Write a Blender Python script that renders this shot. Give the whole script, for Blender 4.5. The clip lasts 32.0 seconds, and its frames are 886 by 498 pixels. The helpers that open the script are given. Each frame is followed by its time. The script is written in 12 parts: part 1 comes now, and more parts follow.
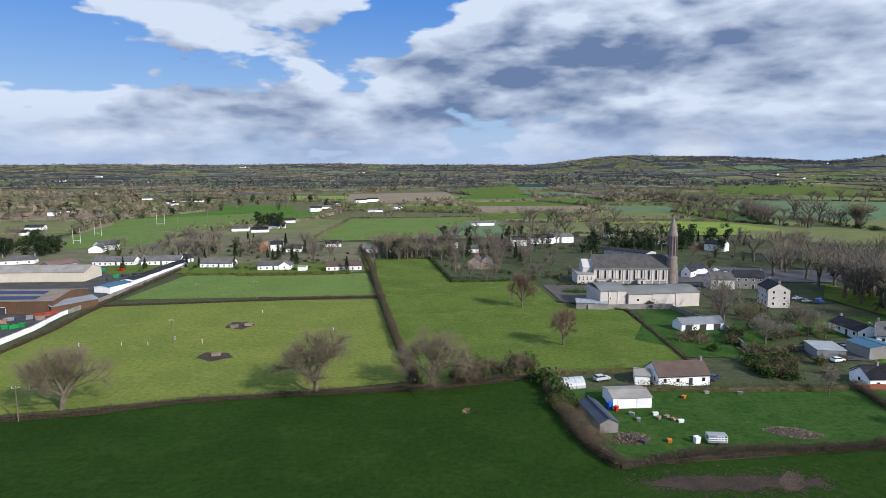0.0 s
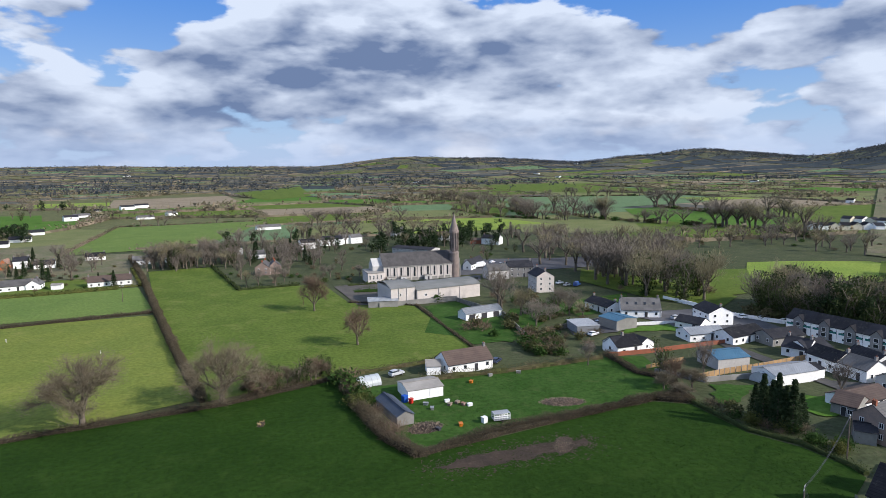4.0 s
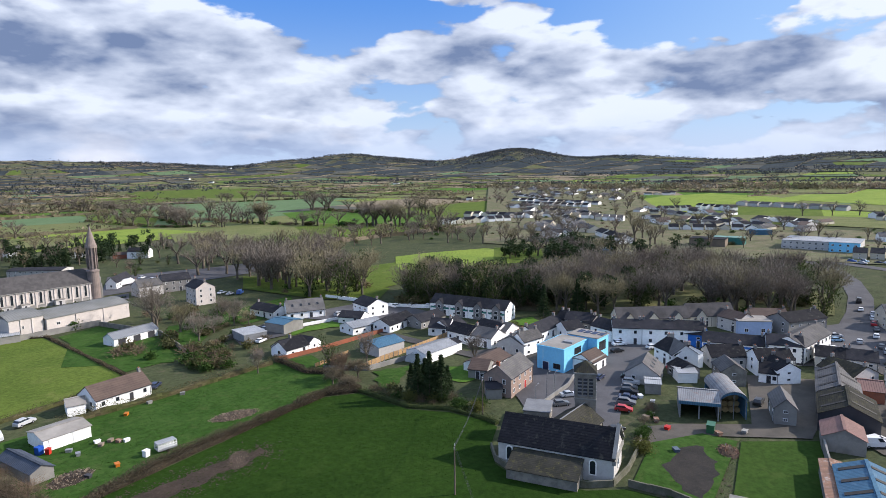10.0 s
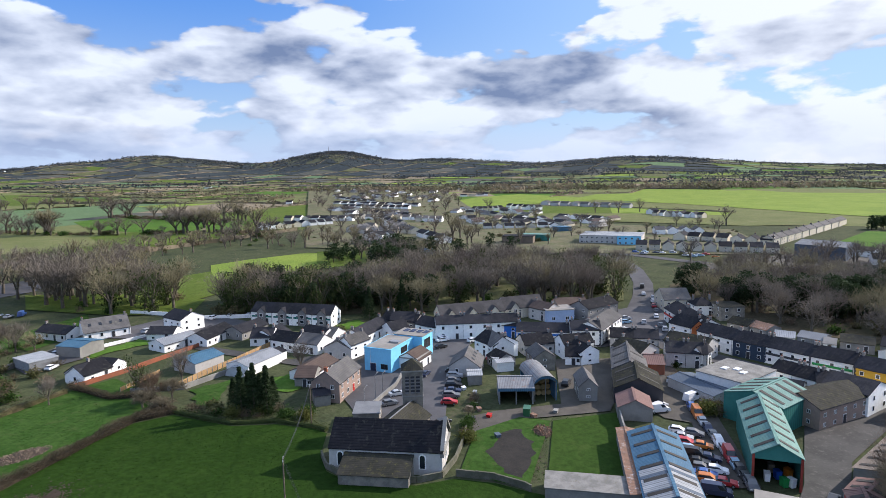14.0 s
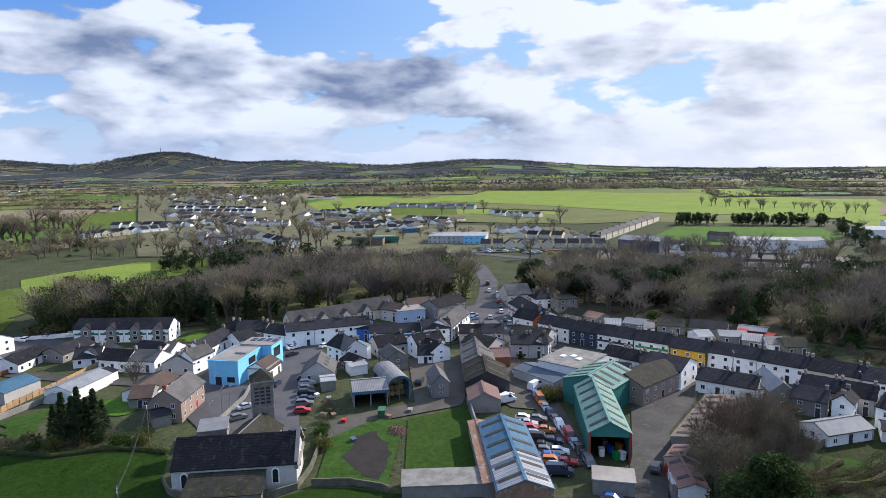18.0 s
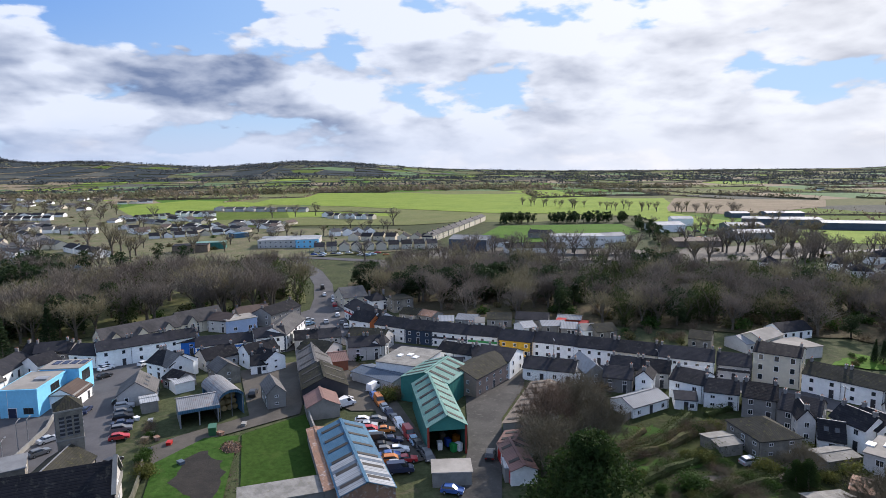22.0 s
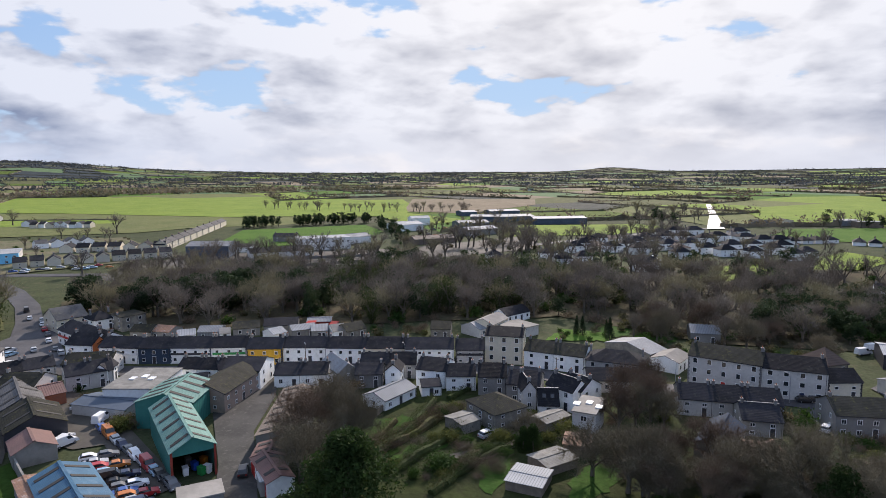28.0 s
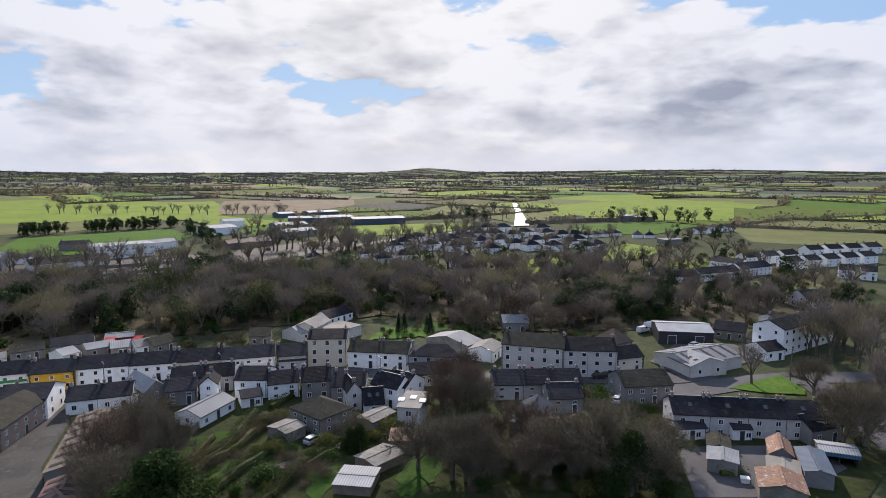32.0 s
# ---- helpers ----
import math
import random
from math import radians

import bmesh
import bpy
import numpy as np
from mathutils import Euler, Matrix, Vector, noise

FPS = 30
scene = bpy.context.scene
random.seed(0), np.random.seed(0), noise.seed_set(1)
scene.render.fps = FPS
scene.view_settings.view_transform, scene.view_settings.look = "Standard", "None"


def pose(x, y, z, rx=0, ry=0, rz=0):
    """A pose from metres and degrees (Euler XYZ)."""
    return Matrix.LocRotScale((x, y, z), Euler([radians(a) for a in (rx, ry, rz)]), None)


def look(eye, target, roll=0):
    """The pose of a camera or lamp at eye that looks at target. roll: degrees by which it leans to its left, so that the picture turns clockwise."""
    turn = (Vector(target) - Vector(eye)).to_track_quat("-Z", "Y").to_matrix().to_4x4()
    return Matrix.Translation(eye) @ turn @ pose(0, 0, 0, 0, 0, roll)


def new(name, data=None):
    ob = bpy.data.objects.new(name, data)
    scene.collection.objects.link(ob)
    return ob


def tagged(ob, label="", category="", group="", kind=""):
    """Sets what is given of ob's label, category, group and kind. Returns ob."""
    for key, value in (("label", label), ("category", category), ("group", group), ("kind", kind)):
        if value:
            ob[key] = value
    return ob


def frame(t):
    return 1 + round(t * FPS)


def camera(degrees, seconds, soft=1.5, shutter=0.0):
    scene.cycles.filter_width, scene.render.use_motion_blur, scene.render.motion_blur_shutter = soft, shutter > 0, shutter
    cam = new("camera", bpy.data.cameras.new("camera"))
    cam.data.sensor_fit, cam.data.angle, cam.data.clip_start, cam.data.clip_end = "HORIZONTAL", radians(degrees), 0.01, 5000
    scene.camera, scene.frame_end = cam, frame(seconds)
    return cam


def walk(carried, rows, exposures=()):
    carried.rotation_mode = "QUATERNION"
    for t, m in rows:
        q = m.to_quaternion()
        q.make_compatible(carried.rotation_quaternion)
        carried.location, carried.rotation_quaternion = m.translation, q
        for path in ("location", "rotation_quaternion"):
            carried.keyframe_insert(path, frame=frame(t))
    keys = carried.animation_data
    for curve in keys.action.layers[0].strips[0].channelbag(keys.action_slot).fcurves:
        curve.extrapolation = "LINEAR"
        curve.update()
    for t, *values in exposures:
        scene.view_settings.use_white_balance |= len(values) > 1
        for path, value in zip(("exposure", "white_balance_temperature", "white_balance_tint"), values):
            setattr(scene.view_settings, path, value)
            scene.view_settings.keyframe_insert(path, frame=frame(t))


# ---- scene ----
SECONDS = 32.0
cam = camera(70.93, SECONDS, soft=0.6)
EYE = 57.0
# seconds, yaw, roll: the camera hangs in one place and turns
PATH = [
    (0, 0.01, -0.17),
    (0.5, -2.53, -0.24),
    (1, -5.11, -0.30),
    (1.5, -7.40, -0.36),
    (2, -9.61, -0.41),
    (2.5, -11.95, -0.46),
    (3.2, -15.31, -0.53),
    (3.8, -18.31, -0.59),
    (4.5, -22.02, -0.64),
    (5, -24.83, -0.68),
    (5.5, -27.93, -0.72),
    (6, -30.98, -0.75),
    (6.5, -33.56, -0.78),
    (7, -36.01, -0.81),
    (7.5, -38.56, -0.83),
    (8, -41.05, -0.85),
    (8.5, -43.41, -0.87),
    (9, -45.68, -0.89),
    (9.5, -47.89, -0.91),
    (10, -50.07, -0.92),
    (10.5, -52.27, -0.93),
    (11, -54.47, -0.94),
    (11.5, -56.70, -0.95),
    (12, -58.88, -0.95),
    (12.5, -60.96, -0.95),
    (13, -62.91, -0.96),
    (13.5, -64.68, -0.95),
    (14, -66.37, -0.95),
    (14.5, -68.07, -0.95),
    (15, -69.75, -0.94),
    (15.5, -71.39, -0.93),
    (16, -73.05, -0.92),
    (16.5, -74.74, -0.91),
    (17, -76.47, -0.90),
    (17.5, -78.30, -0.88),
    (18, -80.23, -0.87),
    (18.5, -82.31, -0.85),
    (19, -84.37, -0.83),
    (19.5, -86.22, -0.81),
    (20, -88.02, -0.79),
    (20.5, -89.83, -0.77),
    (21, -91.67, -0.74),
    (21.5, -93.59, -0.72),
    (22, -95.53, -0.69),
    (22.5, -97.44, -0.67),
    (23, -99.32, -0.64),
    (23.5, -101.12, -0.61),
    (24, -102.95, -0.58),
    (24.5, -104.91, -0.55),
    (25, -106.82, -0.52),
    (25.5, -108.70, -0.49),
    (26, -110.60, -0.46),
    (26.5, -112.59, -0.43),
    (27, -114.68, -0.39),
    (27.5, -116.72, -0.36),
    (28, -118.73, -0.33),
    (28.5, -120.78, -0.29),
    (29, -122.83, -0.26),
    (29.5, -124.86, -0.22),
    (30, -126.93, -0.19),
    (30.5, -129.13, -0.15),
    (31, -131.32, -0.12),
    (31.5, -133.33, -0.08),
    (32, -135.29, -0.05),
]
walk(cam, [(t, look((0, 0, EYE), (-math.sin(radians(yaw)) * math.cos(radians(-7.4)), math.cos(radians(yaw)) * math.cos(radians(-7.4)), EYE + math.sin(radians(-7.4))), roll)) for t, yaw, roll in PATH],
     [(0.0, 0.46, 6150, 13), (6.0, 0.62, 6300, 15), (13.0, 0.79, 6400, 16), (19.0, 0.72, 6380, 16), (24.0, 0.63, 6550, 17), (32.0, 0.53, 6700, 18)])

# ---- light ----
SKY_X, SKY_Y = 0.0, 0.0              # shifts of the cloud pattern
SUN_AZ, SUN_EL = 132.0, 30.0          # degrees clockwise from +y, and above the horizon
sun_way = Vector((math.sin(radians(SUN_AZ)) * math.cos(radians(SUN_EL)), math.cos(radians(SUN_AZ)) * math.cos(radians(SUN_EL)), math.sin(radians(SUN_EL))))
lamp = bpy.data.lights.new("sun", "SUN")
lamp.energy, lamp.angle, lamp.color = 4.0, radians(1.2), (1.0, 0.93, 0.83)
sun_ob = new("sun", lamp)
sun_ob.matrix_world = look((0, 0, 300), Vector((0, 0, 300)) - sun_way)


class Nodes:
    """Short hand for node trees."""
    def __init__(self, tree):
        self.t = tree
        tree.nodes.clear()

    def n(self, kind, **values):
        node = self.t.nodes.new("ShaderNode" + kind)
        for key, v in values.items():
            setattr(node, key, v)
        return node

    def link(self, a, b):
        self.t.links.new(a, b)

    def put(self, socket, v):
        if hasattr(v, "is_linked"):
            self.link(v, socket)
        else:
            socket.default_value = v

    def math(self, op, a, b=0.0, c=None, clamp=False):
        m = self.n("Math", operation=op, use_clamp=clamp)
        self.put(m.inputs[0], a)
        self.put(m.inputs[1], b)
        if c is not None:
            self.put(m.inputs[2], c)
        return m.outputs[0]

    def mix(self, f, a, b):
        m = self.n("Mix", data_type="RGBA")
        self.put(m.inputs[0], f)
        self.put(m.inputs[6], a)
        self.put(m.inputs[7], b)
        return m.outputs[2]

    def noise(self, vec, scale, detail=3.0, rough=0.55, distort=0.0):
        m = self.n("TexNoise")
        if vec is not None:
            self.link(vec, m.inputs["Vector"])
        m.inputs["Scale"].default_value, m.inputs["Detail"].default_value = scale, detail
        m.inputs["Roughness"].default_value, m.inputs["Distortion"].default_value = rough, distort
        return m.outputs["Fac"]

    def step(self, v, lo, hi):
        m = self.n("MapRange", interpolation_type="SMOOTHSTEP")
        self.put(m.inputs[0], v)
        m.inputs[1].default_value, m.inputs[2].default_value = lo, hi
        return m.outputs[0]


world = bpy.data.worlds.new("sky")
scene.world = world
world.use_nodes = True
N = Nodes(world.node_tree)
sky = N.n("TexSky", sky_type="NISHITA", sun_disc=False, sun_elevation=radians(SUN_EL), sun_rotation=radians(SUN_AZ), air_density=1.0, dust_density=0.6, ozone_density=2.2)
way = N.n("TexCoord").outputs["Generated"]
sep = N.n("SeparateXYZ")
N.link(way, sep.inputs[0])
up = N.math("MAXIMUM", sep.outputs[2], 0.0)
tall = N.n("VectorMath", operation="MULTIPLY")
N.link(way, tall.inputs[0])
tall.inputs[1].default_value = (1.0, 1.0, 2.6)


# cloud banks and clear gaps: bearing, height, half-widths, weight
BANKS = [(16, 13, 14, 4, 0.42), (8, 8.5, 17, 3.6, 0.55), (30, 10.5, 12, 3.4, 0.40), (-20, 13.5, 10, 3.2, 0.45), (-24, 5.0, 16, 2.0, 0.30), (-3, 13.5, 5, 2.6, -0.45), (-36, 14, 6, 3, -0.35), (40, 13.2, 7, 2.0, -0.40), (38, 6.5, 5, 3.0, 0.25),
         (49, 9.8, 6, 2.4, 0.42), (64, 8.5, 8, 2.2, 0.40), (69, 12.8, 9, 1.8, -0.42), (74, 7.5, 9, 2.2, 0.42), (92, 6.0, 12, 1.4, -0.15), (106, 9.5, 16, 4.0, 0.15), (139, 8.0, 8, 2.2, 0.30), (158, 9.0, 9, 3.0, 0.30), (118, 12.5, 12, 2.0, -0.12), (150, 4, 14, 1.5, 0.2)]
bearing = N.math("ARCTAN2", sep.outputs[0], sep.outputs[1])
lift = N.math("ARCSINE", sep.outputs[2])
bank_sum = None
for hb, he, hw, hh, weight in BANKS:
    u = N.math("DIVIDE", N.math("SUBTRACT", bearing, radians(hb)), radians(hw))
    v = N.math("DIVIDE", N.math("SUBTRACT", lift, radians(he)), radians(hh))
    g = N.math("MULTIPLY", N.math("EXPONENT", N.math("MULTIPLY", N.math("ADD", N.math("MULTIPLY", u, u), N.math("MULTIPLY", v, v)), -1.0)), weight)
    bank_sum = g if bank_sum is None else N.math("ADD", bank_sum, g)


def heaps(dx, dy, dz):
    g = N.n("VectorMath", operation="ADD")
    N.link(tall.outputs[0], g.inputs[0])
    g.inputs[1].default_value = (SKY_X + dx, SKY_Y + dy, dz)
    puff = N.n("TexVoronoi", feature="SMOOTH_F1")
    bend = N.n("VectorMath", operation="ADD")
    wob = N.n("TexNoise")
    N.link(g.outputs[0], wob.inputs["Vector"])
    wob.inputs["Scale"].default_value, wob.inputs["Detail"].default_value = 9.0, 4.0
    turn = N.n("VectorMath", operation="SCALE")
    N.link(wob.outputs["Color"], turn.inputs[0])
    turn.inputs["Scale"].default_value = 0.10
    N.link(g.outputs[0], bend.inputs[0])
    N.link(turn.outputs[0], bend.inputs[1])
    N.link(bend.outputs[0], puff.inputs["Vector"])
    puff.inputs["Scale"].default_value, puff.inputs["Detail"].default_value = 11.0, 2.0
    big = N.noise(g.outputs[0], 4.2, 9.0, 0.53, 0.06)
    return N.math("ADD", big, N.math("MULTIPLY", N.math("SUBTRACT", 0.42, puff.outputs["Distance"]), 0.24))


heap_a = heaps(0, 0, 0)
heap_b = heaps(0.05 * sun_way.x, 0.05 * sun_way.y, 0.11)
sd = N.n("VectorMath", operation="DOT_PRODUCT")
N.link(way, sd.inputs[0])
sd.inputs[1].default_value = sun_way
sunward = N.math("MAXIMUM", sd.outputs["Value"], 0.0)
glow = N.math("POWER", sunward, 3.0)
cover = N.math("ADD", N.math("ADD", 0.545, N.math("MULTIPLY", N.math("SUBTRACT", heap_a, 0.5), 2.0)), bank_sum)
cover = N.math("ADD", cover, N.math("MULTIPLY", glow, 0.30))
cover = N.math("ADD", cover, N.math("MULTIPLY", N.math("SUBTRACT", 1.0, N.step(up, 0.03, 0.17)), 0.30))
cover = N.math("SUBTRACT", cover, N.math("MULTIPLY", N.step(up, 0.30, 0.75), 0.40))
mask = N.step(cover, 0.45, 0.58)
# bright tops, grey bellies
lit = N.math("ADD", N.math("MULTIPLY", N.math("SUBTRACT", heap_a, heap_b), 3.8), 0.78)
thick = N.step(cover, 0.55, 1.15)
shade = N.math("SUBTRACT", lit, N.math("MULTIPLY", thick, 0.7))
shade = N.math("ADD", shade, N.math("MULTIPLY", glow, 0.36), clamp=True)
grey = N.mix(shade, (0.165, 0.235, 0.385, 1), (0.73, 0.82, 0.93, 1))
grey = N.mix(N.math("MULTIPLY", N.math("POWER", sunward, 6.0), 0.6, clamp=True), grey, (1.11, 1.12, 1.05, 1))
blue = N.mix(N.step(up, 0.02, 0.28), (0.40, 0.62, 0.90, 1), (0.075, 0.30, 0.84, 1))
hazed = N.n("VectorMath", operation="SCALE")
N.link(sky.outputs[0], hazed.inputs[0])
hazed.inputs["Scale"].default_value = 0.09
blue = N.mix(0.3, blue, hazed.outputs[0])
blue = N.mix(N.math("MULTIPLY", N.step(sunward, 0.2, 0.95), 0.8), blue, (0.44, 0.67, 0.92, 1))
clouded = N.mix(mask, blue, grey)
# pale veil of far cloud low over the land
veil = N.math("SUBTRACT", 1.0, N.step(up, 0.0, 0.10))
low = N.mix(N.step(heap_a, 0.42, 0.60), (0.48, 0.60, 0.80, 1), (0.74, 0.79, 0.88, 1))
low = N.mix(N.math("MULTIPLY", glow, 0.8, clamp=True), low, (1.02, 1.02, 0.96, 1))
clouded = N.mix(N.math("MULTIPLY", veil, 0.78), clouded, low)
# thin bright cloud under blue overhead
clouded = N.mix(N.math("MULTIPLY", N.step(up, 0.26, 0.5), 0.7), clouded, (0.62, 0.76, 1.0, 1))
bg = N.n("Background")
N.link(clouded, bg.inputs[0])
bg.inputs[1].default_value = 0.68
N.link(bg.outputs[0], N.n("OutputWorld").inputs[0])

# ---- materials ----
MATS = {}


def rgb(c, k=1.0):
    return (c[0] * k, c[1] * k, c[2] * k, 1)


def mat(name, a, b, scale=1.0, fine=None, rough=0.85, bump=0.25, metal=0.0, spread=0.12, stain=None, stripes=None, spec=0.18, per=False, grain=0.88, thin=0.0):
    """Two colours mixed by a large noise, a fine grain in value and bump, a spread from object to object, and stains.
    stripes: (axis, spacing, depth) for ribs or courses."""
    if name in MATS:
        return MATS[name]
    m = bpy.data.materials.new(name)
    m.use_nodes = True
    k = Nodes(m.node_tree)
    tc = k.n("TexCoord").outputs["Object"]
    geo = k.n("NewGeometry")
    wp = geo.outputs["Position"]
    big = k.noise(wp, 0.35 / scale, 3.0, 0.6)
    small = k.noise(wp, (fine or 5.0) / scale, 4.0, 0.65)
    col = k.mix(k.step(big, 0.35, 0.65), rgb(a), rgb(b))
    col = k.mix(k.step(small, 0.25, 0.75), k.mix(grain, (0, 0, 0, 1), col), col)
    rnd = k.n("ObjectInfo").outputs["Random"]
    if per:
        rnd = geo.outputs["Random Per Island"]
    hsv = k.n("HueSaturation")
    k.put(hsv.inputs["Value"], k.math("ADD", 1.0 - spread, k.math("MULTIPLY", rnd, 2 * spread)))
    k.link(col, hsv.inputs["Color"])
    col = hsv.outputs[0]
    if stain:
        sc, amount, tint = stain
        s = k.noise(wp, 1.0 / sc, 5.0, 0.7, 0.4)
        col = k.mix(k.math("MULTIPLY", k.step(s, 0.52, 0.72), amount), col, rgb(tint))
    height = small
    if stripes:
        axis, gap, depth = stripes
        sx = k.n("SeparateXYZ")
        k.link(tc, sx.inputs[0])
        saw = k.math("PINGPONG", sx.outputs[axis], gap / 2)
        line = k.step(saw, 0.0, gap * 0.22)
        col = k.mix(line, k.mix(0.8 if axis else 0.6, (0, 0, 0, 1), col), col)
        height = k.math("ADD", k.math("MULTIPLY", small, 0.4), k.math("MULTIPLY", line, depth))
    p = k.n("BsdfPrincipled")
    k.link(col, p.inputs["Base Color"])
    p.inputs["Roughness"].default_value, p.inputs["Metallic"].default_value = rough, metal
    p.inputs["Specular IOR Level"].default_value = spec
    if bump:
        bn = k.n("Bump")
        bn.inputs["Strength"].default_value, bn.inputs["Distance"].default_value = bump, 0.05 * scale
        k.link(height, bn.inputs["Height"])
        k.link(bn.outputs[0], p.inputs["Normal"])
    out = p.outputs[0]
    if thin:
        # light comes round twigs and through leaves
        tr, mx = k.n("BsdfTranslucent"), k.n("MixShader")
        k.link(col, tr.inputs[0])
        mx.inputs[0].default_value = thin
        k.link(out, mx.inputs[1])
        k.link(tr.outputs[0], mx.inputs[2])
        out = mx.outputs[0]
    k.link(out, k.n("OutputMaterial").inputs[0])
    MATS[name] = m
    return m


def glass_mat(name, tint=(0.02, 0.025, 0.03), rough=0.06):
    if name in MATS:
        return MATS[name]
    m = bpy.data.materials.new(name)
    m.use_nodes = True
    k = Nodes(m.node_tree)
    p = k.n("BsdfPrincipled")
    p.inputs["Base Color"].default_value = rgb(tint)
    p.inputs["Roughness"].default_value = rough
    p.inputs["Specular IOR Level"].default_value = 0.6
    k.link(p.outputs[0], k.n("OutputMaterial").inputs[0])
    MATS[name] = m
    return m


# walls
mat("white_render", (0.9, 0.9, 0.87), (0.85, 0.85, 0.82), 2, 3, stain=(1.4, 0.22, (0.5, 0.49, 0.46)))
mat("pale_blue_render", (0.4, 0.5, 0.68), (0.36, 0.45, 0.62), 2, 3, stain=(1.4, 0.3, (0.3, 0.36, 0.46)))
mat("cream_render", (0.66, 0.60, 0.47), (0.60, 0.55, 0.44), 2, 3, stain=(2.5, 0.25, (0.38, 0.34, 0.27)))
mat("grey_render", (0.24, 0.232, 0.22), (0.185, 0.18, 0.175), 2, 3, stain=(1.2, 0.5, (0.13, 0.127, 0.12)))
mat("pale_grey_render", (0.52, 0.505, 0.475), (0.45, 0.435, 0.41), 2, 3, stain=(1.2, 0.45, (0.25, 0.24, 0.22)))
mat("rubble_stone", (0.26, 0.24, 0.2), (0.165, 0.155, 0.135), 0.6, 2.2, bump=0.7, stain=(1.2, 0.4, (0.13, 0.12, 0.10)))
mat("pink_stone", (0.36, 0.26, 0.21), (0.30, 0.23, 0.19), 0.5, 2.5, bump=0.5, stain=(1.2, 0.3, (0.18, 0.14, 0.12)))
mat("tower_stone", (0.26, 0.21, 0.185), (0.20, 0.165, 0.148), 0.8, 2.5, bump=0.4, stain=(1.2, 0.4, (0.13, 0.105, 0.09)))
mat("red_brick", (0.33, 0.11, 0.06), (0.26, 0.10, 0.06), 0.6, 3, bump=0.4)
mat("blue_render", (0.22, 0.61, 0.86), (0.2, 0.57, 0.82), 2, 3, spread=0.03, stain=(3, 0.12, (0.12, 0.30, 0.45)))
mat("strong_blue", (0.03, 0.16, 0.52), (0.03, 0.14, 0.46), 2, 3)
mat("navy_render", (0.035, 0.055, 0.085), (0.03, 0.045, 0.07), 2, 3)
mat("yellow_render", (0.62, 0.36, 0.04), (0.56, 0.32, 0.04), 2, 3)
mat("orange_render", (0.50, 0.16, 0.06), (0.45, 0.14, 0.05), 2, 3)
mat("teal_cladding", (0.035, 0.18, 0.155), (0.045, 0.205, 0.175), 2, 3, rough=0.5, stripes=(0, 0.9, 0.5), spread=0.02)
mat("concrete", (0.27, 0.262, 0.24), (0.2, 0.195, 0.18), 1.5, 4, stain=(1.5, 0.4, (0.16, 0.155, 0.14)))
mat("timber_fence", (0.45, 0.29, 0.14), (0.38, 0.25, 0.13), 0.5, 6)
mat("old_timber", (0.24, 0.19, 0.14), (0.17, 0.14, 0.11), 0.5, 6)
mat("red_timber", (0.30, 0.055, 0.04), (0.24, 0.05, 0.035), 0.5, 6)
mat("church_render", (0.60, 0.545, 0.495), (0.53, 0.485, 0.445), 2, 3, stain=(2.5, 0.3, (0.33, 0.30, 0.27)))
mat("brown_cladding", (0.13, 0.075, 0.045), (0.105, 0.062, 0.038), 2, 3, rough=0.6, stripes=(0, 0.6, 0.6))
# roofs
mat("slate", (0.0306, 0.0306, 0.0357), (0.02125, 0.0221, 0.02635), 1.2, 3, rough=0.8, spec=0.06, bump=0.5, stripes=(1, 0.42, 0.5), spread=0.35, stain=(1.1, 0.6, (0.07225, 0.07225, 0.0595)))
mat("grey_slate", (0.125, 0.12, 0.117), (0.092, 0.089, 0.087), 1.2, 3, rough=0.8, spec=0.08, bump=0.5, stripes=(1, 0.42, 0.5), spread=0.25, stain=(1.0, 0.55, (0.19, 0.18, 0.14)))
mat("mossy_stone", (0.15, 0.142, 0.11), (0.1, 0.1, 0.07), 0.6, 2.2, bump=0.7, stain=(1.0, 0.5, (0.075, 0.08, 0.04)))
mat("old_slate", (0.085, 0.08, 0.078), (0.062, 0.059, 0.058), 1.0, 3, rough=0.85, spec=0.06, bump=0.5, stripes=(1, 0.42, 0.5), stain=(1.6, 0.5, (0.12, 0.11, 0.1)))
mat("mossy_slate", (0.048, 0.046, 0.038), (0.034, 0.034, 0.027), 1.0, 3, rough=0.85, spec=0.06, bump=0.5, stripes=(1, 0.42, 0.5), stain=(0.9, 0.7, (0.11, 0.1, 0.04)))
mat("brown_tile", (0.105, 0.075, 0.06), (0.085, 0.06, 0.05), 1, 3, rough=0.8, bump=0.6, stripes=(1, 0.6, 0.8), stain=(2, 0.3, (0.14, 0.12, 0.09)))
mat("tin_grey", (0.24, 0.255, 0.27), (0.19, 0.205, 0.22), 2, 3, rough=0.72, metal=0.0, stripes=(0, 0.5, 0.8), stain=(1.5, 0.25, (0.20, 0.15, 0.11)))
mat("tin_blue", (0.05, 0.125, 0.2), (0.062, 0.15, 0.225), 2, 3, rough=0.72, metal=0.0, stripes=(0, 0.5, 0.8), stain=(2, 0.25, (0.22, 0.28, 0.33)))
mat("tin_steel", (0.105, 0.135, 0.175), (0.09, 0.118, 0.155), 2, 3, rough=0.7, stripes=(0, 0.5, 0.8), stain=(2, 0.3, (0.2, 0.22, 0.24)))
mat("tin_pale", (0.36, 0.375, 0.385), (0.29, 0.305, 0.315), 2, 3, rough=0.72, stripes=(0, 0.5, 0.8))
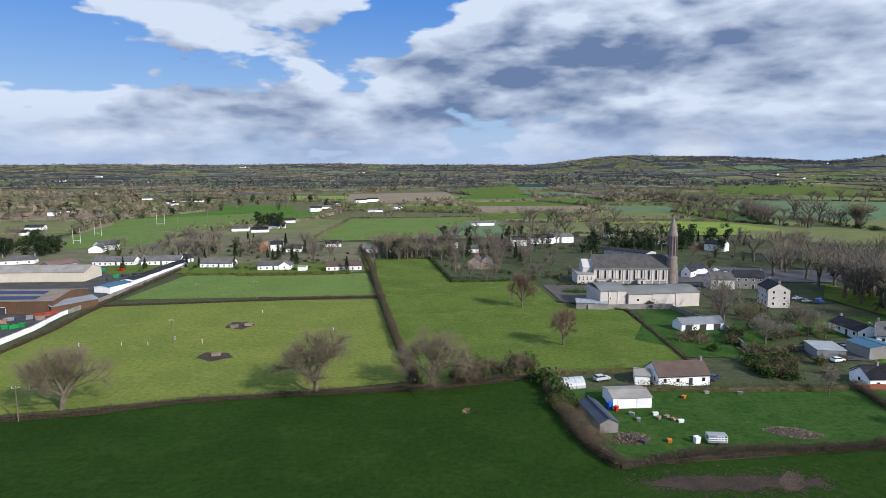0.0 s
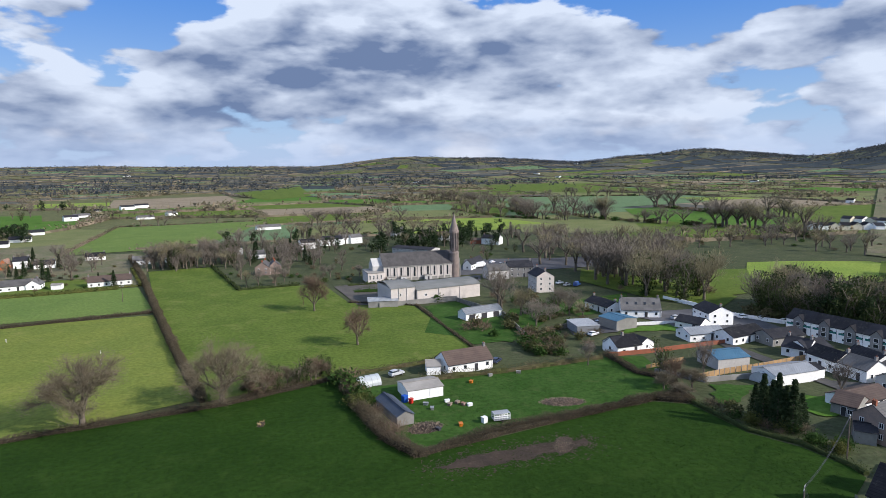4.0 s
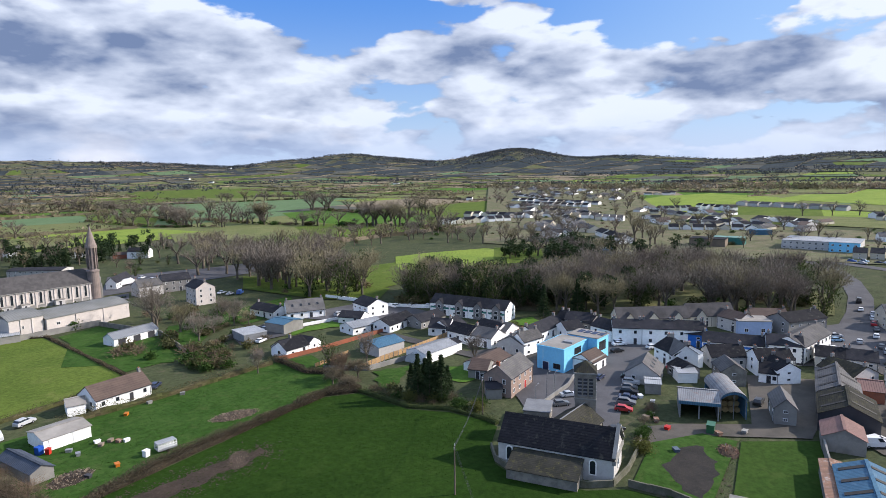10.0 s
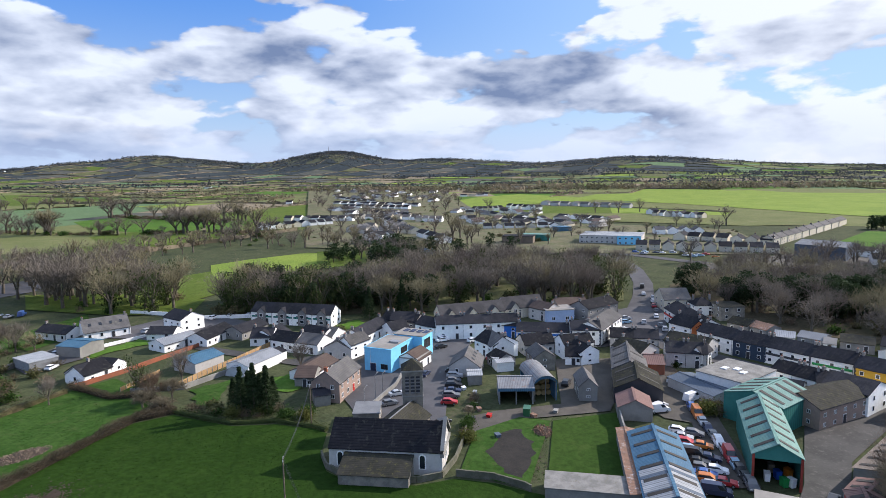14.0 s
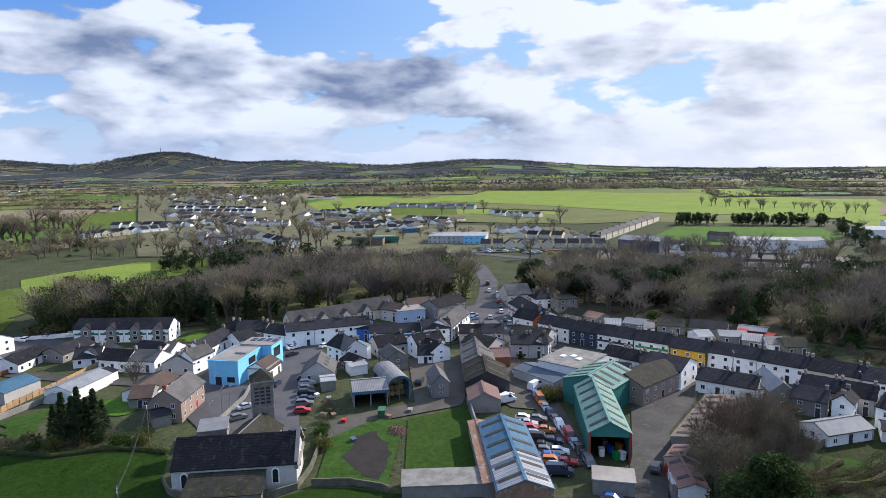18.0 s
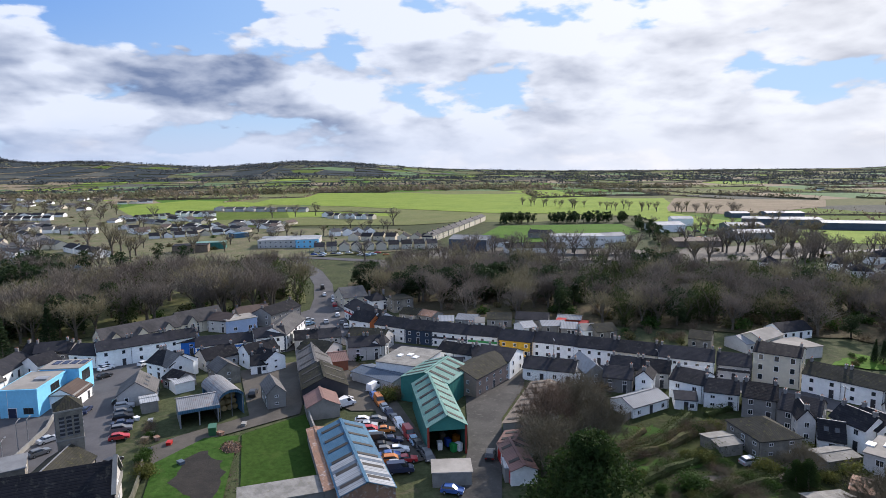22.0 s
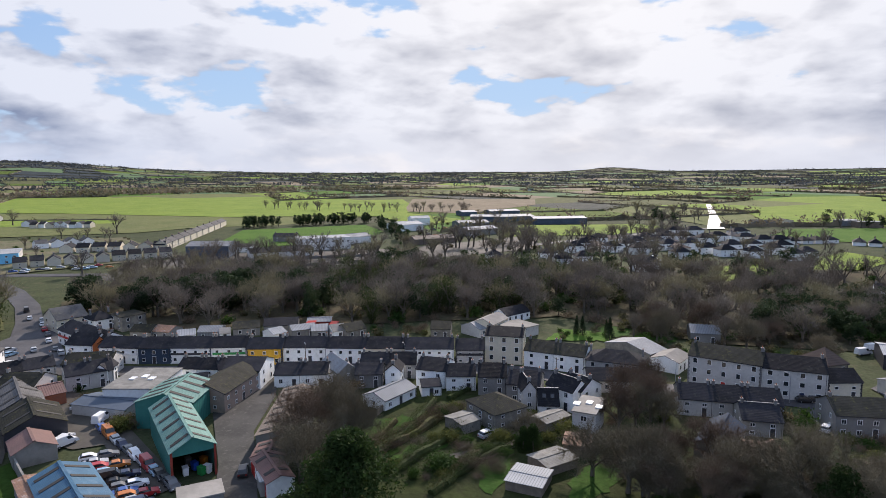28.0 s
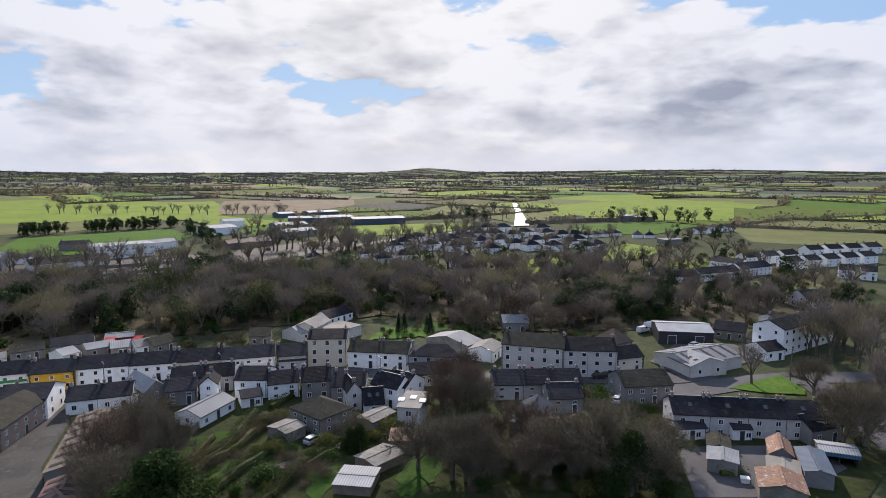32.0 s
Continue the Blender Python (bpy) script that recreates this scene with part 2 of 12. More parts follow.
mat("old_sheet", (0.25, 0.24, 0.22), (0.17, 0.165, 0.15), 0.8, 3, rough=0.85, stripes=(1, 0.4, 0.8), stain=(0.8, 0.6, (0.13, 0.12, 0.07)))
mat("rusted_sheet", (0.27, 0.275, 0.28), (0.21, 0.215, 0.22), 0.9, 3, rough=0.8, stripes=(0, 0.4, 0.8), stain=(0.9, 0.55, (0.24, 0.115, 0.07)))
mat("tin_rust", (0.3, 0.17, 0.11), (0.23, 0.14, 0.1), 0.7, 3, rough=0.8, stripes=(0, 0.5, 0.8), stain=(1.1, 0.8, (0.46, 0.44, 0.42)))
mat("tin_green", (0.15, 0.29, 0.25), (0.12, 0.245, 0.21), 2, 3, rough=0.72, stripes=(0, 0.5, 0.8), spread=0.04, stain=(2.5, 0.3, (0.36, 0.42, 0.38)))
mat("asbestos_brown", (0.25, 0.2, 0.16), (0.2, 0.165, 0.135), 2, 3, rough=0.9, stripes=(0, 0.5, 0.8), stain=(2.5, 0.35, (0.15, 0.115, 0.09)))
mat("asbestos_pink", (0.25, 0.145, 0.125), (0.2, 0.125, 0.108), 2, 3, rough=0.9, stripes=(0, 0.5, 0.8), stain=(2, 0.35, (0.17, 0.12, 0.10)))
mat("felt_pale", (0.3, 0.28, 0.25), (0.23, 0.215, 0.19), 2, 2, rough=0.9, stain=(2.5, 0.4, (0.24, 0.225, 0.20)))
mat("hall_sheet", (0.21, 0.212, 0.2), (0.16, 0.163, 0.15), 2, 3, rough=0.85, stripes=(0, 0.9, 0.6), stain=(2.5, 0.5, (0.12, 0.12, 0.095)))
mat("skylight_sheet", (0.055, 0.05, 0.045), (0.04, 0.037, 0.033), 1, 3, rough=0.7)
mat("lead_grey", (0.20, 0.205, 0.21), (0.16, 0.165, 0.17), 1, 3, rough=0.6)
# ground
mat("asphalt", (0.092, 0.09, 0.094), (0.068, 0.067, 0.071), 3, 9, rough=0.8, bump=0.15, stain=(1.6, 0.45, (0.11, 0.106, 0.103)))
mat("yard", (0.072, 0.069, 0.064), (0.048, 0.047, 0.044), 3, 5, rough=0.85, stain=(1.3, 0.6, (0.12, 0.113, 0.103)))
mat("gravel", (0.105, 0.093, 0.078), (0.075, 0.068, 0.058), 2, 8, stain=(3, 0.5, (0.065, 0.066, 0.045)))
mat("dark_mud", (0.03, 0.026, 0.022), (0.02, 0.018, 0.016), 1.5, 4, bump=0.6, stain=(1.0, 0.4, (0.05, 0.045, 0.03)))
mat("mud", (0.06, 0.042, 0.03), (0.042, 0.031, 0.022), 1.5, 4, bump=0.6, stain=(1.0, 0.5, (0.12, 0.088, 0.062)))
# base far paler than wet asphalt: the sun glint is partly painted in
mat("wet_road_glint", (0.36, 0.36, 0.36), (0.28, 0.28, 0.28), 4, 2, rough=0.42, bump=0.02, spec=0.8)


def grass(name, a, b, c, coarse=8.0, bump=0.5):
    return mat(name, a, b, coarse, 0.75 * coarse, rough=0.95, bump=bump, spread=0.02, spec=0.05, stain=(coarse * 1.2, 0.5, c), grain=0.62)


# crop green taken down so that the cloud shade lies in the colour
grass("grass_crop_shaded", (0.01716, 0.04224, 0.00572), (0.02244, 0.05192, 0.007304), (0.03168, 0.05984, 0.01056))
grass("grass_pasture", (0.112, 0.1546, 0.02912), (0.08736, 0.1299, 0.02352), (0.1624, 0.168, 0.0504))
# these two greens are raised to carry stronger sun on the north-west fields
grass("grass_sheep_lit", (0.175, 0.205, 0.042), (0.145, 0.182, 0.038), (0.21, 0.21, 0.06))
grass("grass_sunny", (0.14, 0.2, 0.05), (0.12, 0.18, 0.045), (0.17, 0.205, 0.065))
grass("grass_fresh", (0.085, 0.165, 0.026), (0.07, 0.148, 0.022), (0.12, 0.18, 0.04))
grass("grass_strip", (0.04, 0.078, 0.014), (0.033, 0.07, 0.012), (0.056, 0.082, 0.02), 4)
grass("grass_rough", (0.034, 0.08, 0.014), (0.048, 0.1, 0.02), (0.075, 0.098, 0.032), 3.0, 0.9)
grass("grass_olive", (0.175, 0.185, 0.075), (0.145, 0.165, 0.063), (0.21, 0.195, 0.105), 12)
# lime raised above plain grass: the sunlight on the plain is in this colour
grass("grass_lime_sunlit", (0.225, 0.295, 0.055), (0.18, 0.255, 0.047), (0.25, 0.29, 0.075), 14)
grass("field_blue_green", (0.135, 0.205, 0.1), (0.115, 0.18, 0.085), (0.16, 0.205, 0.1), 14)
grass("field_tan", (0.2794, 0.2254, 0.1552), (0.2334, 0.1898, 0.1288), (0.1863, 0.1713, 0.1035), 14)
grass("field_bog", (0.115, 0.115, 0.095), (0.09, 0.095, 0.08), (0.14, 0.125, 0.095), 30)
grass("scrub_ground", (0.14, 0.142, 0.062), (0.1, 0.112, 0.05), (0.19, 0.155, 0.1), 4, 0.9)
grass("garden_mix", (0.18, 0.16, 0.1), (0.13, 0.14, 0.07), (0.23, 0.205, 0.16), 6, 0.9)
grass("town_ground", (0.076, 0.088, 0.042), (0.058, 0.07, 0.035), (0.12, 0.102, 0.07), 4, 0.9)
# bluish heath: the haze of distance is put into its colour
grass("hazy_heath", (0.05, 0.062, 0.064), (0.04, 0.05, 0.054), (0.07, 0.075, 0.066), 30)
grass("garden_floor", (0.034, 0.0425, 0.017), (0.0442, 0.0561, 0.0187), (0.06375, 0.0527, 0.0323), 3, 0.9)
grass("land", (0.1037, 0.1122, 0.0627), (0.0925, 0.0957, 0.0578), (0.1353, 0.1276, 0.0825), 25)
grass("woodland_floor", (0.1, 0.082, 0.052), (0.075, 0.068, 0.04), (0.075, 0.095, 0.035), 4, 0.9)
# plants
mat("twigs", (0.2322, 0.1995, 0.1617), (0.1892, 0.1608, 0.1307), 3, 4, rough=0.95, bump=0, spread=0.2, spec=0.1, thin=0.1)
mat("twigs_olive", (0.258, 0.2279, 0.1376), (0.215, 0.1892, 0.1118), 3, 4, rough=0.95, bump=0, spread=0.2, spec=0.1, thin=0.1)
mat("twigs_red", (0.2021, 0.1677, 0.1376), (0.1634, 0.1376, 0.1135), 3, 4, rough=0.95, bump=0, spread=0.2, spec=0.1, thin=0.1)
mat("twigs_dark", (0.17, 0.122, 0.085), (0.14, 0.1, 0.07), 3, 4, rough=0.95, bump=0, spread=0.2, spec=0.1)
mat("twigs_bare", (0.1913, 0.1615, 0.1062), (0.153, 0.1275, 0.085), 3, 4, rough=0.95, bump=0, spread=0.2, spec=0.1)
mat("bark", (0.15, 0.125, 0.095), (0.1, 0.088, 0.068), 0.5, 6, bump=0.6)
mat("ivy", (0.0561, 0.0748, 0.0238), (0.0442, 0.0612, 0.01955), 1, 4, bump=0, spread=0.25, per=True, spec=0.15, thin=0.3)
mat("conifer", (0.034, 0.056, 0.022), (0.026, 0.045, 0.018), 1, 4, bump=0, spread=0.3, per=True, spec=0.15, thin=0.3)
mat("hedge_leaf", (0.085, 0.0935, 0.034), (0.1275, 0.1062, 0.0595), 2, 4, bump=0, spread=0.35, per=True, spec=0.1, thin=0.3)
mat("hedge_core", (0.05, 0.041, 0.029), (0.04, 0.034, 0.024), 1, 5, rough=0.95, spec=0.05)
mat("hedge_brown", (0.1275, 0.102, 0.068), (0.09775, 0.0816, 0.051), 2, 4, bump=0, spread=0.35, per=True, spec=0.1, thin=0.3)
mat("laurel", (0.0425, 0.085, 0.0153), (0.0323, 0.068, 0.01275), 1, 4, bump=0, spread=0.3, per=True, spec=0.2, thin=0.3)
mat("gorse", (0.12, 0.125, 0.035), (0.09, 0.105, 0.03), 1, 4, bump=0, spread=0.3, per=True, spec=0.1, thin=0.3)
# for the farthest woods, with the blue of distance haze in the colour
mat("hazy_forest", (0.066, 0.076, 0.082), (0.078, 0.084, 0.084), 60, 0.3, bump=0, spread=0.3, per=True, spec=0.05, thin=0.3)
mat("far_wood", (0.235, 0.19, 0.135), (0.135, 0.13, 0.075), 60, 0.3, bump=0, spread=0.4, per=True, spec=0.05, thin=0.3)
mat("evergreen", (0.036, 0.064, 0.016), (0.026, 0.048, 0.013), 1, 4, bump=0, spread=0.35, per=True, spec=0.15, thin=0.3)
mat("tin_slate", (0.075, 0.09, 0.115), (0.06, 0.073, 0.095), 2, 3, rough=0.9, spec=0.04, stripes=(0, 0.5, 0.8), stain=(2, 0.3, (0.13, 0.135, 0.145)))
# odds and ends
mat("white_paint", (0.80, 0.80, 0.79), (0.76, 0.76, 0.75), 1, 5, rough=0.5, bump=0.05)
mat("dark_metal", (0.05, 0.05, 0.055), (0.04, 0.04, 0.045), 1, 5, rough=0.5)
mat("grey_metal", (0.30, 0.31, 0.32), (0.25, 0.26, 0.27), 1, 5, rough=0.45, metal=0.4)
mat("tyre", (0.02, 0.02, 0.02), (0.016, 0.016, 0.016), 0.3, 9)
mat("pole_wood", (0.17, 0.13, 0.10), (0.13, 0.105, 0.085), 0.5, 6)
mat("red_clay", (0.36, 0.13, 0.07), (0.30, 0.11, 0.06), 0.5, 5)
mat("hay", (0.36, 0.27, 0.13), (0.28, 0.21, 0.10), 0.5, 6, bump=0.6)
mat("old_straw", (0.34, 0.27, 0.2), (0.25, 0.19, 0.14), 0.5, 6, bump=0.4)
mat("solar", (0.018, 0.026, 0.075), (0.015, 0.022, 0.06), 1, 4, rough=0.15, stripes=(0, 1.0, 0.1))
mat("polythene", (0.50, 0.53, 0.54), (0.42, 0.45, 0.46), 1, 3, rough=0.35)
mat("blue_plastic", (0.02, 0.09, 0.42), (0.02, 0.08, 0.36), 1, 5, rough=0.4)
mat("red_plastic", (0.45, 0.03, 0.02), (0.4, 0.025, 0.02), 1, 5, rough=0.4)
mat("green_plastic", (0.02, 0.26, 0.07), (0.02, 0.22, 0.06), 1, 5, rough=0.4)
mat("orange_plastic", (0.55, 0.17, 0.02), (0.5, 0.15, 0.02), 1, 5, rough=0.4)
glass_mat("glass")
for _name, _c in (("white", (0.75, 0.75, 0.75)), ("silver", (0.42, 0.43, 0.44)), ("black", (0.02, 0.02, 0.022)), ("grey", (0.13, 0.135, 0.14)), ("red", (0.40, 0.025, 0.03)), ("blue", (0.04, 0.10, 0.30)), ("navy", (0.02, 0.03, 0.07)), ("green", (0.03, 0.12, 0.06)), ("orange", (0.5, 0.16, 0.03)), ("pale_blue", (0.26, 0.40, 0.52))):
    mat("car_" + _name, _c, _c, 1, 8, rough=0.28, bump=0, spread=0.04, spec=0.6)


# ---- building blocks ----
def smooth(v, a, b):
    s = min(max((v - a) / (b - a), 0.0), 1.0)
    return s * s * (3 - 2 * s)


# hills: bearing, width of bearing, distance, spread in distance, height
HILLS = [
    (-30, 14, 4000, 700, 55), (-8, 7, 4000, 700, 41), (5, 5, 4000, 650, 39), (13.5, 3, 3900, 600, 64), (17.5, 2.5, 3900, 600, 36), (22, 4, 3900, 600, 71), (29, 4, 4000, 650, 52),
    (35.5, 2.2, 3900, 500, 60), (40.5, 2.6, 3900, 500, 91), (46, 3.5, 4000, 500, 88), (52.5, 2.2, 4000, 450, 57), (56, 2.2, 3900, 450, 91), (59, 2, 3900, 450, 54), (64.5, 4.5, 4000, 550, 66),
    (71.5, 5, 4000, 600, 46), (80.5, 3.5, 3800, 700, 30), (86, 5, 3800, 700, 62), (96, 6, 4000, 700, 16), (134, 2, 4300, 500, 28), (158, 8, 4300, 600, 18),
]


def ground_z(x, y):
    r = math.hypot(x, y)
    if r < 900:
        return 0.0
    b = math.degrees(math.atan2(x, y))
    z = smooth(r, 900, 4700) * 27
    for hb, w, d, s, h in HILLS:
        z += h * math.exp(-((b - hb) / w) ** 2 / 2 - ((r - d) / s) ** 2 / 2 if r < d else -((b - hb) / w) ** 2 / 2)
    return z


class Shape:
    """Collects faces for one mesh."""
    def __init__(self):
        self.v, self.f, self.m = [], [], []

    def face(self, pts, m=0):
        i = len(self.v)
        self.v += [tuple(p) for p in pts]
        self.f.append(tuple(range(i, i + len(pts))))
        self.m.append(m)

    def solid(self, verts, faces, m=0):
        i = len(self.v)
        self.v += [tuple(p) for p in verts]
        for f in faces:
            self.f.append(tuple(i + k for k in f))
            self.m.append(m)

    def box(self, x0, x1, y0, y1, z0, z1, m=0):
        self.solid([(x0, y0, z0), (x1, y0, z0), (x1, y1, z0), (x0, y1, z0), (x0, y0, z1), (x1, y0, z1), (x1, y1, z1), (x0, y1, z1)],
                   [(3, 2, 1, 0), (4, 5, 6, 7), (0, 1, 5, 4), (1, 2, 6, 5), (2, 3, 7, 6), (3, 0, 4, 7)], m)

    def slab(self, a, b, c, d, t, m=0):
        """A plate of thickness t under the quad a b c d."""
        a, b, c, d = (Vector(p) for p in (a, b, c, d))
        n = (b - a).cross(d - a).normalized() * t
        self.solid([a - n, b - n, c - n, d - n, a, b, c, d], [(3, 2, 1, 0), (4, 5, 6, 7), (0, 1, 5, 4), (1, 2, 6, 5), (2, 3, 7, 6), (3, 0, 4, 7)], m)

    def tube(self, a, b, r0, r1, n=6, m=0, caps=True):
        a, b = Vector(a), Vector(b)
        w = (b - a).normalized()
        u = w.orthogonal().normalized()
        v = w.cross(u)
        ring = [(math.cos(k * math.tau / n), math.sin(k * math.tau / n)) for k in range(n)]
        i = len(self.v)
        self.v += [tuple(a + (u * c + v * s) * r0) for c, s in ring] + [tuple(b + (u * c + v * s) * r1) for c, s in ring]
        for k in range(n):
            self.f.append((i + k, i + (k + 1) % n, i + n + (k + 1) % n, i + n + k))
            self.m.append(m)
        if caps:
            self.f += [tuple(i + n + k for k in range(n)), tuple(i + n - 1 - k for k in range(n))]
            self.m += [m, m]

    def mesh(self, name, *mats, flat=True):
        me = bpy.data.meshes.new(name)
        me.from_pydata(self.v, [], self.f)
        for k in mats:
            me.materials.append(MATS[k])
        if len(mats) > 1:
            me.polygons.foreach_set("material_index", self.m)
        if not flat:
            me.polygons.foreach_set("use_smooth", [True] * len(self.f))
        me.update()
        return me


def part(name, shape, mats, parent, label="", at=None):
    """One mesh object under a thing or a part."""
    me = shape if isinstance(shape, bpy.types.Mesh) else shape.mesh(name, *([mats] if isinstance(mats, str) else mats))
    ob = new(name, me)
    ob.parent = parent
    if at is not None:
        ob.matrix_basis = at
    if label:
        tagged(ob, label)
    return ob


def thing(name, x, y, rot=0.0, z=None, label="", category="", group="", kind=""):
    e = new(name)
    e.empty_display_size = 0.5
    e.matrix_basis = pose(x, y, ground_z(x, y) if z is None else z, 0, 0, rot)
    return tagged(e, label, category, group, kind)


def single(name, shape, mats, label="", category="", group="", kind="", at=None):
    ob = new(name, shape if isinstance(shape, bpy.types.Mesh) else shape.mesh(name, *([mats] if isinstance(mats, str) else mats)))
    if at is not None:
        ob.matrix_basis = at
    return tagged(ob, label, category, group, kind)


# ---- kinds of things ----
WORDS = {"tin_steel": "steel-blue metal-clad", "brown_cladding": "brown metal-clad", "church_render": "pinkish grey rendered", "dark_metal": "dark metal", "tin_slate": "dark slate-blue tin", "evergreen": "evergreen", "white_render": "white-rendered", "cream_render": "cream-rendered", "grey_render": "grey-rendered", "pale_grey_render": "pale grey rendered", "rubble_stone": "grey rubble-stone",
         "pink_stone": "pinkish cut-stone", "red_brick": "red-brick", "blue_render": "sky-blue rendered", "strong_blue": "deep blue", "navy_render": "navy-painted", "yellow_render": "yellow-painted",
         "orange_render": "orange-painted", "teal_cladding": "teal metal-clad", "concrete": "bare concrete", "old_timber": "weathered timber", "tin_grey": "grey tin", "tin_rust": "rusty tin", "red_timber": "red-stained timber", "tin_blue": "blue tin", "asbestos_brown": "brown sheet-clad",
         "slate": "dark slate", "grey_slate": "grey slate", "mossy_slate": "mossy old slate", "brown_tile": "brown tile", "tin_pale": "pale metal", "tin_green": "pale green metal", "asbestos_pink": "pink-red corrugated",
         "felt_pale": "pale flat felt", "lead_grey": "lead grey", "mossy_stone": "mossy stone", "old_sheet": "weathered sheet", "old_slate": "old slate", "rusted_sheet": "rust-streaked grey sheet", "pale_blue_render": "pale blue rendered", "polythene": "polythene"}
SHARED = {}
TAKEN = []          # circles of ground that stand or lie under something


def lattice(s, xs, zs, holes, y0, y1):
    """A flat frame in one piece: a grid of cells, some of them open."""
    nx, nz, i0 = len(xs), len(zs), len(s.v)
    for y in (y0, y1):
        s.v += [(x, y, z) for z in zs for x in xs]
    k = nx * nz
    full = {(a, b) for a in range(nx - 1) for b in range(nz - 1)} - holes

    def p(a, b, back):
        return i0 + back * k + b * nx + a
    for a, b in full:
        quads = [(p(a, b, 0), p(a + 1, b, 0), p(a + 1, b + 1, 0), p(a, b + 1, 0))]
        if (a - 1, b) not in full:
            quads.append((p(a, b, 1), p(a, b, 0), p(a, b + 1, 0), p(a, b + 1, 1)))
        if (a + 1, b) not in full:
            quads.append((p(a + 1, b, 0), p(a + 1, b, 1), p(a + 1, b + 1, 1), p(a + 1, b + 1, 0)))
        if (a, b - 1) not in full:
            quads.append((p(a, b, 1), p(a + 1, b, 1), p(a + 1, b, 0), p(a, b, 0)))
        if (a, b + 1) not in full:
            quads.append((p(a, b + 1, 0), p(a + 1, b + 1, 0), p(a + 1, b + 1, 1), p(a, b + 1, 1)))
        s.f += quads
        s.m += [0] * len(quads)


def window_mesh(w, h, frame_mat="white_paint"):
    key = ("win", round(w, 1), round(h, 1), frame_mat)
    if key not in SHARED:
        s = Shape()
        t = 0.09
        xs, zs = (-w / 2, -w / 2 + t, -0.035, 0.035, w / 2 - t, w / 2), (0, t, h - t, h)
        lattice(s, xs, zs, {(1, 1), (3, 1)}, -0.06, 0.02)
        SHARED[key] = s.mesh("window", frame_mat)
        g = Shape()
        g.box(-w / 2 + t, w / 2 - t, -0.028, -0.004, t, h - t)
        SHARED[key + ("pane",)] = g.mesh("pane", "glass")
        f = Shape()
        f.box(-w / 2, w / 2, -0.05, 0.02, 0, h, 0)
        f.box(-w / 2 + 0.1, w / 2 - 0.1, -0.07, -0.052, 0.1, h - 0.1, 1)
        SHARED[key + ("far",)] = f.mesh("window", frame_mat, "glass")
    return key


def put_window(parent, x, y, z, turn, w=1.1, h=1.3, frame_mat="white_paint", far=False):
    """A window on a wall of its house: turn 0 faces -y, 90 faces +x, 180 faces +y, 270 faces -x."""
    key = window_mesh(w, h, frame_mat)
    if far:
        return part("window", SHARED[key + ("far",)], None, parent, at=pose(x, y, z, 0, 0, turn))
    o = part("window", SHARED[key], None, parent, at=pose(x, y, z, 0, 0, turn))
    part("pane", SHARED[key + ("pane",)], None, o)
    return o


def put_door(parent, x, y, turn, colour="dark_metal", w=1.0, h=2.1):
    key = ("door", colour, round(w, 1), round(h, 1))
    if key not in SHARED:
        s = Shape()
        s.box(-w / 2 - 0.1, w / 2 + 0.1, -0.05, 0.02, 0, h + 0.1, 1)
        s.box(-w / 2, w / 2, -0.08, -0.052, 0, h, 0)
        s.box(-w / 2 + 0.15, w / 2 - 0.15, -0.095, -0.082, h * 0.55, h - 0.2, 0)
        s.box(w / 2 - 0.16, w / 2 - 0.1, -0.12, -0.082, 0.98, 1.1, 1)
        SHARED[key] = s.mesh("door", colour, "white_paint")
    return part("door", SHARED[key], None, parent, at=pose(x, y, 0, 0, 0, turn))


def chimney_mesh(wall):
    key = ("chimney", wall)
    if key not in SHARED:
        s = Shape()
        s.box(-0.42, 0.42, -0.28, 0.28, -1.0, 0.95)
        s.box(-0.48, 0.48, -0.34, 0.34, 0.9, 1.06)
        for px in (-0.2, 0.2):
            s.tube((px, 0, 1.0), (px, 0, 1.38), 0.10, 0.08, 7, 1)
        SHARED[key] = s.mesh("chimney", wall, "red_clay")
    return SHARED[key]


def roof_shape(L, D, e, r, over=0.3, hip=0.0, t=0.16, verge=0.15):
    s = Shape()
    k = (r - e) / (D / 2)
    a, b = L / 2 + verge, D / 2 + over
    z0 = e - over * k + t * 0.9
    zr = r + t * 0.9
    if hip:
        a = L / 2 + over
        h = max(a - hip, 0.05)
        s.solid([(-a, -b, z0), (a, -b, z0), (a, b, z0), (-a, b, z0), (-h, 0, zr), (h, 0, zr)], [(0, 1, 5, 4), (2, 3, 4, 5), (1, 2, 5), (3, 0, 4)])
        s.box(-a, a, -b, b, z0 - 0.18, z0 - 0.002)
    else:
        s.slab((-a, -b, z0), (a, -b, z0), (a, 0, zr), (-a, 0, zr), t)
        s.slab((a, b, z0), (-a, b, z0), (-a, 0, zr), (a, 0, zr), t)
    return s


def walls_shape(L, D, e, r, hip=0.0):
    s = Shape()
    x, y = L / 2, D / 2
    if hip or r <= e:
        s.box(-x, x, -y, y, -0.4, e)
    else:
        s.solid([(-x, -y, -0.4), (x, -y, -0.4), (x, y, -0.4), (-x, y, -0.4), (-x, -y, e), (x, -y, e), (x, y, e), (-x, y, e), (-x, 0, r), (x, 0, r)],
                [(3, 2, 1, 0), (0, 1, 5, 4), (2, 3, 7, 6), (1, 2, 6, 9, 5), (3, 0, 4, 8, 7), (4, 5, 9, 8), (6, 7, 8, 9)])
    return s


def seen_from_eye(x, y, rot, ox, oy, nx, ny):
    """Whether a wall with that local normal looks towards the place from which the town is seen."""
    c, s = math.cos(radians(rot)), math.sin(radians(rot))
    px, py = x + ox * c - oy * s, y + ox * s + oy * c
    return -(px * (nx * c - ny * s) + py * (nx * s + ny * c)) > 0


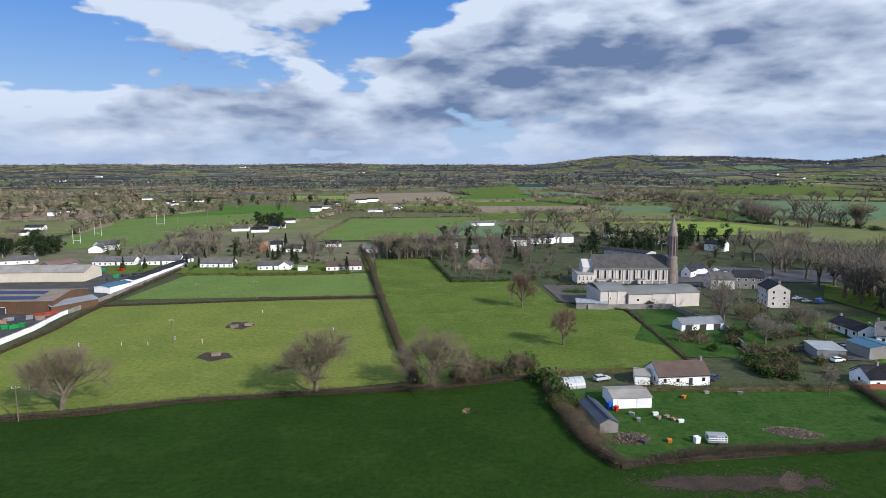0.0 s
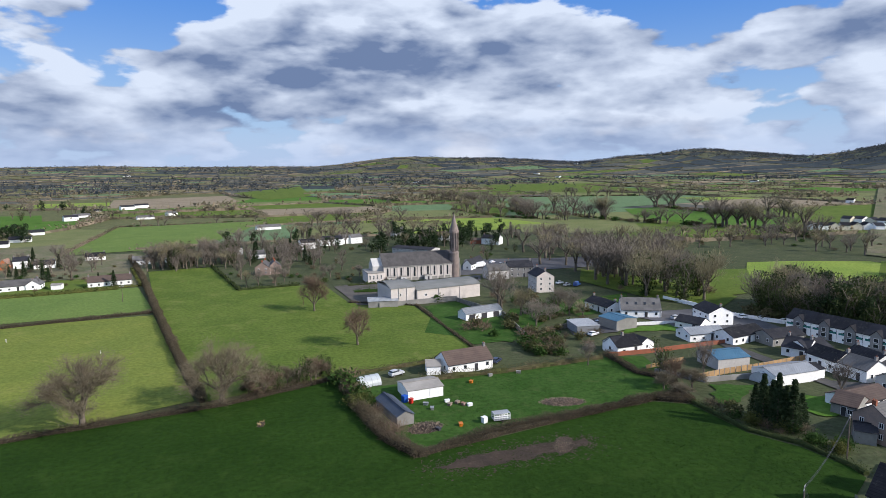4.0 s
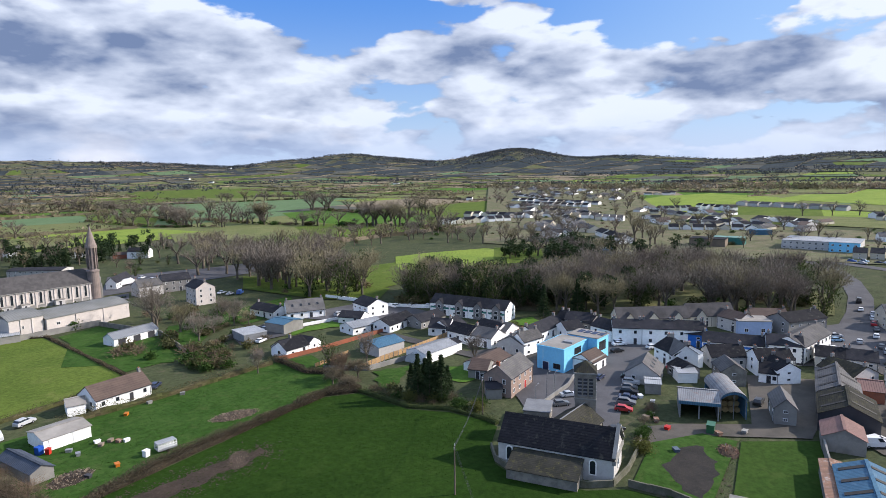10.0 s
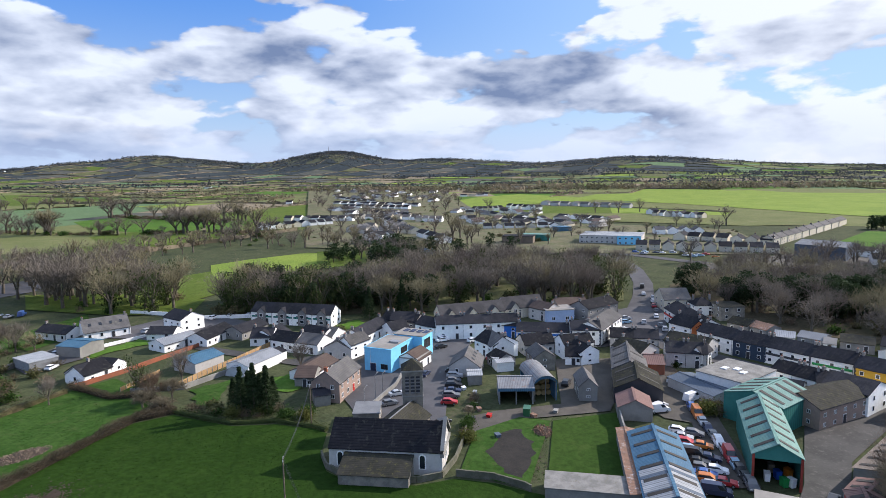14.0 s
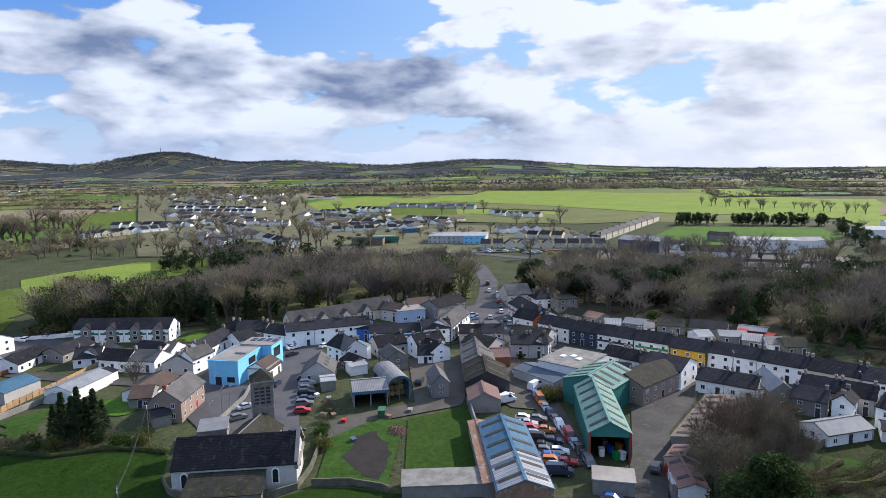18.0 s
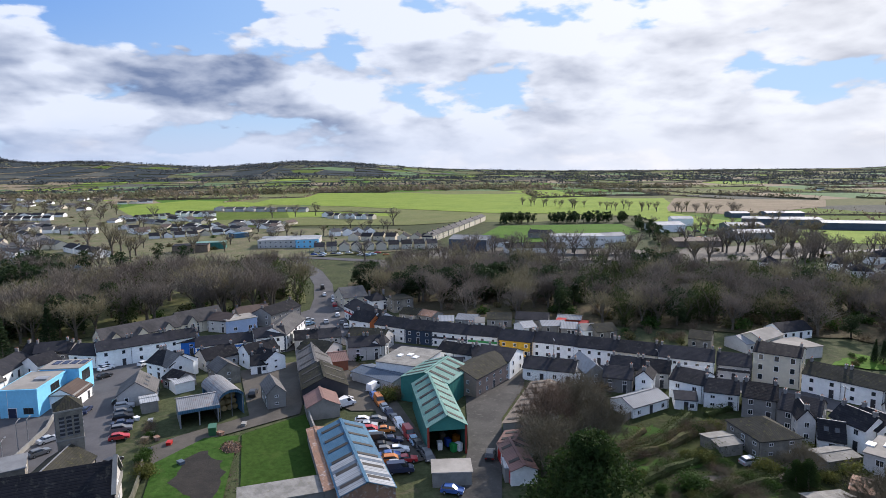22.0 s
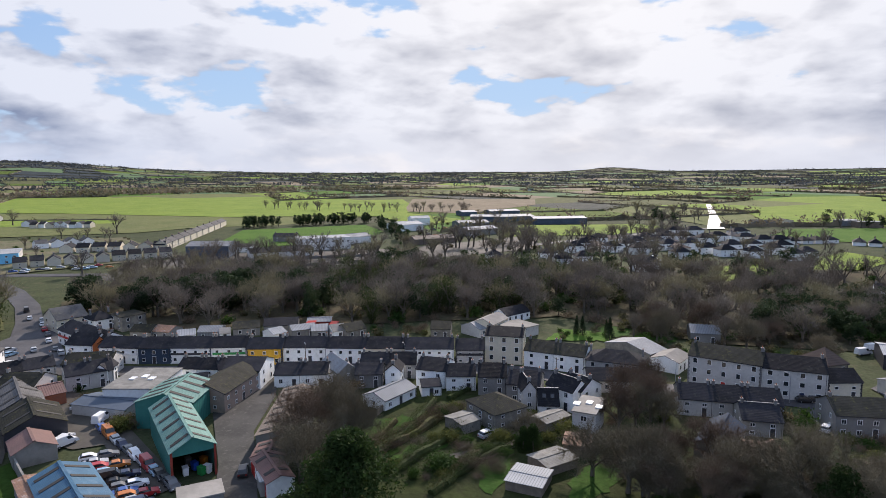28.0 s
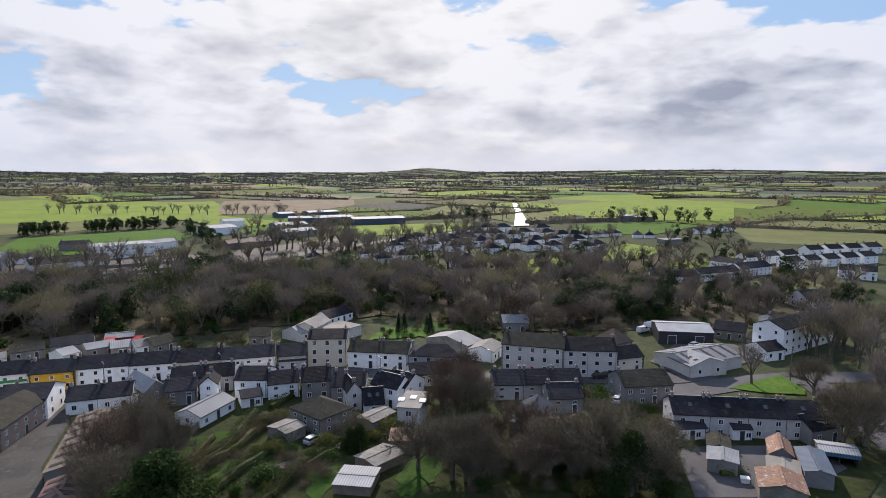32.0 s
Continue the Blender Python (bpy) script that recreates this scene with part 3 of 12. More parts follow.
def house(x, y, rot, L, D, eaves, ridge, wall="white_render", roof="slate", win=(1, 1, 1), chim="both", hip=False, far=False, name="house", door="dark_metal", frames="white_paint",
          storeys=0, group="", label="", axis="x", gap=2.9, quoins="", band="", cat="house", skylights=0, shop="", wsize=(1.05, 1.25), gutter=True, bays=0, bay_wall="grey_render"):
    """A house: its front faces local -y. win: windows to front, back and gables. axis y: the gable faces the front."""
    if axis == "y":
        L, D, rot = D, L, rot + 90
    eaves, ridge = eaves * 0.92, eaves * 0.92 + (ridge - eaves) * 0.85
    st = storeys or (1 if eaves < 3.5 else 2 if eaves < 6.8 else 3)
    lab = label or f"{WORDS[wall]} {('single-storey', 'two-storey', 'three-storey')[st - 1]} {name.replace('_', ' ')} with {WORDS[roof]} roof"
    h = thing(name, x, y, rot, label=lab, category=cat, group=group)
    TAKEN.append((x, y, 0.42 * (L + D) / 2 + 2.5))
    hp = (D / 2 + 0.3 if hip is True else hip) or 0.0
    part("wall", walls_shape(L, D, eaves, ridge, hp), wall, h)
    part("roof", roof_shape(L, D, eaves, ridge, hip=hp), roof, h)
    if not hp and not far and math.hypot(x, y) < 150:
        s = Shape()
        s.box(-L / 2 - 0.15, L / 2 + 0.15, -0.12, 0.12, ridge + 0.12, ridge + 0.24)
        part("ridge_tile", s, "lead_grey" if roof != "brown_tile" else "brown_tile", h)
    if gutter and not far:
        for sy in (-1, 1):
            if not seen_from_eye(x, y, rot, 0, sy * D / 2, 0, sy):
                continue
            k = (ridge - eaves) / (D / 2)
            z = eaves - 0.3 * k
            s = Shape()
            s.box(-L / 2 - 0.1, L / 2 + 0.1, sy * (D / 2 + 0.3) - 0.06, sy * (D / 2 + 0.3) + 0.06, z - 0.06, z + 0.07)
            s.tube((L / 2 - 0.3, sy * (D / 2 + 0.06), 0), (L / 2 - 0.3, sy * (D / 2 + 0.06), z), 0.05, 0.05, 5)
            part("gutter", s, "dark_metal", h)
    ends = {"both": (-1, 1), "left": (-1,), "right": (1,), "mid": (0,), "": ()}[chim]
    for c in ends if math.hypot(x, y) < 620 else ():
        part("chimney", chimney_mesh("red_brick" if wall == "pink_stone" else "grey_render"), None, h, at=pose(c * (L / 2 - 0.6), 0, ridge - 0.1, 0, 0, 90))
    w, wh = wsize
    far = far or math.hypot(x, y) > 170
    seen = [seen_from_eye(x, y, rot, 0, -D / 2, 0, -1), seen_from_eye(x, y, rot, 0, D / 2, 0, 1), seen_from_eye(x, y, rot, L / 2, 0, 1, 0), seen_from_eye(x, y, rot, -L / 2, 0, -1, 0)]
    if math.hypot(x, y) > 420:
        gap, win, door = max(gap, 4.6), (win[0] if math.hypot(x, y) < 540 else 0, 0, 0), ""
    n = max(1, int((L - 0.8) / gap))
    dk = n // 2
    storey = (eaves - 0.3) / st
    for side, on in ((0, win[0]), (1, win[0])):
        if not on or not seen[side]:
            continue
        for f in range(st):
            z = f * storey + (0.95 if storey > 2.3 else 0.6)
            hh = min(wh, storey - 1.15) if storey > 2.2 else 0.8
            for i in range(n):
                px = (i - (n - 1) / 2) * (L / n)
                sx = px if side == 0 else -px
                yy = -D / 2 if side == 0 else D / 2
                turn = 0 if side == 0 else 180
                if f == 0 and i == dk and door and on != 2:
                    put_door(h, sx, yy, turn, door)
                    if not (n == 1):
                        continue
                    sx += 1.3
                put_window(h, sx, yy, z, turn, w, hh, frames, far)
    if win[2]:
        for sx, turn in ((1, 90), (-1, 270)):
            if not seen[2 if sx > 0 else 3]:
                continue
            for f in range(st):
                z = f * storey + 0.95
                for q in ((0.0,) if D < 7.5 else (-D / 4, D / 4)):
                    put_window(h, sx * L / 2, q, z, turn, w * 0.9, min(wh, storey - 1.15), frames, far)
    for i in range(bays):
        px = (i + 0.5 - bays / 2) * L / bays
        bw, top = min(3.4, L / bays * 0.55), eaves + 0.62 * (ridge - eaves)
        q = Shape()
        y0, y1 = -D / 2 - 0.45, -D / 4 + 0.3
        q.solid([(px - bw / 2, y0, -0.2), (px + bw / 2, y0, -0.2), (px + bw / 2, y0, eaves), (px, y0, top), (px - bw / 2, y0, eaves), (px - bw / 2, y1, -0.2), (px + bw / 2, y1, -0.2), (px + bw / 2, y1, eaves), (px, y1, top), (px - bw / 2, y1, eaves)],
                [(0, 1, 2, 3, 4), (1, 6, 7, 2), (5, 0, 4, 9), (2, 7, 8, 3), (9, 4, 3, 8)])
        part("gable_bay", q, bay_wall, h)
        q = Shape()
        for sx in (-1, 1):
            c0 = [(px, y0 - 0.25, top + 0.16), (px, y1, top + 0.16), (px + sx * (bw / 2 + 0.25), y1, eaves - 0.1), (px + sx * (bw / 2 + 0.25), y0 - 0.25, eaves - 0.1)]
            q.slab(*(c0 if sx < 0 else [c0[0], c0[3], c0[2], c0[1]]), 0.12)
        part("bay_roof", q, roof, h)
        put_window(h, px, y0, eaves * 0.58, 0, min(1.4, bw - 0.8), 1.3, frames, True)
        put_window(h, px, y0, 0.9, 0, min(1.6, bw - 0.8), 1.3, frames, True)
    if quoins:
        for sx in (-1, 1):
            s = Shape()
            for i in range(int(eaves / 0.5)):
                q = 0.5 if i % 2 else 0.32
                s.box(sx * L / 2 - (q if sx > 0 else 0.03), sx * L / 2 + (0.03 if sx > 0 else q), -D / 2 - 0.03, -D / 2 + q, i * 0.5, i * 0.5 + 0.46)
            part("quoin", s, quoins, h)
    if band:
        s = Shape()
        s.box(-L / 2 - 0.02, L / 2 + 0.02, -D / 2 - 0.04, -D / 2 + 0.1, 0, 0.55)
        part("plinth", s, band, h)
    if shop:
        s = Shape()
        s.box(-L / 2 + 0.4, L / 2 - 0.4, -D / 2 - 0.16, -D / 2, 2.5, 3.15)
        part("shop_sign", s, shop, h)
    for i in range(skylights):
        px = (i + 0.5 - skylights / 2) * L / (skylights + 0.5)
        k = math.atan2(ridge - eaves, D / 2)
        s = Shape()
        s.box(-0.45, 0.45, -0.6, 0.6, 0, 0.07, 0)
        s.box(-0.37, 0.37, -0.52, 0.52, 0.072, 0.08, 1)
        part("skylight", s, ("dark_metal", "glass"), h, at=pose(px, -D / 4, (eaves + ridge) / 2 + 0.17, math.degrees(k), 0, 0))
    return h


def shed(x, y, rot, L, D, eaves, ridge, wall="concrete", roof="tin_grey", name="shed", label="", strips=0, open_front=False, group="", axis="x", cat="shed", doors=0, door="dark_metal", posts="red_timber", open_gable=False, doorw=2.6, solar=0, pale=0):
    """A plain outbuilding: gabled sheet roof, with clear strips, an open front or big doors."""
    if axis == "y":
        L, D, rot = D, L, rot + 90
    h = thing(name, x, y, rot, label=label or f"{WORDS[wall]} {name.replace('_', ' ')} with {WORDS[roof]} roof", category=cat, group=group)
    for k in range(max(1, int(L / D + 0.5))):
        o = (k + 0.5) * L / max(1, int(L / D + 0.5)) - L / 2
        TAKEN.append((x + o * math.cos(radians(rot)), y + o * math.sin(radians(rot)), D * 0.6 + 2))
    if open_front:
        s = Shape()
        t = 0.2
        k = L / 2
        s.box(-k, k, D / 2 - t, D / 2, -0.3, eaves)
        s.box(-k, -k + t, -D / 2, D / 2 - t, -0.3, eaves)
        s.box(k - t, k, -D / 2, D / 2 - t, -0.3, eaves)
        part("wall", s, wall, h)
        for i in range(3):
            px = -k + 0.15 + i * (L - 0.3) / 2
            q = Shape()
            q.box(px - 0.14, px + 0.14, -D / 2 - 0.02, -D / 2 + 0.26, -0.3, eaves)
            part("post", q, posts, h)
        q = Shape()
        q.box(-k - 0.25, k + 0.25, -D / 2 - 0.36, -D / 2 - 0.28, eaves - 0.75, eaves - 0.05)
        part("fascia", q, "tin_blue", h)
    elif open_gable:
        s = Shape()
        t, k, w = 0.2, L / 2, D / 2
        s.box(-k, k, -w, -w + t, -0.3, eaves)
        s.box(-k, k, w - t, w, -0.3, eaves)
        s.solid([(k - t, -w + t, -0.3), (k, -w + t, -0.3), (k, w - t, -0.3), (k - t, w - t, -0.3), (k - t, -w + t, eaves), (k, -w + t, eaves), (k, w - t, eaves), (k - t, w - t, eaves), (k - t, 0, ridge), (k, 0, ridge)],
                [(1, 2, 6, 9, 5), (3, 0, 4, 8, 7), (4, 5, 9, 8), (6, 7, 8, 9)])
        part("wall", s, wall, h)
        q = Shape()
        q.solid([(-k, -w, eaves - 0.9), (-k, w, eaves - 0.9), (-k, w, eaves), (-k, 0, ridge), (-k, -w, eaves), (-k + t, -w, eaves - 0.9), (-k + t, w, eaves - 0.9), (-k + t, w, eaves), (-k + t, 0, ridge), (-k + t, -w, eaves)],
                [(0, 4, 3, 2, 1), (5, 6, 7, 8, 9), (0, 1, 6, 5)])
        part("gable_sheet", q, wall, h)
        for py in (-w + 0.16, w - 0.16):
            q = Shape()
            q.box(-k - 0.12, -k + 0.22, py - 0.2, py + 0.2, -0.3, eaves - 0.02)
            part("post", q, posts, h)
    else:
        part("wall", walls_shape(L, D, eaves, ridge), wall, h)
    part("roof", roof_shape(L, D, eaves, ridge, 0.25, t=0.09, verge=0.25), roof, h)
    s = Shape()
    s.box(-L / 2 - 0.25, L / 2 + 0.25, -0.28, 0.28, ridge + 0.06, ridge + 0.16)
    part("ridge_cap", s, roof, h)
    ang = math.degrees(math.atan2(ridge - eaves, D / 2))
    run = math.hypot(ridge - eaves, D / 2) * 0.8
    for i in range(strips):
        px = (i + 0.5 - strips / 2) * L / strips
        for sy in (-1, 1):
            s = Shape()
            s.box(-0.5, 0.5, -run / 2, run / 2, 0, 0.05)
            part("clear_strip", s, "skylight_sheet", h, at=pose(px, sy * D / 4, (eaves + ridge) / 2 + 0.12, -sy * ang, 0, 0))
    for i in range(int(pale * L / 1.1)):        # newer pale sheets laid over one end
        for sy in (-1, 1):
            s = Shape()
            s.box(-0.53, 0.53, -run * 0.62, run * 0.6, 0, 0.03)
            part("roof_sheet", s, "tin_pale" if (i * 7 + sy) % 5 else "tin_steel", h, at=pose(-L / 2 + 0.4 + i * 1.1, sy * (D / 4 + 0.02), (eaves + ridge) / 2 + 0.1, -sy * ang, 0, 0))
    for i in range(solar):
        s = Shape()
        s.box(-L * 0.45, L * 0.32, -run * 0.17, run * 0.17, 0, 0.06)
        part("solar_panel_row", s, "solar", h, at=pose(0, -D * (0.12 + 0.24 * i), eaves + (ridge - eaves) * (0.76 - 0.48 * i) + 0.14, ang, 0, 0))
    for i in range(doors):
        px = (i + 0.5 - doors / 2) * L / doors
        put_door(h, px, -D / 2, 0, door, min(doorw, L / doors - 1), min(2.8, eaves - 0.3))
    return h


# ---- plants ----
RNG = np.random.default_rng(7)


def soup(name, centres, size, material, stretch=(1, 1, 1), rng=None):
    """Many small loose triangles round the centres: leaves or tips of twigs."""
    rng = rng or RNG
    c = np.asarray(centres, float)
    n = len(c)
    sz = np.broadcast_to(np.asarray(size, float), (n,))
    off = rng.normal(size=(n, 3, 3))
    off /= np.linalg.norm(off, axis=2, keepdims=True) + 1e-9
    v = (c[:, None, :] + off * sz[:, None, None] * np.array(stretch)).reshape(-1, 3)
    me = bpy.data.meshes.new(name)
    me.vertices.add(3 * n)
    me.vertices.foreach_set("co", v.ravel())
    me.loops.add(3 * n)
    me.loops.foreach_set("vertex_index", np.arange(3 * n))
    me.polygons.add(n)
    me.polygons.foreach_set("loop_start", np.arange(n) * 3)
    me.polygons.foreach_set("loop_total", np.full(n, 3))
    me.materials.append(MATS[material])
    me.update()
    me.validate()
    return me


def ribbons(name, a, b, width, material):
    """Thin three-cornered twigs from a to b."""
    a, b = np.asarray(a), np.asarray(b)
    n = len(a)
    d = b - a
    side = np.cross(d, RNG.normal(size=d.shape))
    side /= np.linalg.norm(side, axis=1, keepdims=True) + 1e-9
    w = np.broadcast_to(np.asarray(width, float), (n,))[:, None]
    v = np.stack([a - side * w / 2, a + side * w / 2, b], 1).reshape(-1, 3)
    me = bpy.data.meshes.new(name)
    me.vertices.add(3 * n)
    me.vertices.foreach_set("co", v.ravel())
    me.loops.add(3 * n)
    me.loops.foreach_set("vertex_index", np.arange(3 * n))
    me.polygons.add(n)
    me.polygons.foreach_set("loop_start", np.arange(n) * 3)
    me.polygons.foreach_set("loop_total", np.full(n, 3))
    me.materials.append(MATS[material])
    me.update()
    return me


def bare_tree_meshes(seed, height, spread, twigs, width, material, trunk=0.35, levels=4, low=0.2, reach=(0.05, 0.11), up=0.0):
    """Trunk with forking limbs, and a rounded crown of fine twigs."""
    rnd = random.Random(seed)
    limbs, tips = Shape(), []

    def grow(p, d, length, r, level):
        q = p + d * length
        r2 = r * 0.68
        limbs.tube(p, q, r, r2, 6 if level == 0 else 4 if level == 1 else 3, caps=False)
        if level >= 1:
            tips.append((p, q))
        if level >= levels:
            return
        kids = 5 if level == 0 else 3 if level == 1 else rnd.choice((2, 3))
        for i in range(kids):
            ang = rnd.uniform(0.25, 0.95) * spread
            axis = d.orthogonal().normalized()
            axis.rotate(Matrix.Rotation(i * math.tau / kids + rnd.uniform(-0.6, 0.6), 3, d))
            e = d.copy()
            e.rotate(Matrix.Rotation(ang, 3, axis))
            e = (e + Vector((0, 0, 0.22))).normalized()
            start = p.lerp(q, rnd.uniform(0.55, 1.0))
            grow(start, e, length * rnd.uniform(0.62, 0.9) * (1.25 if level == 0 else 1), r2 * rnd.uniform(0.55, 0.8), level + 1)

    grow(Vector((0, 0, -0.3)), Vector((rnd.uniform(-0.06, 0.06), rnd.uniform(-0.06, 0.06), 1)).normalized(), height * low, trunk, 0)
    top = max(max(a.z, b.z) for a, b in tips)
    k = height * 0.93 / top
    for i, vv in enumerate(limbs.v):
        limbs.v[i] = (vv[0] * k, vv[1] * k, vv[2] * k if vv[2] > 0 else vv[2])
    rng = np.random.default_rng(seed)
    P0 = np.array([tuple(p) for p, _ in tips]) * k
    P1 = np.array([tuple(q) for _, q in tips]) * k
    pick = rng.integers(0, len(P0), twigs)
    u = rng.uniform(0.1, 1.1, (twigs, 1))
    a = P0[pick] * (1 - u) + P1[pick] * u
    mid = np.array([0, 0, height * 0.45])
    d = P1[pick] - P0[pick]
    tuft = P1[rng.integers(0, len(P1), twigs)] + rng.normal(size=(twigs, 3)) * height * np.array([0.062, 0.062, 0.045])
    fill = rng.uniform(size=twigs) < 0.5          # loose tufts between the limbs
    a[fill] = tuft[fill]
    d /= np.linalg.norm(d, axis=1, keepdims=True) + 1e-9
    out = a - mid
    out /= np.linalg.norm(out, axis=1, keepdims=True) + 1e-9
    d = d * 0.5 + out * 0.5 + np.array([0, 0, up]) + rng.normal(size=d.shape) * 0.55
    d /= np.linalg.norm(d, axis=1, keepdims=True)
    b = a + d * rng.uniform(*reach, (twigs, 1)) * height
    b[:, 2] = np.maximum(b[:, 2], 0.4)
    return limbs.mesh("trunk", "bark"), ribbons("crown", a, b, width, material)


TREES = {}


def tree_kind(key):
    if key in TREES:
        return TREES[key]
    kind, n = key
    rng = np.random.default_rng(100 + n * 7)
    if kind == "bare":          # broad field tree, seen near
        TREES[key] = bare_tree_meshes(20 + n, 11, 1.15, 30000, 0.026, ("twigs_bare", "twigs_bare", "twigs_dark", "twigs_bare")[n % 4], 0.22, 4, 0.15, (0.035, 0.09))
    elif kind == "wood":        # woodland tree, seen from some way off
        TREES[key] = bare_tree_meshes(50 + n, 14, 0.85, 1750, 0.082, ("twigs", "twigs_olive", "twigs", "twigs_red")[n % 4], 0.3, 3, 0.22, (0.06, 0.15), 0.3)
    elif kind == "farwood":
        TREES[key] = bare_tree_meshes(50 + n, 14, 0.9, 650, 0.15, ("twigs", "twigs_olive", "twigs", "twigs_red")[n % 4], 0.3, 2, 0.2, (0.06, 0.15), 0.25)
    elif kind == "ivy":         # ivied trunk under bare twigs
        t, c = bare_tree_meshes(80 + n, 13, 0.8, 300, 0.15, "twigs", 0.36, 2, 0.27)
        stem = rng.integers(0, 7, 1100)         # ivy climbs several leaning stems
        lean, top = rng.normal(0, 0.2, (7, 2)), rng.uniform(8.5, 13.5, 7)
        h = rng.uniform(0.02, 1, 1100) * top[stem]
        r = lean[stem] * h[:, None] + rng.normal(0, 1, (1100, 2)) * (0.35 + 0.75 * np.sin(np.clip(h / top[stem], 0, 1) * 2.9))[:, None]
        TREES[key] = (t, soup("crown", np.c_[r, h], rng.uniform(0.2, 0.5, 1100), "ivy", (0.8, 0.8, 1.5), rng))
    elif kind == "conifer":
        hgt = 11.0
        h = rng.uniform(0.03, 1, 2600) ** 0.8
        a = rng.uniform(0, math.tau, 2600)
        tier = 0.75 + 0.25 * np.cos(h * 60)
        rad = (1 - h) * 2.9 * tier * rng.uniform(0.45, 1.08, 2600) + 0.1
        s = Shape()
        s.tube((0, 0, -0.3), (0, 0, hgt * 0.9), 0.25, 0.05, 6)
        TREES[key] = (s.mesh("trunk", "bark"), soup("crown", np.c_[np.cos(a) * rad, np.sin(a) * rad, h * hgt], rng.uniform(0.2, 0.5, 2600), "conifer", (1, 1, 0.7), rng))
    elif kind == "round":       # broad dense evergreen, drawn in to a blunt top
        hh = rng.uniform(0, 1, 60) ** 0.9
        aa = rng.uniform(0, math.tau, 60)
        rr = 3.5 * (1 - hh ** 1.7) * rng.uniform(0.5, 1.0, 60)
        lobes = np.c_[np.cos(aa) * rr, np.sin(aa) * rr, 0.8 + hh * 7.8]
        pick = rng.integers(0, 60, 15000)
        d = rng.normal(size=(15000, 3))
        d /= np.linalg.norm(d, axis=1, keepdims=True)
        pts = lobes[pick] + d * rng.uniform(0.75, 1.25, (15000, 1)) * np.array([1, 1, 0.8])
        pts[:, 2] = np.maximum(pts[:, 2], 0.2)
        s = Shape()
        s.tube((0, 0, -0.3), (0, 0, 6), 0.4, 0.12, 6)
        TREES[key] = (s.mesh("trunk", "bark"), soup("crown", pts, rng.uniform(0.1, 0.25, 15000), "evergreen", (0.8, 0.8, 1.2), rng))
    elif kind in ("dark", "fardark"):       # tall dark evergreen of the shelter belts
        m, lo, hi = (2600, 0.2, 0.5) if kind == "dark" else (600, 0.45, 0.95)
        lobes = rng.normal(size=(18, 3)) * np.array([1.5, 1.5, 2.7]) + np.array([0, 0, 7])
        lobes[:, 2] = np.clip(lobes[:, 2], 1.5, 11.5)
        pick = rng.integers(0, 18, m)
        d = rng.normal(size=(m, 3))
        d /= np.linalg.norm(d, axis=1, keepdims=True)
        pts = lobes[pick] + d * rng.uniform(0.8, 1.6, (m, 1))
        pts[:, 2] = np.maximum(pts[:, 2], 0.3)
        s = Shape()
        s.tube((0, 0, -0.3), (0, 0, 8), 0.35, 0.1, 6)
        TREES[key] = (s.mesh("trunk", "bark"), soup("crown", pts, rng.uniform(lo, hi, m), "conifer", rng=rng))
    elif kind in ("bush", "farbush"):
        far = kind == "farbush"
        m = 320 if far else 2600
        s = Shape()
        s.tube((0, 0, -0.2), (0.1, 0, 1.4), 0.12, 0.04, 4)
        if n % 4 in (0, 2):     # bare twiggy thicket
            a = rng.normal(size=(m, 3)) * np.array([0.75, 0.75, 0.45]) + np.array([0, 0, 1.0])
            b = a + (a * np.array([0.35, 0.35, 0.3]) + rng.normal(size=(m, 3)) * 0.3) * (1.15 if far else 0.9)
            a[:, 2], b[:, 2] = np.clip(a[:, 2], 0.05, 2.6), np.clip(b[:, 2], 0.05, 3.4)
            crown = ribbons("crown", a, b, 0.12 if far else 0.02, ("hedge_brown" if far else "twigs_bare", "", "twigs_dark")[n % 4])
        else:
            pts = rng.normal(size=(m, 3)) * np.array([0.95, 0.95, 0.6]) + np.array([0, 0, 1.3])
            pts[:, 2] = np.clip(pts[:, 2], 0.05, 3.2)
            crown = soup("crown", pts, rng.uniform(0.25, 0.6, m) if far else rng.uniform(0.08, 0.3, m), ("", "laurel", "", "hedge_leaf" if far else "gorse")[n % 4], rng=rng)
        TREES[key] = (s.mesh("stem", "bark"), crown)
    return TREES[key]


LABELS = {"bare": "bare deciduous field tree with a fine twiggy crown", "wood": "bare winter woodland tree with brown twigs", "ivy": "ivy-clad bare tree in a woodland belt", "conifer": "dark green conifer tree",
          "round": "dense rounded evergreen tree in a garden", "dark": "tall dark evergreen tree of a shelter belt", "bush": "low leafy garden bush"}


POOL = {}


def tree(kind, x, y, size=1.0, n=None, group="", wide=1.0, label=""):
    """A tree or bush; those far off join the woods that are built at the end."""
    n = random.randrange(4) if n is None else n
    turn = random.uniform(0, 360)
    if kind == "wood" and math.hypot(x, y) < 175:
        kind, size, wide = "bare", size * 1.2, wide * 0.75
    if kind == "bush" and math.hypot(x, y) > 150:
        kind = "farbush"
    if kind in ("wood", "dark") and math.hypot(x, y) > 330:
        kind = "far" + kind
    if math.hypot(x, y) > (150 if kind == "farbush" else 238):
        POOL.setdefault((kind, n), []).append((x, y, turn, size * wide, size))
        return None
    trunk, crown = tree_kind((kind, n))
    e = thing("bush" if kind == "bush" else "tree", x, y, turn, label=label or LABELS[kind], category="bush" if kind == "bush" else "tree", group=group)
    e.scale = (size * wide, size * wide, size)
    part("stem" if kind == "bush" else "trunk", trunk, None, e)
    part("crown", crown, None, e)
    return e


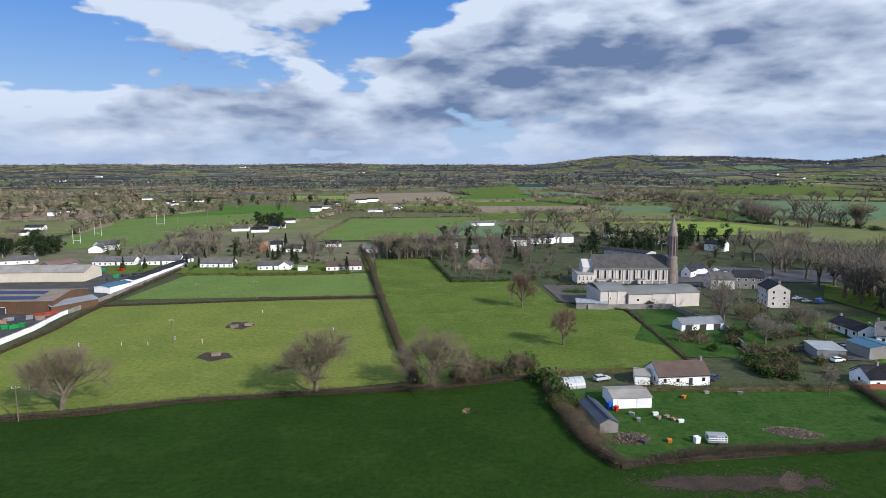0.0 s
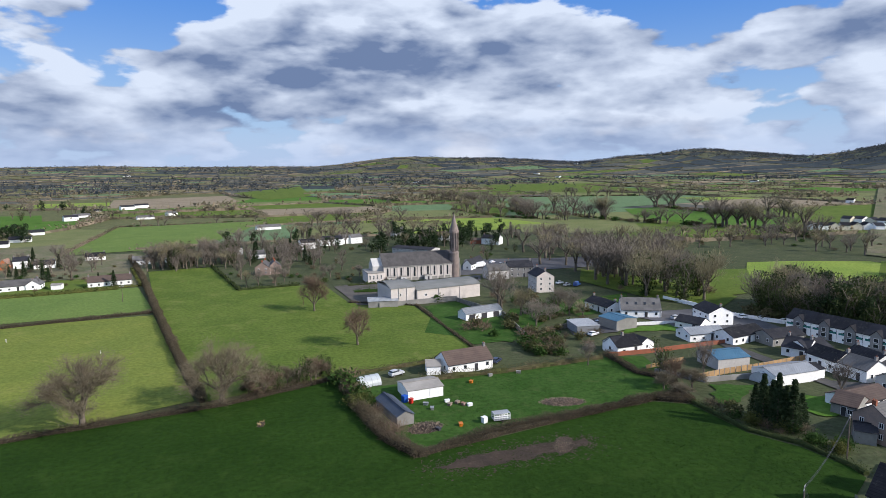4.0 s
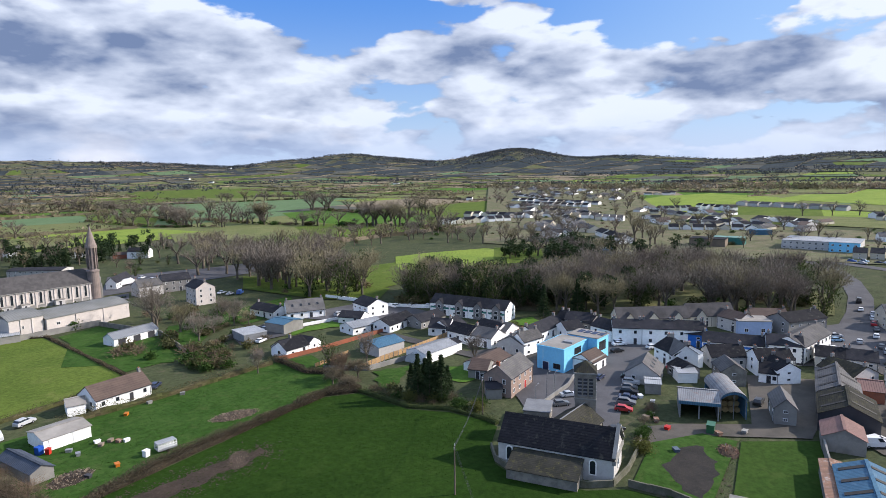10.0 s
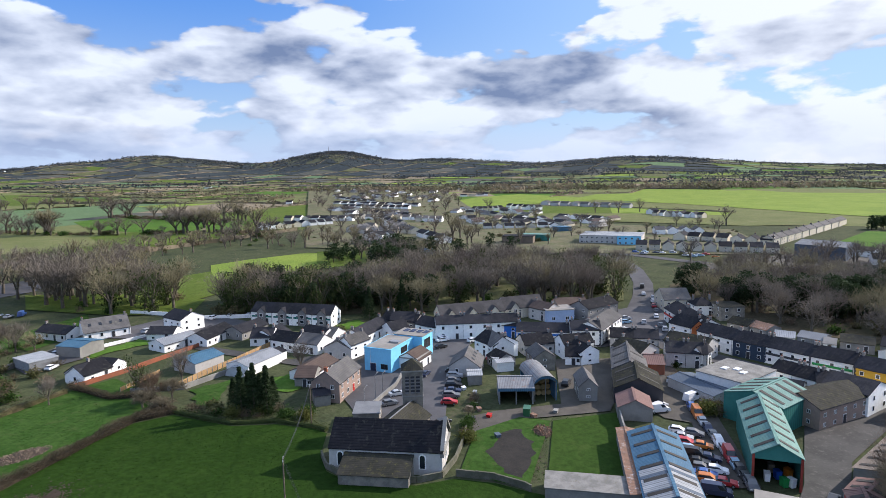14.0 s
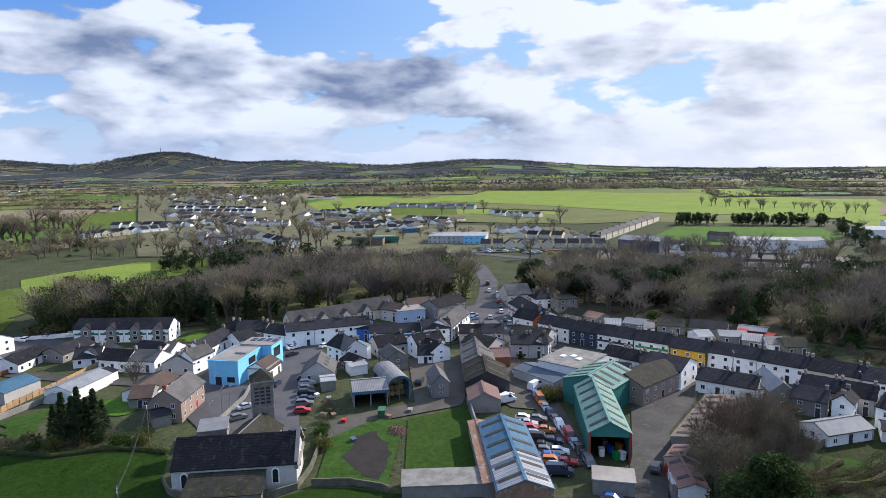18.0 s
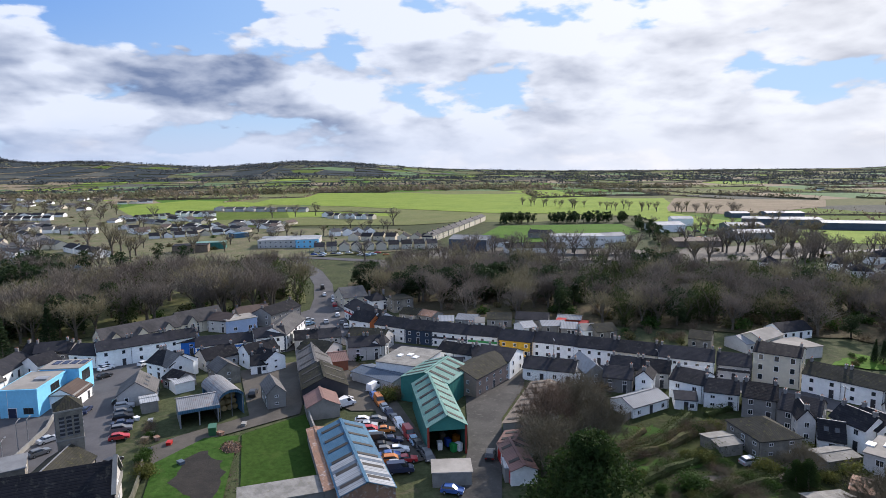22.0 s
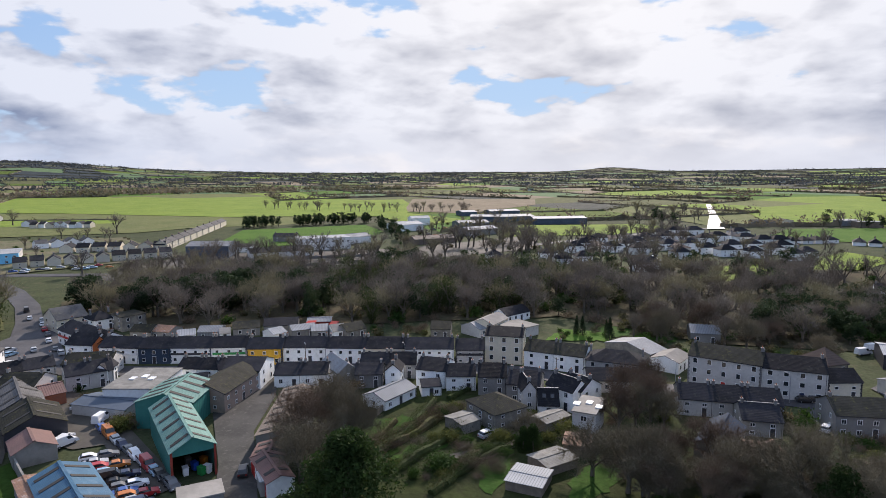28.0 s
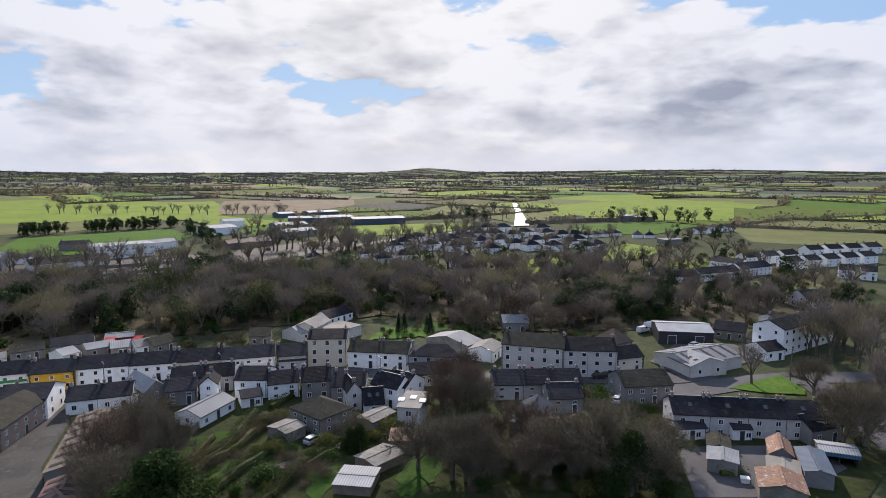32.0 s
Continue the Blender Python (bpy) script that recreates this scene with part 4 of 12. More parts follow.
def merged(name, me, places):
    """One mesh of many turned and scaled copies of a mesh."""
    nv, nl, npoly = len(me.vertices), len(me.loops), len(me.polygons)
    co, vi = np.empty(nv * 3), np.empty(nl, int)
    ls, lt = np.empty(npoly, int), np.empty(npoly, int)
    me.vertices.foreach_get("co", co)
    me.loops.foreach_get("vertex_index", vi)
    me.polygons.foreach_get("loop_start", ls)
    me.polygons.foreach_get("loop_total", lt)
    co = co.reshape(-1, 3)
    V = []
    for x, y, turn, sx, sz in places:
        c, s = math.cos(radians(turn)), math.sin(radians(turn))
        V.append(np.c_[(co[:, 0] * c - co[:, 1] * s) * sx + x, (co[:, 0] * s + co[:, 1] * c) * sx + y, co[:, 2] * sz + ground_z(x, y)])
    k = len(places)
    out = bpy.data.meshes.new(name)
    out.vertices.add(nv * k)
    out.vertices.foreach_set("co", np.concatenate(V).ravel())
    out.loops.add(nl * k)
    out.loops.foreach_set("vertex_index", np.concatenate([vi + i * nv for i in range(k)]))
    out.polygons.add(npoly * k)
    out.polygons.foreach_set("loop_start", np.concatenate([ls + i * nl for i in range(k)]))
    out.polygons.foreach_set("loop_total", np.tile(lt, k))
    out.materials.append(me.materials[0])
    out.update()
    return out


def plant_woods():
    words = {"fardark": "dark evergreen shelter belts far off", "farwood": "bare winter trees among far fields and houses", "wood": "bare winter woodland in brown and olive tones", "ivy": "ivy-clad woodland trees in a dense belt", "dark": "dark evergreen shelter belts", "conifer": "dark conifers among houses", "farbush": "scrub and garden bushes in winter colours", "bare": "bare hedgerow trees", "round": "rounded evergreens"}
    for (kind, n), places in sorted(POOL.items()):
        trunk, crown = tree_kind((kind, n))
        e = thing("scrub" if kind == "farbush" else "woodland", 0, 0, 0, 0, words[kind], "bushes" if kind == "farbush" else "woodland", kind="stuff")
        part("stems" if kind == "farbush" else "trunks", merged("trunks", trunk, places), None, e)
        part("crowns", merged("crowns", crown, places), None, e)


def along(pts, step):
    out = []
    for (x0, y0), (x1, y1) in zip(pts, pts[1:]):
        d = math.hypot(x1 - x0, y1 - y0)
        k = max(1, int(d / step))
        out += [(x0 + (x1 - x0) * i / k, y0 + (y1 - y0) * i / k, (x1 - x0) / d, (y1 - y0) / d) for i in range(k)]
    out.append((*pts[-1], out[-1][2], out[-1][3]))
    return out


def hedge(pts, w=1.6, h=1.6, material="hedge_brown", rough=0.35, label="", dens=38, name="hedge"):
    """A hedge: an uneven core under a fuzz of twigs and leaves; a broad far one is a belt of bushes and small trees."""
    if math.hypot(*pts[0]) > 300 and w >= 4:
        for x, y, dx, dy in along(pts, 3.2):
            q = random.uniform(-0.5, 0.5) * w
            tree("wood" if random.random() < 0.3 else "bush", x - dy * q, y + dx * q, random.uniform(0.5, 1.1) * h / (9 if random.random() < 0.3 else 4.2), wide=1.5)
        return None
    core = Shape()
    rows = along(pts, 1.2)
    prev = None
    for i, (x, y, dx, dy) in enumerate(rows):
        k = 1 + rough * noise.noise((x * 0.25, y * 0.25, 3.1)) * 1.6
        hw, hh = w * 0.24 * k, h * 0.52 * k
        z = ground_z(x, y)
        nx, ny = -dy, dx
        ring = [(x + nx * hw * a, y + ny * hw * a, z + hh * b) for a, b in ((-1.1, -0.1), (-1, 0.6), (-0.5, 1), (0.5, 1), (1, 0.6), (1.1, -0.1))]
        if prev:
            for a in range(5):
                core.face((prev[a], prev[a + 1], ring[a + 1], ring[a]))
        else:
            core.face(ring)
        prev = ring
    core.face(prev[::-1])
    ob = thing(name, 0, 0, 0, 0, label or "thick brown winter hedge along a field edge", "hedge", kind="stuff")
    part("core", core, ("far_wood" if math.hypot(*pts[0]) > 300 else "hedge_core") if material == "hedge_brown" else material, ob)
    R = np.array(rows)
    total = len(rows) * 1.2
    far = math.hypot(*pts[0]) > 300
    n = int(total * (w + 2 * h) * (2.2 if far else dens * (0.8 if material == "hedge_brown" else 0.35)))
    pick = RNG.integers(0, len(R), n)
    a = RNG.uniform(0, math.pi, n)
    k = np.array([1 + rough * noise.noise((x * 0.25, y * 0.25, 3.1)) * 1.6 for x, y, *_ in rows])[pick]
    s = RNG.uniform(0.6, 1.12, n)
    off = np.cos(a) * w * 0.5 * k * s
    up_ = np.sin(a) ** 0.6 * h * k * s
    along_ = RNG.uniform(-0.8, 0.8, n)
    X = R[pick, 0] - R[pick, 3] * off + R[pick, 2] * along_
    Y = R[pick, 1] + R[pick, 2] * off + R[pick, 3] * along_
    Z = np.array([ground_z(xx, yy) for xx, yy in zip(X, Y)]) + up_
    pts = np.c_[X, Y, Z]
    if material == "hedge_brown" and not far:       # bare twigs, pointing up and out
        tip = np.c_[-R[pick, 3] * off, R[pick, 2] * off, np.full(n, 0.35 * h)] * 0.35 + RNG.normal(0, 0.22, (n, 3))
        part("twigs", ribbons("twigs", pts - tip * 0.4, pts + tip * 0.6, 0.075, material), None, ob)
    else:
        part("leaves", soup("leaves", pts, RNG.uniform(0.06, 0.22, n) * (3.5 if far else 1), "far_wood" if far and material == "hedge_brown" else material), None, ob)
    return ob


LAID = {}
FIELDS = []         # outlines of the named fields


def patch(name, pts, material, z=0.02, label="", category="", kind="structure", cell=0):
    """A flat piece of ground with a soft, uneven outline."""
    s = Shape()
    if cell:
        ring = [(x + 1.1 * cell * noise.noise((x * 0.35, y * 0.35, 1)), y + 1.1 * cell * noise.noise((x * 0.35, y * 0.35, 9))) for x, y, *_ in along(list(pts) + [pts[0]], cell)[:-1]]
    else:
        ring = pts
    LAID[0] = LAID.get(0, 0) + 1
    if name in ("field", "pitch", "estate_ground"):
        FIELDS.append(list(pts))
    z += 0.00137 * LAID[0] if z > 0 else 0
    s.face([(x, y, z + ground_z(x, y)) for x, y in ring])
    me = s.mesh(name, material)
    return single(name, me, None, label, category, kind=kind)


def soil(pts, n, spread, label, material="mud"):
    """Clods and thin soil fading out over the grass round a bare patch."""
    rng = np.random.default_rng(int(abs(pts[0][0] * 31)))
    P = np.array(pts)
    lo, hi = P.min(0) - 3 * spread, P.max(0) + 3 * spread
    out = []
    while len(out) < n:
        q = rng.uniform(lo, hi)
        d = 0.0 if inside(q, pts) else float(np.min(np.hypot(*(np.array([p[:2] for p in along(list(pts) + [pts[0]], 1.5)]) - q).T)))
        if rng.uniform() < math.exp(-d / spread):
            out.append((*q, 0.075))
    return single("loose_soil", soup("loose_soil", out, rng.uniform(0.1, 0.55, n), material, (1.0, 1.0, 0.05), rng), None, label, "soil", kind="stuff")


def road(name, pts, w, material="asphalt", z=0.06, label="", kind="structure", t=0.12):
    """A strip along a line, with real thickness."""
    s = Shape()
    ctr = []
    for i, (x, y) in enumerate(pts):
        a, b = pts[max(i - 1, 0)], pts[min(i + 1, len(pts) - 1)]
        d = Vector((b[0] - a[0], b[1] - a[1])).normalized()
        ctr.append((x, y, -d.y, d.x))
    for x, y, *_ in along(list(pts), 5):
        TAKEN.append((x, y, w / 2 + 3.5))
    for (x0, y0, nx0, ny0), (x1, y1, nx1, ny1) in zip(ctr, ctr[1:]):
        h = w / 2
        z0, z1 = z + ground_z(x0, y0), z + ground_z(x1, y1)
        s.slab((x0 + nx0 * h, y0 + ny0 * h, z0), (x0 - nx0 * h, y0 - ny0 * h, z0), (x1 - nx1 * h, y1 - ny1 * h, z1), (x1 + nx1 * h, y1 + ny1 * h, z1), t)
    return single(name, s, material, label, kind=kind)


def wall_line(pts, h=1.6, t=0.35, material="rubble_stone", name="wall", label="", cap=""):
    """A garden or field wall with a coping."""
    ob = thing(name, 0, 0, 0, 0, label or f"{WORDS.get(material, material.replace('_', ' '))} boundary wall", "wall")
    s, c = Shape(), Shape()
    for (x0, y0), (x1, y1) in zip(pts, pts[1:]):
        d = Vector((x1 - x0, y1 - y0)).normalized()
        nx, ny = -d.y * t / 2, d.x * t / 2
        k = max(1, int(math.hypot(x1 - x0, y1 - y0) / 3))
        for i in range(k):
            a, b = (x0 + (x1 - x0) * i / k, y0 + (y1 - y0) * i / k), (x0 + (x1 - x0) * (i + 1) / k, y0 + (y1 - y0) * (i + 1) / k)
            hh = h * (1 + 0.06 * noise.noise((a[0] * 0.3, a[1] * 0.3, 0)))
            s.solid([(a[0] - nx, a[1] - ny, -0.2), (b[0] - nx, b[1] - ny, -0.2), (b[0] + nx, b[1] + ny, -0.2), (a[0] + nx, a[1] + ny, -0.2),
                     (a[0] - nx, a[1] - ny, hh), (b[0] - nx, b[1] - ny, hh), (b[0] + nx, b[1] + ny, hh), (a[0] + nx, a[1] + ny, hh)],
                    [(3, 2, 1, 0), (4, 5, 6, 7), (0, 1, 5, 4), (1, 2, 6, 5), (2, 3, 7, 6), (3, 0, 4, 7)])
            if cap:
                c.solid([(a[0] - nx * 1.3, a[1] - ny * 1.3, hh + 0.003), (b[0] - nx * 1.3, b[1] - ny * 1.3, hh + 0.003), (b[0] + nx * 1.3, b[1] + ny * 1.3, hh + 0.003), (a[0] + nx * 1.3, a[1] + ny * 1.3, hh + 0.003),
                         (a[0] - nx * 1.3, a[1] - ny * 1.3, hh + 0.09), (b[0] - nx * 1.3, b[1] - ny * 1.3, hh + 0.09), (b[0] + nx * 1.3, b[1] + ny * 1.3, hh + 0.09), (a[0] + nx * 1.3, a[1] + ny * 1.3, hh + 0.09)],
                        [(3, 2, 1, 0), (4, 5, 6, 7), (0, 1, 5, 4), (1, 2, 6, 5), (2, 3, 7, 6), (3, 0, 4, 7)])
    part("masonry", s, material, ob)
    if cap:
        part("coping", c, cap, ob)
    return ob


def board_fence(pts, h=1.7, material="timber_fence", label="pale new timber board fence"):
    ob = thing("fence", 0, 0, 0, 0, label, "fence")
    key = ("fencepanel", material, round(h, 1))
    if key not in SHARED:
        s = Shape()
        for i in range(12):
            s.box(i * 0.15 + 0.01, i * 0.15 + 0.14, -0.015, 0.015, 0.05, h - (0.03 if i % 2 else 0))
        s.box(0, 1.8, 0.016, 0.06, 0.4, 0.5)
        s.box(0, 1.8, 0.016, 0.06, h - 0.4, h - 0.3)
        SHARED[key] = s.mesh("panel", material)
        q = Shape()
        q.box(-0.06, 0.06, -0.06, 0.06, -0.3, h + 0.08)
        SHARED[key + ("post",)] = q.mesh("post", "concrete")
    for (x0, y0), (x1, y1) in zip(pts, pts[1:]):
        d = math.hypot(x1 - x0, y1 - y0)
        k = max(1, round(d / 1.9))
        ang = math.degrees(math.atan2(y1 - y0, x1 - x0))
        for i in range(k):
            px, py = x0 + (x1 - x0) * i / k, y0 + (y1 - y0) * i / k
            p = part("panel", SHARED[key], None, ob, at=pose(px, py, 0, 0, 0, ang))
            part("post", SHARED[key + ("post",)], None, ob, at=pose(px, py, 0, 0, 0, ang))
    return ob


# ---- vehicles and poles ----
def car_meshes(kind, colour):
    key = ("car", kind, colour)
    if key in SHARED:
        return SHARED[key]
    prof = {"hatch": (4.1, 1.74, [(-2.05, 0.35), (-2.05, 0.85), (-1.9, 0.98), (-1.75, 1.0), (-1.55, 1.0), (1.0, 1.0), (1.9, 0.82), (2.05, 0.62), (2.05, 0.35)], [(-1.85, 0.99), (-1.35, 1.46), (0.1, 1.5), (0.95, 1.0)]),
            "suv": (4.5, 1.85, [(-2.25, 0.4), (-2.25, 1.0), (-2.15, 1.12), (-1.9, 1.12), (-1.5, 1.12), (1.0, 1.12), (2.1, 0.98), (2.25, 0.75), (2.25, 0.4)], [(-2.12, 1.11), (-1.75, 1.66), (0.15, 1.7), (1.0, 1.12)]),
            "saloon": (4.5, 1.78, [(-2.25, 0.35), (-2.25, 0.8), (-2.15, 0.98), (-1.6, 1.0), (-1.4, 1.0), (0.95, 0.98), (2.1, 0.8), (2.25, 0.6), (2.25, 0.35)], [(-1.65, 0.99), (-0.95, 1.42), (0.15, 1.45), (0.95, 0.97)]),
            "van": (5.2, 1.95, [(-2.6, 0.4), (-2.6, 1.2), (-2.6, 1.25), (-2.0, 1.25), (0.5, 1.25), (1.6, 1.25), (2.45, 1.05), (2.6, 0.75), (2.6, 0.4)], [(-2.58, 1.24), (-2.5, 2.2), (0.75, 2.2), (1.65, 1.24)])}[kind]
    ln, wd, lower, cabin = prof
    s = Shape()

    def extrude(sh, poly, w0, w1, m=0):
        n = len(poly)
        zs = [z for _, z in poly]
        lo, hi = min(zs), max(zs)
        wz = [w0 + (w1 - w0) * (z - lo) / (hi - lo) for z in zs]
        sh.solid([(x, -w / 2, z) for (x, z), w in zip(poly, wz)] + [(x, w / 2, z) for (x, z), w in zip(poly, wz)],
                 [tuple(range(n)), tuple(range(2 * n - 1, n - 1, -1))] + [(i, n + i, n + (i + 1) % n, (i + 1) % n) for i in range(n)], m)
    extrude(s, lower[::-1], wd, wd * 0.94)
    extrude(s, cabin[::-1], wd * 0.9, wd * 0.74)
    body = s.mesh("body", "car_" + colour)
    g = Shape()
    (xa, za), (xb, zb), (xc, zc), (xd, zd) = cabin

    def at_(u, v, side, push):
        x0, x1 = xa + (xb - xa) * v, xd + (xc - xd) * v
        z = za + (zb - za) * v
        w = wd * (0.9 + (0.74 - 0.9) * v) / 2 + push
        return (x0 + (x1 - x0) * u, side * w, z)
    lo_, hi_ = 0.15, 0.86
    if kind == "van":
        ring = [(0.74, -1), (1.0, -1), (1.0, 1), (0.74, 1)]
    else:
        ring = [(0.0, -1), (1.0, -1), (1.0, 1), (0.0, 1), (0.0, -1)]
    for (u0, s0), (u1, s1) in zip(ring, ring[1:]):
        c0 = [at_(u0, lo_, s0, 0.014), at_(u1, lo_, s1, 0.014), at_(u1, hi_, s1, 0.014), at_(u0, hi_, s0, 0.014)]
        g.face([(x + (0.02 if u > 0.5 else -0.02), y, z) for (x, y, z), u in zip(c0, (u0, u1, u1, u0))])
    where = {}
    pick = [where.setdefault(tuple(round(q, 4) for q in p), n) for n, p in enumerate(g.v)]
    keep = sorted(set(pick))
    g.v, g.f = [g.v[n] for n in keep], [tuple(keep.index(pick[n]) for n in f) for f in g.f]
    glass = g.mesh("glazing", "glass")
    if ("wheel",) not in SHARED:
        w = Shape()
        w.tube((0, -0.1, 0), (0, 0.1, 0), 0.33, 0.33, 14, 0)
        w.tube((0, -0.115, 0), (0, 0.115, 0), 0.19, 0.19, 8, 1)
        SHARED[("wheel",)] = w.mesh("wheel", "tyre", "grey_metal")
        l = Shape()
        l.box(-0.03, 0.03, -0.2, 0.2, -0.08, 0.08)
        SHARED[("headlight",)] = l.mesh("headlight", "white_paint")
        SHARED[("taillight",)] = l.mesh("taillight", "red_plastic")
    SHARED[key] = (body, glass, ln, wd)
    return SHARED[key]


def car(x, y, rot, kind="hatch", colour="silver", group="parked cars", z=0.08):
    body, glass, ln, wd = car_meshes(kind, colour)
    word = {"hatch": "hatchback car", "suv": "tall estate car", "saloon": "saloon car", "van": "panel van"}[kind]
    c = thing("van" if kind == "van" else "car", x, y, rot, z, f"{colour.replace('_', ' ')} {word} parked on tarmac", "van" if kind == "van" else "car", group)
    part("body", body, None, c)
    part("glazing", glass, None, c)
    for sx in (-1, 1):
        for sy in (-1, 1):
            part("wheel", SHARED[("wheel",)], None, c, at=pose(sx * ln * 0.31, sy * (wd / 2 - 0.1), 0.33))
    for sy in (-1, 1) if math.hypot(x, y) < 135 else ():
        part("headlight", SHARED[("headlight",)], None, c, at=pose(ln / 2 + 0.005, sy * wd * 0.34, 0.68))
        part("taillight", SHARED[("taillight",)], None, c, at=pose(-ln / 2 - 0.005, sy * wd * 0.36, 0.78))
    return c


def pole(x, y, h=8.0, rot=0.0, arm=1.6, label="wooden electricity pole with a crossarm"):
    e = thing("utility_pole", x, y, rot, label=label, category="pole")
    s = Shape()
    s.tube((0, 0, -0.5), (0, 0, h), 0.15, 0.10, 8)
    part("post", s, "pole_wood", e)
    s = Shape()
    s.box(-arm / 2, arm / 2, -0.06, 0.06, h - 0.35, h - 0.22)
    part("crossarm", s, "grey_metal", e)
    for i in (-1, 0, 1):
        s = Shape()
        s.tube((i * arm * 0.45, 0, h - 0.22 if i else h), (i * arm * 0.45, 0, h + 0.12 if i else h + 0.25), 0.06, 0.04, 6)
        part("insulator", s, "white_paint", e)
    return e


def wires(a, b, arm=1.6, rot=0.0, sag=1.2, n=3):
    (x0, y0, z0), (x1, y1, z1) = a, b
    e = thing("power_line", 0, 0, 0, 0, "thin sagging power lines between poles", "cable")
    c, sn = math.cos(radians(rot)), math.sin(radians(rot))
    for k in range(n):
        o = (k - (n - 1) / 2) * arm * 0.9 / max(n - 1, 1)
        s = Shape()
        last = None
        for i in range(13):
            u = i / 12
            p = (x0 + (x1 - x0) * u + o * c, y0 + (y1 - y0) * u + o * sn, z0 + (z1 - z0) * u - sag * 4 * u * (1 - u))
            if last:
                s.tube(last, p, 0.02, 0.02, 3, caps=False)
            last = p
        part("cable", s, "dark_metal", e)
    return e


def lamp_post(x, y, h=7.0, rot=0.0):
    e = thing("street_lamp", x, y, rot, label="grey steel street lamp with a curved arm", category="street lamp", group="street lamps")
    s = Shape()
    s.tube((0, 0, -0.3), (0, 0, h), 0.1, 0.06, 7)
    part("post", s, "grey_metal", e)
    s = Shape()
    s.tube((0, 0, h), (1.1, 0, h + 0.35), 0.05, 0.04, 5)
    part("arm", s, "grey_metal", e)
    s = Shape()
    s.box(0.9, 1.6, -0.12, 0.12, h + 0.28, h + 0.42)
    part("head", s, "grey_metal", e)
    return e


# ---- special buildings ----
def arch_pts(w, h, n=6):
    return [(-w / 2, 0), (w / 2, 0), (w / 2, h - w / 2)] + [(w / 2 * math.cos(a * math.pi / n), h - w / 2 + w / 2 * math.sin(a * math.pi / n)) for a in range(1, n)] + [(-w / 2, h - w / 2)]


def lancet(parent, x, y, z, turn, w=0.9, h=4.5, surround="pale_grey_render"):
    key = ("lancet", w, h, surround)
    if key not in SHARED:
        s = Shape()
        o, i = arch_pts(w + 0.4, h + 0.35), arch_pts(w, h)
        n = len(o)
        for k in range(n):
            a, b = k, (k + 1) % n
            s.solid([(o[a][0], -0.12, o[a][1] - 0.1), (o[b][0], -0.12, o[b][1] - 0.1), (i[b][0], -0.12, i[b][1]), (i[a][0], -0.12, i[a][1]),
                     (o[a][0], 0, o[a][1] - 0.1), (o[b][0], 0, o[b][1] - 0.1), (i[b][0], 0, i[b][1]), (i[a][0], 0, i[a][1])],
                    [(0, 1, 2, 3), (1, 0, 4, 5), (3, 2, 6, 7)])
        SHARED[key] = s.mesh("window", surround)
        g = Shape()
        g.face([(px, -0.03, pz) for px, pz in i])
        SHARED[key + ("pane",)] = g.mesh("pane", "glass")
    ob = part("window", SHARED[key], None, parent, at=pose(x, y, z, 0, 0, turn))
    part("pane", SHARED[key + ("pane",)], None, ob)
    return ob


def sheet(s, a, b, t):
    """A bent plate between two like edges, t thick downwards."""
    n = len(a)
    i = len(s.v)
    s.v += [*a, *b, *[(x, y, z - t) for x, y, z in a], *[(x, y, z - t) for x, y, z in b]]
    for k in range(n - 1):
        s.f += [(i + k, i + k + 1, i + n + k + 1, i + n + k), (i + 2 * n + k + 1, i + 2 * n + k, i + 3 * n + k, i + 3 * n + k + 1), (i + k + 1, i + k, i + 2 * n + k, i + 2 * n + k + 1), (i + n + k, i + n + k + 1, i + 3 * n + k + 1, i + 3 * n + k)]
        s.m += [0] * 4
    s.f += [(i, i + n, i + 3 * n, i + 2 * n), (i + n - 1, i + 3 * n - 1, i + 4 * n - 1, i + 2 * n - 1)]
    s.m += [0, 0]


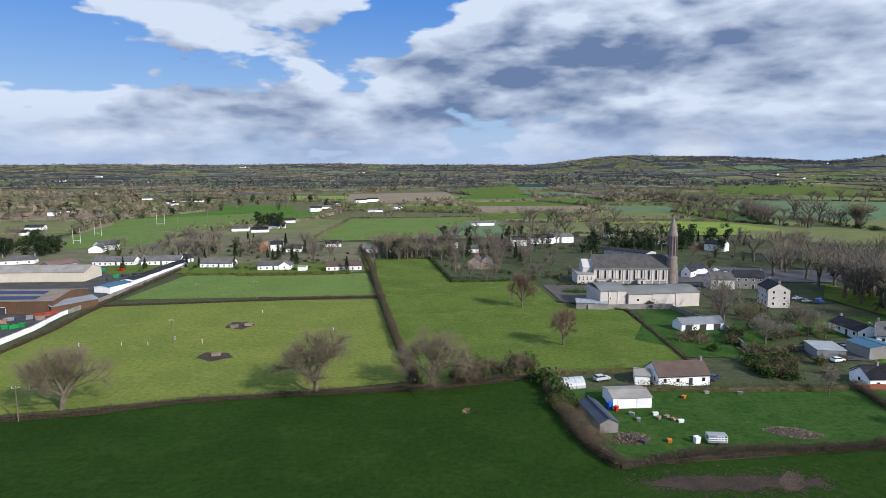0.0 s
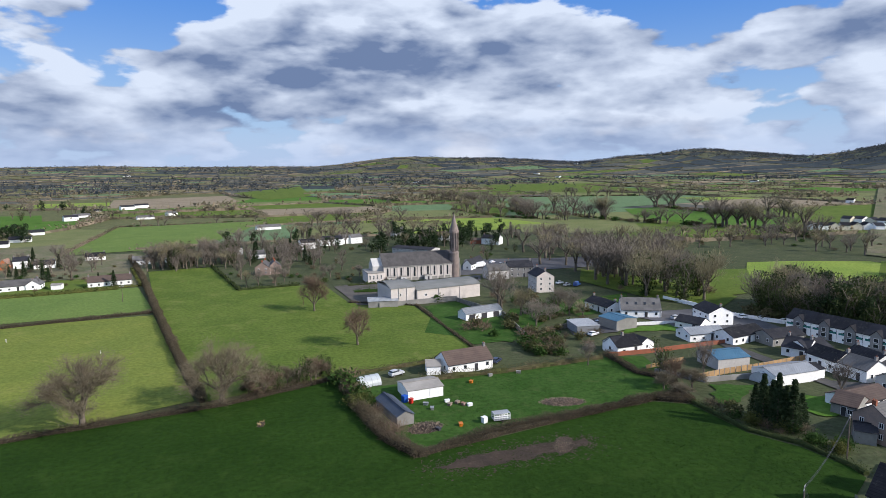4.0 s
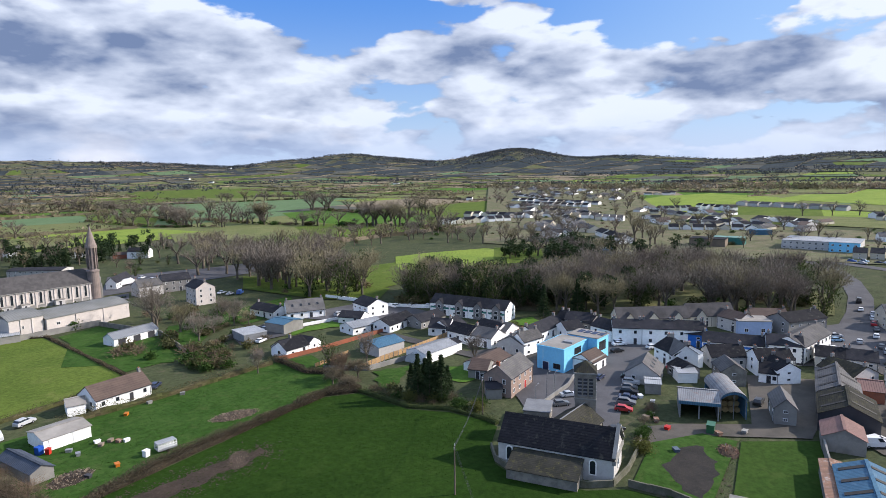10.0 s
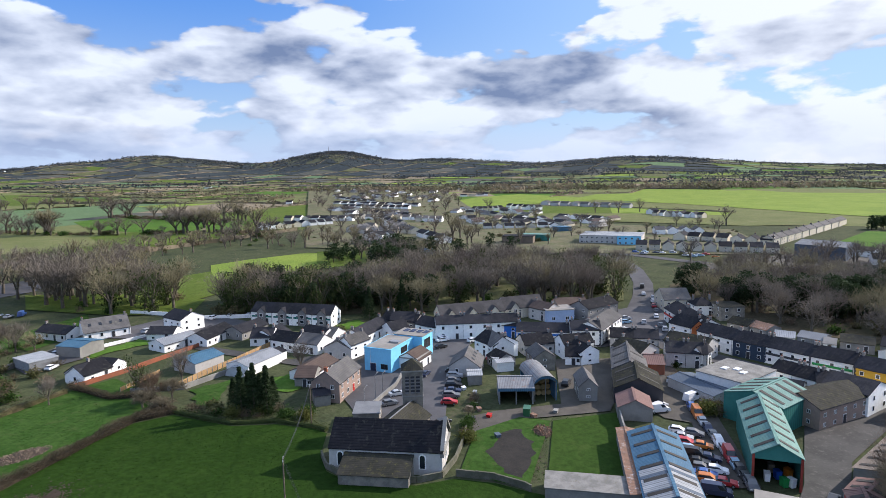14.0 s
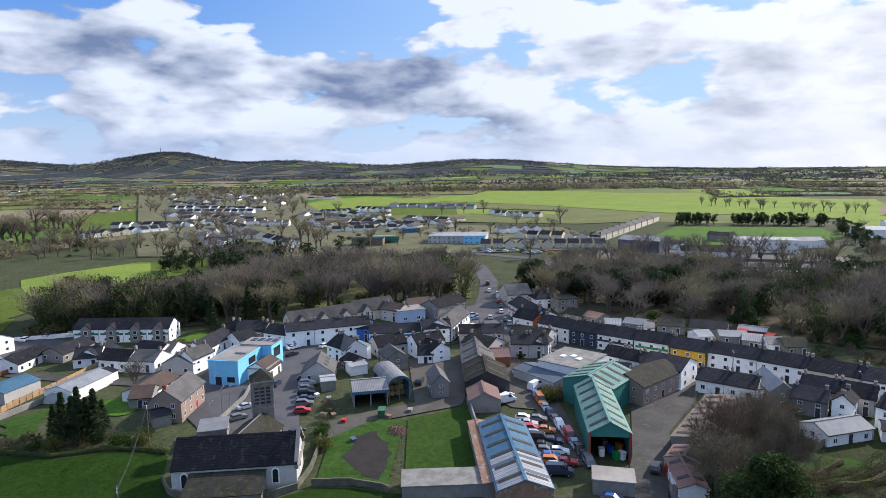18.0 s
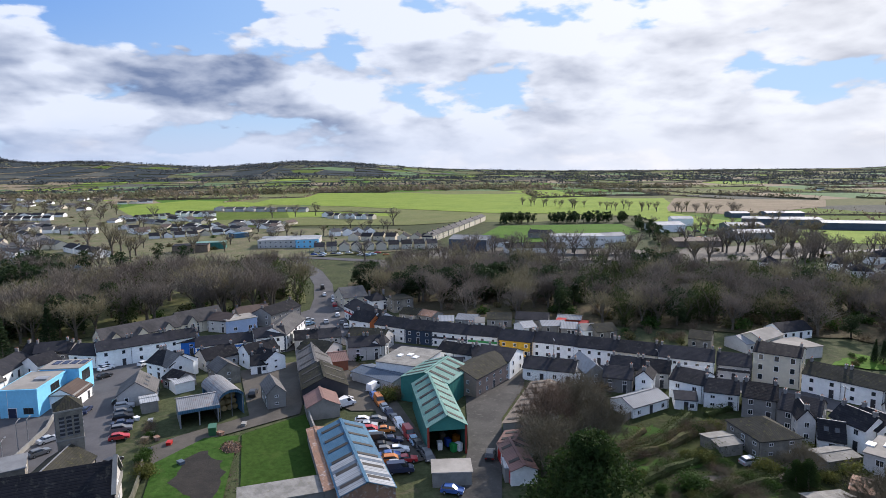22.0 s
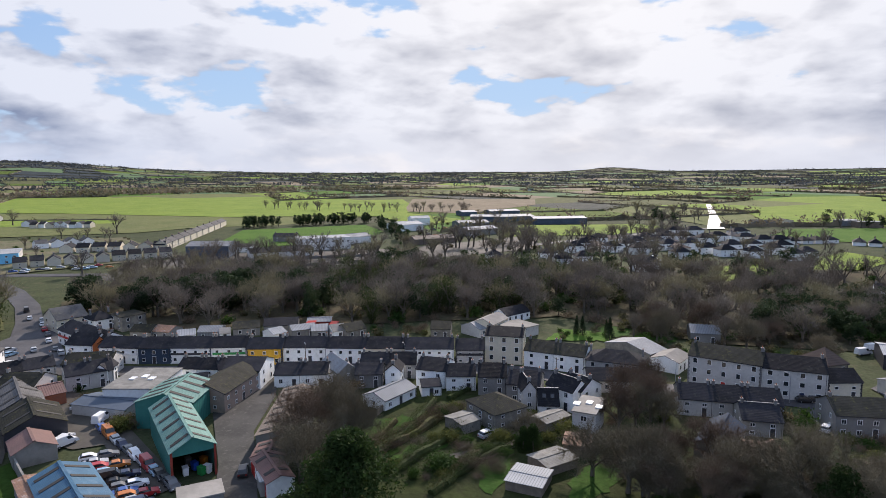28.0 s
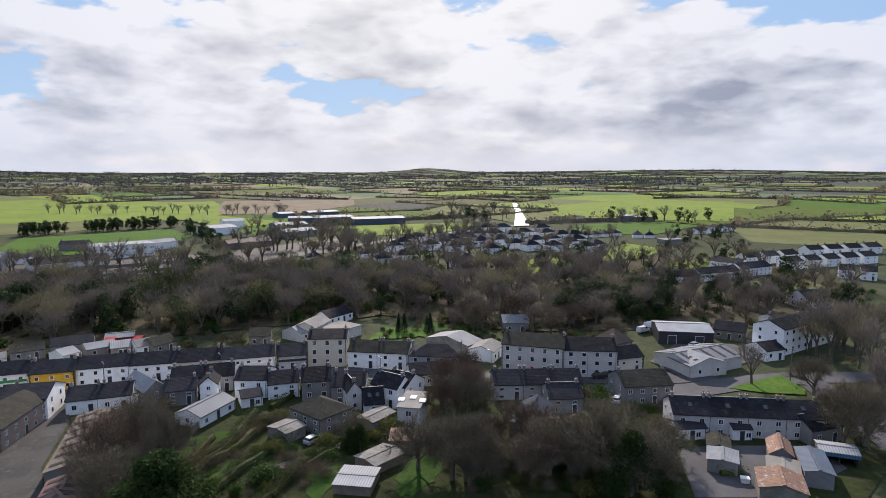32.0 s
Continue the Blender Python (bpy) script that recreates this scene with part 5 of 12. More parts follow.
def big_church(x, y, rot, L, D, e, r):
    c = thing("church", x, y, rot, label="long grey-rendered church with tall arched windows and slate roof", category="church")
    part("wall", walls_shape(L, D, e, r), "church_render", c)
    part("roof", roof_shape(L, D, e, r, 0.35), "old_slate", c)
    s = Shape()
    s.box(-L / 2, L / 2, -D / 2 - 0.25, -D / 2, -0.2, 1.3)
    part("plinth", s, "concrete", c)
    s = Shape()
    s.box(-L / 2 - 0.1, L / 2 + 0.1, -D / 2 - 0.45, -D / 2 - 0.02, e - 0.55, e - 0.2)
    part("cornice", s, "concrete", c)
    n = 11
    for i in range(n):
        px = -L / 2 + 2.2 + i * (L - 4.4) / (n - 1)
        lancet(c, px, -D / 2, 1.9, 0, 0.95, 4.9)
        lancet(c, -px, D / 2, 1.9, 180, 0.95, 4.9)
    for i in range(n + 1):
        px = -L / 2 + 2.2 + (i - 0.5) * (L - 4.4) / (n - 1)
        if abs(px) < L / 2:
            s = Shape()
            s.box(px - 0.25, px + 0.25, -D / 2 - 0.3, -D / 2, -0.2, e - 0.9)
            part("pilaster", s, "church_render", c)
    for px, w in ((-L / 2 + 3.5, 4.2), (-L / 2 + 10, 3.0), (L / 2 - 17, 3.6)):
        s = Shape()
        s.box(px - w / 2, px + w / 2, -D / 2 - 2.6, -D / 2 - 0.31, -0.2, 2.4)
        part("porch", s, "pale_grey_render", c)
        s = Shape()
        s.box(px - w / 2 - 0.2, px + w / 2 + 0.2, -D / 2 - 2.8, -D / 2 - 0.46, 2.403, 2.65)
        part("porch_roof", s, "felt_pale", c)
        put_door(c, px, -D / 2 - 2.6, 0, "dark_metal", 1.0, 1.9)
    # lower side block and east end
    s = Shape()
    s.box(-L / 2 - 8.5, -L / 2 - 0.4, -D / 2 - 3.0, D / 2 - 3, -0.3, 5.2)
    part("sacristy", s, "church_render", c)
    s = Shape()
    s.box(-L / 2 - 8.8, -L / 2 - 0.2, -D / 2 - 3.3, D / 2 - 2.8, 5.203, 5.5)
    part("sacristy_roof", s, "felt_pale", c)
    for i in range(4):
        put_window(c, -L / 2 - 7.5 + i * 1.9, -D / 2 - 3.0, 2.0, 0, 0.8, 2.2)
    s = Shape()
    s.solid([(-L / 2 - 5, -4.8, 0), (-L / 2, -4.8, 0), (-L / 2, 4.8, 0), (-L / 2 - 5, 4.8, 0), (-L / 2 - 5, -4.8, e), (-L / 2, -4.8, e), (-L / 2, 4.8, e), (-L / 2 - 5, 4.8, e), (-L / 2 - 5, 0, e + 3.6), (-L / 2, 0, e + 3.6)],
            [(0, 1, 5, 4), (2, 3, 7, 6), (3, 0, 4, 8, 7), (4, 5, 9, 8), (6, 7, 8, 9)])
    part("chancel", s, ("pale_grey_render",), c)
    s = Shape()
    s.box(-0.12, 0.12, -0.12, 0.12, 0, 2.0)
    s.box(-0.6, 0.6, -0.1, 0.1, 1.1, 1.35)
    part("cross", s, "concrete", c, at=pose(-L / 2, 0, r + 0.1, 0, 0, 90))
    # porch gable end with buttress
    s = Shape()
    for k, (w, top) in enumerate(((1.6, e - 1), (1.2, e + 2), (0.8, e + 4.5))):
        s.box(L / 2 + 0.02, L / 2 + w, -D / 2 + 0.2, -D / 2 + 1.6, -0.2, top)
    part("buttress", s, "concrete", c)
    return c


def round_tower(x, y, r=2.7, h=24.0, top=34.5):
    c = thing("bell_tower", x, y, 0, label="slender round stone bell tower with conical spire", category="tower")

    def drum(name, r0, r1, z0, z1, m, n=20, parent=c):
        s = Shape()
        s.tube((0, 0, z0), (0, 0, z1), r0, r1, n)
        return part(name, s, m, parent)
    drum("base", r * 0.95, r * 0.9, -0.4, 12.5, "tower_stone")
    drum("collar", r * 1.0, r * 1.0, 12.5, 13.2, "tower_stone")
    drum("shaft", r * 0.66, r * 0.62, 13.2, h, "tower_stone")
    for i in range(10):
        a = i * math.tau / 10
        s = Shape()
        s.box(-0.22, 0.22, -0.25, 0.25, 14.0, h - 0.5)
        part("rib", s, "tower_stone", c, at=pose(math.cos(a) * r * 0.78, math.sin(a) * r * 0.78, 0, 0, 0, math.degrees(a)))
    drum("belfry_ring", r * 0.92, r * 0.92, h - 0.5, h + 0.7, "tower_stone")
    drum("spire", r * 0.85, 0.08, h + 0.7, top - 1.0, "tower_stone", 16)
    s = Shape()
    s.box(-0.06, 0.06, -0.06, 0.06, top - 1.1, top)
    s.box(-0.35, 0.35, -0.06, 0.06, top - 0.45, top - 0.32)
    part("cross", s, "dark_metal", c)
    return c


def curved_hall(x, y, rot, L, D, e, r, label="low concrete school hall with curved sheet roof", bays=2):
    h = thing("hall", x, y, rot, label=label, category="hall")
    part("wall", walls_shape(L, D, e, e), "church_render", h)
    s = Shape()
    n = 8
    arc = [(-D / 2 - 0.3 + (D + 0.6) * i / n, e + 0.15 + (r - e) * math.sin(i / n * math.pi)) for i in range(n + 1)]
    sheet(s, [(L / 2 + 0.3, py, pz) for py, pz in arc], [(-L / 2 - 0.3, py, pz) for py, pz in arc], 0.14)
    part("roof", s, "hall_sheet", h)
    for i in range(bays):
        q = Shape()
        px = -L / 2 + (i + 1) * L / (bays + 1)
        q.box(px - 0.2, px + 0.2, -D / 2 - 0.25, -D / 2, 0, e)
        part("pilaster", q, "church_render", h)
    put_window(h, -L / 2 + 4, -D / 2, e * 0.5, 0, 1.3, 1.1)
    return h


def belfry(x, y, rot, w, h):
    """Square stone tower of the old church with louvred openings and a low pyramid roof."""
    c = thing("church_tower", x, y, rot, label="square grey stone church tower with louvred belfry", category="tower")
    s = Shape()
    s.box(-w / 2, w / 2, -w / 2, w / 2, -0.3, h)
    part("wall", s, "rubble_stone", c)
    s = Shape()
    s.box(-w / 2 - 0.15, w / 2 + 0.15, -w / 2 - 0.15, w / 2 + 0.15, h * 0.56, h * 0.56 + 0.25)
    part("string_course", s, "concrete", c)
    s = Shape()
    s.box(-w / 2 - 0.3, w / 2 + 0.3, -w / 2 - 0.3, w / 2 + 0.3, h, h + 0.3)
    part("cornice", s, "concrete", c)
    s = Shape()
    k = w / 2 + 0.25
    s.solid([(-k, -k, h + 0.3), (k, -k, h + 0.3), (k, k, h + 0.3), (-k, k, h + 0.3), (0, 0, h + 2.4)], [(0, 1, 4), (1, 2, 4), (2, 3, 4), (3, 0, 4)])
    part("roof", s, "mossy_slate", c)
    for turn in (0, 90, 180, 270):
        for i in (-1, 0, 1):
            p = pose(0, 0, 0, 0, 0, turn) @ pose(i * w * 0.27, -w / 2, h * 0.62)
            s = Shape()
            s.box(-0.42, 0.42, -0.03, 0.03, 0, h * 0.3, 0)
            for j in range(5):
                s.box(-0.42, 0.42, -0.14, -0.031, j * h * 0.06 + 0.05, j * h * 0.06 + 0.32, 1)
            part("louvre", s, ("dark_metal", "lead_grey"), c, at=p)
    return c


def old_church(x, y, rot, L, D, e, r):
    c = thing("old_church", x, y, rot, label="old rendered church hall with long dark slate roof", category="church")
    part("wall", walls_shape(L, D, e, r), "pale_grey_render", c)
    part("roof", roof_shape(L, D, e, r, 0.3), "slate", c)
    s = Shape()
    s.box(L / 2 - 0.35, L / 2 + 0.35, -D / 2 - 0.2, D / 2 + 0.2, e - 1, e - 0.2)
    k = (r - e) / (D / 2)
    for sy in (-1, 1):
        s.slab((L / 2 - 0.3, sy * (D / 2 + 0.3), e + 0.3), (L / 2 + 0.42, sy * (D / 2 + 0.3), e + 0.3), (L / 2 + 0.42, 0, r + 0.75), (L / 2 - 0.3, 0, r + 0.75), 0.3 * sy)
    part("gable_coping", s, "concrete", c)
    # lean-to along the front
    w = L * 0.6
    x0 = -L / 2 + L * 0.15
    s = Shape()
    s.box(x0, x0 + w, -D / 2 - 5.2, -D / 2 - 0.01, -0.3, 2.0)
    s.solid([(x0, -D / 2 - 5.2, 2.0), (x0 + w, -D / 2 - 5.2, 2.0), (x0 + w, -D / 2 - 0.01, 2.0), (x0, -D / 2 - 0.01, 2.0), (x0, -D / 2 - 0.01, 3.7), (x0 + w, -D / 2 - 0.01, 3.7)], [(0, 1, 5, 4), (1, 2, 5), (3, 0, 4)])
    part("lean_to_wall", s, "rubble_stone", c)
    s = Shape()
    s.slab((x0 - 0.2, -D / 2 - 5.5, 2.05), (x0 + w + 0.2, -D / 2 - 5.5, 2.05), (x0 + w + 0.2, -D / 2 - 0.02, 3.95), (x0 - 0.2, -D / 2 - 0.02, 3.95), 0.14)
    part("lean_to_roof", s, "mossy_slate", c)
    lancet(c, x0 + w + 1.7, -D / 2, 1.2, 0, 1.0, 2.6, "white_render")
    lancet(c, -L / 2 + 2.2, -D / 2, 1.2, 0, 1.0, 2.6, "white_render")
    lancet(c, L / 2, 0, 1.4, 90, 1.2, 3.4, "white_render")
    return c


def blue_centre(x, y, rot, L, D, e):
    """Flat-roofed blue building with a lower glazed wing and a gabled end."""
    c = thing("community_centre", x, y, rot, label="sky-blue flat-roofed community building with glazed side", category="building")
    s = Shape()
    s.box(-L / 2, L / 2, -D / 2, D / 2, -0.3, e)
    part("wall", s, "blue_render", c)
    s = Shape()
    s.box(-L / 2 - 0.15, L / 2 + 0.15, -D / 2 - 0.15, D / 2 + 0.15, e + 0.004, e + 0.3)
    part("parapet", s, "blue_render", c)
    s = Shape()
    s.box(-L / 2 + 0.2, L / 2 - 0.2, -D / 2 + 0.2, D / 2 - 0.2, e + 0.304, e + 0.36)
    part("roof", s, "felt_pale", c)
    s = Shape()
    s.box(0.5, 3.5, -1, 1, e + 0.37, e + 0.8)
    part("roof_light", s, "grey_metal", c)
    put_door(c, -1.5, -D / 2, 0, "car_navy", 1.8, 2.4)
    put_window(c, L / 2 - 2.2, -D / 2, 0.9, 0, 2.2, 1.5, "dark_metal")
    for k in (-0.28,):
        s = Shape()
        s.box(k * L - 0.04, k * L + 0.04, -D / 2 - 0.03, -D / 2, 0, e)
        part("joint", s, "white_paint", c)
    # wing on the right
    wx = L / 2
    s = Shape()
    s.box(wx + 0.01, wx + 5.5, -D / 2 + 5, D / 2 - 0.5, -0.3, 3.2)
    part("wing_wall", s, "blue_render", c)
    s = Shape()
    s.box(wx + 0.01, wx + 5.9, -D / 2 + 4.6, D / 2 - 0.3, 3.204, 3.45)
    part("wing_roof", s, "felt_pale", c)
    for i in range(3):
        put_window(c, wx + 5.5, -D / 2 + 7.5 + i * 3.0, 0.8, 90, 1.8, 1.8, "dark_metal")
    put_window(c, wx, -D / 2 + 8, 3.9, 90, 4.0, 1.9, "dark_metal")
    # taller back block and gabled hall
    s = Shape()
    s.box(-L / 2 + 2, wx + 3.0, D / 2 + 0.01, D / 2 + 7.5, -0.3, e + 0.6)
    part("back_block", s, "blue_render", c)
    s = Shape()
    s.box(-L / 2 + 1.8, wx + 3.2, D / 2 - 0.1, D / 2 + 7.7, e + 0.604, e + 0.8)
    part("back_roof", s, "felt_pale", c)
    put_window(c, wx + 3.0, D / 2 + 3.5, 3.2, 90, 4.2, 2.8, "dark_metal")
    for i in range(4):
        s = Shape()
        s.box(-L / 2 + 3.2 + i * 2.2, -L / 2 + 4.8 + i * 2.2, D / 2 + 3.5, D / 2 + 6.5, e + 0.81, e + 0.9)
        part("solar_panel", s, "solar", c)
    return c


def round_barn(x, y, rot, L, D, e, r, roof="tin_blue", wall="tin_blue", label="open hay barn with curved tin roof"):
    """A round-roofed barn: the open arched end faces -y."""
    b = thing("hay_barn", x, y, rot, label=label, category="barn")
    n = 10
    s, bands = Shape(), (Shape(), Shape())
    arc = [(math.cos(math.pi - i * math.pi / n) * (L / 2 + 0.2), e + math.sin(i * math.pi / n) * (r - e)) for i in range(n + 1)]
    sheet(s, [(px, -D / 2 - 0.2, pz) for px, pz in arc], [(px, D / 2 + 0.2, pz) for px, pz in arc], 0.1)
    for p0, p1 in zip(arc, arc[1:]):
        for g, yy in zip(bands, (-D / 2, D / 2)):
            g.face([(p0[0], yy, max(e, p0[1] - 0.8)), (p1[0], yy, max(e, p1[1] - 0.8)), (p1[0], yy, p1[1]), (p0[0], yy, p0[1])])
    part("roof", s, roof, b)
    for g in bands:
        part("gable_band", g, "tin_blue", b)
    w = Shape()
    w.box(-L / 2, L / 2, D / 2 - 0.2, D / 2 - 0.02, -0.2, e)
    w.box(L / 2 - 0.15, L / 2, -D / 2, D / 2 - 0.21, -0.2, e)
    part("wall", w, wall, b)
    for px in (-L / 2 + 0.1, 0, L / 2 - 0.25):
        for py in (-D / 2 + 0.1, 0):
            q = Shape()
            q.tube((px, py, -0.3), (px, py, e + (0.1 if abs(px) > 1 else r - e - 0.3)), 0.09, 0.09, 6)
            part("post", q, "grey_metal", b)
    return b


def bale(x, y, z, rot, r=0.65, w=1.2):
    if "bale" not in SHARED:
        s = Shape()
        s.tube((-w / 2, 0, r), (w / 2, 0, r), r, r, 14)
        SHARED["bale"] = s.mesh("round_bale", "hay")
    return single("round_bale", SHARED["bale"], None, "straw-coloured round hay bale under a barn roof", "hay bale", "hay bales", at=pose(x, y, z, 0, 0, rot))


def flat_block(x, y, rot, L, D, h, wall="white_render", roof="felt_pale", name="flat_roofed_building", label="", win=(1, 0, 1), lights=0, cat="building"):
    c = thing(name, x, y, rot, label=label or f"{WORDS[wall]} flat-roofed building with pale roof", category=cat)
    s = Shape()
    s.box(-L / 2, L / 2, -D / 2, D / 2, -0.3, h)
    part("wall", s, wall, c)
    s = Shape()
    s.box(-L / 2 - 0.2, L / 2 + 0.2, -D / 2 - 0.2, D / 2 + 0.2, h + 0.003, h + 0.22)
    part("roof", s, roof, c)
    st = 2 if h > 5 else 1
    n = max(1, int(L / 3.6))
    for f in range(st):
        for i in range(n):
            px = (i - (n - 1) / 2) * L / n
            if win[0]:
                put_window(c, px, -D / 2, f * h / st + 0.9, 0, 1.3, 1.2)
    if win[2]:
        for sx, turn in ((1, 90), (-1, 270)):
            put_window(c, sx * L / 2, 0, h - 2.0, turn, 1.2, 1.1)
    for i in range(lights):
        s = Shape()
        s.box(-0.7, 0.7, -1.0, 1.0, 0, 0.22)
        part("roof_light", s, "white_paint", c, at=pose((i - (lights - 1) / 2) * 2.4, (i % 2) * 1.6 - 0.8, h + 0.23))
    return c


def polytunnel(x, y, rot, L, D, h=2.4, label="white plastic polytunnel beside sheds"):
    c = thing("polytunnel", x, y, rot, label=label, category="polytunnel")
    s = Shape()
    n = 10
    for i in range(n):
        a0, a1 = i * math.pi / n, (i + 1) * math.pi / n
        s.face([(-L / 2, -math.cos(a0) * D / 2, math.sin(a0) * h), (L / 2, -math.cos(a0) * D / 2, math.sin(a0) * h), (L / 2, -math.cos(a1) * D / 2, math.sin(a1) * h), (-L / 2, -math.cos(a1) * D / 2, math.sin(a1) * h)])
    for sx in (-1, 1):
        s.face([(sx * L / 2, -math.cos(i * math.pi / n) * D / 2, math.sin(i * math.pi / n) * h) for i in range(n + 1)])
    part("cover", s, "polythene", c)
    for k in range(int(L / 1.6) + 1):
        q = Shape()
        for i in range(n):
            a0, a1 = i * math.pi / n, (i + 1) * math.pi / n
            q.tube((-L / 2 + k * 1.6, -math.cos(a0) * (D / 2 + 0.03), math.sin(a0) * (h + 0.03)), (-L / 2 + k * 1.6, -math.cos(a1) * (D / 2 + 0.03), math.sin(a1) * (h + 0.03)), 0.04, 0.04, 4, caps=False)
        part("hoop", q, "grey_metal", c)
    return c


def cage(x, y, rot, L=3.6, D=2.0, h=2.0):
    c = thing("livestock_trailer", x, y, rot, label="white slatted livestock trailer in rough grass", category="trailer")
    s = Shape()
    s.box(-L / 2, L / 2, -D / 2, D / 2, 0.45, 0.6)
    part("floor", s, "grey_metal", c)
    for i in range(7):
        s = Shape()
        px = -L / 2 + i * L / 6
        for sy in (-1, 1):
            s.box(px - 0.05, px + 0.05, sy * D / 2 - 0.04, sy * D / 2 + 0.04, 0.6, h)
        part("upright", s, "white_paint", c)
    for z in (0.95, 1.4):
        s = Shape()
        for sy in (-1, 1):
            s.box(-L / 2, L / 2, sy * D / 2 - 0.03, sy * D / 2 + 0.03, z, z + 0.2)
        part("rail", s, "white_paint", c)
    s = Shape()
    s.box(-L / 2 - 0.05, L / 2 + 0.05, -D / 2 - 0.05, D / 2 + 0.05, h, h + 0.06)
    part("roof", s, "tin_pale", c)
    for sy in (-1, 1):
        s = Shape()
        s.tube((0, sy * (D / 2 + 0.15) - 0.1, 0.3), (0, sy * (D / 2 + 0.15) + 0.1, 0.3), 0.3, 0.3, 10)
        part("wheel", s, "tyre", c)
    return c


def heap(x, y, r, h, material, name, label, n=420, size=0.42, flat=0.6):
    """A low loose heap."""
    rng = np.random.default_rng(int(abs(x * 7 + y * 13)))
    rad = r * np.sqrt(rng.uniform(0, 1, n))
    a = rng.uniform(0, math.tau, n)
    z = (1 - (rad / r) ** 2) * h * rng.uniform(0.2, 1, n)
    s = Shape()
    ring = [(math.cos(k * math.tau / 14) * r, math.sin(k * math.tau / 14) * r) for k in range(14)]
    for k in range(14):
        p, q = ring[k], ring[(k + 1) % 14]
        s.face([(p[0], p[1], 0.01), (q[0], q[1], 0.01), (q[0] * 0.5, q[1] * 0.5, h * 0.3), (p[0] * 0.5, p[1] * 0.5, h * 0.3)])
        s.face([(p[0] * 0.5, p[1] * 0.5, h * 0.3), (q[0] * 0.5, q[1] * 0.5, h * 0.3), (0, 0, h * 0.4)])
    c = thing(name, x, y, rng.uniform(0, 360), label=label, category="heap", kind="stuff")
    c.scale = (1, flat, 1)
    part("mound", s, "mud", c)
    part("pieces", soup("pieces", np.c_[np.cos(a) * rad, np.sin(a) * rad, z + 0.05], rng.uniform(size * 0.25, size, n), material, rng=rng), None, c)
    return c


def crate(x, y, rot, w, d, h, material, name="crate", label="plastic crate lying in the grass", lid=""):
    c = thing(name, x, y, rot, label=label, category=name.replace("_", " "))
    s = Shape()
    s.solid([(-w / 2 * 0.9, -d / 2 * 0.9, 0), (w / 2 * 0.9, -d / 2 * 0.9, 0), (w / 2 * 0.9, d / 2 * 0.9, 0), (-w / 2 * 0.9, d / 2 * 0.9, 0), (-w / 2, -d / 2, h), (w / 2, -d / 2, h), (w / 2, d / 2, h), (-w / 2, d / 2, h)],
            [(3, 2, 1, 0), (4, 5, 6, 7), (0, 1, 5, 4), (1, 2, 6, 5), (2, 3, 7, 6), (3, 0, 4, 7)])
    part("body", s, material, c)
    s = Shape()
    s.box(-w / 2 - 0.05, w / 2 + 0.05, -d / 2 - 0.05, d / 2 + 0.05, h + 0.003, h + 0.09)
    part("rim", s, lid or material, c)
    return c


def truck_body(x, y, rot, L=7.0, label="white lorry box body used as a store"):
    car_meshes("van", "white")
    c = thing("lorry", x, y, rot, 0.08, label, "lorry")
    s = Shape()
    s.box(-L / 2, L / 2 - 1.9, -1.2, 1.2, 0.9, 3.3)
    part("box_body", s, "white_paint", c)
    s = Shape()
    s.box(L / 2 - 1.8, L / 2, -1.1, 1.1, 0.5, 2.3)
    part("cab", s, "white_paint", c)
    s = Shape()
    s.box(L / 2 - 0.5, L / 2 + 0.02, -1.0, 1.0, 1.4, 2.1)
    part("windscreen", s, "glass", c)
    for px in (-L / 2 + 1.2, L / 2 - 1.0):
        for sy in (-1, 1):
            part("wheel", SHARED[("wheel",)], None, c, at=pose(px, sy * 1.05, 0.4) @ Matrix.Scale(1.3, 4))
    return c


def tufts(poly, n, size, material, label, seed=3):
    """Loose tufts of grass over a piece of ground."""
    rng = np.random.default_rng(seed)
    xs, ys = [p[0] for p in poly], [p[1] for p in poly]
    pts = []
    while len(pts) < n:
        x, y = rng.uniform(min(xs), max(xs)), rng.uniform(min(ys), max(ys))
        if inside((x, y), poly):
            pts.append((x, y, 0.05))
    return single("grass_tufts", soup("grass_tufts", pts, rng.uniform(size * 0.4, size, n), material, (1, 1, 0.7), rng), None, label, "grass", kind="stuff")


def inside(p, poly):
    x, y = p
    odd = False
    for (x0, y0), (x1, y1) in zip(poly, poly[1:] + poly[:1]):
        if (y0 > y) != (y1 > y) and x < (x1 - x0) * (y - y0) / (y1 - y0) + x0:
            odd = not odd
    return odd


def scatter(poly, n, kinds, lo=0.8, hi=1.2, group="", wide=1.0):
    """Plants spread at random over a piece of land, none too close to another."""
    xs, ys = [p[0] for p in poly], [p[1] for p in poly]
    done, tries = [], 0
    gap = math.sqrt((max(xs) - min(xs)) * (max(ys) - min(ys)) / n) * 0.35
    while len(done) < n and tries < n * 60:
        tries += 1
        p = (random.uniform(min(xs), max(xs)), random.uniform(min(ys), max(ys)))
        if inside(p, poly) and all((p[0] - q[0]) ** 2 + (p[1] - q[1]) ** 2 > q[2] ** 2 for q in TAKEN) and all((p[0] - q[0]) ** 2 + (p[1] - q[1]) ** 2 > gap * gap for q in done):
            done.append(p)
            tree(random.choice(kinds), p[0], p[1], random.uniform(lo, hi), group=group, wide=wide * random.uniform(0.85, 1.15))


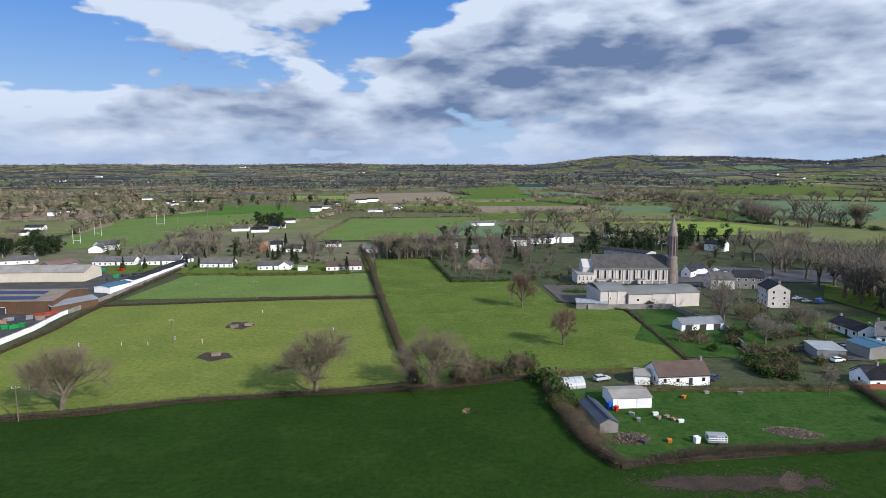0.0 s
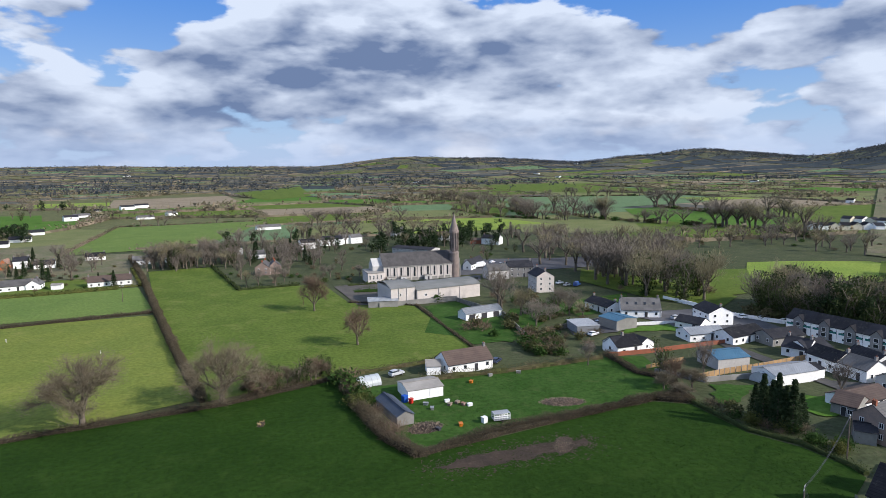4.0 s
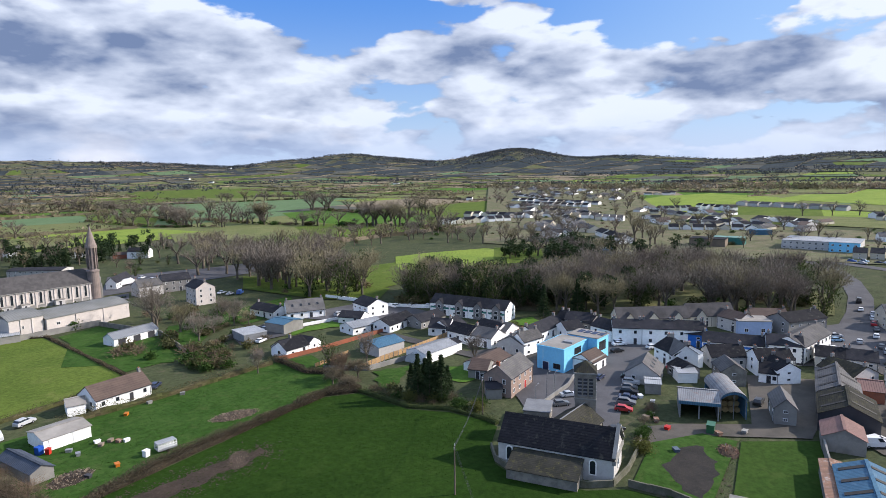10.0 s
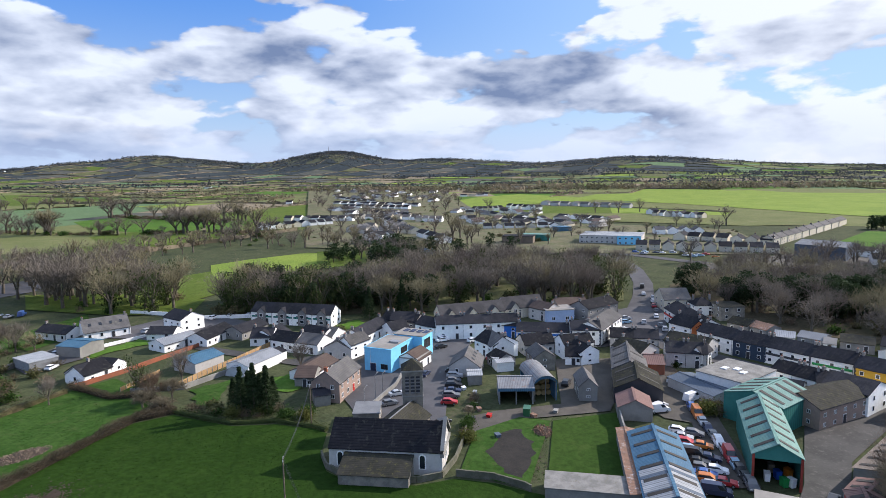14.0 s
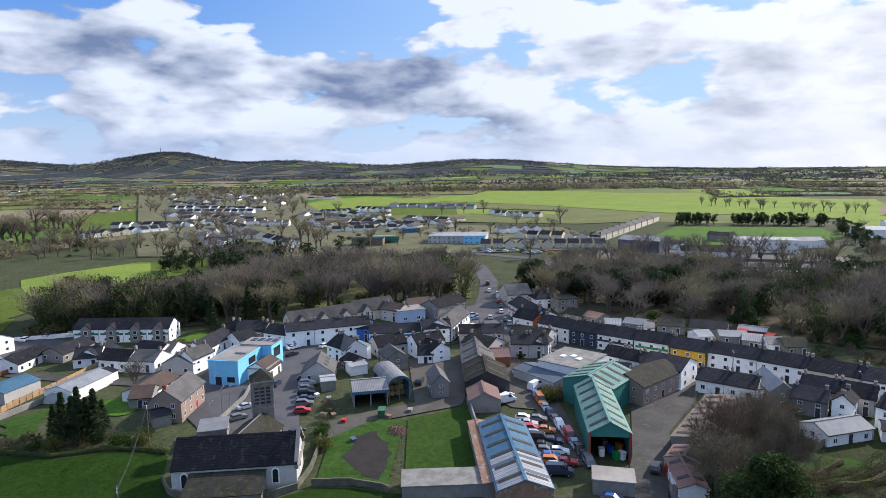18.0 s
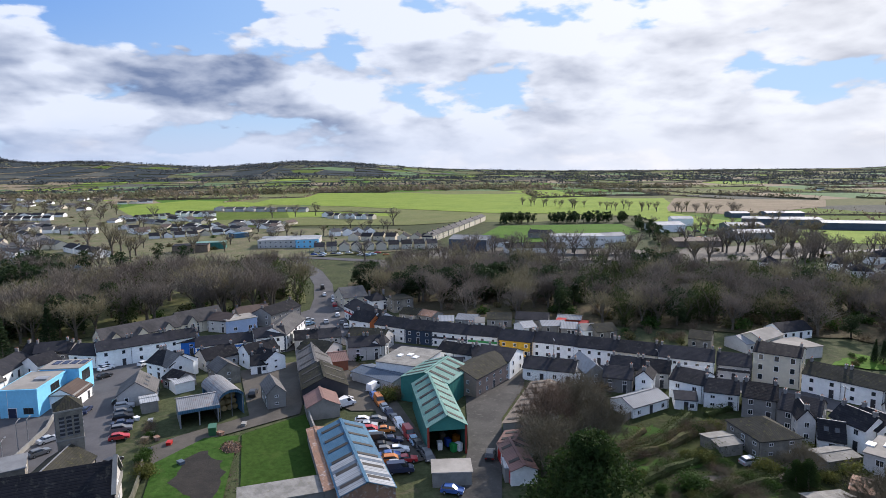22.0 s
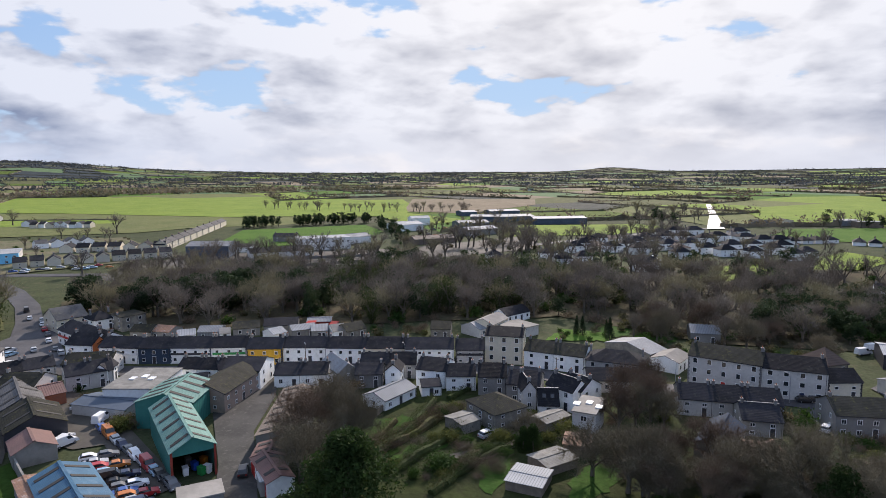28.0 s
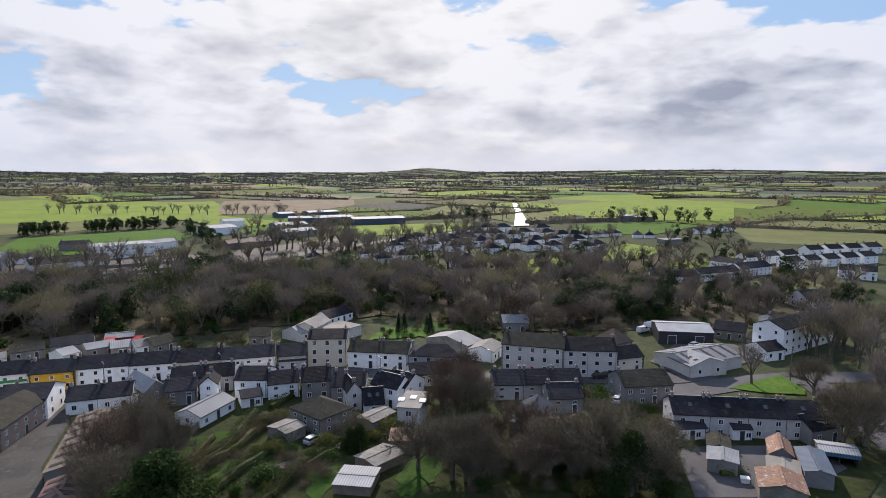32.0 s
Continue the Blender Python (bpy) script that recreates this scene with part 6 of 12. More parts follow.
def goal_posts(x0, y0, x1, y1, h=12):
    g = thing("goal_posts", (x0 + x1) / 2, (y0 + y1) / 2, math.degrees(math.atan2(y1 - y0, x1 - x0)), label="tall white goal posts on a sports pitch", category="goal posts")
    w = math.hypot(x1 - x0, y1 - y0)
    for sx in (-1, 1):
        s = Shape()
        s.tube((sx * w / 2, 0, -0.3), (sx * w / 2, 0, h), 0.12, 0.08, 6)
        part("post", s, "white_paint", g)
    s = Shape()
    s.box(-w / 2, w / 2, -0.08, 0.08, 2.5, 2.66)
    part("crossbar", s, "white_paint", g)
    return g


def hill_mast(x, y, h=32):
    m = thing("radio_mast", x, y, label="tall slim radio mast on a wooded hill", category="mast")
    s = Shape()
    s.tube((0, 0, -2), (0, 0, h), 2.2, 1.2, 6)
    part("shaft", s, "lead_grey", m)
    s = Shape()
    s.tube((0, 0, h), (0, 0, h + 6), 0.6, 0.3, 5)
    part("aerial", s, "dark_metal", m)
    return m


def flat_s(x, y, rot, L, D, e, r):
    return flat_block(x, y, rot, L, D, e, "pale_grey_render", "felt_pale", label="grey flat-roofed house with roof lights", lights=3, cat="house")


# ---- short forms ----
BOTH = (1, 0, 1)


def estate(x, y, rot, L, D, e, r, chim="mid", win=(1, 0, 0), **k):
    """An estate house; those south-east are broad hipped bungalows."""
    b = math.degrees(math.atan2(x, y))
    if b > 126 and e > 4.5:
        e, r, D, k["hip"] = 2.9, 6.0, D + 2.5, True
    elif e > 4.5:
        e, r, D = 4.5, 7.4, D + 1.5
    return house(x, y, rot, L, D, e, r, far=True, gutter=False, group="estate houses", name="estate_house", cat="house", chim=chim, win=win, **k)


def farm_house(*a, **k):
    return house(*a, far=True, gutter=False, win=BOTH, group="far houses of the farm road", **k)


def farmhouse(x, y, rot, L):
    return house(x, y, rot, L, 9.0, 4, 7, far=True, gutter=False, group="far farmhouses", name="farmhouse", cat="house")


def outbuilding(*a, **k):
    return house(*a, chim="", name="outbuilding", win=(1, 0, 0), gutter=False, **k)


def street_house(*a, **k):
    return house(*a, name="terraced_house", group="main street terrace", wsize=(1.0, 1.6), gap=2.5, **k)


def semi(x, y, rot, L, **k):
    return house(x, y, rot, L, 9.0, 4.9, 8.2, name="estate_house", cat="house", far=True, gutter=False, group="hipped estate houses", hip=True, **k)


def machine(x, y, rot, m):
    return crate(x, y, rot, 3.2, 1.6, 1.5, m, name="farm_machine", label="stacked farm machinery in a concrete yard")


# added white posts that take the place of grazing sheep, not of a fence
def fence_post(x, y):
    return crate(x, y, 0, 0.12, 0.12, 1.2, "white_paint", name="fence_post", label="short white post in pasture, standing in for a sheep")


def scrap(x, y, rot, m):
    return crate(x, y, rot, 1.4, 1.0, 0.7, m, label="odd scrap item in a farm yard")


def odd_crate(x, y, rot, m):
    return crate(x, y, rot, 1.2, 0.8, 0.6, m, label="odd crate lying in a paddock")


def wreck(x, y, rot, kind, colour):
    return car(x, y, rot, kind, colour, group="scrapped cars")


# ---- land ----
def land_sheet():
    radii = [0, 60, 150, 300, 500, 700, 900] + [900 + 3950 * (i / 34) for i in range(1, 35)]
    turns = 240
    s = Shape()
    for r in radii:
        for k in range(turns):
            a = k * math.tau / turns
            x, y = r * math.sin(a), r * math.cos(a)
            s.v.append((x, y, ground_z(x, y) - 0.6))
    for i in range(len(radii) - 1):
        for k in range(turns):
            a, b = i * turns + k, i * turns + (k + 1) % turns
            s.f.append((a, a + turns, b + turns, b) if i else (a, a + turns, b + turns))
    return single("ground", s, "land", "open winter farmland reaching to low hills", "ground", kind="structure")


land_sheet()
BASE = [(-420, -60), (-420, 470), (60, 520), (330, 470), (560, 330), (640, 120), (660, -120), (560, -420), (300, -600), (0, -500), (-200, -300)]
patch("ground_town", BASE, "town_ground", -0.12, "rough grass and scrub between gardens and yards")


def wood_floor(poly, label="dark leaf-littered woodland floor"):
    return patch("woodland_floor", poly, "woodland_floor", 0.15, label)


def far_land():
    """A patchwork of far fields with their hedges, and woods on the hills; the farthest take a haze tint."""
    rng = random.Random(11)
    step = 165.0

    def corner(i, j):
        r2 = random.Random(i * 977 + j * 131)
        x, y = i * step + r2.uniform(-48, 48) + 60 * noise.noise((j * 0.35, i * 0.2, 0.3)), j * step * 0.8 + r2.uniform(-36, 36) + 70 * noise.noise((i * 0.3, j * 0.2, 5.3))
        return x, y

    kinds = ["grass_pasture", "grass_fresh", "grass_olive", "grass_lime_sunlit", "field_blue_green", "field_tan", "field_bog", "scrub_ground", "hazy_heath"]
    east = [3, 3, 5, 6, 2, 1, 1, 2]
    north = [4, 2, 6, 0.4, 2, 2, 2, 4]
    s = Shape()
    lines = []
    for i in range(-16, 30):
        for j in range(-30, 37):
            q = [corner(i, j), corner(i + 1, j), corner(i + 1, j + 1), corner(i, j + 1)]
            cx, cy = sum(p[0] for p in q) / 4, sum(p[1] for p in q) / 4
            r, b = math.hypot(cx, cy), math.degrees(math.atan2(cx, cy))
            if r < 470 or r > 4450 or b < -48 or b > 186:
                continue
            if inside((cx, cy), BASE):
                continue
            # far off, blue-grey heath and dull fields stand in for haze
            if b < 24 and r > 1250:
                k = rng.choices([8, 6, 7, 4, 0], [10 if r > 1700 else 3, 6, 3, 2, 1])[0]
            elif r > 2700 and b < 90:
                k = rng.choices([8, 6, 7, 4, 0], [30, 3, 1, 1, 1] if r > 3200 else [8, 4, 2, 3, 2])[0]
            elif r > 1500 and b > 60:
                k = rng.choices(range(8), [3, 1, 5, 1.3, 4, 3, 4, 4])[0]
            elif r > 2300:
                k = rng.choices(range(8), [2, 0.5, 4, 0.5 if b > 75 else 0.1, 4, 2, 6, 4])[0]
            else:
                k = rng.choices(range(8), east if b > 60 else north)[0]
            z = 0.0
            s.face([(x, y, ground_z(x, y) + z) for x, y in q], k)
            for a, c in ((q[0], q[1]), (q[0], q[3])):
                lines.append((a, c, r, b))
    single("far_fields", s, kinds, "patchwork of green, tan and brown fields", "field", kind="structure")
    # hedgerows: ragged banks with bushes and hedge trees along them
    C, Z, C2, Z2 = [], [], [], []
    bank = Shape()
    r3 = np.random.default_rng(5)
    for (x0, y0), (x1, y1), r, b in lines:
        d = math.hypot(x1 - x0, y1 - y0)
        if any(inside(((x0 + x1) / 2 + (x1 - x0) * q, (y0 + y1) / 2 + (y1 - y0) * q), f) for f in FIELDS for q in (-0.3, 0, 0.3)):
            continue
        if r3.uniform() < (0.3 if b > 60 else 0.05):
            continue
        tall = r3.uniform(0.6, 1.7)
        nx, ny = -(y1 - y0) / d, (x1 - x0) / d
        m = max(3, int(d / (9 if r < 1300 else 16)))
        prev = None
        for i in range(m + 1):
            u = i / m
            x, y = x0 + (x1 - x0) * u + r3.uniform(-1.5, 1.5), y0 + (y1 - y0) * u + r3.uniform(-1.5, 1.5)
            gz, h, w = ground_z(x, y), (1.6 + r3.gamma(2.0, 0.3)) * tall, r3.uniform(1.6, 2.4)
            ring = ((x - nx * w, y - ny * w, gz - 0.3), (x, y, gz + h), (x + nx * w, y + ny * w, gz - 0.3))
            if prev:
                bank.face((prev[0], ring[0], ring[1], prev[1]))
                bank.face((prev[1], ring[1], ring[2], prev[2]))
            prev = ring
        n = int(d / (2.6 if r < 1000 else 4.0 if r < 1800 else 11.0))
        hh = np.minimum((2.2 + r3.gamma(1.8, 1.9, n)) * tall, 13)
        for uu, h in zip(r3.uniform(0, 1, n), hh):
            x, y = x0 + (x1 - x0) * uu + r3.normal(0, 2.5), y0 + (y1 - y0) * uu + r3.normal(0, 2.5)
            gz = ground_z(x, y)
            k = 12 if r < 1000 else 7 if r < 2000 else 4
            w = h * 0.6 + 1.2
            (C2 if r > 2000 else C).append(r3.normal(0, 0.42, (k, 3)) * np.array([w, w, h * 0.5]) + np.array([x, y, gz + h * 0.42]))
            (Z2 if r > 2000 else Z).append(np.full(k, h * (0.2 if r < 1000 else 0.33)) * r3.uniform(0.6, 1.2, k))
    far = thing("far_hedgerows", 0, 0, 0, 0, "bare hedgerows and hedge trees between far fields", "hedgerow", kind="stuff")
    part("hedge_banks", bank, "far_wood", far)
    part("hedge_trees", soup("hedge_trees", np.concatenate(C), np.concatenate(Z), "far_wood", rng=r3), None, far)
    part("far_hedge_trees", soup("far_hedge_trees", np.concatenate(C2), np.concatenate(Z2), "hazy_forest", rng=r3), None, far)
    # woods
    C, Z = [], []
    woods = [(-25, 2300, 500, 420, 500), (-8, 1900, 420, 300, 420), (6, 2500, 700, 350, 600), (18, 2000, 420, 240, 360), (-36, 1500, 300, 160, 200), (-30, 900, 130, 60, 90), (12, 3300, 900, 380, 500), (-15, 3400, 1100, 450, 600)]
    woods += [
             (27, 3800, 400, 200, 240), (56, 3850, 190, 200, 420), (61, 3900, 330, 160, 420), (46, 3850, 220, 160, 260), (72, 2700, 520, 120, 260), (88, 2500, 600, 110, 300), (101, 2600, 520, 130, 260), (112, 3000, 700, 170, 300)]
    woods += [
             (125, 2600, 600, 140, 260), (140, 2900, 700, 200, 320), (152, 2300, 500, 150, 260), (165, 2600, 700, 240, 300), (40, 2400, 380, 110, 200), (64, 1900, 300, 80, 140), (95, 3600, 900, 200, 300), (80, 3300, 600, 150, 200), (74, 1500, 420, 45, 420), (90, 1560, 420, 45, 420), (104, 1650, 420, 40, 300), (62, 1650, 300, 40, 240), (100, 2050, 500, 60, 160), (118, 2300, 500, 80, 200), (132, 1900, 400, 60, 160), (146, 2000, 420, 70, 180), (85, 1900, 420, 60, 160)]
    F, Y = [], []
    for b, r, wide, deep, n in woods + [(56, 3700, 300, 400, 700), (61, 3800, 420, 320, 500), (46, 3700, 320, 320, 500), (27, 3700, 420, 300, 400), (36, 3800, 500, 300, 400), (70, 3900, 700, 300, 400), (81, 3500, 500, 300, 400)]:
        a = np.radians(b)
        u, v = r3.uniform(-wide, wide, n), r3.normal(0, deep * 0.45, n)
        x, y = np.sin(a) * (r + v) + np.cos(a) * u, np.cos(a) * (r + v) - np.sin(a) * u
        for xx, yy in zip(x, y):
            h = r3.uniform(7, 14)
            pts = r3.normal(0, 0.5, (5, 3)) * np.array([h * 0.8, h * 0.8, h * 0.4]) + np.array([xx, yy, ground_z(xx, yy) + h * 0.45])
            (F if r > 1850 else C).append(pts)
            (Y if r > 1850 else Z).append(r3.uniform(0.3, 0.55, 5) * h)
    single("hill_forest", soup("hill_forest", np.concatenate(F), np.concatenate(Y), "hazy_forest", rng=r3), None, "woods and forestry on far land, coloured blue-dark as through haze", "forest", kind="stuff")
    single("far_woods", soup("far_woods", np.concatenate(C), np.concatenate(Z), "far_wood", rng=r3), None, "brown bare woods on the plain", "wood", kind="stuff")



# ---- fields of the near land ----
patch('field', [(-260, -120), (-260, 118), (-102.43, 137.35), (-65.11, 147.95), (-41.05, 152.42), (-2.22, 157.04), (27.78, 166.66), (27.39, 144.64), (29.6, 121.54), (33.83, 112.31), (39.77, 113.64), (90.29, 120.63), (96.39, 120.51), (103.61, 115.81), (103.58, 98.35), (108.18, 89.28), (109.28, 79.88), (108.25, 75.75), (98.85, 70.99), (93.7, 66.09), (92.18, 61.5), (93.23, 54.79), (95.21, 47.66), (100.09, 42.15), (101.31, 34.71), (100.65, 28.27), (100, 5), (70, -60), (0, -120)], 'grass_crop_shaded', 0.02, 'winter crop field, its green darkened as under cloud')
patch('field', [(-127.54, 136.24), (-103.84, 139.35), (-65.43, 148.71), (-41.25, 153.23), (-9.58, 161.46), (-28.92, 268.03), (-87.5, 266.49), (-141.73, 254.91), (-141.15, 192.16), (-141.9, 152.44)], 'grass_sheep_lit', 0.025, 'close-grazed sheep pasture with muddy patches')
patch('field', [(-141.57, 268.43), (-29.81, 276.61), (-42.25, 336.41), (-112.09, 333.97), (-138.5, 330.83)], 'grass_sunny', 0.03, 'bright green mown field')
patch('field', [(-7.52, 159.67), (27.62, 167.62), (49.01, 170.86), (72.54, 178.45), (72.83, 244.84), (48.51, 261.15), (44.63, 310.91), (4.44, 308.41), (-8.73, 391.61), (-42.79, 387.38), (-29.17, 280.44)], 'grass_pasture', 0.028, 'broad green pasture with old trees')
patch('field', [(76.45, 241.83), (74.06, 182.32), (92.53, 182.71), (98.01, 210.0), (92.79, 246.6)], 'grass_rough', 0.03, 'small green paddock by a white shed')
patch('field', [(27.83, 155.11), (28.88, 135.11), (36.03, 115.77), (91.77, 122.72), (109.62, 125.6), (117.3, 152.34), (104.83, 155.31), (72.32, 154.75)], 'grass_rough', 0.03, 'rough tussocky paddock with rubbish heaps')
SOIL = [(35.6, 107.1), (42.8, 109.0), (57.1, 109.4), (69.3, 108.4), (68.4, 105.4), (57.1, 104.3), (42.3, 104.6)]
patch('bare_earth', SOIL, 'mud', 0.04, 'muddy churned track across the field', cell=1.2)
soil(SOIL, 3000, 1.6, 'loose brown soil thinning out into the crop')
patch('bare_earth', [(-75.55, 183.21), (-69.14, 179.8), (-64.19, 183.67), (-67.0, 188.37), (-74.32, 189.04)], 'mud', 0.04, 'muddy ground round a feeder', cell=1)
patch('bare_earth', [(-79.15, 219.76), (-72.57, 216.51), (-69.04, 222.91), (-73.12, 228.04), (-79.22, 227.25)], 'mud', 0.04, 'muddy ground round a feeder', cell=1)
patch('field', [(-108.64, 486.28), (-104.15, 705.72), (42.18, 724.77), (15.71, 617.88), (-6.96, 538.3), (-42.75, 496.24)], 'grass_sunny', 0.2, 'flat green field beyond the houses')
patch('pitch', [(-273.09, 442.02), (-223.1, 460.38), (-228.39, 544.55), (-338.06, 629.33), (-321.21, 533.29)], 'grass_sunny', 0.2, 'mown green sports pitch')
patch('pitch', [(-330.87, 616.85), (-231.89, 559.19), (-182.39, 636.94), (-239.58, 800.54), (-308.61, 746.78), (-369.03, 699.72)], 'grass_sunny', 0.2, 'mown green sports pitch')
patch('field', [(51.45, 532.04), (197.66, 546.75), (199.18, 650.67), (70.7, 641.56)], 'grass_olive', 0.2, 'pale green field behind the church trees')
patch('field', [(-291.34, 782.91), (-194.23, 808.88), (-229.44, 956.99), (-335.55, 962.23)], 'grass_fresh', 0.25, 'green field with hedges')
patch('field', [(23.11, 1588.19), (224.35, 1967.08), (177.23, 1339.3), (72.82, 1216.3)], 'grass_pasture', 0.3, 'green field with hedges')
patch('field', [(-202.93, 1366.14), (7.93, 1444.04), (27.7, 1173.68), (-87.64, 1027.27), (-174.2, 1103.67)], 'field_tan', 0.3, 'tan stubble field')
patch('field', [(135.09, 613.57), (205.64, 622.14), (198.58, 569.74), (149.94, 529.67), (120.99, 551.98)], 'grass_olive', 0.2, 'pale green field by the church')
patch('field', [(470.12, 1117.2), (787.21, 983.72), (726.45, 787.32), (449.27, 724.43), (444.07, 894.97)], 'field_blue_green', 0.3, 'blue-green winter crop field')
patch('field', [(738.08, 1730.6), (1013.1, 1749.33), (933.66, 1166.03), (733.43, 1178.83), (631.52, 1370.43)], 'grass_pasture', 0.3, 'green field with hedges')
patch('field', [(363.51, 1053.97), (365.29, 766.48), (307.69, 659.64), (293.39, 737.47)], 'grass_pasture', 0.25, 'sloping green field between thick hedges')
patch('field', [(504.84, 703.87), (572.89, 716.93), (572.92, 491.15), (481.02, 435.92), (429.01, 500.7), (441.44, 594.36)], 'grass_fresh', 0.25, 'long green field')
patch('field', [(279.06, 565.56), (387.56, 522.33), (347.67, 452.49), (287.51, 465.75), (247.23, 492.55)], 'grass_olive', 0.2, 'pale grazed field')
patch('field', [(288.77, 282.24), (315.48, 276.11), (355.62, 257.82), (355.31, 220.2), (326.52, 194.31), (273.62, 222.45), (247.93, 242.61)], 'grass_lime_sunlit', 0.2, 'sunlit green field behind the wood')
patch('field', [(227.75, 272.17), (270.96, 264.95), (225.89, 213.28), (192.67, 210.82), (189.44, 226.96)], 'grass_pasture', 0.2, 'green paddock among bare trees')
patch('field', [(361.86, 255.0), (372.44, 222.75), (328.82, 194.35), (300.72, 212.94)], 'grass_pasture', 0.2, 'green paddock behind trees')
patch('field', [(952.21, 406.11), (819.31, 310.0), (830.32, 266.07), (920.63, 265.92), (1043.46, 179.61), (1149.14, 238.78), (1249.45, 370.93), (1104.12, 416.47)], 'grass_lime_sunlit', 0.35, 'sunlit green field between estates')
patch('field', [(1089.84, 226.58), (963.03, 44.38), (764.49, -145.98), (756.04, -186.14), (1104.25, -271.48), (1436.28, -64.45), (1249.37, 214.62)], 'grass_lime_sunlit', 0.35, 'wide sunlit green field on the plain')
patch('field', [(756.04, -186.14), (678.43, -305.73), (774.09, -384.67), (1039.97, -486.78), (1104.25, -271.48)], 'grass_lime_sunlit', 0.35, 'wide sunlit green field on the plain')
patch('field', [(725.42, 274.9), (662.14, 162.44), (629.02, -27.87), (668.4, -115.39), (739.22, -86.9), (769.59, 63.6)], 'grass_olive', 0.33, 'rough ground round building plots')
patch('field', [(436.8, -51.31), (463.72, -101.6), (459.73, -182.07), (519.99, -222.7), (593.1, -234.33), (601.56, -114.96)], 'grass_fresh', 0.3, 'mown green sports field')
patch('field', [(750.15, -351.81), (1034.92, -503.72), (909.43, -689.37), (772.1, -585.97), (674.95, -405.49)], 'field_tan', 0.36, 'pale tan tilled field')
patch('field', [(759.24, -310.03), (732.35, -343.52), (572.09, -355.03), (564.4, -265.31)], 'grass_lime_sunlit', 0.36, 'sunlit green field')
patch('field', [(427.13, -289.54), (390.18, -383.55), (399.4, -475.64), (451.92, -468.12), (501.89, -360.71)], 'grass_lime_sunlit', 0.36, 'sunlit green ground by a road')
patch('field', [(548.95, -761.18), (548.07, -998.44), (390.58, -1092.22), (247.06, -695.3), (323.91, -646.39), (412.49, -613.3)], 'grass_lime_sunlit', 0.36, 'sunlit green field')
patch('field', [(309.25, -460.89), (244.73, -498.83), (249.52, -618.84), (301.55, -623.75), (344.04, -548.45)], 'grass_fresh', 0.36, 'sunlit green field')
patch('field', [(199.32, -342.62), (223.02, -382.69), (230.38, -430.76), (194.97, -420.63), (183.87, -363.65)], 'grass_lime_sunlit', 0.3, 'small sunlit green')
patch('field', [(236.25, -292.35), (225.5, -337.25), (197.31, -311.26), (195.16, -277.78), (209.43, -264.01)], 'grass_lime_sunlit', 0.3, 'small sunlit green')
patch('field', [(157.42, -335.19), (164.46, -356.09), (153.22, -398.29), (145.85, -415.4), (136.11, -388.45), (140.44, -352.71)], 'grass_lime_sunlit', 0.3, 'small sunlit green')
patch('field', [(113.59, -299.82), (112.38, -321.84), (89.04, -349.14), (72.16, -340.46), (80.32, -299.52), (94.05, -291.17)], 'grass_olive', 0.3, 'mown green behind white houses')
patch('back_gardens', [(20, -100), (18, -150), (60, -140), (95, -128), (125, -100), (150, -68), (140, -45), (118, -32), (92, -20), (60, -40), (30, -70)], 'garden_floor', 0.01, 'dark overgrown back gardens')
patch('garden', [(-300, 345), (-150, 345), (-40, 342), (-45, 405), (-60, 480), (-110, 482), (-215, 520), (-330, 520)], 'garden_mix', 0.01, 'gardens and rough ground among bungalows')
patch('garden', [(166.16, -173.2), (168.46, -195.19), (153.42, -190.86), (139.39, -167.71), (143.42, -149.74)], 'grass_fresh', 0.05, 'back garden lawn')
patch('garden', [(153.85, -136.6), (150.61, -154.42), (159.75, -169.53), (174.55, -163.48)], 'grass_rough', 0.05, 'back garden lawn')
patch('garden', [(139.88, -151.33), (137.04, -161.74), (148.75, -178.35), (159.27, -178.08)], 'grass_rough', 0.05, 'sloping overgrown garden')
patch('garden', [(124.8, 176.59), (134.67, 176.7), (150.42, 170.09), (150.91, 180.3), (136.86, 181.29)], 'grass_fresh', 0.06, 'garden lawn', cell=2)
patch('garden', [(109.55, 113.89), (113.18, 111.52), (128.55, 120.33), (117.61, 124.59)], 'grass_rough', 0.06, 'garden lawn', cell=2)
patch('garden', [(127.33, 107.32), (125.53, 98.7), (133.58, 98.22), (139.02, 107.71), (133.92, 111.05)], 'grass_fresh', 0.06, 'garden lawn', cell=2)
patch('garden', [(185.35, 121.62), (192.58, 115.18), (200.37, 123.57), (189.86, 125.78)], 'grass_fresh', 0.06, 'garden lawn', cell=2)
patch('garden', [(63.88, 202.18), (87.19, 180.04), (94.52, 190.45), (87.47, 225.54), (77.25, 232.47)], 'grass_rough', 0.035, 'green plot')
patch('garden', [(125.82, 202.5), (153.0, 209.39), (170.39, 233.99), (130.15, 227.33)], 'grass_rough', 0.03, 'grass behind the presbytery')

patch('estate_ground', [(1582.69, 1136.15), (1359.69, 584.15), (788.71, 298.56), (636.36, 161.93), (589.2, -15.3), (437.84, -43.37), (413.49, 42.43), (388.01, 166.16), (378.31, 276.31)], 'garden_mix', 0.4, 'gardens and verges among estate houses')
far_land()

# ---- roads and yards ----
road('road', [(64.42, -171.06), (71.13, -160.94), (81.42, -149.58), (93.05, -140.73), (105.77, -127.67), (110.61, -118.04), (120.92, -109.6), (137.26, -102.92), (152.87, -82.19), (164.55, -62.8), (174.89, -40.12), (184.98, -19.76), (198.47, 3.9), (209.74, 20.86)], 8.5, 'asphalt', 0.06, 'narrow asphalt main street')
road('road', [(72.79, -145.2), (62.75, -156.24), (54.61, -173.34), (45.81, -186.5), (29.47, -202.58)], 9, 'asphalt', 0.07, 'asphalt road at a junction')
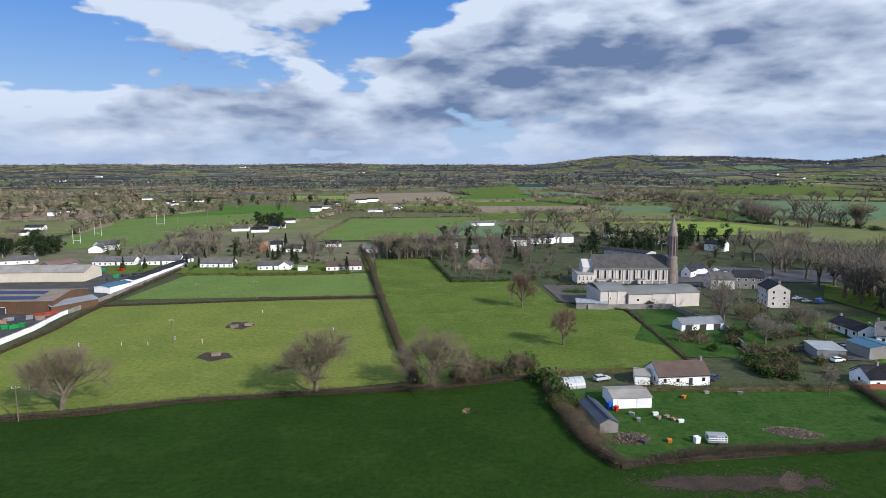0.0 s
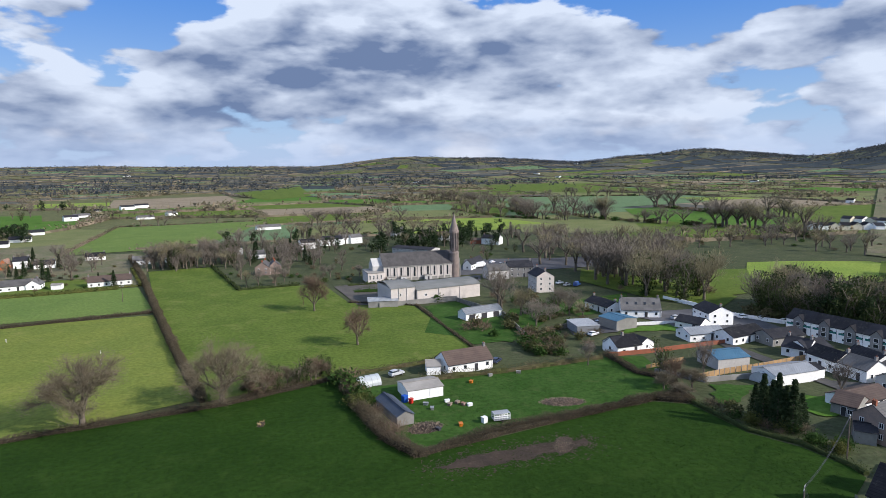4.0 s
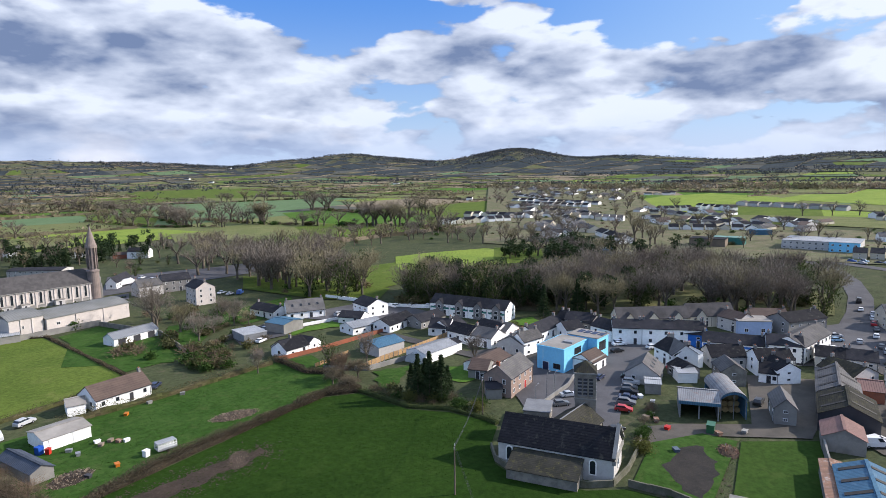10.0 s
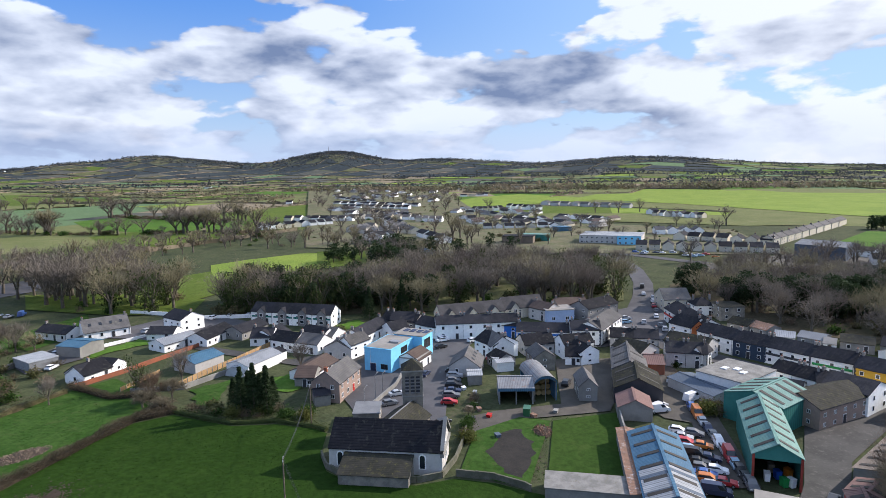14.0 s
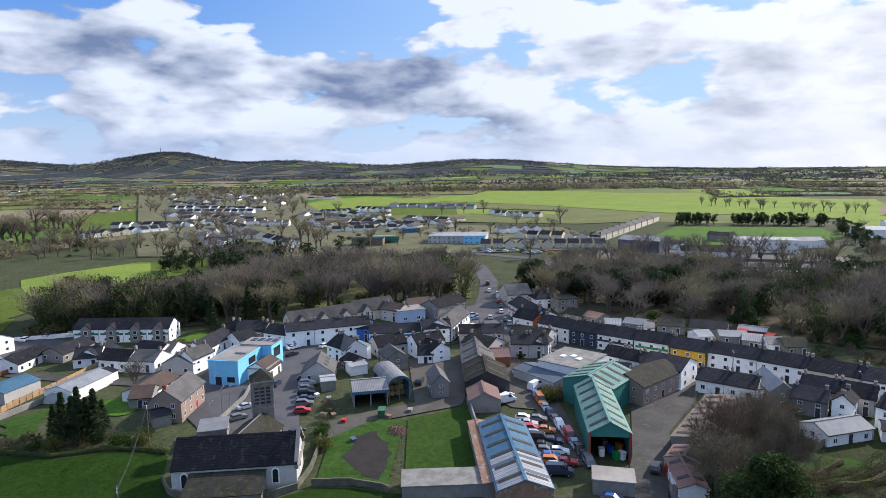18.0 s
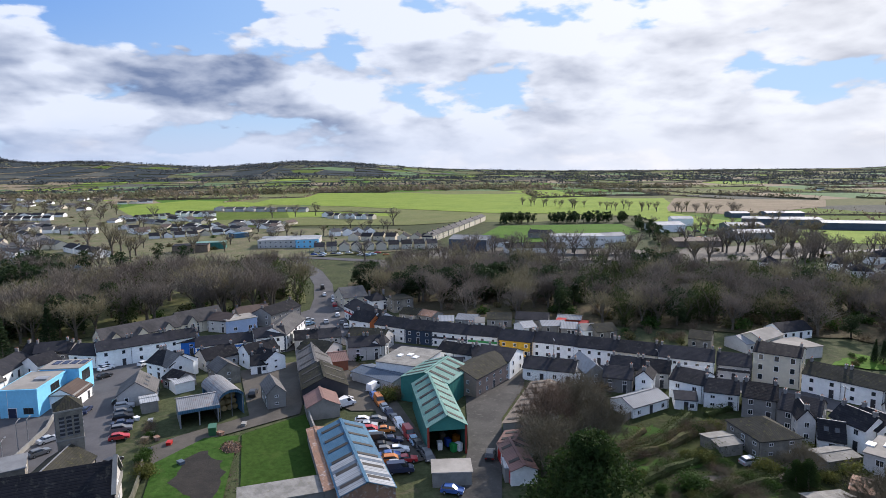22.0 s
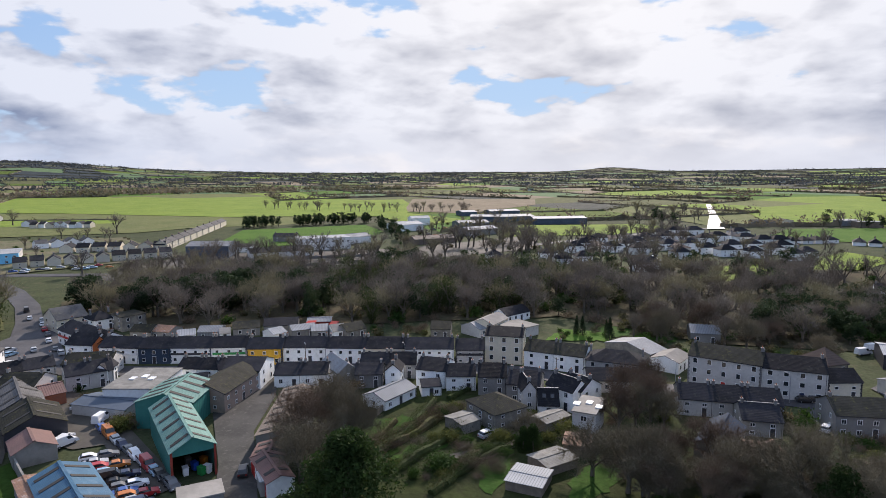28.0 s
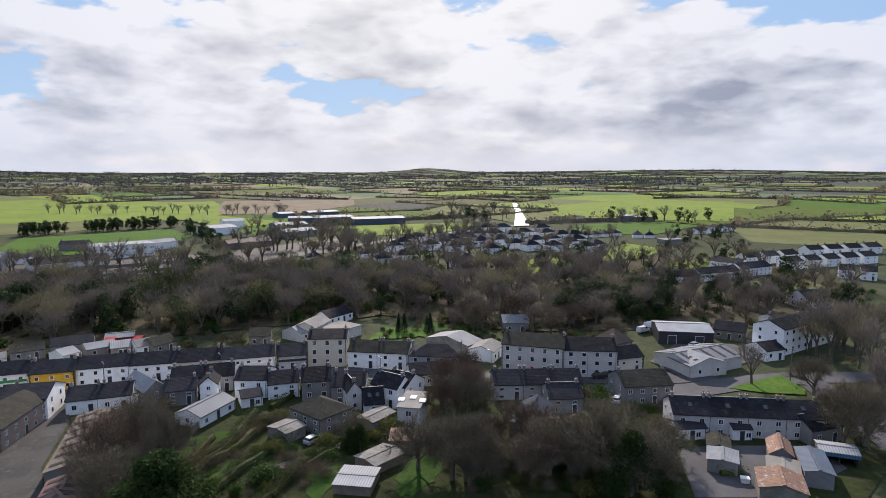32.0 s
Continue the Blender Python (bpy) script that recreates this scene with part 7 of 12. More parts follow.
road('road', [(48.01, -184.33), (42.07, -182.59), (31.79, -170.52), (17.77, -150.55)], 8, 'asphalt', 0.074, 'asphalt road at a junction')
road('road', [(187.49, 18.63), (212.53, 21.7), (244.94, 25.88), (277.66, 26.85), (310.91, 30.28), (351.23, 39.01), (386.0, 51.31)], 9, 'asphalt', 0.08, 'asphalt bridge road with parked cars')
road('road', [(388.79, 50.63), (417.27, 73.16), (396.05, 112.57), (384.45, 174.99)], 8, 'asphalt', 0.08, 'asphalt road by a retail park')
road('road', [(415.38, 57.74), (382.54, -2.64), (372.84, -85.28), (372.05, -172.22), (373.13, -285.55)], 9, 'asphalt', 0.09, 'asphalt road along the canal')
road('road', [(374.05, -160.63), (357.38, -210.12), (373.46, -295.15), (379.89, -366.9), (390.85, -449.71), (386.32, -492.85)], 9, 'asphalt', 0.1, 'asphalt road out of town')
patch('road', [(379.64, -482.73), (370.04, -495.38), (516.33, -671.28), (624.65, -800.43), (628.98, -795.04), (489.15, -625.35)], 'wet_road_glint', 0.8, 'wet road leading away, its sun glint put into a pale colour')
patch('yard', [(153.82, 94.28), (140.63, 98.44), (118.47, 73.77), (112.73, 60.33), (119.5, 52.66), (164.57, 70.13), (187.25, 71.07), (191.76, 72.77), (177.53, 101.88), (155.89, 89.64)], 'asphalt', 0.05, 'asphalt car park')
patch('yard', [(194.11, 31.71), (212.42, 11.93), (249.02, 16.3), (268.66, 19.87), (249.73, 33.7), (208.66, 30.58)], 'asphalt', 0.045, 'asphalt market square')
patch('yard', [(119.62, 45.45), (131.72, 37.15), (142.94, 20.49), (156.66, 20.57), (183.87, 26.77), (177.23, 41.69), (143.21, 32.18), (133.22, 45.68), (127.37, 50.45)], 'gravel', 0.05, 'gravel farm yard')
patch('field', [(103.13, 42.27), (120.97, 45.96), (131.85, 39.16), (132.29, 32.17), (101.59, 28.54), (101.89, 34.91)], 'grass_rough', 0.055, 'patchy grass in a farm yard')
patch('field', [(103.4, 25.6), (132.6, 31.6), (142.46, 19.18), (112.91, 11.48), (106, 17)], 'grass_strip', 0.06, 'bright green strip of grass')
patch('bare_earth', [(113.28, 40.02), (121.65, 41.07), (125.32, 36.57), (117.1, 31.81), (110.15, 29.89), (104.84, 31.05), (105.33, 34.99)], 'dark_mud', 0.065, 'churned dark mud', cell=1.5)
soil([(112.3, 39.0), (121.0, 40.0), (124.0, 36.5), (117.1, 32.8), (110.15, 30.89), (105.9, 32.0)], 1800, 1.5, 'dark mud trodden into yard grass')
patch('yard', [(156.66, 20.57), (189.46, 14.2), (173.15, 3.93), (158.04, -0.24), (117.02, -9.48), (113.36, -1.73), (142.52, 2.83), (143.19, 8.52)], 'gravel', 0.05, 'gravel scrap yard')
patch('yard', [(154.23, -20.26), (168.8, -39.8), (153.23, -35.47), (133.9, -25.93), (97.66, -19.03), (98.06, -11.45), (121.44, -16.54)], 'yard', 0.06, 'worn concrete yard')
patch('yard', [(110.13, 179.99), (126.84, 178.07), (131.4, 195.74), (113.75, 191.79)], 'asphalt', 0.06, 'asphalt yard with vans')
patch('yard', [(152.98, 181.1), (149.35, 115.89), (166.96, 104.27), (154.51, 79.85), (125.61, 81.78), (144.84, 106.72), (146.28, 147.16)], 'yard', 0.03, 'paved back yards')
patch('yard', [(143.57, 201.52), (175.31, 196.6), (184.99, 176.96), (183.11, 160.66), (173.11, 151.78), (149.6, 167.63), (149.4, 183.53)], 'asphalt', 0.04, 'asphalt access road')
patch('yard', [(116.17, 306.59), (134.43, 306.3), (195.98, 305.3), (235.81, 338.95), (194.68, 343.55), (141.26, 360.9)], 'asphalt', 0.05, 'asphalt church car park')
patch('yard', [(69.35, 299.75), (127.56, 303.33), (121.62, 288.9), (65.85, 284.3)], 'asphalt', 0.05, 'asphalt strip by the church')
patch('yard', [(48.65, 300.08), (78.13, 307.21), (65.42, 246.96), (51.06, 255.56)], 'gravel', 0.05, 'gravel yard with bricks and timber')
patch('yard', [(-159.28, 192.34), (-146.65, 199.95), (-146.9, 230.68), (-156.12, 288.99), (-149.7, 366.46), (-158.67, 380.16), (-197.36, 367.37), (-255.09, 312.62)], 'yard', 0.05, 'concrete farm machinery yard')
patch('yard', [(50.32, -118.46), (47.29, -125.07), (31.52, -140.62), (24.15, -134.21), (28.54, -114.9), (40.43, -103.16)], 'asphalt', 0.05, 'concrete back yard')
patch('yard', [(103.34, -56.1), (102.79, -63.23), (103.85, -69.31), (116.2, -75.46), (105.39, -90.71), (102.39, -78.46), (96.41, -62.93)], 'gravel', 0.05, 'gravel lane')
patch('yard', [(73.34, -126.06), (72.31, -133.12), (80.44, -152.45), (83.56, -147.75)], 'asphalt', 0.07, 'asphalt lane between houses')
patch('yard', [(82.24, -170.42), (70.72, -163.94), (59.53, -192.78), (70.98, -206.64), (85.54, -196.99)], 'asphalt', 0.05, 'asphalt garage forecourt')
patch('garden', [(116.42, -46.44), (118.0, -55.34), (119.75, -61.34), (126.9, -58.41), (122.08, -47.69)], 'grass_rough', 0.05, 'garden lawn', cell=2)
patch('garden', [(90.02, -57.45), (93.34, -65.97), (100.04, -69.43), (97.18, -62.18)], 'grass_rough', 0.05, 'garden lawn', cell=2)
patch('garden', [(79.29, -68.05), (83.52, -80.54), (83.73, -85.51), (79.54, -82.81), (75.73, -68.87)], 'grass_rough', 0.05, 'rough grass behind sheds')
patch('green', [(56.81, -163.26), (52.91, -176.92), (50.67, -183.68), (42.43, -176.26), (41.24, -171.75), (49.41, -165.95)], 'grass_fresh', 0.09, 'small mown green at a junction')

# ---- church and presbytery ----
big_church(94.77, 310.86, -0.92, 40.19, 14.0, 7.8, 13.6)
round_tower(113.36, 305.09)
curved_hall(68.82, 258.44, 4.69, 10.93, 18.0, 7.0, 8.6)
curved_hall(89.72, 259.7, 8.95, 31.23, 17.0, 5.6, 7.2)
shed(61.06, 251.46, -10.29, 12.29, 9.0, 2.6, 3.0, wall='concrete', roof='tin_pale', name='lean_to_shed')
house(138.12, 255.56, -7.81, 8.49, 12.0, 8.0, 11.0, wall='church_render', roof='slate', axis='y', name='presbytery')
house(146.1, 294.31, -13.46, 12.82, 9.0, 6.0, 9.0, wall='grey_render', roof='slate')
house(132.03, 293.24, -0.88, 11.13, 9.0, 5.0, 8.0, wall='pale_grey_render', roof='grey_slate')
house(133.84, 328.35, -43.23, 5.06, 20.0, 3.6, 6.6, roof='slate', axis='y', name='parish_hall', chim='')
house(189.71, 428.1, -45.28, 13.61, 9.0, 5, 7.6, name='house', axis='x')
shed(180.64, 436.71, -22.85, 9.5, 7.0, 2.6, 4, wall='red_brick', roof='brown_tile')
house(163.96, 468.82, -32.05, 13.0, 9.0, 4.5, 7.5, roof='brown_tile')
house(121.38, 400.96, -48.53, 30.55, 12.0, 4, 5.2, wall='pale_grey_render', roof='slate', chim='')
truck_body(136.9, 326.07, 10, 9, 'blue and white coach-length lorry by the church')
hedge([(55.55, 299.97), (83.13, 299.53)], w=2, h=1.4, material='ivy', label='clipped dark green hedge by the church')
hedge([(75.15, 295.27), (122.58, 294.53)], w=1.5, h=1.2, material='ivy', label='clipped dark green hedge by the church')
hedge([(48.51, 261.15), (73.96, 244.83), (72.54, 178.45)], w=1.3, h=0.9, label='low scrubby bank along a pasture')
wall_line([(92.34, 246.6), (99.91, 213.77), (93.39, 182.7)], h=1.8, material='rubble_stone')
wall_line([(58.57, 247.05), (93.54, 248.64)], h=2.0, material='concrete', label='grey concrete boundary wall')
shed(91.0, 216.82, 10.18, 16.41, 6.0, 2.5, 4.2, wall='white_render', roof='tin_grey', doors=3)
tree('wood', 107.02, 234.78, 1.15, n=0, wide=1.3)
tree('bush', 122.2, 234.6, 1.6)
tree('bush', 84.69, 249.79, 1.2, n=1)
tree('bush', 97.6, 202.8, 1.5)
scatter([(91.21, 178.28), (119.47, 178.01), (140.73, 217.22), (116.68, 225.76)], 8, ['bush'], 0.7, 1.1)
tree('wood', 113.6, 202.63, 0.45, n=0, wide=1.6)
tree('wood', 126.43, 213.46, 0.4, n=1, wide=1.6)
tree('wood', 109.69, 209.87, 0.4, n=3, wide=1.7)
tree('wood', 127.7, 202.48, 0.45, n=1, wide=1.6)
patch('garden', [(92.53, 182.71), (98.01, 210.0), (107.54, 224.17), (130.97, 221.39), (128.17, 209.66), (112.66, 202.64)], 'grass_rough', 0.03, 'garden lawn among shrubs')

# ---- houses of the farm road ----
house(-258.98, 376.07, 20.61, 18.04, 9.0, 2.8, 5.6, name='bungalow', cat='bungalow', roof='grey_slate', hip=True)
house(-196.89, 370.76, 4.0, 24.42, 9.0, 2.8, 5.6, name='bungalow', cat='bungalow', roof='grey_slate', chim='both')
house(-170.13, 373.46, 10.28, 22.32, 9.0, 2.8, 5.6, name='bungalow', cat='bungalow', roof='grey_slate')
house(-132.11, 362.13, -1.07, 18.88, 9.0, 2.8, 5.6, name='bungalow', cat='bungalow', roof='grey_slate')
house(-97.33, 353.27, 12.12, 17.38, 9.0, 2.8, 5.6, name='bungalow', cat='bungalow', roof='grey_slate')
house(-56.78, 350.6, 10.32, 19.83, 9.0, 2.8, 5.6, name='bungalow', cat='bungalow', roof='brown_tile')
house(-161.42, 379.68, -26.28, 10.73, 9.0, 2.8, 5.4, name='bungalow', cat='bungalow', axis='y')
house(-90.06, 352.75, -1.05, 6.13, 8.0, 2.8, 5.2, axis='y', name='bungalow', cat='bungalow', roof='grey_slate')
shed(-79.38, 347.14, -1.03, 4.46, 5.0, 2.4, 2.8, wall='white_render', roof='felt_pale')
house(-239.35, 426.58, 18.08, 8.62, 10.0, 3.4, 6, axis='y', name='clubhouse', chim='', roof='grey_slate')
house(-238.63, 437.54, 60.33, 13.78, 10.0, 4.6, 8, name='clubhouse', chim='', roof='grey_slate')
house(-124.16, 431.05, -1.27, 5.12, 9.0, 4, 7, wall='orange_render', roof='tin_rust', axis='y', name='barn', chim='', cat='barn')
farm_house(-103.33, 428.24, 8.15, 10.64, 8.5, 2.8, 5.4, roof='slate')
farm_house(-80.91, 455.52, 8.6, 11.41, 8.5, 2.8, 5.4, roof='slate')
farm_house(-50.41, 424.19, 8.65, 9.95, 8.5, 2.8, 5.4, roof='grey_slate')
farm_house(-116.85, 434.39, 11.01, 8.41, 8.5, 5.0, 7.6, roof='slate')
farm_house(-33.94, 432.52, 11.76, 7.9, 8.5, 5.0, 7.6, roof='slate')
farm_house(5.53, 446.98, 11.92, 8.32, 8.5, 5.0, 7.6, roof='slate')
farm_house(18.8, 422.66, 9.2, 9.4, 8.5, 2.8, 5.4, roof='grey_slate')
farm_house(-33.59, 426.62, 13.01, 7.03, 8.5, 5.0, 7.6, roof='slate')
farm_house(-187.46, 573.71, 10.25, 14.98, 8.5, 2.8, 5.4, roof='grey_slate')
farm_house(-166.1, 562.94, 10.0, 14.78, 8.5, 2.8, 5.4, roof='slate')
farm_house(-160.64, 599.93, 10.62, 15.81, 8.5, 2.8, 5.4, roof='slate')
farm_house(-165.44, 662.46, 13.87, 15.15, 8.5, 2.8, 5.4, roof='slate')
farm_house(-388.01, 590.28, 9.54, 16.62, 8.5, 2.8, 5.4, roof='slate')
farm_house(-369.96, 540.18, 8.71, 15.26, 8.5, 2.8, 5.4, roof='slate')
farm_house(-481.29, 768.99, 22.26, 13.2, 8.5, 5.0, 7.6, roof='grey_slate')
farm_house(-491.86, 828.41, 21.42, 15.7, 8.5, 2.8, 5.4, roof='slate')
farm_house(-543.18, 1154.62, 22.21, 28.4, 8.5, 2.8, 5.4, roof='grey_slate')
farm_house(-414.39, 959.03, 43.08, 11.89, 8.5, 5.0, 7.6, roof='slate')
farm_house(-431.31, 1072.32, 13.88, 36.35, 8.5, 2.8, 5.4, roof='slate')
farm_house(-171.18, 836.23, 23.21, 15.16, 8.5, 5.0, 7.6, roof='slate')
farm_house(-170.64, 894.92, 20.2, 19.36, 8.5, 2.8, 5.4, roof='grey_slate')
farm_house(-175.67, 992.43, 22.23, 21.72, 8.5, 2.8, 5.4, roof='slate')
farm_house(-137.17, 1038.65, 27.61, 19.85, 8.5, 5.0, 7.6, roof='slate')
farm_house(-89.73, 822.13, 16.58, 19.56, 8.5, 2.8, 5.4, roof='grey_slate')
farm_house(-122.23, 1072.76, 28.2, 20.77, 8.5, 5.0, 7.6, roof='slate')
farm_house(-63.29, 853.64, 31.84, 12.2, 8.5, 5.0, 7.6, roof='grey_slate')
farm_house(39.49, 623.15, 7.4, 22.96, 8.5, 2.8, 5.4, roof='grey_slate')
farm_house(55.89, 458.91, 9.01, 11.18, 8.5, 5.0, 7.6, roof='slate')
farm_house(74.92, 472.31, 5.6, 17.49, 8.5, 5.0, 7.6, roof='slate')
farm_house(86.01, 479.06, 17.52, 6.77, 8.5, 5.0, 7.6, roof='grey_slate')
farm_house(95.04, 478.94, 12.24, 9.29, 8.5, 5.0, 7.6, roof='grey_slate')
farm_house(140.18, 517.35, 12.93, 10.27, 8.5, 5.0, 7.6, roof='grey_slate')
house(19.12, 354.09, -15.71, 7.91, 9.0, 4.6, 8, wall='pink_stone', axis='y', roof='grey_slate', name='stone_house')
house(24.82, 355.13, -1.06, 7.09, 9.0, 4.6, 8, wall='pink_stone', axis='y', roof='grey_slate', name='stone_house')
shed(-176.69, 254.16, 1.85, 42.74, 26.0, 5.2, 7.2, wall='brown_cladding', roof='asbestos_brown', name='farm_shed', solar=2, doors=1, doorw=5.5, label='brown-clad farm shed with solar panels on roof')
shed(-154.01, 251.31, 59.2, 18.89, 9.0, 3.0, 4.2, wall='brown_cladding', roof='tin_grey', name='lean_to_shed')
machine(-156.9, 236.22, 10, 'red_timber')
machine(-155.43, 238.06, 34, 'red_timber')
machine(-154.53, 240.89, 58, 'red_timber')
machine(-153.52, 231.65, 24, 'old_timber')
machine(-158.9, 232.6, 50, 'tin_grey')
machine(-160.31, 230.84, 26, 'dark_metal')
machine(-159.03, 223.97, 34, 'dark_metal')
machine(-157.14, 218.26, 24, 'green_plastic')
machine(-155.23, 219.03, 48, 'green_plastic')
machine(-153.85, 220.62, 12, 'green_plastic')
machine(-164.0, 225.7, 28, 'tin_rust')
machine(-163.85, 229.13, 52, 'tin_grey')
machine(-198.28, 350.72, 50, 'green_plastic')
machine(-192.21, 346.67, 14, 'green_plastic')
machine(-173.27, 324.44, 55, 'green_plastic')
machine(-169.91, 327.84, 54, 'dark_metal')
machine(-166.17, 331.31, 0, 'dark_metal')
machine(-171.83, 316.08, 45, 'dark_metal')
machine(-181.58, 346.48, 5, 'red_plastic')
shed(-216.93, 320.21, 3.14, 66.55, 18.0, 5.0, 7.5, wall='cream_render', roof='felt_pale', name='machinery_store')
shed(-156.38, 290.27, 74.75, 14.11, 9.0, 3, 3.6, wall='white_render', roof='tin_blue', name='garage')
shed(-156.06, 309.75, 86.1, 12.51, 7.0, 2.6, 3.2, wall='white_render', roof='slate', name='garage')
shed(-155.96, 324.46, 86.26, 13.7, 7.0, 2.6, 3.2, wall='white_render', roof='slate', name='garage')
shed(-155.85, 340.6, 86.41, 15.06, 7.0, 2.6, 3.2, wall='white_render', roof='slate', name='garage')
shed(-155.73, 358.4, 86.57, 16.64, 7.0, 2.6, 3.2, wall='white_render', roof='slate', name='garage')
house(-222.78, 357.0, 67.85, 17.48, 9.0, 3.2, 5, roof='asbestos_pink', wall='concrete', chim='', name='workshop')
wall_line([(-143.07, 180.5), (-145.7, 198.61), (-146.27, 216.56), (-149.18, 237.98), (-149.25, 241.79)], h=1.8, material='white_render', label='white rendered yard wall', cap='concrete')
wall_line([(-149.25, 241.79), (-149.19, 275.83), (-151.33, 362.19)], h=1.6, material='concrete', label='grey block wall along a field')
hedge([(-130.67, 156.42), (-138.55, 188.48), (-138.71, 214.16), (-144.7, 262.67), (-149.49, 349.83)], w=2.0, h=1.5, label='ragged brown hedge along a farm yard')

# ---- hedges and field trees ----
hedge([(-122.84, 130.94), (-101.28, 135.73), (-83.91, 139.2), (-64.64, 146.83), (-40.74, 151.23), (-2.2, 155.78), (27.24, 165.25)], w=2.4, h=1.5)
hedge([(-141.73, 254.91), (-86.76, 264.16), (-29.42, 272.87)], w=2.0, h=1.3)
hedge([(-7.52, 159.67), (-16.14, 204.03), (-28.91, 277.87), (-43.33, 364.43), (-58.59, 443.38)], w=2.6, h=2.6, label='tall dark hedge between two fields')
hedge([(27.63, 165.72), (27.39, 144.64), (29.72, 122.07), (33.96, 112.76)], w=3.2, h=2.4, label='tall ragged hedge round a paddock')
hedge([(33.96, 112.76), (39.92, 114.1), (57.84, 117.32), (90.47, 120.89), (107.59, 123.15)], w=2.2, h=1.6, label='ragged brown hedge round a paddock')
hedge([(47.55, 154.95), (71.78, 153.52), (104.29, 154.48)], w=2.4, h=2.2, material='hedge_leaf', label='trimmed olive-brown hedge behind a bungalow')
hedge([(27.47, 166.66), (43.59, 168.44), (61.82, 170.74)], w=1.8, h=1.5, material='hedge_leaf')
hedge([(-138.5, 330.83), (-100.42, 331.96), (-42.71, 340.15)], w=1.4, h=1.2, material='gorse', label='bright yellow-green garden hedge')
hedge([(-41.45, 340.13), (-52.99, 400.17)], w=1.4, h=1.6, material='gorse', label='bright yellow-green garden hedge')
hedge([(-8.73, 391.61), (4.44, 308.41), (33.18, 311.09)], w=1.6, h=1.8, material='ivy', label='dark clipped hedge of a garden')
hedge([(39.85, 114.74), (58.42, 118.81), (78.44, 119.53), (97.42, 121.8), (104.71, 117.04)], w=2.6, h=1.8)
hedge([(104.71, 117.04), (104.57, 99.31), (109.43, 90.33), (109.99, 80.41), (109.4, 76.58)], w=2.2, h=1.4, material='ivy', label='dark overgrown hedge along a field')
hedge([(107.62, 157.25), (105.5, 139.73), (110.01, 132.51), (104.71, 117.04)], w=2.4, h=1.8)
tree('bare', -2.97, 157.47, 1.45, n=0, wide=1.15)
tree('bare', -32.47, 152.75, 1.5, n=1, wide=1.25)
tree('bare', -91.53, 143.05, 1.5, n=3, wide=1.2)
# ---- trees and gardens round the church ----
scatter([(-43.0, 382.6), (7.3, 381.6), (7.8, 406.8), (-45.7, 408.0)], 34, ['wood', 'ivy', 'wood', 'wood'], 0.55, 0.8, wide=1.1)
scatter([(5.8, 398.9), (44.1, 398.1), (50.2, 453.9), (6.6, 454.9)], 16, ['wood', 'wood', 'ivy', 'bush'], 0.55, 0.85)
scatter([(1.1, 313.2), (46.3, 312.5), (50.6, 342.3), (27.0, 342.7), (25.4, 321.1), (6.4, 321.4), (6.9, 347.0), (1.2, 359.3)], 20, ['bush', 'wood', 'bush', 'bush'], 0.5, 0.9)
scatter([(40.3, 362.8), (53.6, 362.6), (64.9, 440.5), (48.8, 440.9)], 8, ['wood', 'bush', 'bush'], 0.6, 0.95)
scatter([(95.7, 412.2), (162.2, 415.7), (177.1, 454.3), (104.3, 449.1)], 26, ['dark', 'dark', 'wood', 'conifer'], 0.6, 0.95, wide=1.2)
scatter([(53.3, 415.9), (95.7, 412.2), (107.5, 462.9), (59.8, 466.5)], 14, ['dark', 'wood', 'bush', 'wood'], 0.5, 0.85)
scatter([(48.7, 312.9), (58.5, 294.9), (71.4, 335.4), (63.4, 394.2)], 14, ['bush', 'bush', 'wood'], 0.45, 0.8)
scatter([(137.1, 341.9), (173.9, 352.2), (197.9, 401.3), (163.7, 409.0)], 9, ['wood', 'bush', 'ivy'], 0.5, 0.8)
hedge([(55.2, 282.5), (67.7, 279.9)], w=3, h=2.2, material='laurel', label='clipped dark evergreen hedge by a church')
hedge([(82.5, 288.4), (98.7, 289.6), (116.1, 290.6)], w=3, h=2.2, material='laurel', label='clipped dark evergreen hedge by a church')
scatter([(96.6, 196.0), (102.0, 177.5), (95.5, 161.2), (84.8, 166.0)], 22, ['bush'], 0.8, 1.3, wide=1.2)
scatter([(103.6, 215.3), (138.3, 213.0), (118.0, 181.0), (107.1, 186.6), (99.2, 199.3)], 18, ['bush', 'bush', 'wood'], 0.5, 0.9, wide=1.2)
# bungalow gardens
patch('estate_ground', [(-300, 400), (-215, 378), (-50, 374), (-56, 470), (-110, 482), (-120, 560), (-215, 540), (-215, 450), (-300, 430)], 'garden_mix', 0.12, 'gardens and rough ground among bungalows', cell=4)
patch('lawn', [(-183.5, 335.2), (-50.9, 336.6), (-56.4, 373.5), (-205.6, 376.4)], 'grass_pasture', 0.05, 'front lawns of a row of bungalows', cell=3)
scatter([(-187.5, 342.7), (-51.5, 340.3), (-57.8, 382.9), (-210.6, 385.9)], 46, ['bush', 'bush', 'bush', 'conifer'], 0.45, 0.8)
scatter([(-215.9, 395.8), (-59.2, 392.6), (-66.7, 443.6), (-243.6, 447.6)], 46, ['bush', 'wood', 'bush', 'wood', 'ivy'], 0.45, 0.75)
scatter([(-284.2, 397.2), (-247.2, 396.5), (-279.0, 448.4), (-320.8, 449.4)], 16, ['dark'], 0.7, 1.0, wide=1.3)
scatter([(-169.8, 394.9), (-144.6, 394.4), (-156.4, 427.2), (-183.6, 427.8)], 10, ['wood'], 0.7, 0.95, wide=1.2)
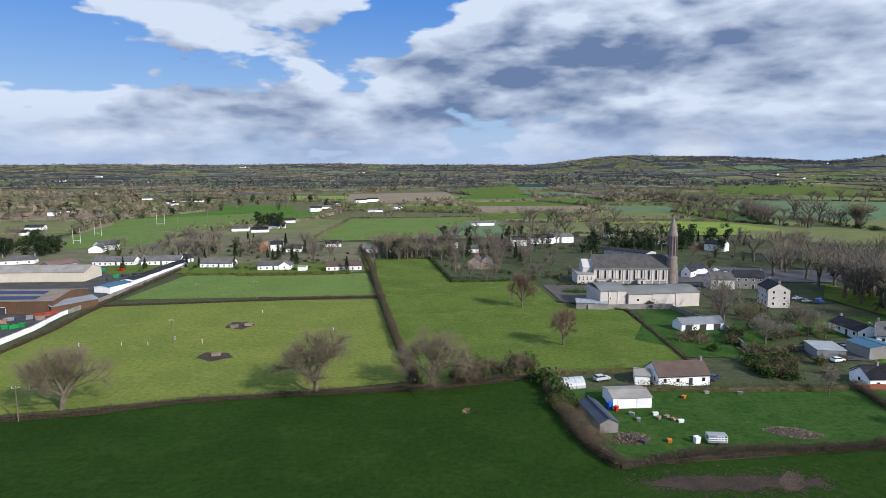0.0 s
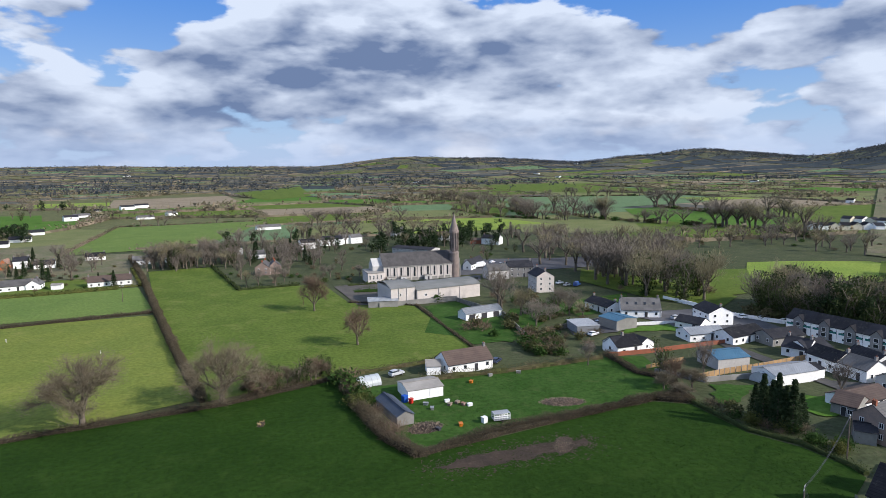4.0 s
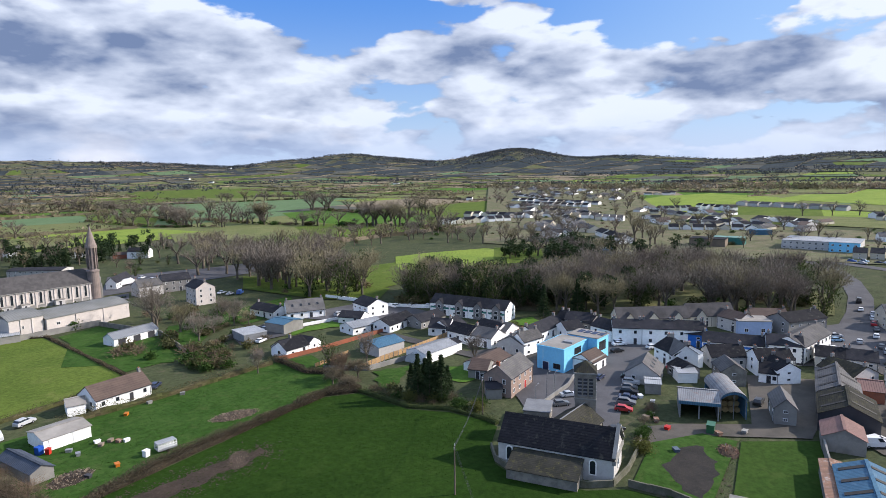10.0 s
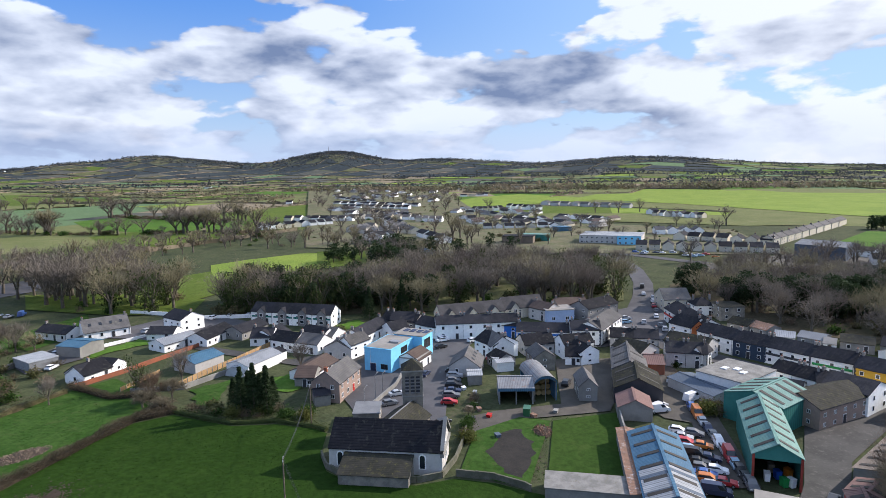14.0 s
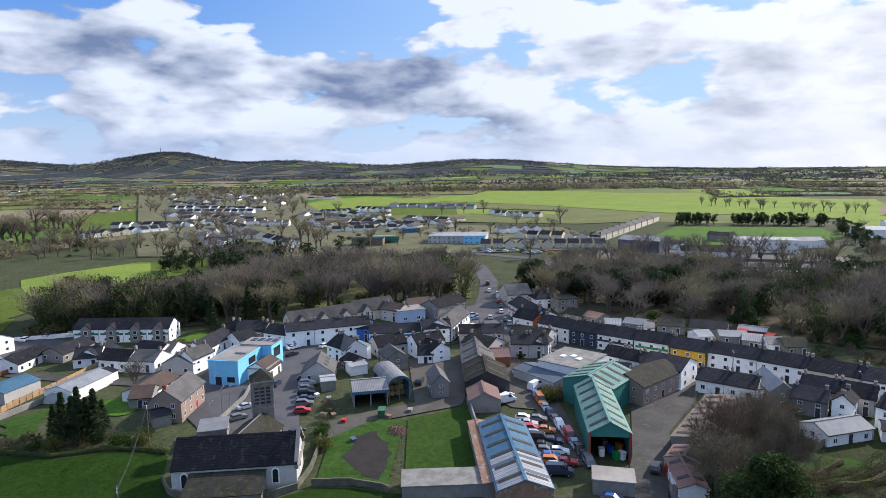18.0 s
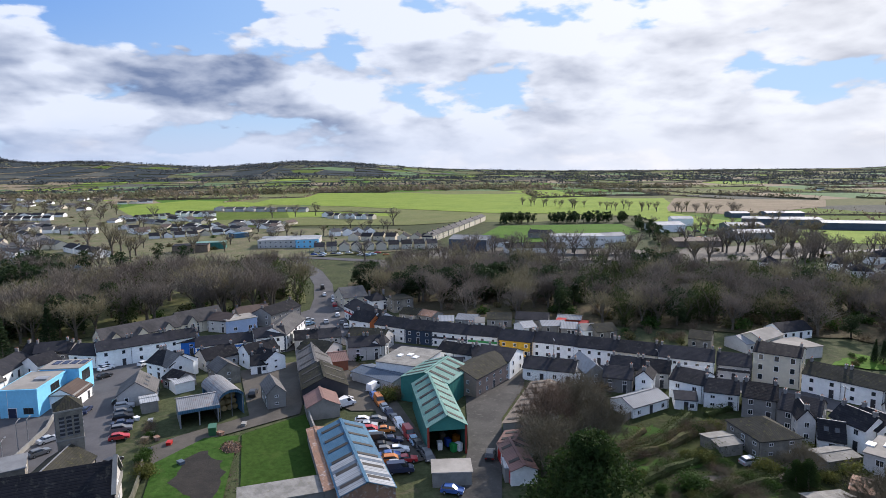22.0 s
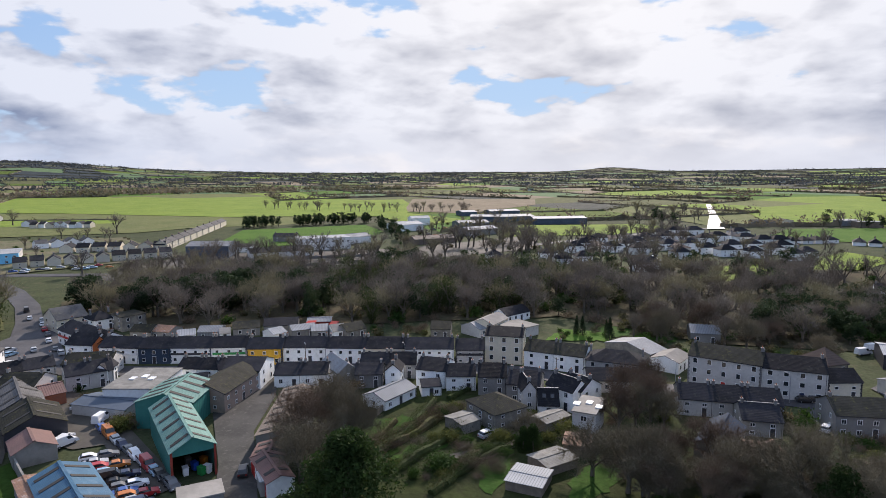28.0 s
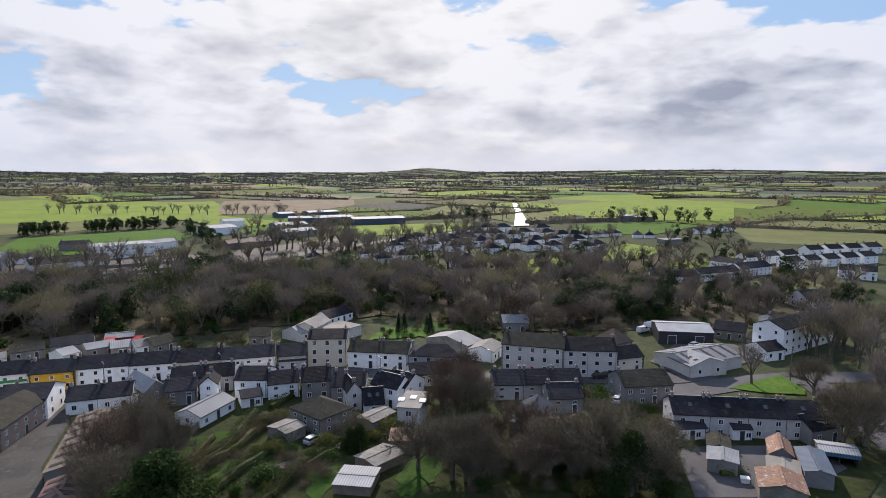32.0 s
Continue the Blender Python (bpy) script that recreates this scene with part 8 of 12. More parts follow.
scatter([(-173.6, 578.0), (-150.7, 577.3), (-165.9, 636.3), (-191.1, 637.2)], 7, ['dark'], 0.8, 1.1, wide=1.3)
hedge([(-110.3, 328.6), (-74.6, 331.5), (-50.7, 334.7)], w=2.5, h=1.6, material='gorse', label='golden clipped hedge before bungalows')
tree('bare', 38.91, 196.03, 1.15, n=2, wide=0.7)
tree('bare', 32.54, 251.53, 1.35, n=2, wide=0.7)
scatter([(1.51, 159.59), (25.62, 164.8), (26.56, 171.06), (1.57, 165.01)], 16, ['ivy', 'bush', 'bush'], 0.35, 0.6)
scatter([(2.25, 158.72), (24.07, 164.81), (24.6, 168.61), (2.3, 162.25)], 10, ['bare', 'bare', 'bush'], 0.35, 0.55, wide=1.2)
scatter([(26.61, 166.2), (27.88, 143.56), (30.02, 123.39), (32.38, 123.38), (30.28, 145.35), (28.95, 166.18)], 16, ['bush'], 1.0, 1.6)
scatter([(-40.65, 387.33), (5.87, 406.86), (6.16, 426.59), (-43.33, 413.38)], 26, ['wood', 'wood', 'wood', 'ivy'], 0.9, 1.2)
scatter([(10.95, 333.63), (45.91, 342.38), (56.85, 425.45), (14.47, 441.68)], 26, ['wood', 'bush', 'conifer', 'wood'], 0.6, 1.1)
scatter([(-179.36, 430.74), (-75.29, 365.04), (-91.24, 444.13), (-177.73, 480.52)], 60, ['bush', 'bush', 'wood', 'bush', 'conifer'], 0.6, 1.0)
scatter([(-291.62, 405.17), (-258.53, 418.04), (-314.91, 503.31), (-361.81, 504.52)], 16, ['dark', 'wood', 'wood'], 0.7, 1)
scatter([(-206.4, 446.81), (-175.38, 430.65), (-182.17, 480.63), (-217.16, 500.77)], 12, ['wood', 'bush'], 0.7, 1)
scatter([(103.03, 439.63), (156.01, 409.06), (200.57, 408.09), (239.61, 488.91), (119.85, 512.5)], 34, ['dark', 'conifer', 'wood', 'dark'], 0.8, 1.2)
scatter([(-452.6, 633.04), (-346.82, 629.62), (-239.33, 866.11), (-144.16, 861.85), (-183.22, 1232.63), (-756.33, 1063.01)], 110, ['wood', 'wood', 'dark', 'ivy'], 0.6, 1.1)
scatter([(-1.83, 476.13), (97.23, 492.6), (102.89, 521.63), (-1.97, 515.79)], 14, ['wood', 'wood', 'dark'], 0.7, 1)
hedge([(-106.99, 478.76), (-104.15, 705.72)], w=3, h=2.2)
hedge([(-105.33, 713.78), (42.67, 733.27)], w=4, h=3)
hedge([(51.45, 532.04), (197.66, 546.75)], w=4, h=4)
hedge([(71.43, 648.23), (201.26, 657.53)], w=4, h=5)
hedge([(142.91, 614.81), (207.53, 627.73)], w=4, h=3)
hedge([(275.16, 1052.93), (381.04, 1104.14), (369.88, 776.01), (327.46, 625.65)], w=9, h=6)
hedge([(299.54, 817.34), (304.44, 652.78), (350.04, 586.83)], w=7, h=5)
hedge([(462.15, 1098.45), (787.21, 983.72)], w=7, h=6)
hedge([(385.62, 695.3), (391.27, 566.6), (411.07, 506.35)], w=10, h=7)
hedge([(542.43, 588.56), (569.62, 497.38)], w=9, h=7)
hedge([(568.96, 724.87), (560.14, 596.91)], w=10, h=8)
hedge([(420.22, 490.5), (461.76, 418.53), (428.02, 347.4)], w=10, h=7)

# ---- paddock sheds and clutter ----
house(62.89, 162.0, 6.44, 14.25, 8.5, 3.0, 6.2, roof='brown_tile', chim='right', name='bungalow', cat='bungalow')
shed(53.32, 161.64, -13.47, 3.86, 6.0, 2.4, 3.4, wall='white_render', roof='felt_pale', name='garage')
shed(44.8, 146.35, 3.87, 9.39, 8.0, 2.6, 3.4, wall='white_render', roof='felt_pale', name='garden_shed', doors=2, door='white_paint')
shed(34.95, 134.82, 7.73, 4.1, 13.0, 2.4, 3.4, wall='concrete', roof='tin_slate', axis='y', name='lean_to_shed', doors=1)
polytunnel(33.07, 157.68, 12.53, 7.41, 4.5)
cage(56.78, 123.28, -4.43, 3.74)
crate(52.82, 123.51, 15, 1.1, 1.1, 1.3, 'white_paint', name='water_tank', label='white plastic water tank in a paddock')
crate(39.45, 142.05, 25, 1.2, 1.2, 1.6, 'blue_plastic', name='water_tank', label='blue plastic water tank by a shed')
crate(40.68, 140.65, 40, 0.9, 0.9, 1.2, 'red_plastic', name='barrel', label='red plastic barrel by a shed')
odd_crate(49.19, 138.22, 0, 'white_paint')
odd_crate(51.22, 136.56, 37, 'old_timber')
odd_crate(44.25, 135.0, 74, 'grey_metal')
odd_crate(52.18, 134.94, 111, 'tin_rust')
odd_crate(43.69, 138.26, 148, 'grey_metal')
odd_crate(53.49, 133.98, 185, 'white_paint')
odd_crate(49.06, 135.92, 222, 'old_timber')
odd_crate(47.27, 123.82, 259, 'orange_plastic')
odd_crate(41.78, 123.32, 296, 'dark_metal')
odd_crate(75.16, 151.48, 333, 'concrete')
odd_crate(66.77, 151.95, 370, 'concrete')
odd_crate(59.84, 148.87, 407, 'orange_plastic')
heap(75.6, 128.2, 6.0, 0.6, 'old_straw', 'straw_heap', 'pale heap of old straw and sticks in grass', flat=0.5, size=0.28, n=900)
heap(39.5, 125.52, 4.5, 0.8, 'old_timber', 'rubbish_heap', 'heap of broken timber and rubble', flat=0.7)
heap(63.7, 107.3, 4.5, 0.3, 'old_straw', 'straw_heap', 'scattered pale rubble on bare earth', flat=0.5, size=0.22, n=500)
heap(5.32, 140.58, 2, 0.2, 'hay', 'straw_heap', 'small patch of scattered straw', flat=0.5, n=60)
crate(-75.66, 219.72, 20, 3, 1.0, 0.9, 'old_timber', name='hay_feeder', label='timber hay feeder on muddy ground')
crate(-71.28, 222.11, 20, 3, 1.0, 0.9, 'old_timber', name='hay_feeder', label='timber hay feeder on muddy ground')
crate(-69.83, 185.45, 20, 3, 1.0, 0.9, 'old_timber', name='hay_feeder', label='timber hay feeder on muddy ground')
car(42.74, 161.91, 21.78, 'suv', 'silver')
car(73.38, 162.56, 41.94, 'hatch', 'navy')
pole(-89.2, 199.34, 8)
pole(-96.79, 135.38, 8.3, rot=20)
pole(-81.55, 266.41, 8.5)
pole(-108.04, 269.14, 7)
pole(-44.39, 301.55, 7)
pole(-43.84, 368.81, 7)
fence_post(-108.1, 156.24)
fence_post(-117.65, 195.07)
fence_post(-104.89, 196.87)
fence_post(-96.19, 196.78)
fence_post(-90.2, 203.43)
fence_post(-79.47, 199.24)
fence_post(-39.07, 215.35)
fence_post(-37.14, 204.26)
fence_post(-71.76, 241.77)
goal_posts(-286.85, 621.51, -278.8, 621.25, 13)
goal_posts(-284.94, 475.87, -279.19, 475.73, 12)
goal_posts(-299.93, 532.71, -294.0, 532.54, 13)
lamp_post(-268.23, 627.07, 14)
lamp_post(-295.45, 615.73, 14)
lamp_post(-221.98, 453.67, 14)
lamp_post(-242.37, 638.92, 14)
lamp_post(-375.65, 684.9, 14)
lamp_post(-269.41, 418.27, 14)

# ---- village houses ----
house(149.27, 197.02, -26.64, 14.73, 9.0, 3.2, 7.6, roof='grey_slate', skylights=4)
house(141.6, 209.13, -86.19, 14.52, 8.0, 3.0, 5.2, roof='slate')
shed(131.16, 185.06, 9.31, 9.72, 9.0, 3.4, 4.2, wall='concrete', roof='tin_blue', name='workshop', axis='y', doors=1)
house(114.79, 159.42, 1.79, 8.67, 8.0, 2.8, 5.6, chim='mid')
house(114.48, 159.09, -84.88, 6.45, 9.0, 2.8, 5.4, axis='y', chim='')
house(121.37, 159.22, 7.5, 5.98, 6.0, 2.6, 4.6, chim='', axis='y')
house(166.92, 177.78, -11.44, 9.5, 11.0, 5.0, 7.6, axis='y', chim='left')
house(186.76, 155.53, -81.35, 8.92, 8.5, 5.0, 8.2, name='terraced_house', group='dormered terrace', wall='white_render', shop='teal_cladding', chim='', bays=1)
house(188.06, 146.96, -81.35, 8.42, 8.5, 5.0, 8.2, name='terraced_house', group='dormered terrace', wall='white_render', shop='teal_cladding', chim='', bays=1)
house(189.29, 138.86, -81.35, 7.96, 8.5, 5.0, 8.2, name='terraced_house', group='dormered terrace', wall='white_render', shop='teal_cladding', chim='', bays=1)
house(190.46, 131.21, -81.35, 7.54, 8.5, 5.0, 8.2, name='terraced_house', group='dormered terrace', wall='white_render', shop='teal_cladding', chim='', bays=1)
house(157.86, 156.22, 8.7, 15.81, 8.0, 2.8, 5.0, chim='')
house(168.1, 149.72, 0.02, 13.66, 8.0, 2.8, 5, wall='concrete', chim='')
house(162.39, 136.89, -66.61, 7.35, 9.0, 3.0, 5.8, roof='slate')
house(164.54, 135.74, 0.05, 9.64, 8.0, 3.0, 5.4, roof='slate', chim='')
house(147.96, 162.57, -6.42, 13.2, 8.0, 2.6, 4.2, wall='white_render', roof='tin_grey', chim='', name='outbuilding')
house(154.47, 173.97, -67.85, 9.27, 7.0, 2.6, 4.6, chim='')
house(158.03, 158.21, -68.67, 6.82, 7.0, 2.6, 4.6, chim='', axis='y')
shed(133.96, 137.78, -4.13, 10.54, 9.0, 3, 4.2, wall='pale_grey_render', roof='tin_blue', name='garage')
shed(139.49, 121.79, -0.88, 14.39, 8.0, 2.8, 4.0, wall='white_render', roof='tin_grey', name='outbuilding')
shed(143.87, 121.31, -0.96, 11.89, 6.0, 2.6, 3.4, wall='white_render', roof='slate', name='outbuilding')
polytunnel(136.39, 122.45, 8.95, 11.49, 6, 2.8, 'grey curved tin shelter in a garden')
house(159.54, 124.49, -4.4, 7.22, 10.0, 3.6, 6.2, axis='y', chim='')
house(167.94, 119.19, -101.3, 10.45, 8.0, 3.6, 6.4, roof='slate')
house(160.1, 115.91, 0.11, 7.93, 9.0, 3.6, 6.2, axis='y', roof='grey_slate')
house(169.24, 116.63, 0.22, 8.37, 9.0, 3.6, 6.2, axis='y', roof='grey_slate', chim='')
house(160.1, 100.75, -98.2, 5.36, 9.0, 5, 7.6, axis='y', wall='white_render', roof='grey_slate')
house(159.12, 103.79, 7.51, 8.96, 9.0, 3.7, 6.4, roof='grey_slate', wall='pale_grey_render')
house(134.66, 99.41, -70.21, 5.31, 8.0, 2.8, 5, wall='concrete', roof='brown_tile', chim='', name='outbuilding')
house(140.93, 101.85, 3.68, 12.85, 8.0, 2.6, 4.6, wall='white_render', roof='brown_tile', chim='', name='outbuilding')
house(178.76, 107.18, 1.42, 19.77, 8.0, 3.4, 6, roof='slate')
house(192.7, 99.63, -73.27, 8.98, 8.0, 5, 7.4, roof='slate')
house(130.6, 87.6, 8.5, 13.6, 7.6, 5.4, 8.6, wall='pink_stone', roof='grey_slate', door='red_plastic', chim='left')
shed(123.34, 87.48, -47.71, 3.83, 5.0, 2.6, 3.6, wall='concrete', roof='slate')
board_fence([(117.67, 129.27), (127.44, 130.34), (141.6, 130.41), (159.72, 131.73)])
board_fence([(110.28, 141.66), (118.58, 142.87), (125.25, 144.1)], h=1.2)
wall_line([(107.67, 155.75), (121.06, 154.35), (140.41, 154.45), (155.69, 153.98)], h=1.2, material='red_brick', label='low red-brick garden wall')
wall_line([(110.56, 138.28), (117.98, 127.27), (135.69, 124.9)], h=1.3, material='concrete', label='grey block garden wall')
wall_line([(129.91, 185.98), (152.98, 181.1), (151.27, 169.51)], h=1.0, material='white_render', label='white rendered garden wall')
wall_line([(176.88, 217.37), (179.72, 203.39), (181.25, 179.51), (188.91, 165.82)], h=1.4, material='white_render', label='white rendered garden wall')
wall_line([(109.95, 189.43), (126.6, 192.43), (142.4, 199.89)], h=1.6, material='rubble_stone')
car(119.87, 188.68, -82.12, 'van', 'white')
car(117.55, 182.42, -77.75, 'van', 'white')
car(116.36, 177.63, 18.36, 'hatch', 'white')
car(126.7, 190.25, 20.01, 'hatch', 'silver')
car(157.42, 185.51, 4.45, 'suv', 'silver')
car(181.55, 177.46, 3.2, 'suv', 'white')
car(187.12, 173.66, 2.68, 'hatch', 'silver')
car(171.0, 180.41, -96.96, 'hatch', 'white')
car(189.99, 167.47, 8.3, 'saloon', 'white')
car(153.81, 265.14, 19.36, 'saloon', 'white')
car(154.48, 259.11, 18.53, 'hatch', 'silver')
car(158.61, 257.25, 38.67, 'van', 'blue')
car(141.09, 300.36, 27.16, 'suv', 'silver')
car(151.13, 340.42, 24.16, 'hatch', 'white')
car(152.09, 330.46, 35.39, 'hatch', 'silver')
flat_block(116.6, 184.82, -99.79, 10.06, 8, 2.8, 'tin_pale', 'tin_pale', win=(0, 0, 0), name='portable_cabin', label='pale grey portable cabin in a yard', cat='cabin')
tree('wood', 96.89, 150.49, 0.5)
tree('wood', 121.21, 131.26, 0.75, n=3)
tree('ivy', 111.93, 137.37, 0.75)
tree('wood', 108.21, 127.91, 0.6)
tree('bare', 112.09, 125.36, 0.5, n=1, wide=1.3)
tree('bare', 104.2, 126.66, 0.45, n=3, wide=1.3)
tree('bare', 104.54, 120.15, 0.36, n=0, wide=1.4)
tree('conifer', 112.8, 105.77, 0.68, wide=1.2)
tree('conifer', 110.13, 101.05, 1.04, wide=1.0)
tree('conifer', 113.75, 101.9, 0.84, wide=1.3)
tree('conifer', 110.56, 97.58, 1.15, wide=0.9)
tree('conifer', 113.75, 98.35, 0.83, wide=1.25)
tree('conifer', 112.38, 95.3, 1.06, wide=1.05)
tree('conifer', 115.62, 96.03, 0.73, wide=1.3)
scatter([(107.13, 115.46), (105.49, 102.0), (111.54, 88.97), (111.68, 81.69), (115.23, 82.92), (116.39, 97.91), (113.18, 111.52)], 16, ['bush'], 0.5, 1.0)
tree('wood', 139.77, 105.56, 0.7, n=3)
tree('conifer', 202.45, 119.89, 1.15)
tree('bush', 206.5, 115.4, 1.2)
tree('bush', 188.2, 111.22, 1.3)
tree('bush', 181.58, 119.54, 1.0)
scatter([(80.0, 161.63), (110.44, 162.97), (118.29, 174.52), (110.29, 194.12), (91.23, 183.92)], 12, ['bush'], 0.7, 1.2)
scatter([(75.19, 194.63), (91.23, 183.92), (104.07, 214.28), (95.07, 238.4)], 6, ['bush'], 0.8, 1.4)
tree('wood', 105.07, 227.79, 1.0, n=0, wide=1.2)
scatter([(100.94, 234.39), (141.54, 206.64), (150.95, 220.34), (110.31, 255.75)], 14, ['bush'], 0.8, 1.3)

# ---- old church, car park and community centre ----
old_church(101.89, 56.54, -74.26, 21.83, 9.5, 4.6, 8.6)
house(111.1, 59.17, 1.28, 12.55, 8.5, 4.2, 7.2, wall='rubble_stone', roof='mossy_slate', name='church_nave', chim='', win=(0, 0, 1))
belfry(119.37, 60.22, 28, 4.4, 13.0)
flat_block(117.6, 70.93, -65.24, 5.73, 7, 3.0, 'rubble_stone', 'lead_grey', label='low stone annex with a lead roof')
blue_centre(155.74, 85.81, -90.1, 8.53, 14.0, 6.6)
house(158.0, 78.89, -0.73, 8.61, 7.0, 3.2, 5.4, wall='white_render', roof='brown_tile', chim='', name='annex', axis='x')
wall_line([(98.95, 70.78), (94.86, 66.88), (93.1, 62.09), (93.96, 55.21), (96.32, 48.2), (99.65, 44.58), (107.0, 44.8), (116.01, 46.61), (122.97, 48.72)], h=1.15, material='mossy_stone', label='low mossy stone churchyard wall')
wall_line([(101.36, 42.45), (102.47, 35.11), (101.63, 29.37), (100.86, 27.82)], h=1.3, material='mossy_stone', label='mossy stone yard wall')
wall_line([(118.47, 73.77), (139.89, 75.43), (147.34, 77.61)], h=1.2, material='concrete', label='low concrete car park wall')
car(121.58, 53.97, -24.04, 'hatch', 'black')
car(176.25, 78.38, -31.31, 'hatch', 'black')
car(183.32, 80.9, -37.85, 'saloon', 'white')
car(186.45, 71.25, -30.08, 'hatch', 'white')
car(150.49, 71.81, 2.69, 'hatch', 'navy')
car(170.2, 58.82, -43.22, 'hatch', 'red')
for cx, cy, kind, colour in ((155.2, 65.6, 'hatch', 'black'), (151.6, 63.4, 'suv', 'silver'), (148.0, 62.3, 'hatch', 'grey'), (144.6, 60.9, 'suv', 'black'), (141.0, 59.7, 'saloon', 'navy'), (137.6, 58.6, 'suv', 'grey'), (133.4, 57.4, 'hatch', 'red')):
    car(cx, cy, -72, kind, colour)
car(134.1, 72.0, -40, 'saloon', 'silver')
car(127.6, 70.6, -40, 'hatch', 'grey')
car(184.7, 81.3, -37.85, 'suv', 'white')
lamp_post(121.08, 73.8, 6)
lamp_post(130.48, 76.25, 6)
lamp_post(131.94, 74.94, 6)
house(189.82, 81.36, -60.76, 9.34, 8.0, 5.9, 8.2, wall='white_render', name='terraced_house', group='square terrace')
house(194.39, 73.2, -60.76, 9.38, 8.0, 5.9, 8.2, wall='white_render', name='terraced_house', group='square terrace')
house(198.98, 65.0, -60.76, 9.41, 8.0, 5.9, 8.2, wall='white_render', name='terraced_house', group='square terrace')
house(199.39, 63.39, -76.39, 8.05, 8.0, 4.6, 7.2, wall='strong_blue', name='public_house', cat='house')
house(196.92, 50.69, -75.11, 16.88, 8.0, 4.2, 6.6, wall='white_render', shop='strong_blue')
house(206.79, 88.95, -47.63, 8.34, 8.0, 4.2, 8.0, wall='cream_render', roof='old_slate', name='terraced_house', group='new apartments', chim='', bays=1, bay_wall='cream_render')
house(212.47, 82.73, -47.63, 8.5, 8.0, 4.2, 8.0, wall='cream_render', roof='old_slate', name='terraced_house', group='new apartments', chim='', bays=1, bay_wall='cream_render')
house(218.25, 76.38, -47.63, 8.67, 8.0, 4.2, 8.0, wall='cream_render', roof='old_slate', name='terraced_house', group='new apartments', chim='', bays=1, bay_wall='cream_render')
house(225.94, 71.04, -47.77, 8.12, 9.0, 4.2, 8.4, wall='cream_render', roof='old_slate', name='terraced_house', group='new apartments', chim='', bays=1, bay_wall='cream_render')
house(231.45, 64.97, -47.77, 8.27, 9.0, 4.2, 8.4, wall='cream_render', roof='old_slate', name='terraced_house', group='new apartments', chim='', bays=1, bay_wall='cream_render')
house(198.56, 37.22, -73.76, 9.4, 9.0, 5.8, 8.2, wall='white_render', band='dark_metal', name='corner_shop', quoins='navy_render')
house(207.28, 34.03, -8.86, 22.18, 9.0, 5.8, 8.4, wall='white_render', band='dark_metal', roof='grey_slate')
house(226.57, 57.58, -26.4, 7.9, 9.0, 4.6, 7, wall='pale_grey_render', axis='y', roof='brown_tile')
flat_block(225.6, 52.56, -57.74, 10.57, 8, 4.5, 'pale_blue_render')
house(239.59, 50.9, -58.31, 12.2, 8.0, 4, 6.5, roof='brown_tile', wall='grey_render')
house(236.81, 40.86, -30.01, 17.36, 9.0, 5, 7.6, roof='slate', wall='grey_render')
house(193.32, 100.43, -92.81, 13.92, 8.0, 4.4, 7, wall='grey_render')
house(190.3, 87.57, -105.36, 9.12, 8.0, 4.4, 7, wall='white_render')
house(184.26, 98.96, -119.02, 7.24, 7.0, 3.6, 6.0, wall='white_render', chim='', axis='y')
house(176.38, 59.92, -123.89, 10.03, 9.0, 4.8, 7.6, axis='x', roof='slate')
house(175.65, 59.65, -48.4, 7.22, 10.0, 4.8, 7.8, axis='y', roof='grey_slate')
house(167.06, 55.24, -41.5, 6.09, 6.0, 2.8, 4.6, axis='y', roof='slate', wall='grey_render', chim='')
house(158.6, 62.6, -76, 8.6, 10.0, 3.0, 6.6, axis='y', wall='pale_grey_render', roof='grey_slate', skylights=3, chim='')
shed(150.8, 57.35, -65.67, 3.71, 5.0, 2.6, 2.9, wall='concrete', roof='tin_pale')
shed(164.33, 53.97, -54.45, 4.91, 6.0, 2.6, 3.0, wall='white_render', roof='tin_pale')
shed(143.73, 44.01, -67.91, 8.34, 9.0, 4.0, 5.4, wall='tin_grey', roof='rusted_sheet', name='barn', open_front=True, posts='grey_metal')
round_barn(149.65, 39.67, -57.97, 5.62, 13, 4.2, 6.4, roof='rusted_sheet')
for i in range(36):
    k, r, c = i // 12, i % 12 // 3, i % 3
    bale(146.74 + c * 1.145 + r * 0.7 + k * 0.635, 40.18 + c * 0.715 - r * 1.12 + k * 0.395, 1.25 * k, 32.03)
house(169.79, 44.28, -56.82, 6.17, 8.0, 4.2, 6.6, wall='rubble_stone', roof='grey_slate', axis='y', chim='')
house(177.61, 36.36, -78.44, 4.65, 8.0, 3.0, 5.2, wall='white_render')
house(179.07, 34.07, -47.38, 6.37, 8.0, 4.2, 6.4, wall='white_render', axis='y')
house(184.02, 49.66, -52.82, 9.95, 8.0, 3.6, 6.4, wall='pale_grey_render', roof='slate')
house(183.98, 37.57, -52.96, 9.61, 7.0, 5, 7.4, wall='white_render', roof='slate')
house(151.45, 27.95, -70.18, 4.35, 9.0, 4.2, 6.6, wall='concrete', roof='grey_slate', axis='y', chim='', name='stone_barn', door='dark_metal')
crate(133.8, 38.01, 10, 2.6, 1.6, 1.9, 'car_green', name='fuel_tank', label='dark green fuel tank in a farm yard')
heap(126.25, 32.49, 3.2, 1.2, 'tin_rust', 'scrap_heap', 'heap of rusty scrap metal in a yard', flat=0.7)
scrap(134.56, 51.11, 15, 'old_timber')
scrap(132.32, 49.27, 36, 'tin_rust')
scrap(132.35, 51.7, 75, 'old_timber')
scrap(129.52, 45.76, 0, 'red_plastic')
scrap(144.14, 57.84, 45, 'white_paint')
scrap(142.3, 54.04, 15, 'tin_pale')
scrap(133.19, 36.26, 60, 'tin_rust')
scrap(120.04, 40.53, 45, 'tin_steel')
